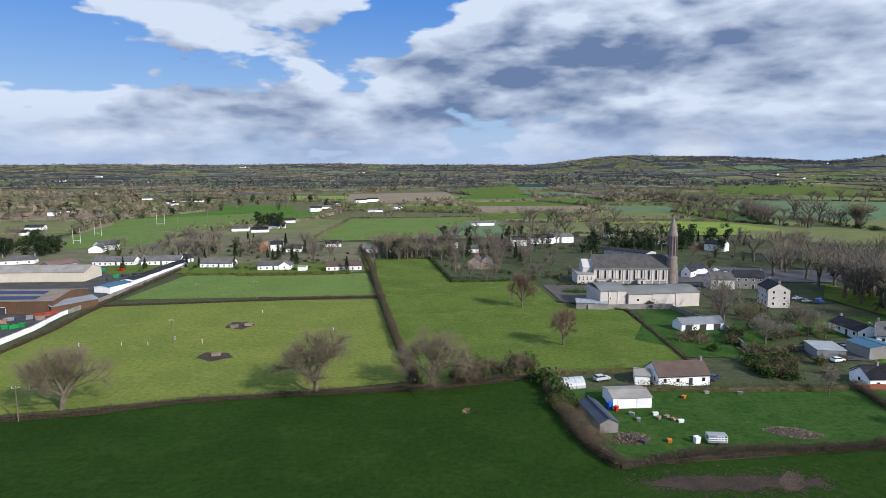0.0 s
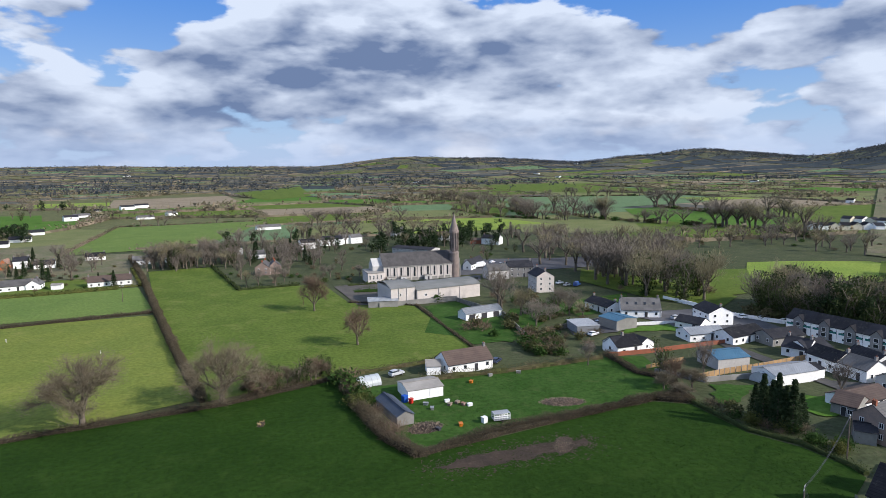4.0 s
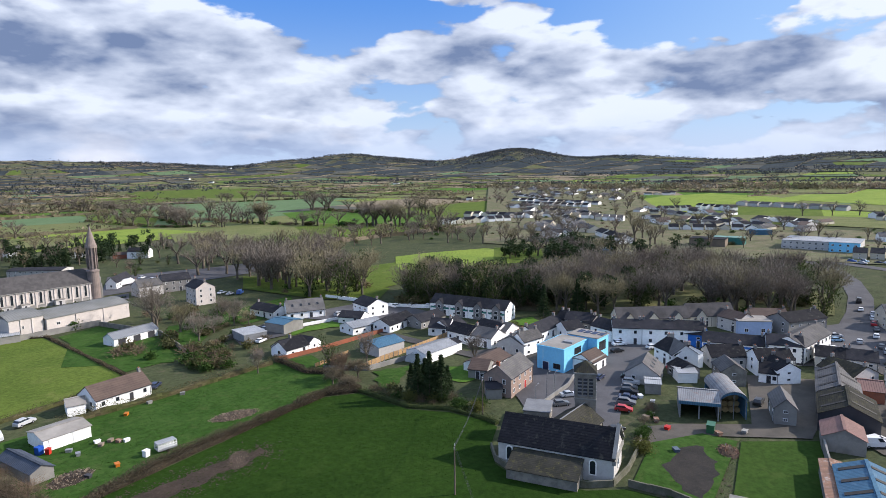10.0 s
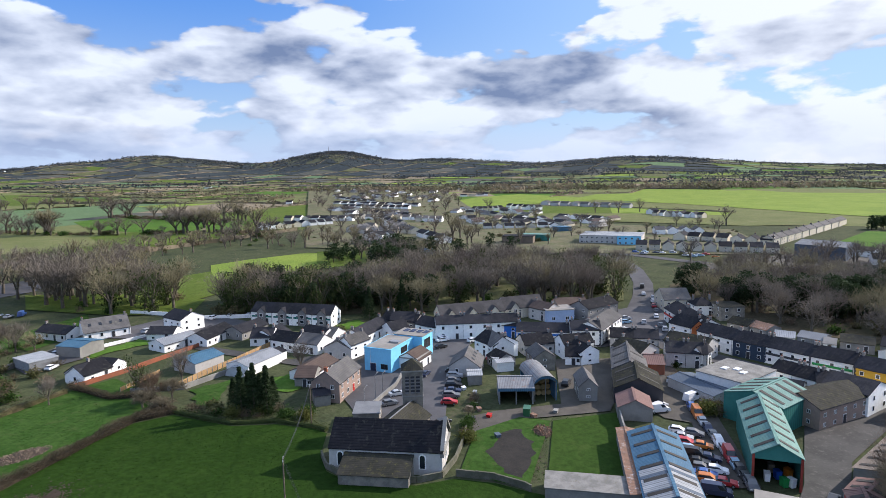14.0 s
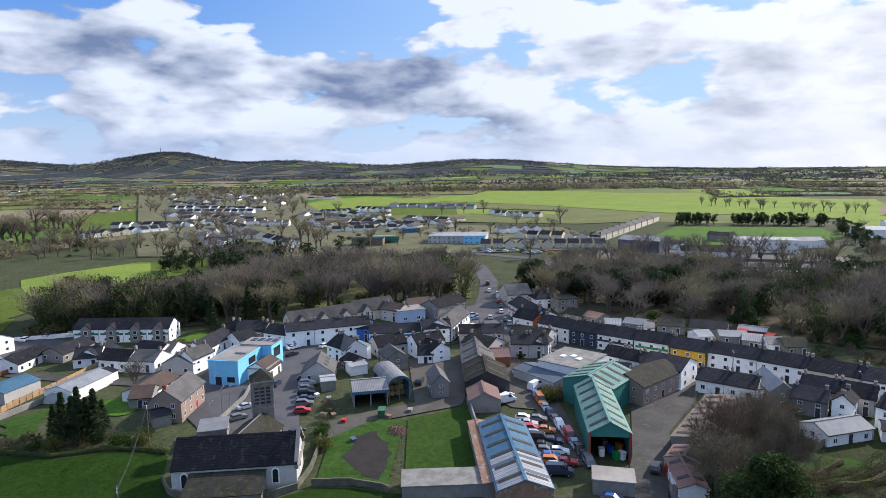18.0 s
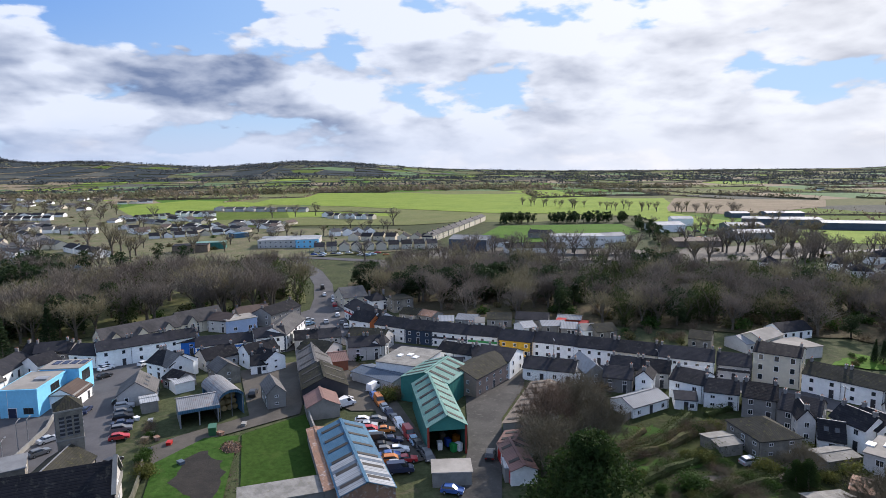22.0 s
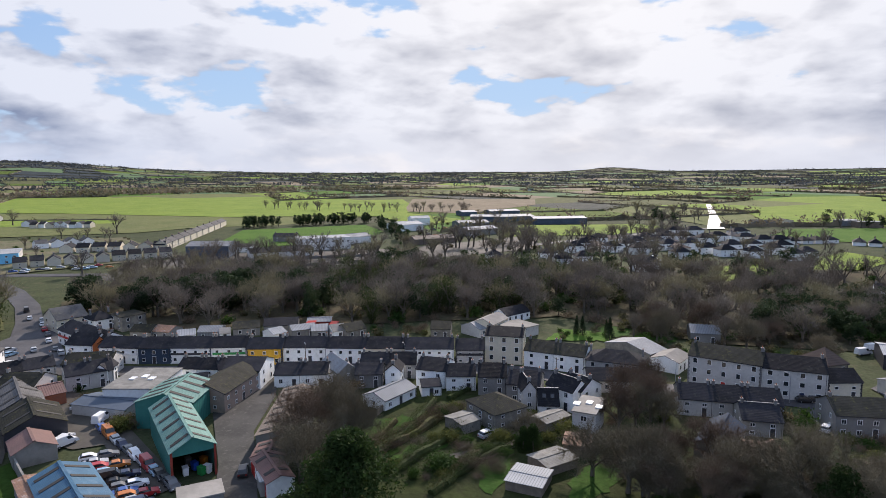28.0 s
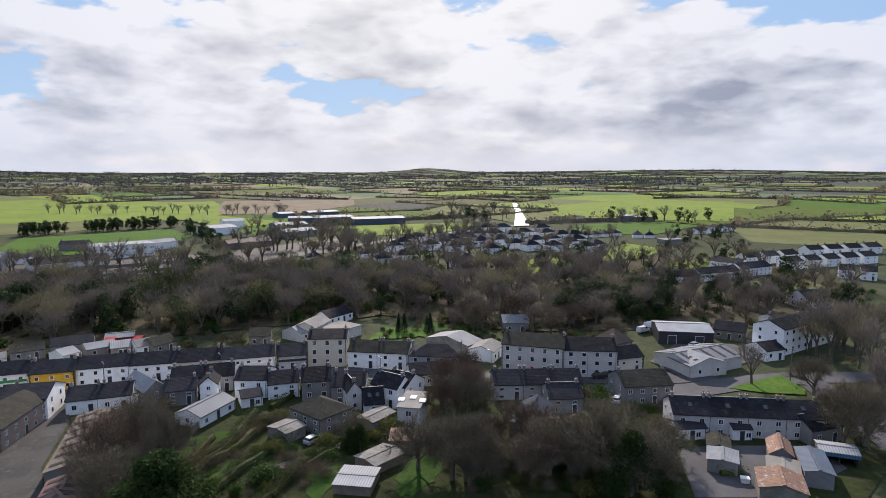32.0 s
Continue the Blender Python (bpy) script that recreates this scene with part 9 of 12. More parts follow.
scrap(126.41, 48.7, 0, 'dark_metal')
scrap(137.57, 32.18, 0, 'concrete')
scatter([(115.66, 47.36), (141.57, 53.76), (141.98, 52.86), (113.76, 45.09)], 8, ['bush'], 0.5, 0.9)
car(156.81, 33.94, 1.31, 'suv', 'black')
flat_block(103.53, 17.71, -77.84, 15.99, 6, 2.2, 'concrete', 'old_sheet', win=(0, 0, 0), name='low_shed', label='long low shed with mottled grey sheet roof', cat='shed')
wall_line([(140.41, 18.28), (125.17, 14.51), (104.84, 8.76)], h=2.4, material='concrete', label='tall mossy yard wall')

# ---- scrap yard and warehouses ----
shed(143.45, 15.39, 11.63, 8.06, 7.48, 3.0, 4.8, wall='concrete', roof='asbestos_pink', name='workshop', doors=0)
shed(156.49, 16.26, 10.15, 13.54, 11.23, 3.8, 6.4, wall='dark_metal', roof='mossy_slate', name='store_shed', strips=2)
shed(173.82, 20.42, 9.92, 19.28, 8.98, 3.8, 6.0, wall='concrete', roof='grey_slate', name='store_shed', strips=3)
shed(177.67, 14.26, -76.19, 4.96, 9.0, 3, 4.4, wall='red_brick', roof='asbestos_pink')
shed(111.94, 6.64, 12.92, 27.73, 9.5, 3.6, 5.4, wall='tin_rust', roof='tin_blue', name='long_shed', strips=6, label='long shed with blue and pale tin roof in a scrap yard', pale=0.4)
shed(114.38, 12.22, 13.03, 26.83, 3.4, 2.9, 3.2, wall='concrete', roof='tin_rust', name='lean_to_shed')
shed(130.91, -10.96, -86.16, 7.98, 26.0, 6.0, 8.2, wall='teal_cladding', roof='tin_green', name='warehouse', axis='y', open_gable=True, strips=6)
shed(151.53, -12.63, -30.48, 13.71, 13.0, 6.0, 8.0, wall='teal_cladding', roof='tin_green', name='warehouse', strips=4)
house(157.67, -24.08, -40.26, 17.57, 10.0, 5.2, 7.6, wall='pink_stone', roof='mossy_slate', name='stone_warehouse', chim='', wsize=(0.9, 0.9))
house(167.06, -31.89, -32.98, 10.76, 10.0, 5.6, 8.0, wall='white_render', roof='slate', axis='y', chim='', win=(0, 0, 1))
shed(134.07, -34.34, -26.54, 27.29, 8.96, 3.4, 4.4, wall='concrete', roof='asbestos_brown', name='store_shed', strips=7)
shed(110.0, -24.19, 182.17, 11.46, 4.87, 2.8, 3.7, wall='white_render', roof='asbestos_pink', name='store_shed', strips=2, doors=3, door='red_plastic')
shed(116.9, -25.85, -25.63, 5.69, 6.32, 3.0, 3.8, wall='concrete', roof='asbestos_pink', name='store_shed', strips=2)
flat_block(168.6, -6.5, -119.5, 12.5, 15.5, 5.0, 'white_render', 'old_sheet', label='white flat-roofed shop with mottled felt roof', lights=3)
shed(162.6, 1.2, -134, 15.0, 8.0, 2.6, 3.3, wall='pale_grey_render', roof='tin_steel', name='lean_to_shed')
flat_block(161.0, -10.9, -119.5, 6.0, 9.0, 3.0, 'pale_grey_render', 'tin_grey', label='low grey annex behind a shop', win=(1, 0, 0))
flat_block(107.7, -11.5, -93.13, 7.11, 5, 2.6, 'concrete', 'felt_pale', win=(0, 0, 0), name='site_store', label='low store with pale flat roof', cat='shed')
flat_block(107.44, -23.52, -93.14, 4.66, 4, 2.6, 'concrete', 'tin_pale', win=(0, 0, 0), name='site_store', label='low store with pale sheet roof', cat='shed')
wreck(135.94, 5.28, -91.88, 'hatch', 'white')
wreck(132.98, 4.38, -91.26, 'saloon', 'silver')
wreck(135.74, 2.17, -91.86, 'hatch', 'grey')
wreck(130.15, 3.52, -90.66, 'suv', 'red')
wreck(127.45, 2.7, -90.08, 'hatch', 'pale_blue')
wreck(130.03, 0.58, -90.64, 'saloon', 'orange')
wreck(124.87, 1.91, -89.53, 'van', 'black')
wreck(122.4, 1.16, -88.99, 'saloon', 'black')
wreck(124.82, -0.88, -89.51, 'saloon', 'navy')
wreck(120.03, 0.44, -88.48, 'hatch', 'grey')
wreck(117.76, -0.25, -87.98, 'saloon', 'blue')
wreck(120.03, -2.22, -88.46, 'hatch', 'white')
wreck(115.58, -0.91, -87.5, 'suv', 'orange')
wreck(113.48, -1.55, -87.04, 'hatch', 'silver')
wreck(115.62, -3.46, -87.49, 'saloon', 'red')
wreck(111.47, -2.16, -86.6, 'van', 'navy')
wreck(150.76, 3.13, -165.44, 'hatch', 'blue')
wreck(146.75, 1.85, -165.54, 'van', 'orange')
wreck(142.96, 0.65, -165.63, 'saloon', 'silver')
wreck(139.37, -0.49, -165.72, 'hatch', 'navy')
wreck(135.98, -1.57, -165.81, 'saloon', 'grey')
wreck(132.77, -2.6, -165.9, 'suv', 'white')
wreck(129.72, -3.57, -165.99, 'hatch', 'silver')
wreck(126.82, -4.49, -166.09, 'van', 'red')
wreck(124.06, -5.37, -166.18, 'saloon', 'pale_blue')
wreck(121.43, -6.21, -166.27, 'hatch', 'black')
wreck(118.93, -7.0, -166.36, 'saloon', 'black')
wreck(116.53, -7.77, -166.45, 'suv', 'grey')
car(146.27, 10.11, -55.27, 'van', 'white')
car(149.37, 10.06, -35.56, 'hatch', 'white')
car(168.85, 8.38, -16.32, 'suv', 'white')
car(156.86, 3.21, -32.31, 'van', 'white')
car(143.29, 15.87, -0.79, 'suv', 'white')
car(142.84, 12.29, -6.01, 'suv', 'grey')
car(115.47, -20.08, -14.88, 'suv', 'black')
car(102.86, -11.11, -107.73, 'hatch', 'blue')
scatter([(158.04, -0.24), (156.17, -8.34), (148.84, -3.72), (148.48, 0.76)], 9, ['bush'], 0.7, 1.2)
scatter([(181.69, 12.81), (186.23, 8.74), (172.56, 5.24), (166.62, 8.25)], 5, ['bush'], 0.5, 0.9)

# ---- bridge road and main street ----
house(217.44, 6.23, -126.61, 9.04, 9.0, 5, 8, wall='white_render')
house(235.17, 9.25, -155.81, 10.49, 9.0, 5.2, 8, wall='white_render', name='terraced_house', group='bridge road houses', shop='red_plastic')
house(226.02, 5.14, -155.81, 9.56, 9.0, 5.2, 8, wall='white_render', name='terraced_house', group='bridge road houses', shop='red_plastic')
house(217.67, 1.38, -155.81, 8.75, 9.0, 5.2, 8, wall='white_render', name='terraced_house', group='bridge road houses', shop='red_plastic')
house(216.16, 5.03, -66.28, 4.51, 9.0, 5, 7.6, wall='orange_render', axis='y', chim='')
house(260.44, 14.1, -67.01, 10.49, 12.0, 5, 9, wall='cream_render', roof='grey_slate', axis='x', chim='')
house(253.2, 3.25, -66.86, 7.45, 8.0, 4.6, 7.4, wall='white_render', hip=True, roof='slate')
house(249.5, -5.79, -66.73, 8.73, 9.0, 5.6, 5.7, wall='rubble_stone', roof='mossy_slate', chim='left', name='ruined_house')
house(183.22, 19.53, -31.18, 8.61, 10.0, 5, 7.4, wall='pale_grey_render', roof='mossy_slate', axis='y')
house(199.35, 25.52, -80.08, 7.36, 9.0, 4.2, 6.4, wall='pale_grey_render', roof='slate', name='terraced_house', group='lower street houses')
house(200.6, 18.36, -80.08, 7.19, 9.0, 4.2, 6.4, wall='pale_grey_render', roof='slate', name='terraced_house', group='lower street houses')
house(187.24, 8.85, -83.48, 5.6, 9.0, 4.6, 7.0, wall='pale_grey_render', roof='slate', name='terraced_house', group='lower street houses')
house(187.87, 3.34, -83.48, 5.48, 9.0, 4.6, 7.0, wall='pale_grey_render', roof='slate', name='terraced_house', group='lower street houses')
car(233.3, 28.82, -46.43, 'suv', 'silver')
car(228.41, 27.8, -46.73, 'hatch', 'pale_blue')
car(217.25, 26.73, -47.37, 'saloon', 'white')
car(268.36, 22.1, 6.7, 'hatch', 'white')
car(276.33, 22.81, 6.66, 'hatch', 'silver')
car(258.91, 20.84, 6.67, 'suv', 'red')
car(251.24, 19.36, 6.54, 'hatch', 'grey')
car(240.97, 18.49, 6.61, 'hatch', 'white')
car(228.04, 15.94, 6.35, 'hatch', 'grey')
car(222.38, 14.08, 6.04, 'suv', 'silver')
car(230.55, 21.9, 7.72, 'hatch', 'silver')
car(282.0, 27.18, 7.39, 'hatch', 'white')
car(298.6, 29.62, 7.44, 'van', 'black')
street_house(207.27, -3.97, -125.91, 12.56, 8.5, 5.2, 7.8, wall='white_render', shop='white_paint')
street_house(201.79, -12.63, -117.42, 9.27, 8.5, 5.2, 7.8, wall='navy_render', frames='white_paint')
street_house(196.62, -22.23, -118.91, 12.3, 8.5, 5.2, 7.8, wall='white_render', quoins='navy_render', shop='dark_metal')
street_house(191.6, -32.03, -115.04, 10.31, 8.5, 5.2, 7.8, wall='white_render', shop='green_plastic')
street_house(184.69, -41.08, -118.05, 10.47, 8.5, 5.2, 7.8, wall='yellow_render', quoins='dark_metal')
street_house(180.06, -51.76, -119.09, 13.1, 8.5, 5.2, 7.8, wall='white_render')
street_house(173.39, -62.27, -121.0, 11.28, 8.5, 5.2, 7.8, wall='white_render', roof='slate')
street_house(167.48, -72.1, -121.07, 11.65, 8.5, 5.2, 7.8, wall='cream_render', shop='cream_render')
street_house(160.36, -83.26, -119.44, 14.3, 8.5, 5.2, 7.8, wall='white_render', shop='white_paint')
street_house(154.88, -93.87, -120.05, 8.46, 8.5, 4.6, 7.2, wall='pale_grey_render', shop='dark_metal', quoins='dark_metal')
house(149.98, -103.55, -132.01, 11.1, 9.0, 9.0, 11.0, wall='cream_render', storeys=3, name='tall_house', wsize=(1.2, 1.6))
house(140.92, -110.57, -144.0, 8.92, 9.0, 5.2, 7.8, wall='white_render', roof='mossy_slate', name='terraced_house', group='main street terrace')
house(133.82, -115.73, -144.0, 8.61, 9.0, 5.2, 7.8, wall='white_render', roof='mossy_slate', name='terraced_house', group='main street terrace')
house(122.26, -121.11, -141.58, 14.98, 9.0, 5.6, 8.2, wall='pale_grey_render', hip=True, roof='slate', wsize=(1.1, 1.7))
house(102.9, -141.31, -151.97, 17.35, 10.0, 8.6, 11.4, wall='pale_grey_render', storeys=3, door='red_plastic', quoins='grey_render', roof='mossy_slate', gap=3.1, wsize=(1.1, 1.6))
house(90.58, -149.49, -140.01, 14.2, 10.0, 8.2, 11.0, wall='pale_grey_render', storeys=3, quoins='pale_grey_render', gap=3.1, door='car_navy', wsize=(1.2, 1.7))
house(84.7, -158.3, -118.07, 8.51, 8.0, 5.0, 7.6, wall='cream_render', quoins='dark_metal', chim='')
house(95.11, -171.67, -102.88, 6.92, 9.0, 4.5, 8.5, wall='rubble_stone', roof='brown_tile', hip=True, chim='')
outbuilding(220.72, -30.26, -113.42, 7.33, 8.0, 3, 4.4, wall='tin_grey', roof='tin_grey')
outbuilding(221.21, -22.27, -97.34, 5.72, 7.0, 2.6, 4, wall='white_render', roof='tin_pale')
outbuilding(216.78, -34.04, -101.07, 3.4, 6.0, 2.6, 4, wall='white_render', roof='felt_pale')
outbuilding(220.68, -41.85, -100.74, 8.85, 10.0, 3, 4.6, wall='concrete', roof='mossy_slate')
outbuilding(216.5, -53.34, -109.51, 11.56, 9.0, 3.4, 5.4, wall='concrete', roof='slate')
outbuilding(207.96, -48.67, -73.16, 5.15, 7.0, 2.6, 4.2, wall='white_render', roof='tin_pale')
outbuilding(208.0, -58.18, -94.16, 8.37, 8.0, 3, 4.2, wall='concrete', roof='tin_grey')
outbuilding(203.99, -63.26, -109.31, 5.45, 9.0, 3, 4.4, wall='concrete', roof='tin_pale')
outbuilding(199.97, -67.89, -89.68, 4.88, 7.0, 3, 4.8, wall='white_render', roof='felt_pale')
outbuilding(198.07, -72.45, -78.11, 7.75, 7.0, 3, 5.2, wall='rubble_stone', roof='mossy_slate')
outbuilding(183.76, -99.98, -123.78, 6.68, 9.0, 3.4, 5.4, wall='rubble_stone', roof='mossy_slate')
outbuilding(179.15, -112.04, -76.38, 7.91, 9.0, 3, 5, wall='pale_grey_render', roof='tin_grey')
outbuilding(178.96, -116.93, -60.88, 11.85, 8.0, 4.5, 6.5, wall='cream_render', roof='felt_pale')
outbuilding(232.58, -10.53, -123.74, 7.46, 7.0, 2.8, 4.8, wall='concrete', roof='mossy_slate')
outbuilding(229.06, -16.88, -133.98, 7.39, 7.0, 2.8, 4.4, wall='concrete', roof='tin_rust')
outbuilding(190.43, -133.73, -78.93, 12.47, 8.0, 3, 5.5, wall='white_render', roof='slate')
outbuilding(132.94, -139.39, -82.15, 8.44, 16.0, 3.4, 5.6, wall='rubble_stone', roof='tin_grey')
outbuilding(120.08, -139.98, -69.03, 9.57, 8.0, 3.4, 5, wall='white_render', roof='felt_pale')
outbuilding(134.67, -172.03, -132.56, 9.05, 9.0, 3.6, 5.8, wall='concrete', roof='tin_grey')
shed(214.5, -66.56, -113.27, 8.28, 7.0, 3, 3.8, wall='red_timber', roof='tin_grey', name='red_shed')
flat_block(171.69, -123.13, -81.96, 10.84, 10, 3.2, 'pale_grey_render', win=(0, 0, 0))
pole(120.75, -98.97, 9)
pole(169.59, -48.08, 8)
pole(47.24, -180.6, 9)
pole(187.18, 1.18, 9)
car(85.11, -146.85, -123.54, 'hatch', 'black')
car(83.43, -149.02, -134.33, 'suv', 'black')
car(80.31, -173.59, -94.46, 'suv', 'white')
car(123.86, -137.24, -55.39, 'hatch', 'white')
car(72.7, -134.27, -73.13, 'suv', 'white')

# ---- back lots south of the main street ----
house(162.48, -41.9, -116.78, 6.96, 9.0, 3.6, 6.0, wall='white_render', name='cottage', group='back lane cottages')
house(159.33, -48.14, -116.78, 7.03, 9.0, 3.6, 6.0, wall='white_render', name='cottage', group='back lane cottages')
house(178.22, -19.56, -123.56, 5.79, 8.0, 4.4, 6.6, wall='white_render', name='cottage', group='back lane cottages')
house(175.02, -24.39, -123.56, 5.79, 8.0, 4.4, 6.6, wall='white_render', name='cottage', group='back lane cottages')
house(173.14, -27.62, -90.85, 6.24, 8.0, 4, 6.4, wall='pale_grey_render')
house(169.46, -19.96, -104.79, 3.64, 5.0, 3, 4.4, wall='white_render', chim='')
house(196.54, 5.0, -112.07, 12.8, 9.0, 4.6, 7, wall='pale_grey_render', roof='mossy_slate')
house(187.37, 1.94, -110.86, 3.64, 7.0, 4.4, 6.4, wall='white_render', chim='', axis='y')
house(158.73, -52.06, -97.19, 9.62, 8.0, 3.4, 4.6, wall='white_render', roof='felt_pale')
house(157.43, -53.94, -87.06, 5.66, 12.0, 4.2, 6.8, wall='rubble_stone', roof='tin_grey', axis='y', chim='')
house(150.78, -60.13, -116.98, 7.23, 8.0, 4, 6.2, wall='grey_render')
house(146.57, -65.47, -123.56, 3.98, 6.0, 5, 7, wall='white_render', axis='y')
house(156.73, -64.29, -118.46, 7.58, 8.0, 4.4, 7, wall='pale_grey_render', name='cottage', group='back lane cottages')
house(153.11, -70.98, -118.46, 7.63, 8.0, 4.4, 7, wall='pale_grey_render', name='cottage', group='back lane cottages')
house(142.49, -75.68, -135.64, 8.03, 9.0, 5.2, 7.6, wall='white_render')
house(136.68, -79.91, -117.35, 7.58, 8.0, 4.4, 6.8, wall='white_render')
house(136.46, -70.75, -110.04, 5.0, 6.0, 2.8, 4, wall='white_render', chim='')
house(135.94, -59.35, -64.95, 11.85, 7.0, 2.8, 4.4, wall='white_render', roof='tin_grey', chim='', name='outbuilding')
house(130.11, -85.67, -123.54, 7.15, 9.0, 5.4, 8, wall='grey_render')
house(121.03, -89.58, -134.04, 8.07, 9.0, 5.4, 8, wall='grey_render')
house(117.5, -86.83, -111.41, 3.34, 8.0, 5.6, 8, wall='pale_grey_render', axis='y')
house(112.17, -89.45, -123.48, 4.74, 8.0, 3.0, 6, wall='white_render', roof='slate', skylights=2, chim='')
house(111.29, -98.6, -167.28, 6.77, 8.0, 5.4, 8, wall='white_render')
house(111.95, -95.21, -78.36, 6.0, 8.0, 5.6, 8.2, wall='white_render', axis='y')
house(113.21, -75.62, -175.67, 10.61, 9.0, 4.4, 7, wall='rubble_stone', roof='mossy_slate', name='stone_barn', chim='', hip=True)
shed(113.13, -66.73, -81.85, 5.27, 6.0, 2.4, 2.8, wall='rubble_stone', roof='old_sheet')
flat_s(99.24, -90.58, -143.88, 4.93, 10.0, 5.4, 5.4)
house(116.09, -113.23, -123.56, 13.13, 8.0, 3.6, 6, wall='pale_grey_render', roof='slate', chim='')
house(95.71, -119.67, -132.35, 7.49, 9.0, 4.4, 7.2, wall='pale_grey_render', name='cottage', group='back lane cottages')
house(90.71, -125.16, -132.35, 7.37, 9.0, 4.4, 7.2, wall='pale_grey_render', name='cottage', group='back lane cottages')
house(85.78, -130.57, -132.35, 7.25, 9.0, 4.4, 7.2, wall='pale_grey_render', name='cottage', group='back lane cottages')
shed(78.54, -107.07, -64.12, 13.5, 7, 3.2, 5.2, wall='rubble_stone', roof='tin_slate', name='stone_barn')
house(81.04, -122.48, -132.02, 7.98, 9.0, 4, 6.6, wall='concrete', roof='slate')
house(70.57, -141.2, -127.6, 12.52, 10.0, 5.2, 8, wall='grey_render', roof='mossy_slate')
shed(71.14, -107.05, -137.81, 4.72, 6.0, 2.6, 4.4, wall='rubble_stone', roof='tin_rust')
shed(70.21, -108.46, -91.34, 5.36, 6.0, 2.6, 4.2, wall='concrete', roof='tin_rust')
house(54.41, -131.44, -141.61, 7.89, 9.0, 5.2, 8, wall='pale_grey_render', roof='slate', name='terraced_house', group='junction terrace', skylights=1)
house(48.27, -136.31, -141.61, 7.79, 9.0, 5.2, 8, wall='pale_grey_render', roof='slate', name='terraced_house', group='junction terrace', skylights=1)
house(42.2, -141.12, -141.61, 7.69, 9.0, 5.2, 8, wall='pale_grey_render', roof='slate', name='terraced_house', group='junction terrace', skylights=1)
house(36.21, -145.87, -141.61, 7.6, 9.0, 5.2, 8, wall='pale_grey_render', roof='slate', name='terraced_house', group='junction terrace', skylights=1)
house(52.52, -127.57, -130.31, 6.21, 5.0, 2.8, 3.6, wall='white_render', chim='')
house(44.8, -134.82, -135.41, 4.05, 5.0, 2.8, 4, wall='white_render', chim='')
shed(41.41, -117.83, -69.18, 5.78, 5.27, 2.6, 2.9, wall='concrete', roof='tin_grey')
shed(44.68, -124.19, -66.18, 6.27, 4.23, 2.4, 2.8, wall='concrete', roof='mossy_slate')
shed(34.73, -129.01, -67.88, 7.11, 4.08, 2.6, 4.0, wall='grey_render', roof='tin_rust')
shed(32.0, -121.95, -71.66, 5.54, 5.32, 2.4, 2.6, wall='concrete', roof='felt_pale')
shed(28.09, -126.47, -65.67, 10.25, 4.69, 3.0, 3.5, wall='grey_render', roof='tin_steel')
shed(30.18, -114.42, -66.4, 7.39, 7.33, 2.8, 3.8, wall='rubble_stone', roof='tin_rust')
shed(26.65, -136.65, -155.78, 6.59, 5.0, 2.6, 3, wall='old_timber', roof='tin_pale', open_front=True, posts='dark_metal')
house(33.1, -145.61, -117.08, 8.55, 7.0, 3.6, 6, wall='concrete', roof='slate', chim='')
shed(85.76, -64.5, -143.59, 6.66, 7.0, 1.9, 2.1, wall='old_timber', roof='tin_pale')
shed(89.41, -72.77, -87.77, 7.33, 6.0, 1.9, 2.3, wall='old_timber', roof='old_sheet')
shed(92.54, -81.76, -135.4, 5.18, 6.0, 2.2, 2.7, wall='old_timber', roof='tin_rust')
shed(104.82, -84.45, -81.46, 7.56, 5.0, 2.2, 2.6, wall='rubble_stone', roof='old_sheet')
shed(145.17, -43.82, -99.13, 5.06, 6.0, 2.6, 3.2, wall='white_render', roof='tin_rust')
car(106.42, -69.05, -80.58, 'suv', 'silver')
crate(36.19, -114.78, 30, 1.5, 1.2, 1.0, 'white_paint', name='covered_boat', label='white tarpaulin-covered load in a yard')
crate(44.66, -133.39, 30, 0.8, 0.8, 1.1, 'blue_plastic', name='barrel', label='blue plastic barrel in a yard')
hedge([(40.4, -114.47), (37.4, -117.43)], w=2, h=1.8, material='gorse', label='clipped yellow-green hedge')
hedge([(100.69, -43.71), (105.12, -51.24), (109.02, -60.58), (113.59, -71.53)], w=3.2, h=2.4, material='ivy', label='dark overgrown garden hedge')
hedge([(92.98, -51.32), (98.72, -60.66), (103.56, -73.37)], w=3, h=2, material='ivy', label='dark overgrown garden hedge')
hedge([(109.8, -43.62), (115.11, -56.36), (121.17, -66.18)], w=3.2, h=2.6, material='hedge_leaf', label='overgrown garden hedge')
hedge([(129.09, -72.15), (134.81, -85.26)], w=3, h=2.4, material='ivy', label='dark overgrown garden hedge')
hedge([(91.8, -48.1), (96.5, -56), (103.4, -67.6)], w=2.2, h=1.8, material='hedge_leaf', label='overgrown garden hedge')
hedge([(113.5, -43), (118, -55.8), (122.9, -71.6)], w=2, h=1.8, label='bare brown garden hedge')
patch('lawn', [(106.2, -45.3), (111, -53.7), (107.7, -61.2), (104.7, -51.9)], 'grass_rough', 0.06, 'rough green back garden', cell=1.5)
patch('lawn', [(89.4, -55.4), (96.2, -66.9), (90, -63.9), (86.1, -55.7)], 'grass_rough', 0.06, 'rough green back garden', cell=1.5)
patch('lawn', [(122.7, -46), (124.5, -51.3), (120.7, -51.7), (118.1, -45.4)], 'grass_strip', 0.06, 'mown green back lawn', cell=1.5)
hedge([(129.9, -68.6), (117.2, -55.6), (110.3, -44.9), (104.8, -39.2)], w=3.4, h=2.6, material='ivy', label='dark overgrown garden hedge')
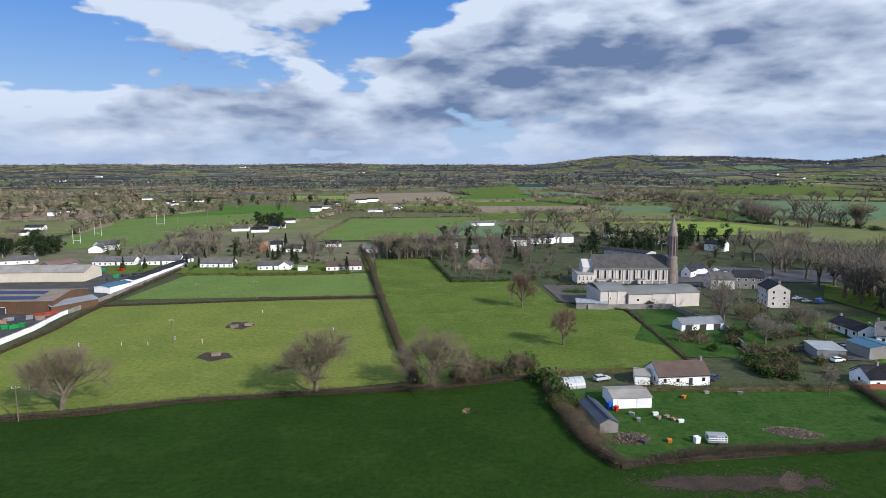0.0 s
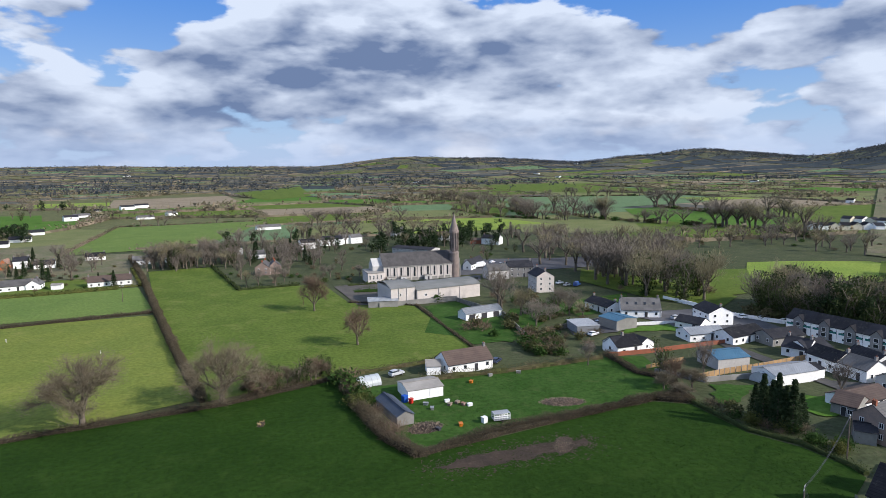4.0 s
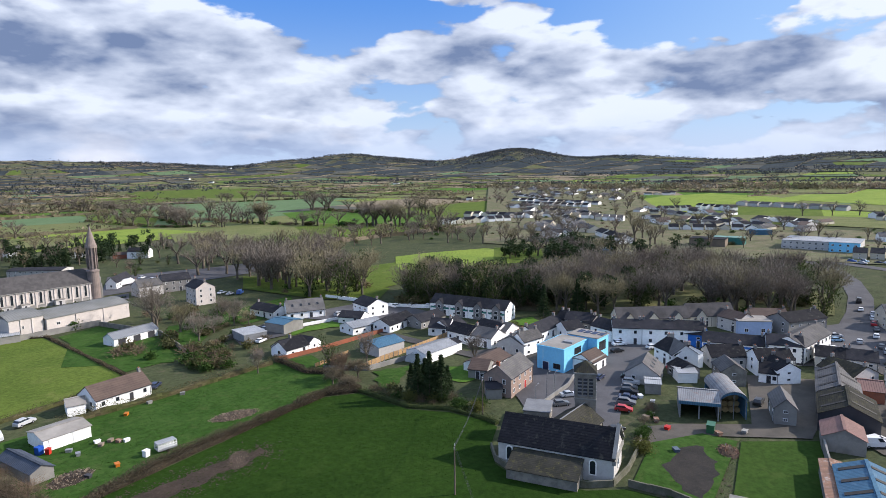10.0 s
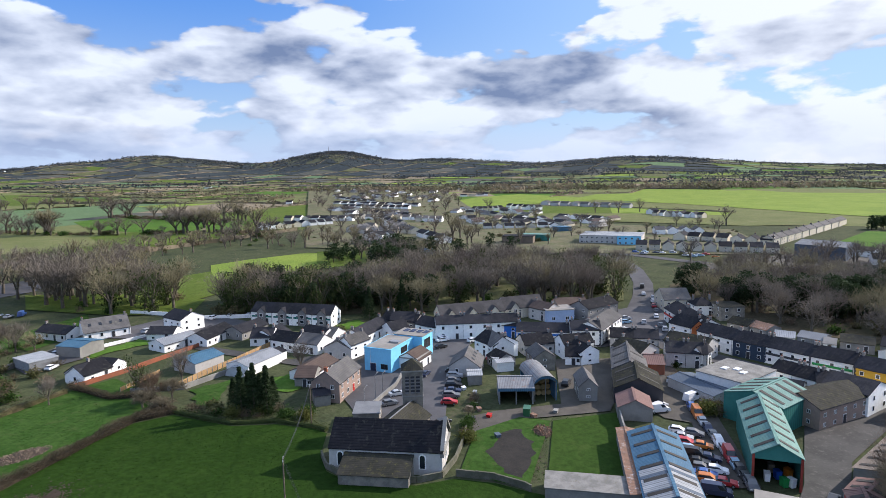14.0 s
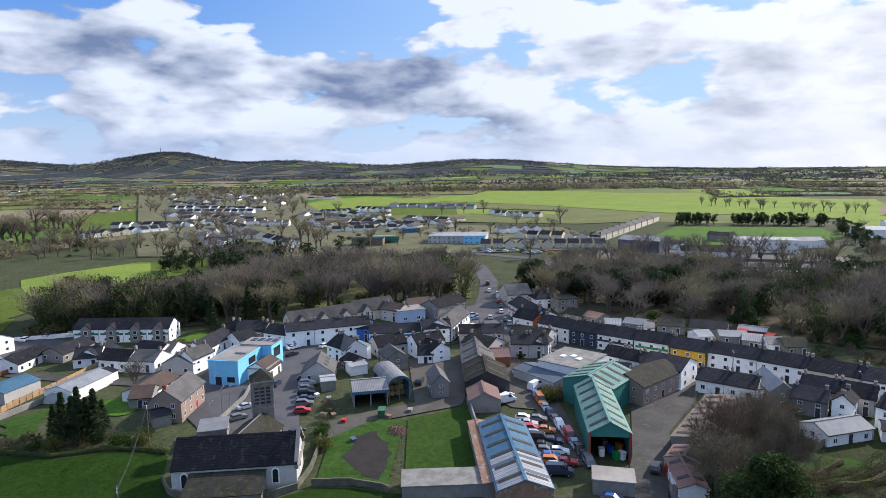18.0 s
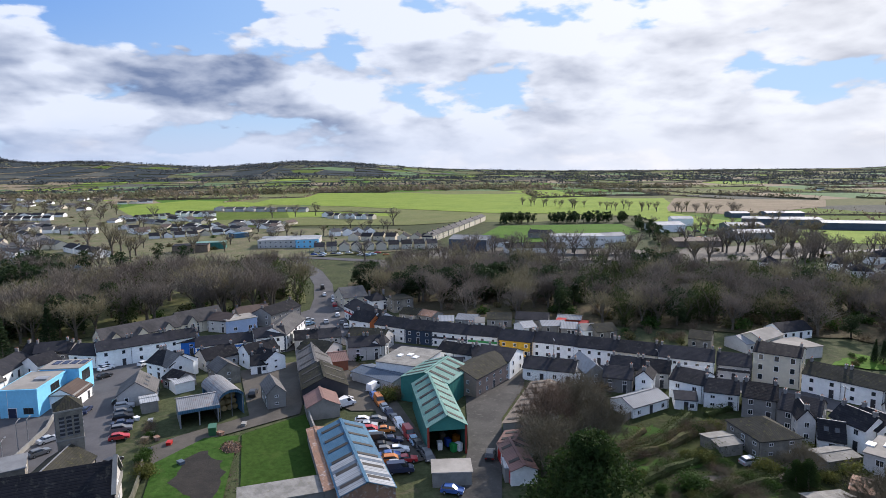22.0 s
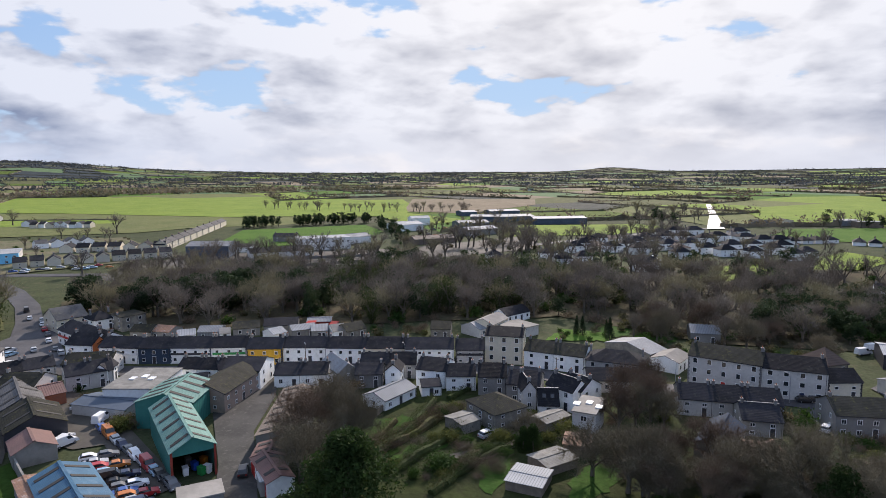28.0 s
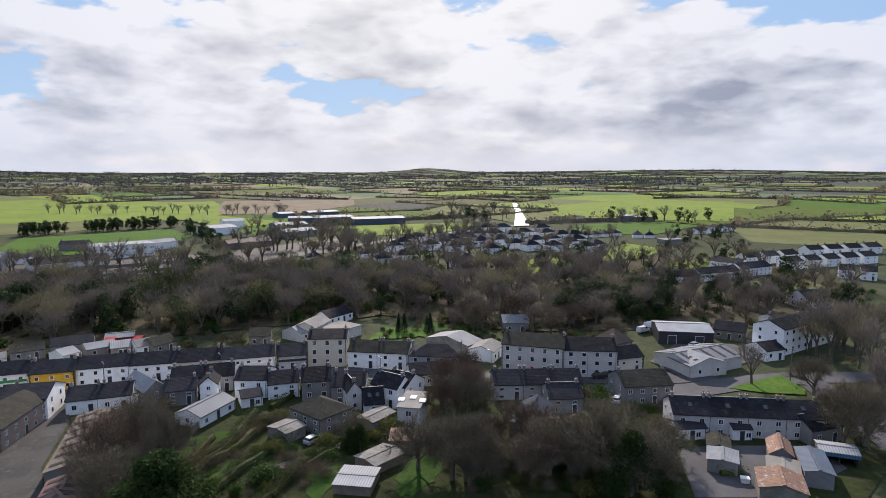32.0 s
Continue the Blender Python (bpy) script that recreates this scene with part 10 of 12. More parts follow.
hedge([(100.0, -70.3), (98.1, -62.2), (94.5, -53.7), (91.3, -47.3)], w=2.6, h=2.0, material='ivy', label='dark overgrown garden hedge')
hedge([(123.1, -55.0), (116.3, -47.4)], w=2.2, h=2.0, material='hedge_leaf', label='overgrown garden hedge')
patch('lawn', [(128.4, -49.2), (124.9, -57.9), (117.9, -47.5), (121.9, -44.1)], 'grass_strip', 0.07, 'mown green back lawn', cell=1)
patch('lawn', [(110.5, -51.1), (106.9, -44.6), (110.3, -43.7), (114.2, -50.3)], 'grass_strip', 0.07, 'mown green back lawn', cell=1)
patch('lawn', [(93.6, -66.5), (89.7, -60.5), (89.8, -56.8), (95.8, -61.4)], 'grass_rough', 0.07, 'green back garden', cell=1)
patch('lawn', [(86.7, -84.7), (76.8, -75.2), (77.1, -67.4), (82.5, -70.7), (86.8, -80.2)], 'grass_rough', 0.07, 'green back garden', cell=1)
# ---- backs of the main street ----
scatter([(272.4, -51.3), (267.0, -77.6), (297.8, -89.6), (326.7, -62.2)], 22, ['dark', 'dark', 'ivy'], 0.7, 1.0, wide=1.35)
scatter([(136.9, -213.8), (111.7, -248.8), (125.3, -283.2), (153.3, -234.7)], 16, ['dark'], 0.6, 0.85, wide=1.4)
crate(212.6, -63.2, -30, 12, 3, 3.2, 'red_plastic', name='container', label='long red steel container in a back yard')
crate(208.0, -69.6, -30, 6, 2.6, 2.6, 'red_plastic', name='container', label='red steel container in a back yard')
patch('lawn', [(168.2, -140.9), (155.9, -151.3), (147.9, -143.6), (160.0, -126.6)], 'grass_fresh', 0.09, 'mown lawn of a walled back garden', cell=2)
scatter([(168.2, -140.9), (155.9, -151.3), (147.9, -143.6), (160.0, -126.6)], 12, ['bush', 'conifer', 'bush'], 0.35, 0.7)
board_fence([(127.17, -46.31), (128.44, -52.78), (130.86, -55.35)], material='old_timber', label='weathered timber garden fence')
tree('round', 91.18, -32.04, 1.62, n=0, wide=1.65)
tree('bare', 106.71, -28.56, 1.1, n=0, wide=1.1)
tree('bare', 118.03, -30.92, 0.8, n=1)
tree('wood', 73.51, -81.32, 1.0, n=1)
tree('bare', 74.93, -78.02, 1.25, n=1)
tree('bare', 82.56, -76.6, 1.0, n=0)
tree('round', 96.36, -73.33, 0.62, n=3)
tree('bare', 101.3, -75.29, 0.6, n=0, wide=1.0)
tree('round', 97.59, -71.84, 0.55, n=2)
tree('bush', 136.02, -47.34, 2.2, n=2)
tree('bush', 146.1, -53.53, 1.6, n=0)
tree('round', 48.9, -96.0, 1.25, n=1, wide=1.25)
tree('bare', 55.5, -97.5, 1.5, n=3, wide=1.1)
tree('bare', 26.72, -141.73, 1.3, n=1)
tree('bare', 24.05, -147.99, 1.3, n=3)
tree('wood', 53.83, -171.0, 0.8, n=2)
tree('bare', 39.72, -173.25, 1.0, n=0)
tree('wood', 44.0, -208.06, 1.0)
tree('wood', 33.4, -204.06, 1.1)
tree('wood', 51.25, -212.91, 0.8)
scatter([(71.46, -74.41), (57.28, -88.4), (61.72, -107.21), (71.4, -101.3), (82.32, -94.31)], 42, ['bush', 'bush', 'bush', 'bare'], 0.5, 1.0)
scatter([(56.75, -87.59), (41.29, -102.84), (49.76, -112.17), (63.91, -108.68)], 34, ['bush', 'bare', 'bush', 'bush'], 0.6, 1.05)
scatter([(103.87, -41.1), (93.31, -51.52), (102.49, -67.01), (117.15, -63.91), (112.49, -50.31)], 9, ['bush'], 0.5, 0.9)
scatter([(116.53, -31.31), (105.78, -41.91), (128.0, -45.48), (132.7, -37.22)], 10, ['bush', 'wood'], 0.8, 1.2)
scatter([(115.68, -61.96), (118.29, -72.35), (124.22, -72.8), (121.91, -63.88)], 8, ['bush'], 0.7, 1.2)
scatter([(94.45, -94.11), (88.31, -103.4), (103.13, -118.23), (109.41, -108.75)], 12, ['wood', 'bush'], 0.6, 1.0)
scatter([(118, -70), (100, -100), (80, -100), (60, -118), (52, -112), (74, -88), (92, -60), (110, -40)], 32, ['bush'], 0.6, 1.2, wide=1.2)
scatter([(27.19, -148.66), (20.37, -147.99), (26.72, -186.06), (31.79, -170.52)], 12, ['wood', 'bush', 'wood'], 0.8, 1.2)
scatter([(75.38, -122.97), (71.31, -129.14), (79.34, -140.59), (82.02, -133.35)], 8, ['bush'], 0.8, 1.3)

# ---- garage, hotel and houses by the junction ----
house(69.53, -171.99, 152.48, 11.32, 12.0, 3.6, 5.8, wall='pale_grey_render', roof='tin_grey', chim='', name='garage_building', skylights=4, win=(0, 0, 1))
shed(70.76, -176.89, -108.92, 19.73, 14.0, 3.4, 5.0, wall='pale_grey_render', roof='tin_grey', name='garage_building', strips=5)
shed(86.44, -201.15, -144.31, 17.03, 14.0, 4.2, 5.4, wall='dark_metal', roof='tin_pale', name='garage_building', doors=2)
house(60.37, -218.14, 133.71, 11.87, 10.0, 8.8, 11, wall='pale_grey_render', roof='mossy_slate', storeys=3, name='old_hotel', axis='y')
house(57.25, -221.19, -102.65, 32.61, 10.0, 8.8, 11.2, wall='white_render', roof='slate', storeys=3, name='old_hotel', gap=3.4)
house(59.67, -199.52, -117.3, 7.08, 8.0, 3.4, 5.4, wall='white_render', chim='')
house(69.99, -286.91, -121.28, 12.58, 9.0, 5.2, 8, wall='pale_grey_render', roof='slate')
house(49.23, -266.11, -114.04, 15.5, 9.0, 4.6, 7.4, wall='cream_render')
house(75.52, -215.1, -165.47, 9.69, 8.0, 3.4, 6, wall='rubble_stone', roof='slate', chim='')
house(65.14, -211.24, 177.55, 5.2, 7.0, 2.8, 4.6, wall='rubble_stone', roof='mossy_slate', chim='')
car(78.94, -194.75, -105.4, 'suv', 'white')
car(75.47, -192.9, -105.95, 'suv', 'white')
car(65.14, -204.8, -106.86, 'suv', 'white')
car(65.42, -213.5, -106.48, 'suv', 'white')
car(62.67, -210.75, -106.95, 'suv', 'white')
car(79.62, -174.16, -106.12, 'suv', 'white')
car(99.41, -199.89, -102.41, 'van', 'white')
car(100.63, -207.41, -102.02, 'van', 'white')
house(139.33, -299.37, -148.9, 13.4, 9.0, 3.6, 6.6, far=True, gutter=False)
house(131.7, -306.8, -119.96, 11.5, 9.0, 3.6, 6.6, far=True, gutter=False)
house(123.31, -323.74, -113.95, 26.21, 9.0, 4.6, 7.4, far=True, gutter=False)
house(115.09, -350.37, -109.12, 23.51, 9.0, 5, 8, far=True, gutter=False)
house(130.03, -361.34, 174.15, 17.8, 9.0, 5, 7.6, far=True, gutter=False)
house(106.62, -390.48, -114.53, 10.36, 9.0, 5, 7.8, far=True, gutter=False, group='white estate houses')
house(100.56, -403.76, -114.53, 10.66, 9.0, 5, 7.8, far=True, gutter=False, group='white estate houses')
house(94.32, -417.44, -114.53, 10.98, 9.0, 5, 7.8, far=True, gutter=False, group='white estate houses')
house(87.89, -431.52, -114.53, 11.31, 9.0, 5, 7.8, far=True, gutter=False, group='white estate houses')
house(81.27, -446.04, -114.53, 11.66, 9.0, 5, 7.8, far=True, gutter=False, group='white estate houses')
house(129.61, -391.32, -113.06, 10.92, 9.0, 5, 7.8, far=True, gutter=False, group='white estate houses')
house(123.58, -405.5, -113.06, 11.26, 9.0, 5, 7.8, far=True, gutter=False, group='white estate houses')
house(117.36, -420.12, -113.06, 11.63, 9.0, 5, 7.8, far=True, gutter=False, group='white estate houses')
house(76.18, -377.87, -166.0, 7.11, 9.0, 5, 7.8, far=True, gutter=False, group='white estate houses')
house(66.74, -380.23, -166.0, 6.9, 9.0, 5, 7.8, far=True, gutter=False, group='white estate houses')
house(112.69, -456.78, -119.03, 11.49, 9.0, 5, 7.8, far=True, gutter=False, group='white estate houses')
house(104.87, -470.89, -119.03, 11.74, 9.0, 5, 7.8, far=True, gutter=False, group='white estate houses')
house(96.86, -485.31, -119.03, 12.01, 9.0, 5, 7.8, far=True, gutter=False, group='white estate houses')
house(88.68, -500.06, -119.03, 12.28, 9.0, 5, 7.8, far=True, gutter=False, group='white estate houses')
scatter([(206.45, -82.83), (195.99, -106.94), (182.47, -99.77), (191.62, -77.01)], 14, ['bush'], 0.6, 1.1)
scatter([(130.55, -127.13), (113.31, -138.93), (130.44, -159.48), (146.49, -147.62)], 14, ['bush'], 0.5, 1.0)

# ---- woods between the town and the estates ----
A_WOOD = [(166.33, 267.01), (172.15, 218.07), (186.81, 194.13), (209.02, 208.62), (204.45, 258.27), (186.72, 299.03)]
patch('woodland_floor', A_WOOD, 'grass_pasture', 0.15, 'sunlit grass under tall bare trees')
scatter(A_WOOD, 24, ['wood', 'wood', 'wood', 'ivy'], 1.25, 1.6, wide=1.25)
scatter(A_WOOD, 7, ['bush'], 0.9, 1.5)
scatter([(172.57, 352.98), (176.88, 283.59), (199.14, 251.66), (251.31, 274.15), (288.22, 362.56), (209.27, 402.63)], 50, ['wood'], 0.9, 1.3, wide=1.2)
B_WOOD = [(184.72, 180.63), (191.64, 162.1), (209.88, 124.79), (243.76, 134.37), (214.59, 200.02)]
wood_floor(B_WOOD)
scatter(B_WOOD, 66, ['ivy', 'ivy', 'ivy', 'wood', 'dark'], 1.05, 1.4, wide=1.15)
scatter(B_WOOD, 20, ['bush'], 0.9, 1.7)
C_WOOD = [(209.88, 124.79), (224.38, 98.26), (255.69, 45.92), (267.55, 33.62), (305.51, 39.29), (331.5, 66.47), (258.3, 153.66)]
patch('woodland_floor', C_WOOD, 'scrub_ground', 0.15, 'straw-coloured grass under bare trees')
scatter(C_WOOD, 78, ['wood', 'wood', 'wood', 'wood', 'ivy'], 1.0, 1.45, wide=1.3)
scatter([(213.8, 121.79), (224.38, 98.26), (234, 84), (258, 100), (247, 138)], 16, ['dark', 'ivy', 'wood'], 1.0, 1.35, wide=1.2)
scatter(C_WOOD, 26, ['bush'], 0.9, 1.7)
tree('conifer', 214.5, 112.0, 1.25, wide=1.1)
scatter([(283.56, 369.8), (359.5, 314.44), (386.09, 259.02), (385.54, 211.32), (457.11, 272.15), (408.82, 398.73), (337.99, 424.51)], 60, ['wood', 'bush', 'wood'], 0.6, 1.0, wide=1.2)
wood_floor([(304.23, 177.36), (301.34, 148.2), (370.26, 182.31), (366.36, 213.65)])
scatter([(304.23, 177.36), (301.34, 148.2), (370.26, 182.31), (366.36, 213.65)], 14, ['dark', 'wood'], 0.9, 1.2, wide=1.25)
scatter([(304.23, 177.36), (301.34, 148.2), (370.26, 182.31), (366.36, 213.65)], 10, ['bush'], 0.9, 1.7)
wood_floor([(260.38, 15.34), (240.47, -10.27), (222.36, -63.75), (293.29, -83.72), (334.48, -2.19), (311.07, 18.07)])
D_WOOD = [(260.38, 12.34), (240.47, -10.27), (222.36, -63.75), (293.29, -83.72), (334.48, -2.19), (311.07, 14.07)]
for cx, cy, wide, n in ((263, -11, 5, 4), (262, -36, 11, 9), (266, -27, 7, 4), (269, -46, 5, 4), (270, -53, 4, 3), (257, -70, 5, 4), (303, -126, 5, 4), (298, -140, 5, 4), (284, 6, 4, 3)):
    for i in range(n):
        tree('dark', cx + random.uniform(-0.35, 0.35) * wide, cy + random.uniform(-1, 1) * wide, random.uniform(0.95, 1.25), wide=1.3)
scatter(D_WOOD, 46, ['wood'], 0.85, 1.2, wide=1.25)
scatter(D_WOOD, 40, ['bush'], 0.9, 1.7)
scatter([(311.07, 18.07), (342.52, -14.89), (333.81, -95.14), (300.61, -85.79)], 26, ['wood'], 0.8, 1.2, wide=1.2)
wood_floor([(222.36, -63.75), (208.34, -87.54), (189.54, -147.31), (261.65, -201.61), (307.54, -142.78), (300.61, -85.79)])
scatter([(222.36, -63.75), (208.34, -87.54), (189.54, -147.31), (261.65, -201.61), (307.54, -142.78), (300.61, -85.79)], 92, ['wood', 'ivy', 'wood', 'ivy', 'dark'], 0.8, 1.15, wide=1.25)
scatter([(222.36, -63.75), (208.34, -87.54), (189.54, -147.31), (261.65, -201.61), (307.54, -142.78), (300.61, -85.79)], 70, ['bush'], 0.9, 1.7)
wood_floor([(210.24, -89.48), (188.05, -135.07), (176.58, -183.96), (226.25, -235.21), (270.24, -186.71), (270.28, -115.56)])
scatter([(210.24, -89.48), (188.05, -135.07), (176.58, -183.96), (226.25, -235.21), (270.24, -186.71), (270.28, -115.56)], 84, ['wood', 'wood', 'wood', 'ivy'], 0.8, 1.2, wide=1.25)
scatter([(210.24, -89.48), (188.05, -135.07), (176.58, -183.96), (226.25, -235.21), (270.24, -186.71), (270.28, -115.56)], 60, ['bush'], 0.9, 1.7)
scatter([(176.58, -183.96), (156.09, -230.78), (143.38, -290.2), (171.74, -346.16), (207.99, -280.93), (222.72, -231.58)], 60, ['wood', 'wood', 'bush'], 0.7, 1.1, wide=1.2)
wood_floor([(129.17, -188.42), (100.07, -219.87), (110.39, -250.51), (146.54, -257.81), (154.14, -224.05)])
scatter([(129.17, -188.42), (100.07, -219.87), (110.39, -250.51), (146.54, -257.81), (154.14, -224.05)], 38, ['dark', 'dark', 'wood'], 0.65, 0.9, wide=1.4)
scatter([(129.17, -188.42), (100.07, -219.87), (110.39, -250.51), (146.54, -257.81), (154.14, -224.05)], 20, ['bush'], 0.9, 1.7)
scatter([(159.97, -139.08), (123.59, -177.35), (141.99, -206.71), (172.97, -180.23)], 34, ['bush', 'bush', 'wood'], 0.6, 1.1)
scatter([(116.71, -216.35), (85.49, -247.03), (72.72, -287.75), (81.67, -321.44), (123.11, -280.78), (132.46, -244.99)], 40, ['bush', 'wood', 'dark'], 0.6, 0.9)
scatter([(371.48, 251.78), (386.51, 193.16), (415.51, 125.45), (377.58, 114.28), (324.79, 154.32), (286.06, 195.23)], 54, ['wood', 'dark', 'bush'], 0.7, 1.1, wide=1.2)
scatter([(613.0, -119.96), (619.5, -155.54), (638.68, -160.33), (631.74, -123.62)], 16, ['dark'], 0.8, 0.95, group='dark shelter belt')
scatter([(617.56, -166.48), (602.89, -249.41), (621.13, -256.9), (636.63, -171.59)], 34, ['dark'], 0.8, 0.95, group='dark shelter belt')
scatter([(580.14, -240.08), (417.71, -197.0), (416.98, -202.55), (589.96, -252.38)], 16, ['dark'], 0.75, 1.0)
scatter([(888.81, -202.32), (723.76, -339.52), (759.37, -356.11), (942.52, -214.5)], 22, ['wood'], 0.7, 1.0)
scatter([(721.17, -351.81), (674.95, -405.49), (705.98, -423.98), (756.55, -368.94)], 12, ['wood'], 0.7, 1.0)
tree('wood', 415.77, -211.77, 1.1)
tree('wood', 386.11, -222.44, 1.2)
tree('wood', 384.41, -236.08, 1.2)
tree('wood', 407.23, -277.0, 1.4)
tree('wood', 380.64, -266.44, 1.2)
tree('wood', 404.44, -298.29, 1.3)
tree('wood', 339.16, -134.83, 1.0)
tree('wood', 349.3, -135.52, 1.0)
tree('wood', 389.05, 11.57, 1.0)
tree('wood', 632.01, -10.7, 1.3)
tree('wood', 784.28, 275.97, 1.2)
tree('wood', 778.24, 106.48, 1.1)
tree('wood', 792.69, 83.38, 1.2)
tree('wood', 755.85, 130.72, 1.1)
tree('wood', 687.18, 186.96, 1.0)
tree('wood', 436.44, 182.5, 1.5)
tree('wood', 420.26, 164.59, 1.2)
tree('wood', 468.32, 189.26, 1.4)
scatter([(344.37, -277.32), (344.98, -333.3), (340.13, -405.44), (370.73, -441.68), (390.43, -338.42), (358.83, -257.85)], 22, ['wood'], 0.7, 1.2)
scatter([(434.1, -449.73), (411.04, -510.9), (528.38, -655.91), (575.55, -595.71)], 26, ['wood', 'wood', 'dark'], 0.7, 1.1)
scatter([(337.61, -576.42), (289.37, -620.35), (250.33, -644.01), (267.78, -688.16), (358.66, -612.01)], 14, ['wood', 'dark'], 0.8, 1.3)
scatter([(206.3, -414.34), (167.17, -467.23), (206.58, -583.33), (219.47, -472.46)], 24, ['wood', 'bush', 'dark'], 0.6, 1.0)

SE_SCRUB = [(130, -170), (190, -150), (270, -190), (300, -230), (250, -270), (235, -330), (190, -350), (150, -420), (60, -345), (48, -262), (90, -215)]
patch('woodland_floor', SE_SCRUB, 'woodland_floor', 0.1, 'brown scrubby ground among bare trees')
scatter(SE_SCRUB, 110, ['wood', 'wood', 'wood', 'dark'], 0.6, 1.0, wide=1.25)
scatter(SE_SCRUB, 130, ['bush'], 0.8, 1.5, wide=1.2)
scatter([(270, -190), (345, -277), (340, -405), (300, -480), (210, -440), (235, -330), (250, -270)], 90, ['bush', 'bush', 'wood'], 0.6, 1.0)

# ---- estates beyond the valley ----
estate(1387.18, 849.82, -27.85, 11.26, 9.0, 5.0, 7.6, roof='slate', wall='white_render')
estate(1017.3, 577.9, -137.5, 41.78, 9.0, 5.0, 7.6, roof='grey_slate', wall='cream_render')
estate(1019.79, 496.99, -4.25, 19.16, 9.0, 5.0, 7.6, axis='y', roof='grey_slate', wall='cream_render')
estate(1279.42, 789.64, -129.78, 29.9, 9.0, 5.0, 7.6, chim='left', roof='grey_slate', wall='pale_grey_render')
estate(1317.92, 718.44, -92.05, 11.28, 9.0, 5.0, 7.6, axis='y', roof='grey_slate', wall='white_render')
estate(1102.87, 493.83, -144.74, 50.16, 9.0, 5.0, 7.6, roof='brown_tile', wall='cream_render')
estate(1330.2, 755.82, 1.62, 20.87, 9.0, 5.0, 7.6, roof='slate', wall='pale_grey_render')
estate(1253.02, 645.93, -116.89, 16.55, 9.0, 5.0, 7.6, chim='left', axis='y', roof='grey_slate', wall='white_render')
estate(1258.95, 543.38, -50.28, 10.27, 9.0, 5.0, 7.6, axis='y', roof='brown_tile', wall='cream_render')
estate(1099.69, 585.57, 7.47, 27.61, 9.0, 5.0, 7.6, chim='left', roof='slate', wall='white_render')
estate(1147.85, 685.62, -139.39, 55.44, 9.0, 5.0, 7.6, roof='slate', wall='cream_render')
estate(1005.61, 500.81, -143.54, 54.69, 9.0, 5.0, 7.6, chim='left', roof='grey_slate', wall='cream_render')
estate(1350.03, 792.36, -133.19, 34.19, 9.0, 5.0, 7.6, roof='slate', wall='pale_grey_render')
estate(1219.03, 646.34, -80.16, 10.13, 9.0, 5.0, 7.6, chim='left', roof='grey_slate', wall='white_render')
estate(1304.97, 591.5, 12.73, 50.22, 9.0, 5.0, 7.6, axis='y', roof='slate', wall='white_render')
estate(1124.12, 609.01, -9.55, 15.59, 9.0, 5.0, 7.6, roof='grey_slate', wall='pale_grey_render')
estate(1109.98, 624.28, -62.98, 9.46, 9.0, 5.0, 7.6, roof='slate', wall='white_render')
estate(1325.44, 867.38, -113.96, 17.48, 9.0, 5.0, 7.6, roof='grey_slate', wall='white_render')
estate(1028.43, 611.85, -8.37, 14.86, 9.0, 5.0, 7.6, axis='y', roof='brown_tile', wall='white_render')
estate(1044.35, 640.22, -138.87, 55.25, 9.0, 5.0, 7.6, roof='grey_slate', wall='pale_grey_render')
estate(1084.78, 513.95, -141.75, 43.08, 9.0, 5.0, 7.6, axis='y', roof='grey_slate', wall='cream_render')
estate(970.1, 440.48, 7.91, 34.51, 9.0, 5.0, 7.6, chim='left', axis='y', roof='slate', wall='white_render')
estate(1123.7, 640.12, -137.35, 42.03, 9.0, 5.0, 7.6, chim='left', axis='y', roof='slate', wall='white_render')
estate(1164.69, 585.17, -91.24, 10.89, 9.0, 5.0, 7.6, chim='left', roof='slate', wall='white_render')
estate(1301.48, 755.55, 19.65, 54.74, 9.0, 5.0, 7.6, roof='grey_slate', wall='pale_grey_render')
estate(1113.73, 727.59, 19.31, 39.8, 9.0, 5.0, 7.6, chim='left', axis='y', roof='slate', wall='white_render')
estate(608.85, 182.09, -104.82, 11.15, 9.0, 3, 5.6, roof='grey_slate', wall='white_render')
estate(640.19, 245.35, -60.3, 9.51, 9.0, 3, 5.6, chim='left', roof='slate', wall='pale_grey_render')
estate(628.88, 105.31, -17.92, 21.41, 9.0, 3, 5.6, chim='left', axis='y', roof='brown_tile', wall='pale_grey_render')
estate(591.06, 98.9, -18.87, 20.72, 9.0, 3, 5.6, axis='y', roof='grey_slate', wall='pale_grey_render')
estate(601.4, 175.69, -20.37, 16.21, 9.0, 3, 5.6, roof='slate', wall='cream_render')
estate(649.93, 169.58, -110.25, 11.7, 9.0, 3, 5.6, axis='y', roof='slate', wall='white_render')
estate(667.14, 151.23, -15.55, 20.72, 9.0, 3, 5.6, chim='left', axis='y', roof='slate', wall='white_render')
estate(655.6, 192.8, -25.13, 14.59, 9.0, 3, 5.6, axis='y', roof='slate', wall='white_render')
estate(647.39, 145.87, -147.48, 28.62, 9.0, 3, 5.6, chim='left', axis='y', roof='grey_slate', wall='pale_grey_render')
estate(614.42, 226.36, -55.63, 9.72, 9.0, 3, 5.6, chim='left', roof='brown_tile', wall='white_render')
estate(610.27, 139.01, -124.05, 14.08, 9.0, 3, 5.6, chim='left', roof='slate', wall='cream_render')
estate(586.02, 129.05, -17.03, 19.95, 9.0, 3, 5.6, roof='grey_slate', wall='cream_render')
estate(669.65, 129.11, -55.21, 10.61, 9.0, 3, 5.6, roof='slate', wall='pale_grey_render')
estate(600.32, 226.52, -142.92, 33.27, 9.0, 3, 5.6, axis='y', roof='brown_tile', wall='white_render')
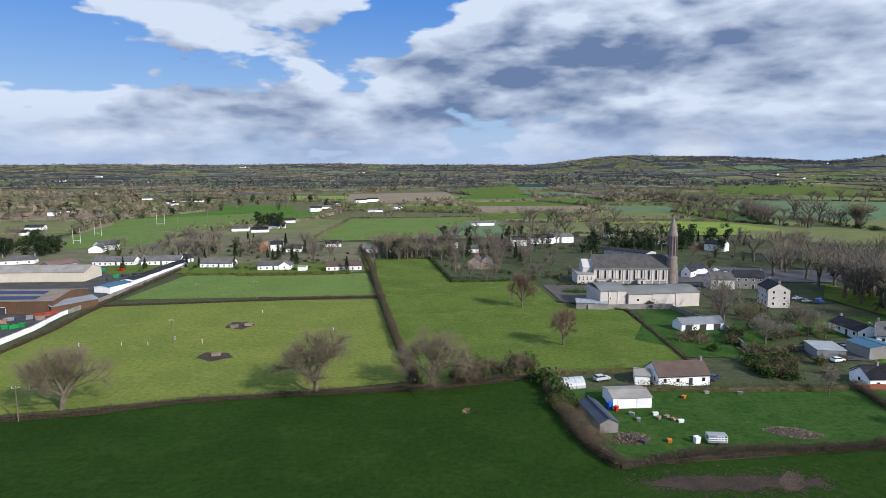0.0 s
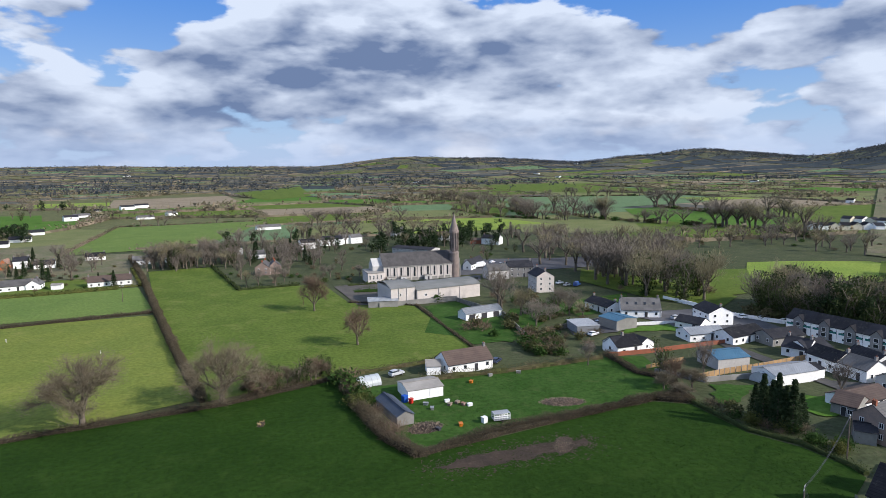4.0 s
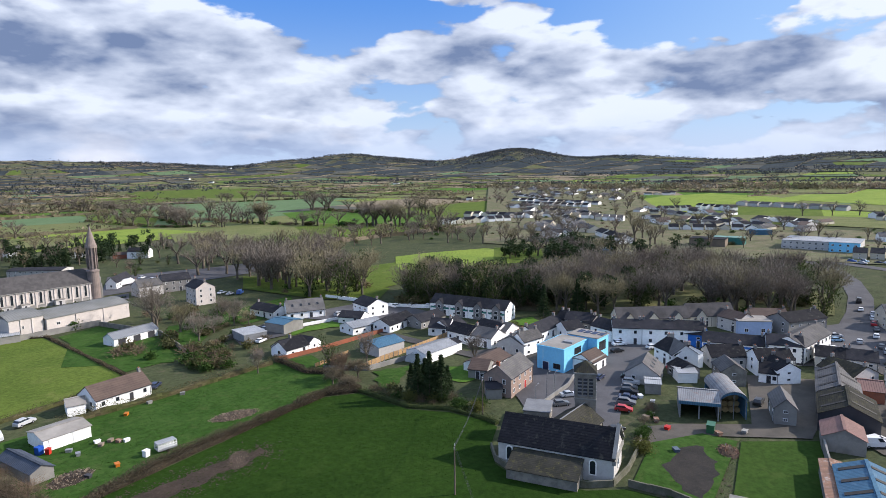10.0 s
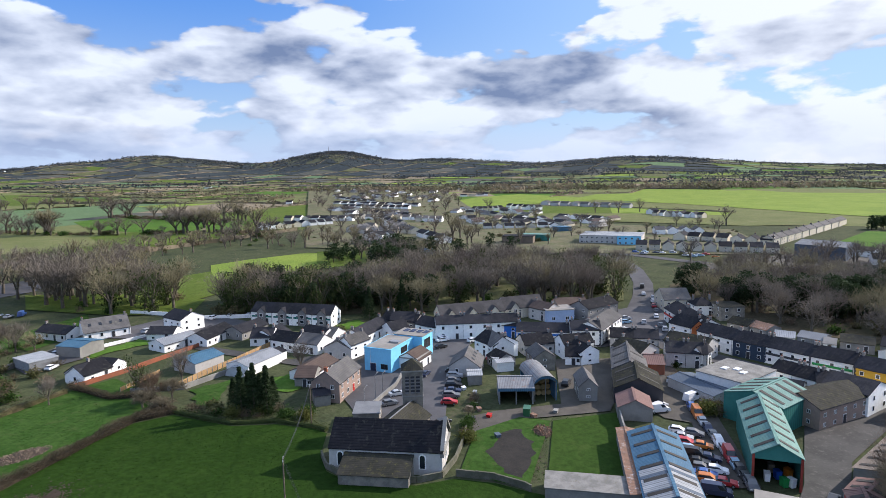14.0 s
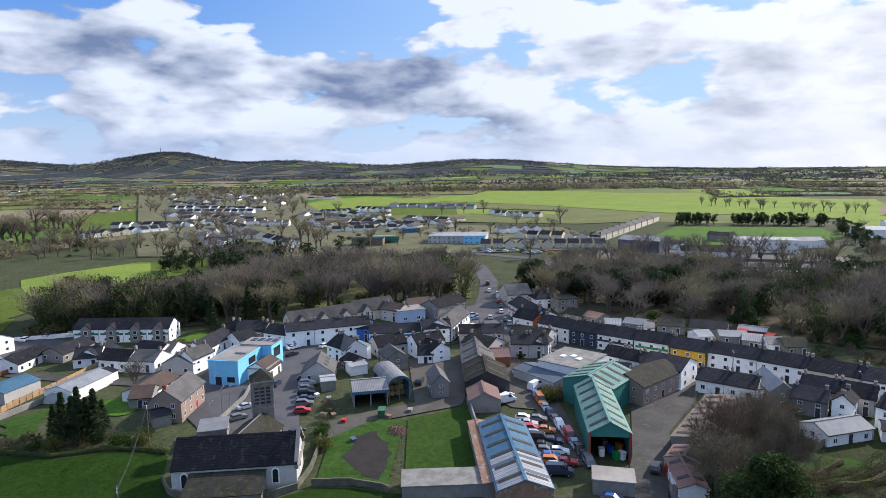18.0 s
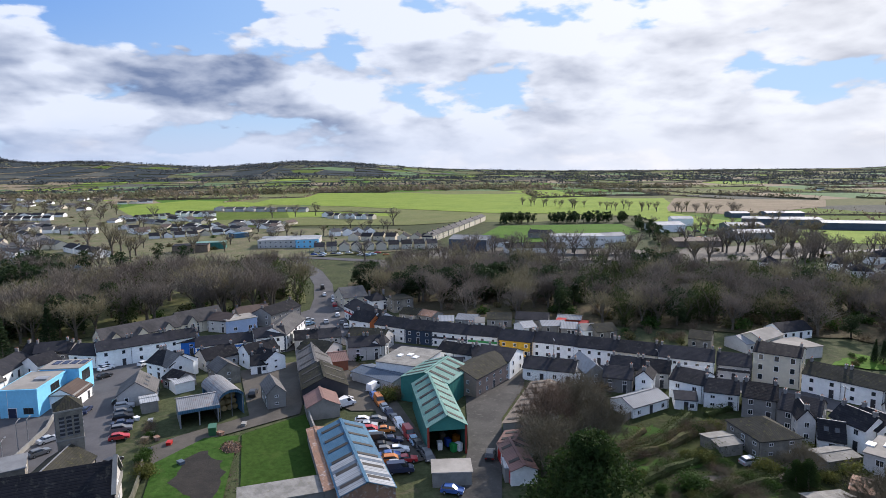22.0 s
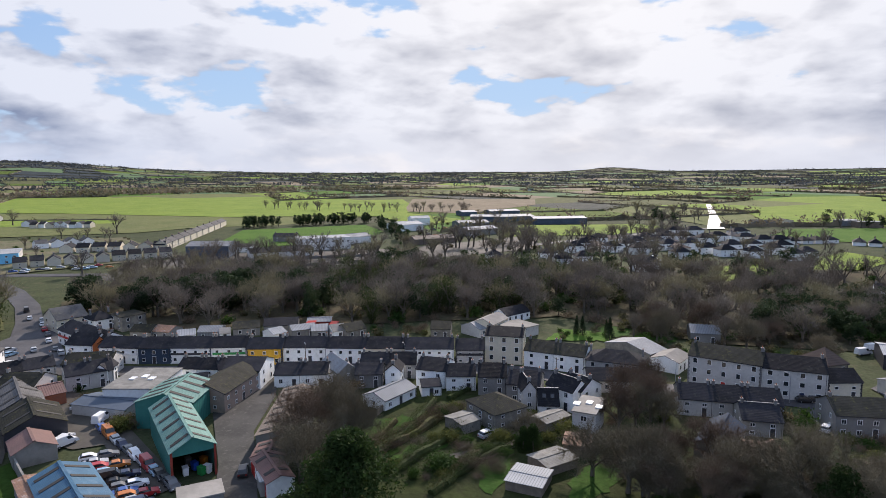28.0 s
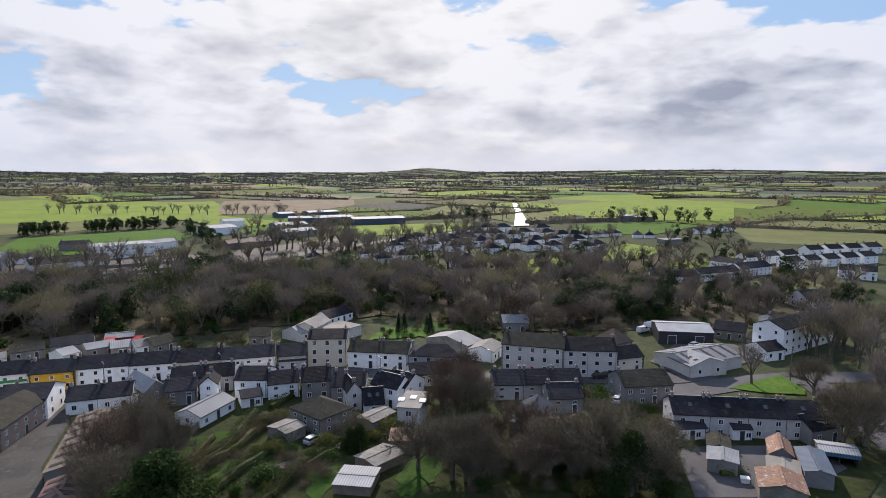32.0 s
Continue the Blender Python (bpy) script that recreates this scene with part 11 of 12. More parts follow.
estate(594.99, 190.67, -71.19, 9.48, 9.0, 3, 5.6, roof='slate', wall='cream_render')
estate(627.98, 158.02, -85.18, 9.72, 9.0, 3, 5.6, chim='left', axis='y', roof='brown_tile', wall='cream_render')
estate(645.02, 214.12, -4.59, 25.02, 9.0, 3, 5.6, axis='y', roof='brown_tile', wall='cream_render')
estate(646.14, 255.86, -86.99, 9.87, 9.0, 3, 5.6, chim='left', axis='y', roof='grey_slate', wall='white_render')
estate(625.19, 115.38, -127.92, 14.57, 9.0, 3, 5.6, chim='left', axis='y', roof='slate', wall='white_render')
estate(664.16, 97.64, -21.46, 19.8, 9.0, 3, 5.6, roof='brown_tile', wall='cream_render')
estate(725.11, 478.36, -129.17, 29.13, 9.0, 5.0, 7.6, roof='grey_slate', wall='white_render')
estate(737.54, 472.5, -136.71, 47.57, 9.0, 5.0, 7.6, chim='left', axis='y', roof='slate', wall='white_render')
estate(657.12, 356.6, -135.69, 32.99, 9.0, 5.0, 7.6, axis='y', roof='grey_slate', wall='white_render')
estate(684.71, 364.57, -100.35, 11.54, 9.0, 5.0, 7.6, roof='grey_slate', wall='pale_grey_render')
estate(698.74, 407.57, 1.27, 18.87, 9.0, 5.0, 7.6, chim='left', axis='y', roof='brown_tile', wall='cream_render')
estate(697.43, 357.11, -57.47, 9.19, 9.0, 5.0, 7.6, chim='left', roof='grey_slate', wall='white_render')
estate(672.5, 418.2, 8.77, 23.12, 9.0, 5.0, 7.6, axis='y', roof='slate', wall='white_render')
estate(738.98, 458.59, -135.66, 40.85, 9.0, 5.0, 7.6, roof='brown_tile', wall='cream_render')
estate(699.58, 198.8, -120.45, 13.9, 9.0, 3, 5.6, roof='grey_slate', wall='cream_render')
estate(716.95, 255.47, -140.54, 28.04, 9.0, 3, 5.6, roof='grey_slate', wall='pale_grey_render')
estate(748.63, 240.0, -143.04, 29.26, 9.0, 3, 5.6, roof='slate', wall='white_render')
estate(736.18, 199.25, -8.67, 24.4, 9.0, 3, 5.6, roof='slate', wall='white_render')
estate(787.36, 308.85, -138.96, 28.3, 9.0, 3, 5.6, axis='y', roof='grey_slate', wall='white_render')
estate(701.67, 238.86, -140.92, 27.53, 9.0, 3, 5.6, roof='slate', wall='cream_render')
estate(781.33, 251.02, -138.23, 23.7, 9.0, 3, 5.6, roof='brown_tile', wall='white_render')
estate(745.01, 224.45, -148.59, 38.22, 9.0, 3, 5.6, chim='left', axis='y', roof='brown_tile', wall='white_render')
estate(742.49, 303.63, 0.43, 26.04, 9.0, 3, 5.6, chim='left', axis='y', roof='grey_slate', wall='white_render')
estate(719.72, 277.83, -66.53, 9.46, 9.0, 3, 5.6, chim='left', roof='slate', wall='cream_render')
estate(489.67, 408.94, -30.5, 7.0, 8.22, 5.0, 7.8, win=BOTH, roof='slate', axis='y')
estate(494.28, 402.7, -30.61, 7.01, 9.84, 5.0, 7.8, win=BOTH, roof='slate')
estate(502.35, 398.86, -30.59, 7.09, 9.83, 5.0, 7.8, chim='right', win=BOTH, roof='slate', axis='y', wall='cream_render')
estate(510.03, 394.26, -30.57, 7.16, 8.35, 5.0, 7.8, chim='right', win=BOTH, roof='slate', wall='cream_render')
estate(519.04, 391.19, -30.53, 7.24, 9.61, 5.0, 7.8, win=BOTH, roof='slate', axis='y', wall='cream_render')
estate(528.43, 387.85, -30.47, 7.34, 9.15, 5.0, 7.8, chim='left', win=BOTH, roof='slate', axis='y')
estate(531.94, 380.42, -30.61, 7.34, 9.75, 5.0, 7.8, win=BOTH, roof='slate')
estate(540.38, 376.14, -30.58, 7.42, 8.98, 5.0, 7.8, win=BOTH, roof='slate')
estate(548.72, 371.72, -30.56, 7.5, 8.41, 5.0, 7.8, chim='right', win=BOTH, roof='slate')
estate(576.68, 441.98, -82.86, 9.38, 7.63, 5.0, 7.8, win=BOTH, roof='slate', wall='cream_render')
estate(584.69, 434.97, -83.11, 9.33, 9.8, 5.0, 7.8, win=BOTH, roof='slate')
estate(581.68, 421.2, -82.96, 9.11, 7.84, 5.0, 7.8, chim='left', win=BOTH, roof='slate', axis='y', wall='cream_render')
estate(584.66, 411.19, -83.02, 8.98, 8.57, 5.0, 7.8, chim='right', win=BOTH, roof='slate')
estate(586.11, 400.69, -83.04, 8.84, 7.88, 5.0, 7.8, win=BOTH, roof='slate', wall='cream_render')
estate(589.6, 391.0, -83.1, 8.72, 9.85, 5.0, 7.8, win=BOTH, roof='slate')
estate(587.91, 378.62, -82.95, 8.53, 9.86, 5.0, 7.8, chim='left', win=BOTH, roof='slate')
estate(591.17, 370.2, -83.1, 8.45, 7.55, 5.0, 7.8, chim='left', win=BOTH, roof='slate', axis='y')
estate(866.88, 564.74, -97.7, 13.16, 9.85, 5.0, 7.8, chim='left', win=BOTH)
estate(859.37, 545.72, -97.51, 12.75, 9.51, 5.0, 7.8, win=BOTH)
estate(860.89, 533.42, -97.68, 12.56, 7.51, 5.0, 7.8, chim='left', win=BOTH)
estate(852.65, 513.99, -97.4, 12.13, 9.33, 5.0, 7.8, chim='left', win=BOTH, axis='y')
estate(853.58, 501.74, -97.55, 11.94, 7.64, 5.0, 7.8, win=BOTH)
estate(856.29, 489.98, -97.72, 11.78, 7.95, 5.0, 7.8, win=BOTH)
estate(848.08, 471.97, -97.45, 11.39, 9.15, 5.0, 7.8, chim='right', win=BOTH, wall='cream_render')
estate(848.46, 460.04, -97.57, 11.21, 7.61, 5.0, 7.8, win=BOTH, wall='cream_render')
estate(846.71, 455.06, -94.3, 12.21, 8.85, 5.0, 7.8, chim='left', win=BOTH, axis='y')
estate(843.27, 439.14, -94.21, 11.9, 8.86, 5.0, 7.8, chim='right', win=BOTH)
estate(835.11, 421.23, -93.91, 11.51, 8.84, 5.0, 7.8, chim='left', win=BOTH, axis='y')
estate(839.05, 409.8, -94.12, 11.36, 8.74, 5.0, 7.8, chim='left', win=BOTH)
estate(615.4, 358.3, -82.05, 9.27, 9.97, 5.0, 7.8, win=BOTH, roof='grey_slate')
estate(621.07, 349.76, -82.27, 9.19, 8.85, 5.0, 7.8, chim='right', win=BOTH, roof='grey_slate', axis='y')
estate(621.55, 338.04, -82.2, 9.02, 9.59, 5.0, 7.8, win=BOTH, roof='grey_slate', wall='cream_render')
estate(623.92, 327.88, -82.27, 8.89, 8.69, 5.0, 7.8, win=BOTH, roof='grey_slate', axis='y', wall='cream_render')
estate(620.63, 314.8, -82.04, 8.66, 8.82, 5.0, 7.8, win=BOTH, roof='grey_slate')
estate(622.69, 304.77, -82.08, 8.53, 8.54, 5.0, 7.8, win=BOTH, roof='grey_slate')
estate(481.08, 288.75, -70.96, 7.91, 8.4, 5.0, 7.8, chim='right', win=BOTH, wall='pale_grey_render', roof='grey_slate')
estate(484.03, 279.42, -70.92, 7.8, 9.78, 5.0, 7.8, chim='right', win=BOTH, wall='pale_grey_render', roof='grey_slate', axis='y')
estate(485.93, 270.0, -70.91, 7.7, 8.0, 5.0, 7.8, chim='right', win=BOTH, wall='pale_grey_render', roof='grey_slate')
estate(486.09, 259.68, -70.8, 7.56, 7.51, 5.0, 7.8, win=BOTH, wall='cream_render', roof='grey_slate')
estate(492.35, 252.58, -70.91, 7.52, 8.81, 5.0, 7.8, chim='right', win=BOTH, wall='cream_render', roof='grey_slate')
estate(443.96, 257.79, -75.38, 11.56, 8.87, 5.0, 7.8, win=BOTH)
estate(446.65, 243.73, -75.31, 11.26, 9.73, 5.0, 7.8, win=BOTH, axis='y')
house(436.49, 250.66, -85.55, 17.2, 11.0, 5.4, 8.4, axis='y', far=True, gutter=False, group='estate houses', name='estate_house', cat='house')
house(442.73, 246.81, -25.38, 14.74, 10.0, 5, 7.8, far=True, gutter=False, group='estate houses', name='estate_house', cat='house')
estate(466.57, 220.07, -137.54, 18.95, 8.19, 5.0, 7.8, chim='right', win=BOTH, roof='slate')
estate(451.59, 205.26, -137.57, 17.75, 9.0, 5.0, 7.8, win=BOTH, roof='slate')
estate(437.74, 192.07, -137.63, 16.7, 8.56, 5.0, 7.8, win=BOTH, roof='slate')
house(432.29, 191.07, -28.8, 8.99, 10.0, 5.2, 8, axis='y', far=True, gutter=False, group='estate houses', name='estate_house', cat='house')
estate(606.83, 292.92, -78.22, 6.1, 8.41, 5.0, 7.8, chim='left', win=BOTH, roof='grey_slate', wall='cream_render')
estate(608.25, 285.36, -78.25, 6.13, 10.0, 5.0, 7.8, chim='right', win=BOTH, roof='grey_slate')
estate(608.08, 277.49, -78.26, 6.16, 7.98, 5.0, 7.8, win=BOTH, roof='grey_slate')
estate(608.04, 269.28, -78.31, 6.17, 9.24, 5.0, 7.8, chim='right', win=BOTH, roof='grey_slate')
estate(485.96, 302.42, -9.02, 6.99, 8.25, 5.0, 7.8, win=BOTH, roof='grey_slate', wall='pale_grey_render')
estate(496.95, 302.46, -8.82, 7.31, 8.17, 5.0, 7.8, win=BOTH, roof='grey_slate', wall='pale_grey_render')
estate(503.85, 300.45, -9.0, 7.52, 9.49, 5.0, 7.8, win=BOTH, roof='grey_slate', wall='pale_grey_render')
estate(515.32, 300.49, -8.82, 7.86, 9.99, 5.0, 7.8, win=BOTH, roof='grey_slate', wall='cream_render', axis='y')
estate(541.93, 293.26, -134.4, 20.36, 9.69, 5.0, 7.8, win=BOTH, roof='grey_slate', axis='y')
estate(522.38, 274.51, -134.32, 18.96, 9.92, 5.0, 7.8, win=BOTH, roof='grey_slate', axis='y', wall='cream_render')
estate(507.38, 259.51, -134.36, 17.94, 8.58, 5.0, 7.8, win=BOTH, roof='grey_slate')
estate(491.75, 244.42, -134.34, 16.9, 7.64, 5.0, 7.8, chim='left', win=BOTH, roof='grey_slate', wall='cream_render')
estate(605.46, 334.63, -137.54, 20.37, 8.89, 5.0, 7.8, win=BOTH)
estate(582.11, 315.92, -137.44, 18.91, 7.83, 5.0, 7.8, chim='left', win=BOTH)
estate(569.07, 302.11, -137.5, 18.05, 8.72, 5.0, 7.8, win=BOTH)
estate(550.18, 286.49, -137.44, 16.92, 7.89, 5.0, 7.8, chim='left', win=BOTH, wall='cream_render')
estate(1006.83, 653.53, -126.86, 22.45, 8.21, 5.0, 7.8, chim='right', win=BOTH, axis='y', wall='cream_render')
estate(996.21, 634.65, -126.93, 21.93, 9.75, 5.0, 7.8, chim='left', win=BOTH)
estate(975.73, 611.37, -126.87, 21.11, 8.49, 5.0, 7.8, chim='left', win=BOTH)
estate(953.3, 586.69, -126.76, 20.22, 8.44, 5.0, 7.8, win=BOTH)
estate(944.67, 570.32, -126.85, 19.81, 9.29, 5.0, 7.8, win=BOTH)
estate(925.17, 548.57, -126.77, 19.07, 8.57, 5.0, 7.8, chim='right', win=BOTH, wall='cream_render')
estate(921.49, 535.77, -126.93, 18.85, 9.07, 5.0, 7.8, chim='right', win=BOTH, axis='y')
estate(786.28, 497.69, -92.04, 9.2, 8.08, 5.0, 7.8, win=BOTH, roof='slate')
estate(787.91, 487.37, -92.04, 9.22, 9.17, 5.0, 7.8, chim='left', win=BOTH, roof='slate')
estate(787.35, 476.29, -92.04, 9.22, 8.39, 5.0, 7.8, win=BOTH, roof='slate')
estate(783.24, 462.88, -92.04, 9.17, 8.4, 5.0, 7.8, chim='right', win=BOTH, roof='slate', axis='y', wall='cream_render')
estate(789.53, 455.07, -92.04, 9.24, 9.94, 5.0, 7.8, chim='right', win=BOTH, roof='slate')
estate(786.96, 442.63, -92.04, 9.21, 9.82, 5.0, 7.8, chim='right', win=BOTH, roof='slate')
estate(784.12, 430.06, -92.04, 9.18, 9.87, 5.0, 7.8, chim='left', win=BOTH, roof='slate')
estate(780.65, 417.72, -92.04, 9.15, 8.14, 5.0, 7.8, win=BOTH, roof='slate')
estate(784.35, 408.28, -92.04, 9.19, 9.61, 5.0, 7.8, win=BOTH, roof='slate')
estate(784.5, 397.89, -92.04, 9.21, 7.61, 5.0, 7.8, chim='right', win=BOTH, roof='slate')
estate(579.45, 387.9, -22.96, 7.96, 9.6, 5.0, 7.8, chim='left', win=BOTH, roof='grey_slate', wall='pale_grey_render', axis='y')
estate(589.46, 383.98, -22.84, 8.24, 7.59, 5.0, 7.8, chim='left', win=BOTH, roof='grey_slate', wall='pale_grey_render')
estate(601.85, 382.53, -22.62, 8.58, 9.5, 5.0, 7.8, chim='right', win=BOTH, roof='grey_slate', wall='cream_render')
estate(611.97, 378.67, -22.59, 8.87, 9.63, 5.0, 7.8, chim='right', win=BOTH, roof='grey_slate', wall='cream_render', axis='y')
estate(619.24, 372.41, -22.81, 9.11, 8.71, 5.0, 7.8, win=BOTH, roof='grey_slate', wall='cream_render', axis='y')
estate(676.89, 384.83, -117.09, 13.83, 9.39, 5.0, 7.8, chim='right', win=BOTH, wall='cream_render')
estate(664.79, 368.09, -116.99, 13.43, 8.13, 5.0, 7.8, chim='right', win=BOTH, wall='cream_render')
estate(663.6, 356.33, -117.13, 13.3, 9.45, 5.0, 7.8, chim='left', win=BOTH, wall='cream_render')
estate(656.03, 342.36, -117.13, 13.03, 8.47, 5.0, 7.8, chim='right', win=BOTH, axis='y')
estate(648.58, 328.5, -117.13, 12.76, 7.87, 5.0, 7.8, chim='right', win=BOTH, wall='cream_render')
estate(1152.66, 457.94, -56.8, 13.21, 9.55, 3, 5.5, chim='left', win=BOTH)
estate(1161.1, 444.12, -56.81, 13.43, 9.08, 3, 5.5, win=BOTH, axis='y', wall='cream_render')
estate(1178.74, 433.54, -56.57, 13.76, 9.87, 3, 5.5, chim='right', win=BOTH)
estate(766.2, 288.5, -46.73, 5.67, 8.17, 5.0, 7.8, chim='right', win=BOTH, axis='y')
estate(769.19, 283.13, -46.86, 5.72, 9.82, 5.0, 7.8, chim='left', win=BOTH)
estate(772.86, 277.6, -46.91, 5.79, 9.83, 5.0, 7.8, win=BOTH, wall='cream_render')
estate(783.22, 273.92, -46.6, 5.92, 7.96, 5.0, 7.8, chim='left', win=BOTH, wall='cream_render')
estate(781.89, 266.44, -46.91, 5.94, 7.68, 5.0, 7.8, chim='right', win=BOTH)
estate(792.28, 263.21, -46.67, 6.07, 9.12, 5.0, 7.8, win=BOTH)
estate(836.57, 261.32, -120.25, 8.62, 7.97, 5.0, 7.8, chim='left', win=BOTH)
estate(822.78, 249.63, -120.05, 8.4, 8.18, 5.0, 7.8, chim='right', win=BOTH)
estate(825.42, 242.88, -120.23, 8.41, 8.73, 5.0, 7.8, chim='left', win=BOTH, wall='cream_render')
estate(812.51, 231.53, -120.03, 8.19, 9.62, 5.0, 7.8, chim='left', win=BOTH)
estate(811.02, 224.37, -120.13, 8.15, 8.33, 5.0, 7.8, win=BOTH, axis='y')
estate(811.42, 216.69, -120.24, 8.12, 9.86, 5.0, 7.8, win=BOTH, axis='y')
estate(918.02, 230.79, -111.65, 14.24, 8.78, 5.0, 7.8, chim='right', win=BOTH, roof='grey_slate', wall='pale_grey_render', axis='y')
estate(905.77, 213.03, -111.53, 13.94, 9.97, 5.0, 7.8, chim='left', win=BOTH, roof='grey_slate', wall='pale_grey_render')
estate(899.49, 197.82, -111.55, 13.78, 8.15, 5.0, 7.8, win=BOTH, roof='grey_slate', wall='pale_grey_render')
estate(902.37, 183.62, -111.7, 13.75, 9.92, 5.0, 7.8, chim='right', win=BOTH, roof='grey_slate', wall='pale_grey_render', axis='y')
estate(889.16, 167.42, -111.58, 13.47, 7.71, 5.0, 7.8, chim='right', win=BOTH, roof='grey_slate', wall='pale_grey_render')
estate(885.76, 152.74, -111.64, 13.35, 7.52, 5.0, 7.8, chim='right', win=BOTH, roof='grey_slate', wall='pale_grey_render', axis='y')
estate(879.73, 137.68, -111.63, 13.18, 7.58, 5.0, 7.8, win=BOTH, roof='grey_slate', wall='pale_grey_render')
estate(876.31, 122.9, -111.67, 13.05, 8.67, 5.0, 7.8, win=BOTH, roof='grey_slate', wall='cream_render')
estate(864.83, 107.66, -111.57, 12.8, 8.02, 5.0, 7.8, chim='left', win=BOTH, roof='grey_slate', wall='pale_grey_render')
estate(735.66, 58.42, -116.46, 6.32, 9.72, 5.0, 7.8, chim='right', win=BOTH, wall='cream_render')
estate(735.96, 51.9, -116.57, 6.3, 9.4, 5.0, 7.8, win=BOTH, wall='white_render')
estate(725.84, 44.66, -116.38, 6.18, 9.33, 5.0, 7.8, win=BOTH, wall='cream_render', axis='y')
estate(726.84, 38.37, -116.52, 6.17, 8.5, 5.0, 7.8, chim='left', win=BOTH, wall='white_render', axis='y')
estate(727.4, 31.47, -116.61, 6.15, 9.97, 5.0, 7.8, chim='right', win=BOTH, wall='white_render', axis='y')
estate(717.48, 24.84, -116.43, 6.04, 8.82, 5.0, 7.8, chim='right', win=BOTH, wall='white_render')
estate(717.02, 18.57, -116.53, 6.02, 7.87, 5.0, 7.8, chim='right', win=BOTH, wall='white_render', axis='y')
estate(712.09, 11.8, -116.47, 5.95, 8.73, 5.0, 7.8, chim='right', win=BOTH, wall='cream_render')
estate(757.88, 64.78, -134.82, 12.97, 8.2, 5.0, 7.8, chim='right', win=BOTH, axis='y')
estate(551.45, 195.08, -67.36, 8.15, 7.92, 3, 5.8, win=BOTH, roof='slate')
estate(555.8, 186.09, -67.38, 8.26, 9.92, 3, 5.8, win=BOTH, roof='slate', axis='y')
estate(559.55, 176.65, -67.37, 8.39, 9.55, 3, 5.8, chim='left', win=BOTH, roof='slate')
estate(563.36, 167.1, -67.39, 8.51, 9.73, 3, 5.8, chim='right', win=BOTH, roof='slate')
estate(566.61, 157.14, -67.39, 8.64, 8.35, 3, 5.8, chim='left', win=BOTH, roof='slate', axis='y', wall='cream_render')
estate(573.84, 148.11, -67.25, 8.83, 7.94, 3, 5.8, chim='left', win=BOTH, roof='slate')
estate(574.81, 137.33, -67.38, 8.92, 7.75, 3, 5.8, chim='right', win=BOTH, roof='slate', axis='y')
estate(641.26, 203.78, -123.91, 17.91, 9.93, 3, 5.6, chim='left', win=BOTH)
estate(631.84, 186.82, -123.99, 17.38, 9.7, 3, 5.6, chim='left', win=BOTH)
estate(621.3, 170.38, -124.05, 16.83, 8.37, 3, 5.6, chim='left', win=BOTH)
estate(609.6, 153.33, -124.03, 16.22, 9.0, 3, 5.6, chim='right', win=BOTH, axis='y')
estate(681.11, 151.8, -119.06, 13.03, 9.16, 3, 5.6, chim='right', win=BOTH)
estate(673.59, 138.2, -119.07, 12.76, 8.81, 3, 5.6, chim='left', win=BOTH, axis='y')
estate(670.89, 125.37, -119.21, 12.6, 9.62, 3, 5.6, chim='right', win=BOTH)
estate(663.07, 111.91, -119.19, 12.33, 9.98, 3, 5.6, win=BOTH)
house(488.79, -37.14, -19.68, 15.72, 9.0, 5.2, 8, wall='cream_render', roof='grey_slate', far=True, gutter=False, group='estate houses', name='estate_house', cat='house')
house(503.13, -42.72, -19.72, 16.66, 9.0, 5.2, 8, wall='cream_render', roof='grey_slate', far=True, gutter=False, group='estate houses', name='estate_house', cat='house')
house(518.33, -48.64, -19.77, 17.68, 9.0, 5.2, 8, wall='cream_render', roof='grey_slate', far=True, gutter=False, group='estate houses', name='estate_house', cat='house')
house(534.48, -54.92, -19.82, 18.8, 9.0, 5.2, 8, wall='cream_render', roof='grey_slate', far=True, gutter=False, group='estate houses', name='estate_house', cat='house')
house(551.66, -61.61, -19.86, 20.03, 9.0, 5.2, 8, wall='cream_render', roof='grey_slate', far=True, gutter=False, group='estate houses', name='estate_house', cat='house')
house(569.98, -68.74, -19.91, 21.39, 9.0, 5.2, 8, wall='cream_render', roof='grey_slate', far=True, gutter=False, group='estate houses', name='estate_house', cat='house')
house(589.56, -76.35, -19.95, 22.88, 9.0, 5.2, 8, wall='cream_render', roof='grey_slate', far=True, gutter=False, group='estate houses', name='estate_house', cat='house')
house(610.53, -84.51, -20.0, 24.54, 9.0, 5.2, 8, wall='cream_render', roof='grey_slate', far=True, gutter=False, group='estate houses', name='estate_house', cat='house')
house(633.03, -93.27, -20.04, 26.38, 9.0, 5.2, 8, wall='cream_render', roof='grey_slate', far=True, gutter=False, group='estate houses', name='estate_house', cat='house')
house(657.26, -102.7, -20.09, 28.44, 9.0, 5.2, 8, wall='cream_render', roof='grey_slate', far=True, gutter=False, group='estate houses', name='estate_house', cat='house')
estate(437.43, 44.33, -87.22, 6.98, 8.54, 5.0, 7.8, chim='left', win=BOTH, wall='cream_render', roof='slate')
estate(440.8, 36.03, -87.19, 7.04, 9.73, 5.0, 7.8, chim='right', win=BOTH, wall='cream_render', roof='slate')
estate(438.76, 27.3, -87.21, 7.03, 8.6, 5.0, 7.8, chim='right', win=BOTH, wall='cream_render', roof='slate', axis='y')
estate(440.59, 18.78, -87.19, 7.08, 7.9, 5.0, 7.8, chim='left', win=BOTH, wall='cream_render', roof='slate', axis='y')
estate(441.1, 10.15, -87.19, 7.1, 8.32, 5.0, 7.8, chim='right', win=BOTH, wall='cream_render', roof='slate', axis='y')
estate(440.18, 1.49, -87.21, 7.1, 8.67, 5.0, 7.8, win=BOTH, wall='cream_render', roof='slate', axis='y')
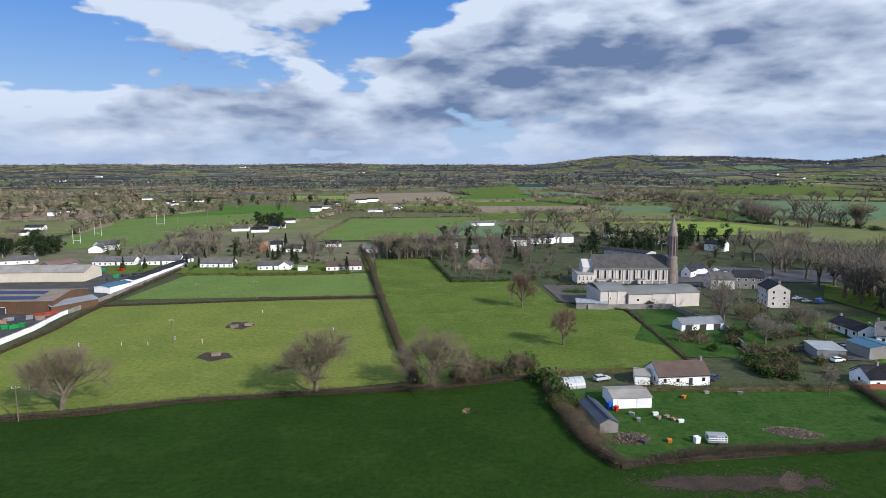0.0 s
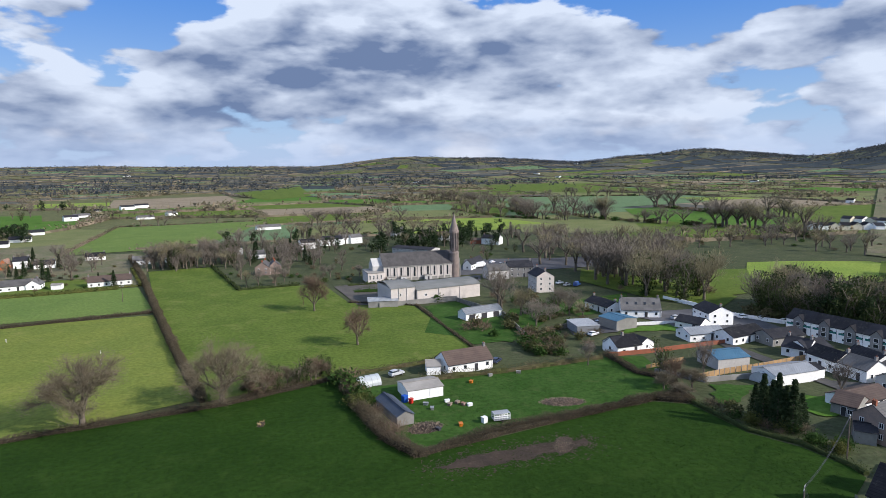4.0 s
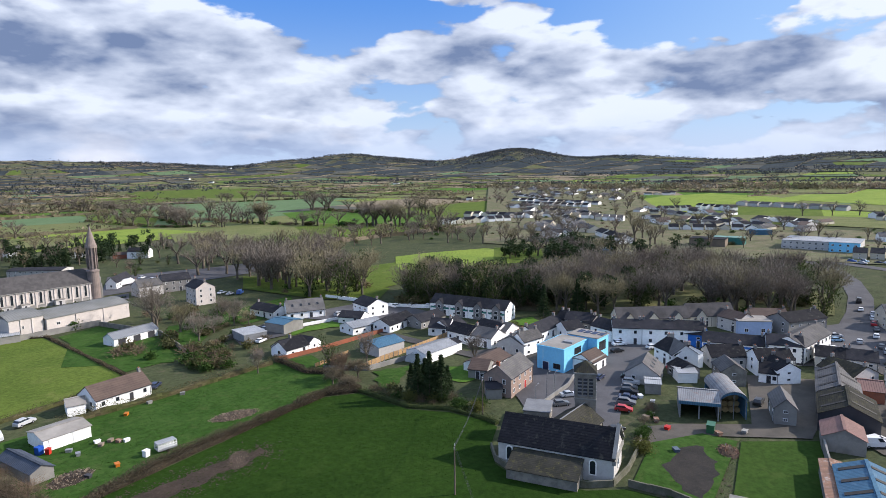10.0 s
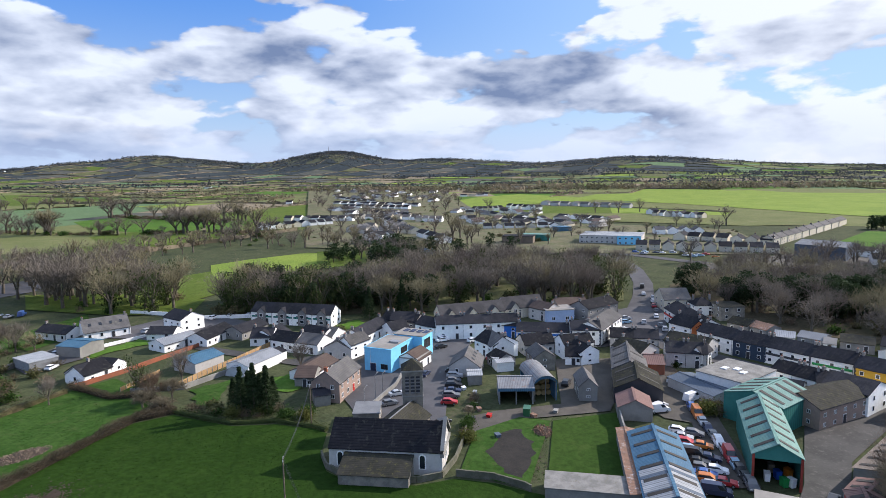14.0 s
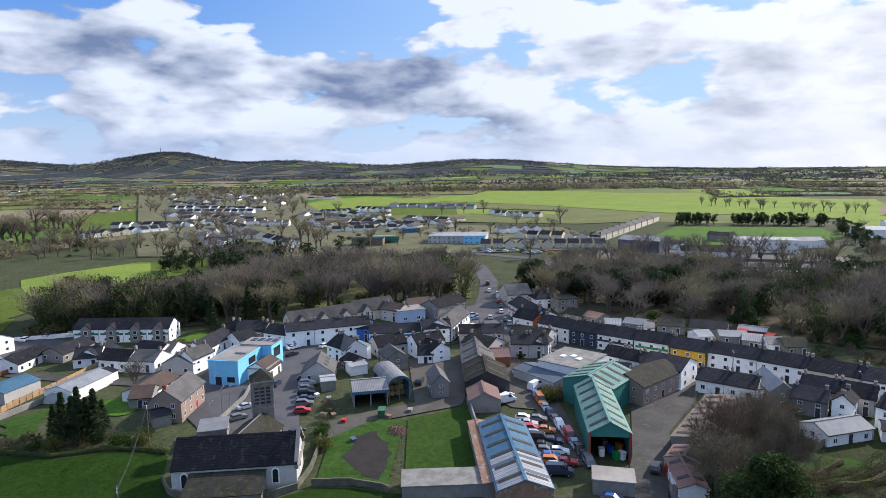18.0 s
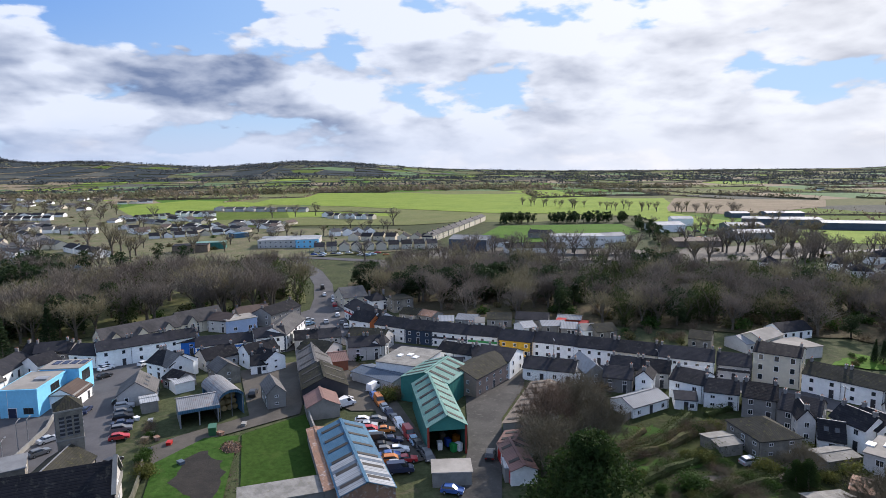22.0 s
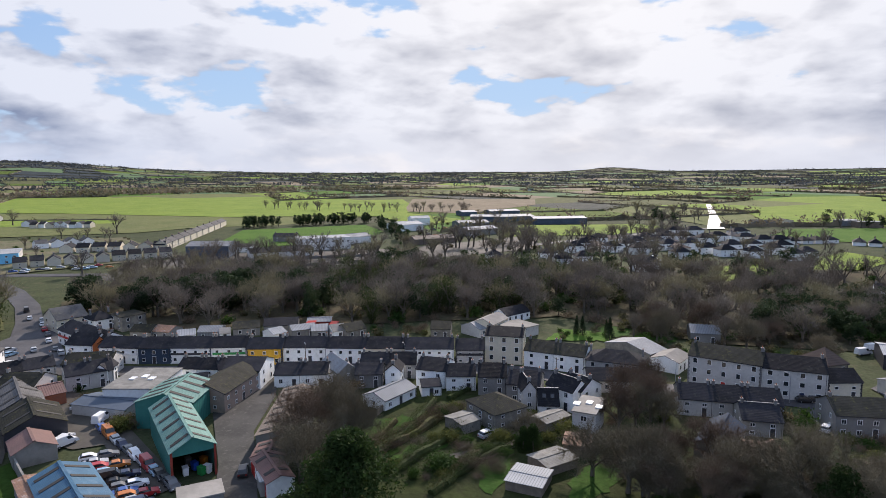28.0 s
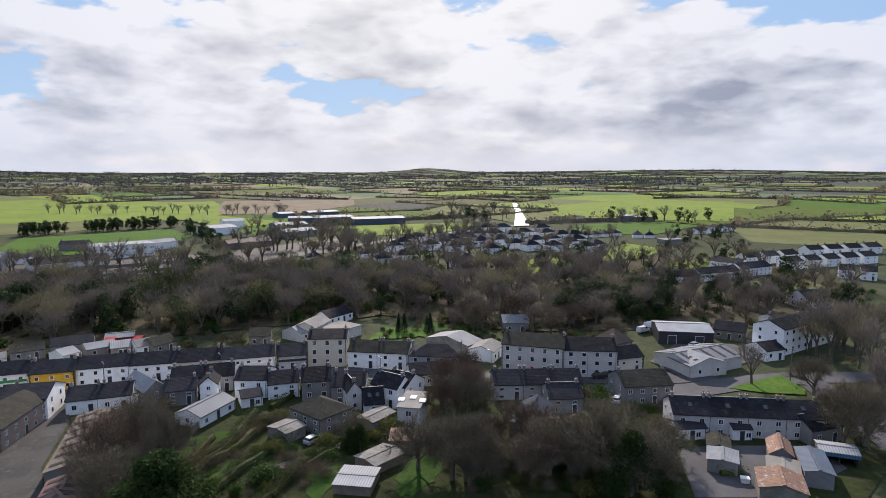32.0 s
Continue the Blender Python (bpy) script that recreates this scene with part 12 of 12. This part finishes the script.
estate(442.45, -7.39, -87.57, 7.42, 8.77, 5.0, 7.8, chim='left', win=BOTH, wall='cream_render', roof='slate')
estate(443.23, -16.44, -87.57, 7.45, 9.24, 5.0, 7.8, chim='left', win=BOTH, wall='cream_render', roof='slate')
estate(443.57, -25.51, -87.57, 7.46, 9.63, 5.0, 7.8, chim='right', win=BOTH, wall='cream_render', roof='slate')
estate(444.06, -34.63, -87.57, 7.49, 9.49, 5.0, 7.8, chim='right', win=BOTH, wall='cream_render', roof='slate')
estate(503.1, 21.98, -107.51, 8.49, 9.3, 5.0, 7.8, chim='right', win=BOTH, wall='cream_render', roof='slate', axis='y')
estate(498.35, 12.4, -107.49, 8.38, 7.58, 5.0, 7.8, win=BOTH, wall='cream_render', roof='slate')
estate(498.64, 2.6, -107.58, 8.34, 8.34, 5.0, 7.8, chim='right', win=BOTH, wall='cream_render', roof='slate')
estate(494.94, -7.25, -107.54, 8.23, 9.81, 5.0, 7.8, win=BOTH, wall='cream_render', roof='slate')
estate(489.97, -16.49, -107.5, 8.12, 8.25, 5.0, 7.8, win=BOTH, wall='cream_render', roof='slate', axis='y')
estate(488.86, -26.08, -107.54, 8.05, 9.07, 5.0, 7.8, chim='right', win=BOTH, wall='cream_render', roof='slate', axis='y')
estate(484.63, -35.14, -107.52, 7.96, 7.73, 5.0, 7.8, chim='right', win=BOTH, wall='cream_render', roof='slate')
estate(540.19, 41.26, -71.76, 8.22, 7.94, 5.0, 7.8, win=BOTH, roof='grey_slate')
estate(542.92, 31.69, -71.78, 8.32, 8.29, 5.0, 7.8, win=BOTH, roof='grey_slate', axis='y')
estate(546.28, 22.06, -71.79, 8.43, 8.75, 5.0, 7.8, chim='left', win=BOTH, roof='grey_slate', axis='y')
estate(545.92, 12.1, -71.9, 8.48, 8.27, 5.0, 7.8, chim='right', win=BOTH, roof='grey_slate', axis='y')
flat_block(477.52, 69.58, -88.82, 43.93, 30, 6, 'pale_grey_render', 'tin_pale', label='long low retail building with pale roof')
flat_block(462.97, 55.52, -86.04, 16.59, 8, 6.5, 'blue_render', 'tin_pale', label='pale blue shop front block')
flat_block(452.19, 135.1, -82.16, 23.32, 14, 5.5, 'old_timber', 'slate', label='low dark service building', win=(0, 0, 0))
flat_block(468.43, 127.71, -81.8, 24.36, 10, 5.2, 'teal_cladding', 'tin_green', label='filling station canopy block', win=(0, 0, 0))
flat_block(544.83, 123.01, -54.74, 12.92, 12, 4, 'tin_blue', 'tin_blue', label='low building with a blue roof', win=(0, 0, 0))
flat_block(413.45, 243.36, -79.4, 24.84, 12, 3.4, 'tin_grey', 'lead_grey', label='long low grey building', win=(0, 0, 0))
flat_block(361.39, 171.75, -50.23, 13.54, 10, 5, 'tin_grey', 'tin_blue', label='grey box building with blue roof')
shed(432.17, -62.65, -116.1, 27.26, 22.0, 8, 10, wall='tin_steel', roof='tin_grey', name='sports_hall', cat='hall')
house(409.51, -101.74, -93.28, 40.68, 14.0, 4, 7, wall='white_render', roof='slate', chim='', far=True, gutter=False, group='estate houses', name='estate_house', cat='house')
flat_block(435.39, -139.03, -97.46, 36.51, 20, 8, 'white_render', 'tin_pale', label='white school sports hall')
house(445.57, -86.52, -131.23, 11.68, 9.0, 4, 6, far=True, gutter=False, group='estate houses', name='estate_house', cat='house')
shed(456.96, -172.52, -76.58, 19.06, 14.0, 5, 7, wall='white_render', roof='tin_grey', name='school_hall', cat='hall')
house(490.82, -127.13, -123.51, 18.55, 9.0, 5, 7.4, wall='grey_render', far=True, gutter=False, group='estate houses', name='estate_house', cat='house')
shed(567.72, -360.53, -124.88, 25.85, 22.5, 5.8, 7.2, wall='tin_steel', roof='tin_pale', name='factory', cat='factory', label='large low factory shed on the edge of town')
shed(647.12, -387.39, -100.77, 19.07, 22.5, 5.0, 6.4, wall='tin_steel', roof='tin_pale', name='factory', cat='factory', label='large low factory shed on the edge of town')
shed(555.7, -388.94, -106.39, 43.14, 30.0, 5.8, 7.2, wall='tin_steel', roof='tin_pale', name='factory', cat='factory', label='large low factory shed on the edge of town')
shed(638.43, -433.09, -100.77, 38.34, 22.5, 5.0, 6.4, wall='tin_steel', roof='tin_pale', name='factory', cat='factory', label='large low factory shed on the edge of town')
shed(525.75, -247.56, -88.99, 26.76, 24.0, 6, 8, wall='white_render', roof='tin_pale', name='factory', cat='factory', label='large low factory shed on the edge of town')
shed(568.43, -283.55, -99.56, 19.73, 14.0, 7, 9, wall='white_render', roof='tin_pale', name='factory', cat='factory', label='large low factory shed on the edge of town')
shed(515.93, -313.54, -98.88, 30.98, 20.0, 5, 7, wall='tin_grey', roof='tin_grey', name='factory', cat='factory', label='large low factory shed on the edge of town')
shed(456.75, -285.02, -84.98, 31.68, 16.0, 5, 7, wall='concrete', roof='tin_pale', name='factory', cat='factory', label='large low factory shed on the edge of town')
shed(422.51, -221.93, -97.46, 33.26, 16.0, 4, 6, wall='asbestos_brown', roof='asbestos_brown', name='factory', cat='factory', label='large low factory shed on the edge of town')
shed(506.74, -412.9, -113.76, 55.17, 25.5, 5.8, 7.2, wall='tin_steel', roof='tin_pale', name='factory', cat='factory', label='large low factory shed on the edge of town')
semi(300.7, -202.69, -113.17, 9.22, chim='left', win=(1, 0, 1), roof='slate')
semi(287.53, -203.46, -113.54, 9.00, chim='left', win=(1, 0, 1), roof='slate')
semi(273.82, -209.09, -113.87, 8.85, chim='left', win=(1, 0, 1), roof='slate')
semi(307.15, -243.5, -112.48, 10.15, chim='left', win=(1, 0, 1), roof='slate')
semi(284.2, -235.95, -113.23, 9.56, chim='left', win=(1, 0, 1), roof='slate')
semi(285.65, -252.76, -112.99, 9.91, chim='left', win=(1, 0, 1), roof='slate')
semi(317.3, -209.74, -112.59, 9.68, chim='left', win=(1, 0, 1), roof='slate')
semi(326.05, -280.77, -111.51, 11.26, chim='left', win=(1, 0, 1), roof='slate')
semi(336.3, -297.58, -111.03, 11.80, chim='left', win=(1, 0, 1), roof='slate')
semi(348.71, -314.16, -110.5, 12.40, chim='left', win=(1, 0, 1), roof='slate')
semi(355.44, -328.95, -110.15, 12.84, chim='left', win=(1, 0, 1), roof='slate')
semi(246.08, -260.02, -114.01, 9.29, chim='left', win=(1, 0, 1), roof='slate')
semi(248.83, -269.88, -113.81, 9.54, chim='left', win=(1, 0, 1), roof='slate')
semi(318.29, -321.83, -111.27, 11.96, chim='left', win=(1, 0, 1), roof='slate')
semi(326.22, -338.62, -110.87, 12.48, chim='left', win=(1, 0, 1), roof='slate')
semi(339.91, -362.17, -110.24, 13.26, chim='left', win=(1, 0, 1), roof='slate')
semi(325.93, -356.45, -110.69, 12.85, chim='left', win=(1, 0, 1), roof='slate')
semi(338.57, -383.29, -110.07, 13.70, chim='left', win=(1, 0, 1), roof='slate')
semi(301.54, -344.37, -111.49, 12.11, chim='left', win=(1, 0, 1), roof='slate')
semi(330.54, -394.02, -110.18, 13.77, chim='left', win=(1, 0, 1), roof='slate')
semi(297.39, -360.7, -111.43, 12.38, chim='left', win=(1, 0, 1), roof='slate')
semi(313.77, -397.16, -110.6, 13.50, chim='left', win=(1, 0, 1), roof='slate')
semi(274.43, -350.43, -112.17, 11.70, chim='left', win=(1, 0, 1), roof='slate')
semi(318.35, -416.92, -110.28, 14.04, chim='left', win=(1, 0, 1), roof='slate')
semi(260.55, -350.21, -112.55, 11.41, chim='left', win=(1, 0, 1), roof='slate')
semi(276.54, -378.03, -111.81, 12.32, chim='left', win=(1, 0, 1), roof='slate')
semi(301.5, -426.32, -110.64, 13.91, chim='left', win=(1, 0, 1), roof='slate')
semi(273.27, -393.13, -111.74, 12.59, chim='left', win=(1, 0, 1), roof='slate')
semi(247.33, -358.96, -112.81, 11.33, chim='left', win=(1, 0, 1), roof='slate')
semi(252.26, -385.26, -112.38, 11.99, chim='left', win=(1, 0, 1), roof='slate')
semi(257.59, -403.54, -112.04, 12.49, chim='left', win=(1, 0, 1), roof='slate')
semi(228.72, -370.91, -113.17, 11.20, chim='left', win=(1, 0, 1), roof='slate')
semi(228.83, -383.98, -113.02, 11.47, chim='left', win=(1, 0, 1), roof='slate')
semi(278.34, -432.25, -111.19, 13.56, chim='left', win=(1, 0, 1), roof='slate')
semi(284.71, -423.71, -111.11, 13.50, chim='left', win=(1, 0, 1), roof='slate')
semi(361.19, -401.87, -109.26, 14.57, chim='left', win=(1, 0, 1), roof='slate')
semi(366.3, -425.49, -108.9, 15.21, chim='left', win=(1, 0, 1), roof='slate')
semi(357.48, -437.19, -109.03, 15.31, chim='left', win=(1, 0, 1), roof='slate')
semi(329.86, -458.47, -109.57, 15.24, chim='left', win=(1, 0, 1), roof='slate')
semi(296.71, -310.72, -112.0, 11.31, chim='left', win=(1, 0, 1), roof='slate')
semi(268.34, -317.25, -112.71, 10.88, chim='left', win=(1, 0, 1), roof='slate')
semi(313.2, -303.04, -111.62, 11.47, chim='left', win=(1, 0, 1), roof='slate')
estate(282.86, -438.67, -109.7, 8.37, 9.48, 5.0, 7.8, chim='right', win=BOTH, roof='slate')
estate(278.49, -447.16, -109.73, 8.44, 8.98, 5.0, 7.8, chim='left', win=BOTH, roof='slate', axis='y')
estate(275.09, -457.22, -109.72, 8.54, 8.71, 5.0, 7.8, chim='right', win=BOTH, roof='slate')
estate(272.13, -468.05, -109.69, 8.66, 8.73, 5.0, 7.8, chim='left', win=BOTH, roof='slate')
estate(267.96, -477.54, -109.7, 8.75, 7.92, 5.0, 7.8, chim='right', win=BOTH, roof='slate', axis='y')
estate(389.69, -567.98, -118.47, 11.73, 8.18, 4, 5.5, chim='right', win=BOTH, wall='grey_render')
estate(381.08, -578.08, -118.49, 11.74, 7.76, 4, 5.5, win=BOTH, wall='grey_render')
estate(377.92, -595.77, -118.44, 11.9, 9.36, 4, 5.5, chim='left', win=BOTH, wall='cream_render', axis='y')
estate(247.7, -480.32, -149.3, 7.89, 9.28, 5.0, 7.8, win=BOTH, roof='slate')
estate(238.72, -483.76, -149.25, 7.75, 7.86, 5.0, 7.8, chim='right', win=BOTH, roof='slate', axis='y')
flat_block(340.24, -633.0, -90.09, 21.87, 12, 5, 'tin_grey', 'tin_pale', label='farm shed with pale roof', win=(0, 0, 0))
flat_block(319.8, -631.53, -127.34, 21.99, 14, 5, 'old_timber', 'tin_grey', label='dark timber farm shed in a field', win=(0, 0, 0))
estate(224.05, -543.35, -102.94, 8.01, 9.98, 3, 5.6, win=BOTH)
estate(221.25, -552.11, -102.96, 8.12, 9.39, 3, 5.6, win=BOTH, axis='y')
estate(220.05, -577.72, -106.29, 9.87, 9.28, 4, 6.6, chim='left', win=BOTH, axis='y')
estate(215.86, -586.79, -106.35, 9.96, 9.64, 4, 6.6, win=BOTH)
flat_block(209.27, -459.69, -116.53, 17.43, 10, 3, 'concrete', 'tin_grey', label='low grey farm shed', win=(0, 0, 0))
farmhouse(-445.03, 1017.91, -2.96, 9.43)
farmhouse(-981.48, 2096.85, -5.93, 20.0)
farmhouse(-1294.59, 2129.37, -5.93, 20.62)
farmhouse(-1340.16, 2440.23, -6.77, 23.72)
farmhouse(-1077.26, 3377.36, -9.46, 32.62)
farmhouse(-384.02, 2964.12, -8.61, 27.58)
farmhouse(629.34, 2058.26, -70.89, 23.15)
farmhouse(1306.75, 2465.92, -79.28, 34.6)
farmhouse(1498.58, 1452.72, -79.28, 22.45)
farmhouse(1194.62, 426.45, -70.89, 10.09)
farmhouse(1544.54, -779.05, -114.67, 12.83)
farmhouse(1685.68, -693.96, -115.95, 14.44)
farmhouse(1174.91, -1827.56, -133.1, 17.29)
farmhouse(1194.72, -1234.21, -131.55, 14.98)
farmhouse(1213.03, -906.15, -130.76, 13.69)
farmhouse(876.86, 670.52, -67.48, 10.3)
farmhouse(1893.35, 3109.72, -93.01, 50.24)
farmhouse(1266.05, 2206.44, -86.73, 29.51)

# ---- parked cars of the estates, poles and wires ----
car(265.8, -295.56, -172.74, 'saloon', 'white')
car(339.6, -353.54, -77.53, 'hatch', 'grey')
car(281.23, -376.61, -134.07, 'suv', 'silver')
car(277.31, -303.48, -176.98, 'hatch', 'white')
car(272.48, -374.76, -130.56, 'suv', 'grey')
car(336.44, -354.86, -78.17, 'hatch', 'grey')
car(290.27, -384.88, -105.25, 'suv', 'pale_blue')
car(275.29, -376.94, -107.11, 'hatch', 'silver')
car(259.27, -374.22, -120.93, 'hatch', 'blue')
car(307.45, -422.52, -87.89, 'suv', 'grey')
car(286.28, -373.61, -118.23, 'suv', 'red')
car(298.89, -321.92, -121.98, 'suv', 'grey')
car(283.25, -333.91, -127.33, 'saloon', 'pale_blue')
car(311.64, -359.24, -161.0, 'saloon', 'silver')
car(242.19, -349.79, -89.79, 'saloon', 'pale_blue')
car(263.48, -308.99, -154.79, 'hatch', 'black')
car(340.44, -346.13, -158.86, 'saloon', 'grey')
car(316.04, -342.91, -174.15, 'saloon', 'white')
car(282.12, -310.05, -154.84, 'hatch', 'grey')
car(329.03, -384.83, -137.96, 'hatch', 'red')
car(296.92, -358.34, -139.75, 'saloon', 'silver')
car(340.28, -388.5, 173.96, 'hatch', 'orange')
car(319.23, -405.79, -82.86, 'suv', 'grey')
car(298.49, -320.07, -169.34, 'hatch', 'black')
car(287.85, -343.79, -97.79, 'suv', 'black')
car(303.94, -469.51, -89.64, 'hatch', 'white')
car(422.26, 3.76, -97.19, 'saloon', 'red')
car(413.68, 40.61, -97.02, 'suv', 'silver')
car(419.42, 46.2, -97.08, 'suv', 'blue')
car(417.86, 8.28, -97.12, 'hatch', 'silver')
car(414.57, 11.9, -97.08, 'saloon', 'blue')
car(423.9, 23.34, -97.18, 'suv', 'silver')
car(420.82, 29.68, -97.13, 'hatch', 'white')
car(420.93, 40.23, -97.11, 'hatch', 'pale_blue')
car(413.7, 11.66, -97.07, 'saloon', 'white')
car(412.49, 15.32, -97.05, 'saloon', 'silver')
car(411.48, -1.78, -97.06, 'saloon', 'orange')
car(415.02, 6.68, -97.09, 'saloon', 'pale_blue')
car(420.96, 33.43, -97.12, 'saloon', 'navy')
car(423.19, 40.51, -97.14, 'suv', 'silver')
car(410.56, 10.62, -97.03, 'suv', 'pale_blue')
car(423.25, 16.93, -97.18, 'suv', 'grey')
car(419.82, -228.87, -97.55, 'suv', 'orange')
car(431.77, -231.74, -97.71, 'suv', 'black')
car(522.64, -302.27, -99.08, 'suv', 'black')
car(459.35, -250.66, -98.12, 'suv', 'pale_blue')
car(456.62, -244.26, -98.07, 'van', 'orange')
car(438.73, -269.64, -97.88, 'van', 'silver')
car(447.42, -255.58, -97.97, 'hatch', 'blue')
car(465.54, -279.41, -98.26, 'hatch', 'black')
car(471.79, -244.93, -98.28, 'suv', 'grey')
car(451.66, -268.81, -98.05, 'suv', 'black')
car(432.6, -230.69, -97.72, 'suv', 'black')
car(449.22, -279.28, -98.04, 'hatch', 'black')
car(505.33, -267.24, -98.77, 'van', 'grey')
car(505.48, -280.45, -98.8, 'van', 'orange')
pole(79.88, 65.0, 9, 35)
pole(111.28, 81.95, 9, 35)
wires((79.88, 65.0, 9.0), (111.28, 81.95, 9.0), 1.6, 35)
wires((79.88, 65.0, 9.0), (44.88, 25.0, 9.0), 1.6, 35)
lamp_post(406.08, 47.62, 10)
lamp_post(378.05, -40.9, 10)
lamp_post(372.84, -85.28, 10)
lamp_post(362.31, -116.71, 10)
lamp_post(365.03, -151.83, 10)
lamp_post(382.07, -212.9, 10)
lamp_post(240.02, 37.45, 7)
lamp_post(236.3, 13.5, 7)
lamp_post(194.36, 3.2, 7)
lamp_post(156.9, -73.39, 7)
lamp_post(107.18, -127.11, 7)
lamp_post(86.69, -143.04, 7)
hill_mast(3240.87, 2169.51)

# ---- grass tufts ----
tufts([(-79.27, 104.57), (-98.2, 131.37), (-62.82, 142.48), (-2.15, 151.31), (24.81, 159.4), (27.98, 119.5), (31.95, 109.03), (36.56, 103.92)], 12000, 0.22, 'grass_crop_shaded', 'rough tufts of a crop darkened as under cloud')
tufts([(34.69, 103.64), (93.68, 117.11), (100.71, 112.54), (106.0, 78.76), (93.99, 68.33), (86.51, 66.1), (36.71, 97.71)], 12000, 0.22, 'grass_crop_shaded', 'rough tufts of a crop darkened as under cloud')
tufts([(28.56, 151.07), (29.52, 135.1), (36.75, 117.45), (91.58, 123.8), (109.65, 149.63), (70.88, 151.52)], 15000, 0.24, 'grass_rough', 'tussocks of rough paddock grass')
tufts([(104.48, 42.01), (119.62, 45.45), (130.93, 38.88), (140.6, 20.13), (113.33, 12.99), (103.51, 29.08)], 6000, 0.2, 'grass_rough', 'tufts of yard grass')
crate(120.57, -10.51, 5, 1.4, 1.0, 1.5, 'white_paint', name='crate', label='stacked goods inside an open warehouse')
crate(121.96, -12.33, 20, 1.4, 1.0, 1.5, 'blue_plastic', name='crate', label='stacked goods inside an open warehouse')
crate(123.38, -14.18, 35, 1.4, 1.0, 1.5, 'orange_plastic', name='crate', label='stacked goods inside an open warehouse')
crate(124.53, -11.42, 10, 1.4, 1.0, 1.5, 'old_timber', name='crate', label='stacked goods inside an open warehouse')
crate(119.25, -13.17, 30, 1.4, 1.0, 1.5, 'green_plastic', name='crate', label='stacked goods inside an open warehouse')
crate(119.57, -14.32, 40, 1.4, 1.0, 1.5, 'white_paint', name='crate', label='stacked goods inside an open warehouse')

# ---- garden trees of the estates, the canal side and the plain ----
patch('yard', [(366.64, 17.69), (449.56, -52.81), (401.61, -185.72), (425.94, -325.31), (351.27, -269.09), (346.46, -160.55), (350.85, -47.7)], 'gravel', 0.11, 'worn ground along the canal')
scatter([(1571.87, 1101.15), (1359.69, 584.15), (701.27, 265.88), (636.36, 161.93), (563.71, 57.23), (477.23, 48.71), (403.08, 172.46), (386.83, 275.59)], 520, ['bush', 'bush', 'wood'], 0.6, 1.15, wide=1.2)
scatter([(632.19, 63.98), (589.2, -15.3), (438.36, -39.38), (410.69, 19.66), (424.86, 43.55)], 50, ['bush', 'wood', 'bush'], 0.5, 0.9)
scatter([(359.34, -9.04), (417.97, -56.81), (391.26, -180.99), (403.15, -308.15), (335.52, -257.23), (324.11, -150.35), (328.16, -44.61)], 90, ['wood', 'wood', 'bush'], 0.7, 1.15, wide=1.1)
scatter([(580.14, -240.08), (575.62, -438.02), (425.94, -325.31), (418.2, -193.29)], 60, ['wood', 'bush', 'bush'], 0.6, 1.0)
wall_line([(402.45, -47.27), (386.95, -110.1), (372.05, -172.22)], h=1.8, material='concrete', label='long grey canal wall')
wall_line([(369.32, -36.54), (357.41, -101.78), (354.23, -167.44)], h=1.6, material='rubble_stone', label='long grey canal wall')
scatter([(368.5, -244.84), (358.73, -346.53), (373.13, -422.06), (289.38, -351.35), (257.32, -302.09), (263.66, -255.04), (299.16, -206.72)], 90, ['bush', 'bush', 'wood'], 0.6, 1.1)
scatter([(161.99, -165.46), (110.73, -209.69), (97.53, -185.19), (146.27, -152.22)], 46, ['bush', 'bush', 'bare'], 0.5, 1.1)
scatter([(141.97, -262.27), (86.08, -347.62), (52.51, -340.8), (43.72, -288.08), (76.19, -221.14), (116.71, -216.35)], 90, ['bush', 'bush', 'wood'], 0.5, 0.9)
scatter([(50.86, -217.55), (37.26, -249.3), (26.72, -186.06), (37.74, -180.88)], 14, ['wood', 'bush'], 0.8, 1.2)
estate(296.02, -345.54, 162.22, 17.96, 9.0, 4.6, 7.4, roof='brown_tile', wall='pale_grey_render')
estate(313.13, -348.43, -129.7, 9.37, 9.0, 4.6, 7.4, chim='left', roof='grey_slate', wall='white_render')
estate(321.4, -326.58, -84.27, 15.03, 9.0, 4.6, 7.4, roof='grey_slate', wall='pale_grey_render')
estate(356.7, -342.71, -81.36, 15.56, 9.0, 4.6, 7.4, chim='left', roof='brown_tile', wall='white_render')
estate(316.94, -362.74, -86.26, 15.25, 9.0, 4.6, 7.4, axis='y', roof='grey_slate', wall='pale_grey_render')
estate(319.41, -389.9, -147.9, 9.23, 9.0, 4.6, 7.4, chim='left', roof='slate', wall='white_render')
estate(359.92, -363.03, 165.4, 18.72, 9.0, 4.6, 7.4, roof='grey_slate', wall='white_render')
estate(334.03, -305.18, -76.94, 16.84, 9.0, 4.6, 7.4, roof='brown_tile', wall='cream_render')
estate(325.11, -443.01, -102.01, 12.01, 9.0, 4.6, 7.4, roof='grey_slate', wall='white_render')
estate(304.6, -331.12, -93.7, 12.89, 9.0, 4.6, 7.4, roof='slate', wall='cream_render')
estate(317.55, -340.42, -89.47, 13.83, 9.0, 4.6, 7.4, roof='slate', wall='cream_render')
scatter([(101.76, -43.18), (87.68, -57.07), (94.33, -75.06), (89.7, -83.26), (73.51, -76.54), (101.55, -101.78), (112.81, -68.19), (109.8, -43.62)], 18, ['bush'], 0.4, 0.8)
scatter([(69.55, -133.31), (61.8, -140.95), (50.73, -118.06), (58.09, -114.42)], 16, ['bush'], 0.6, 1.0)

plant_woods()
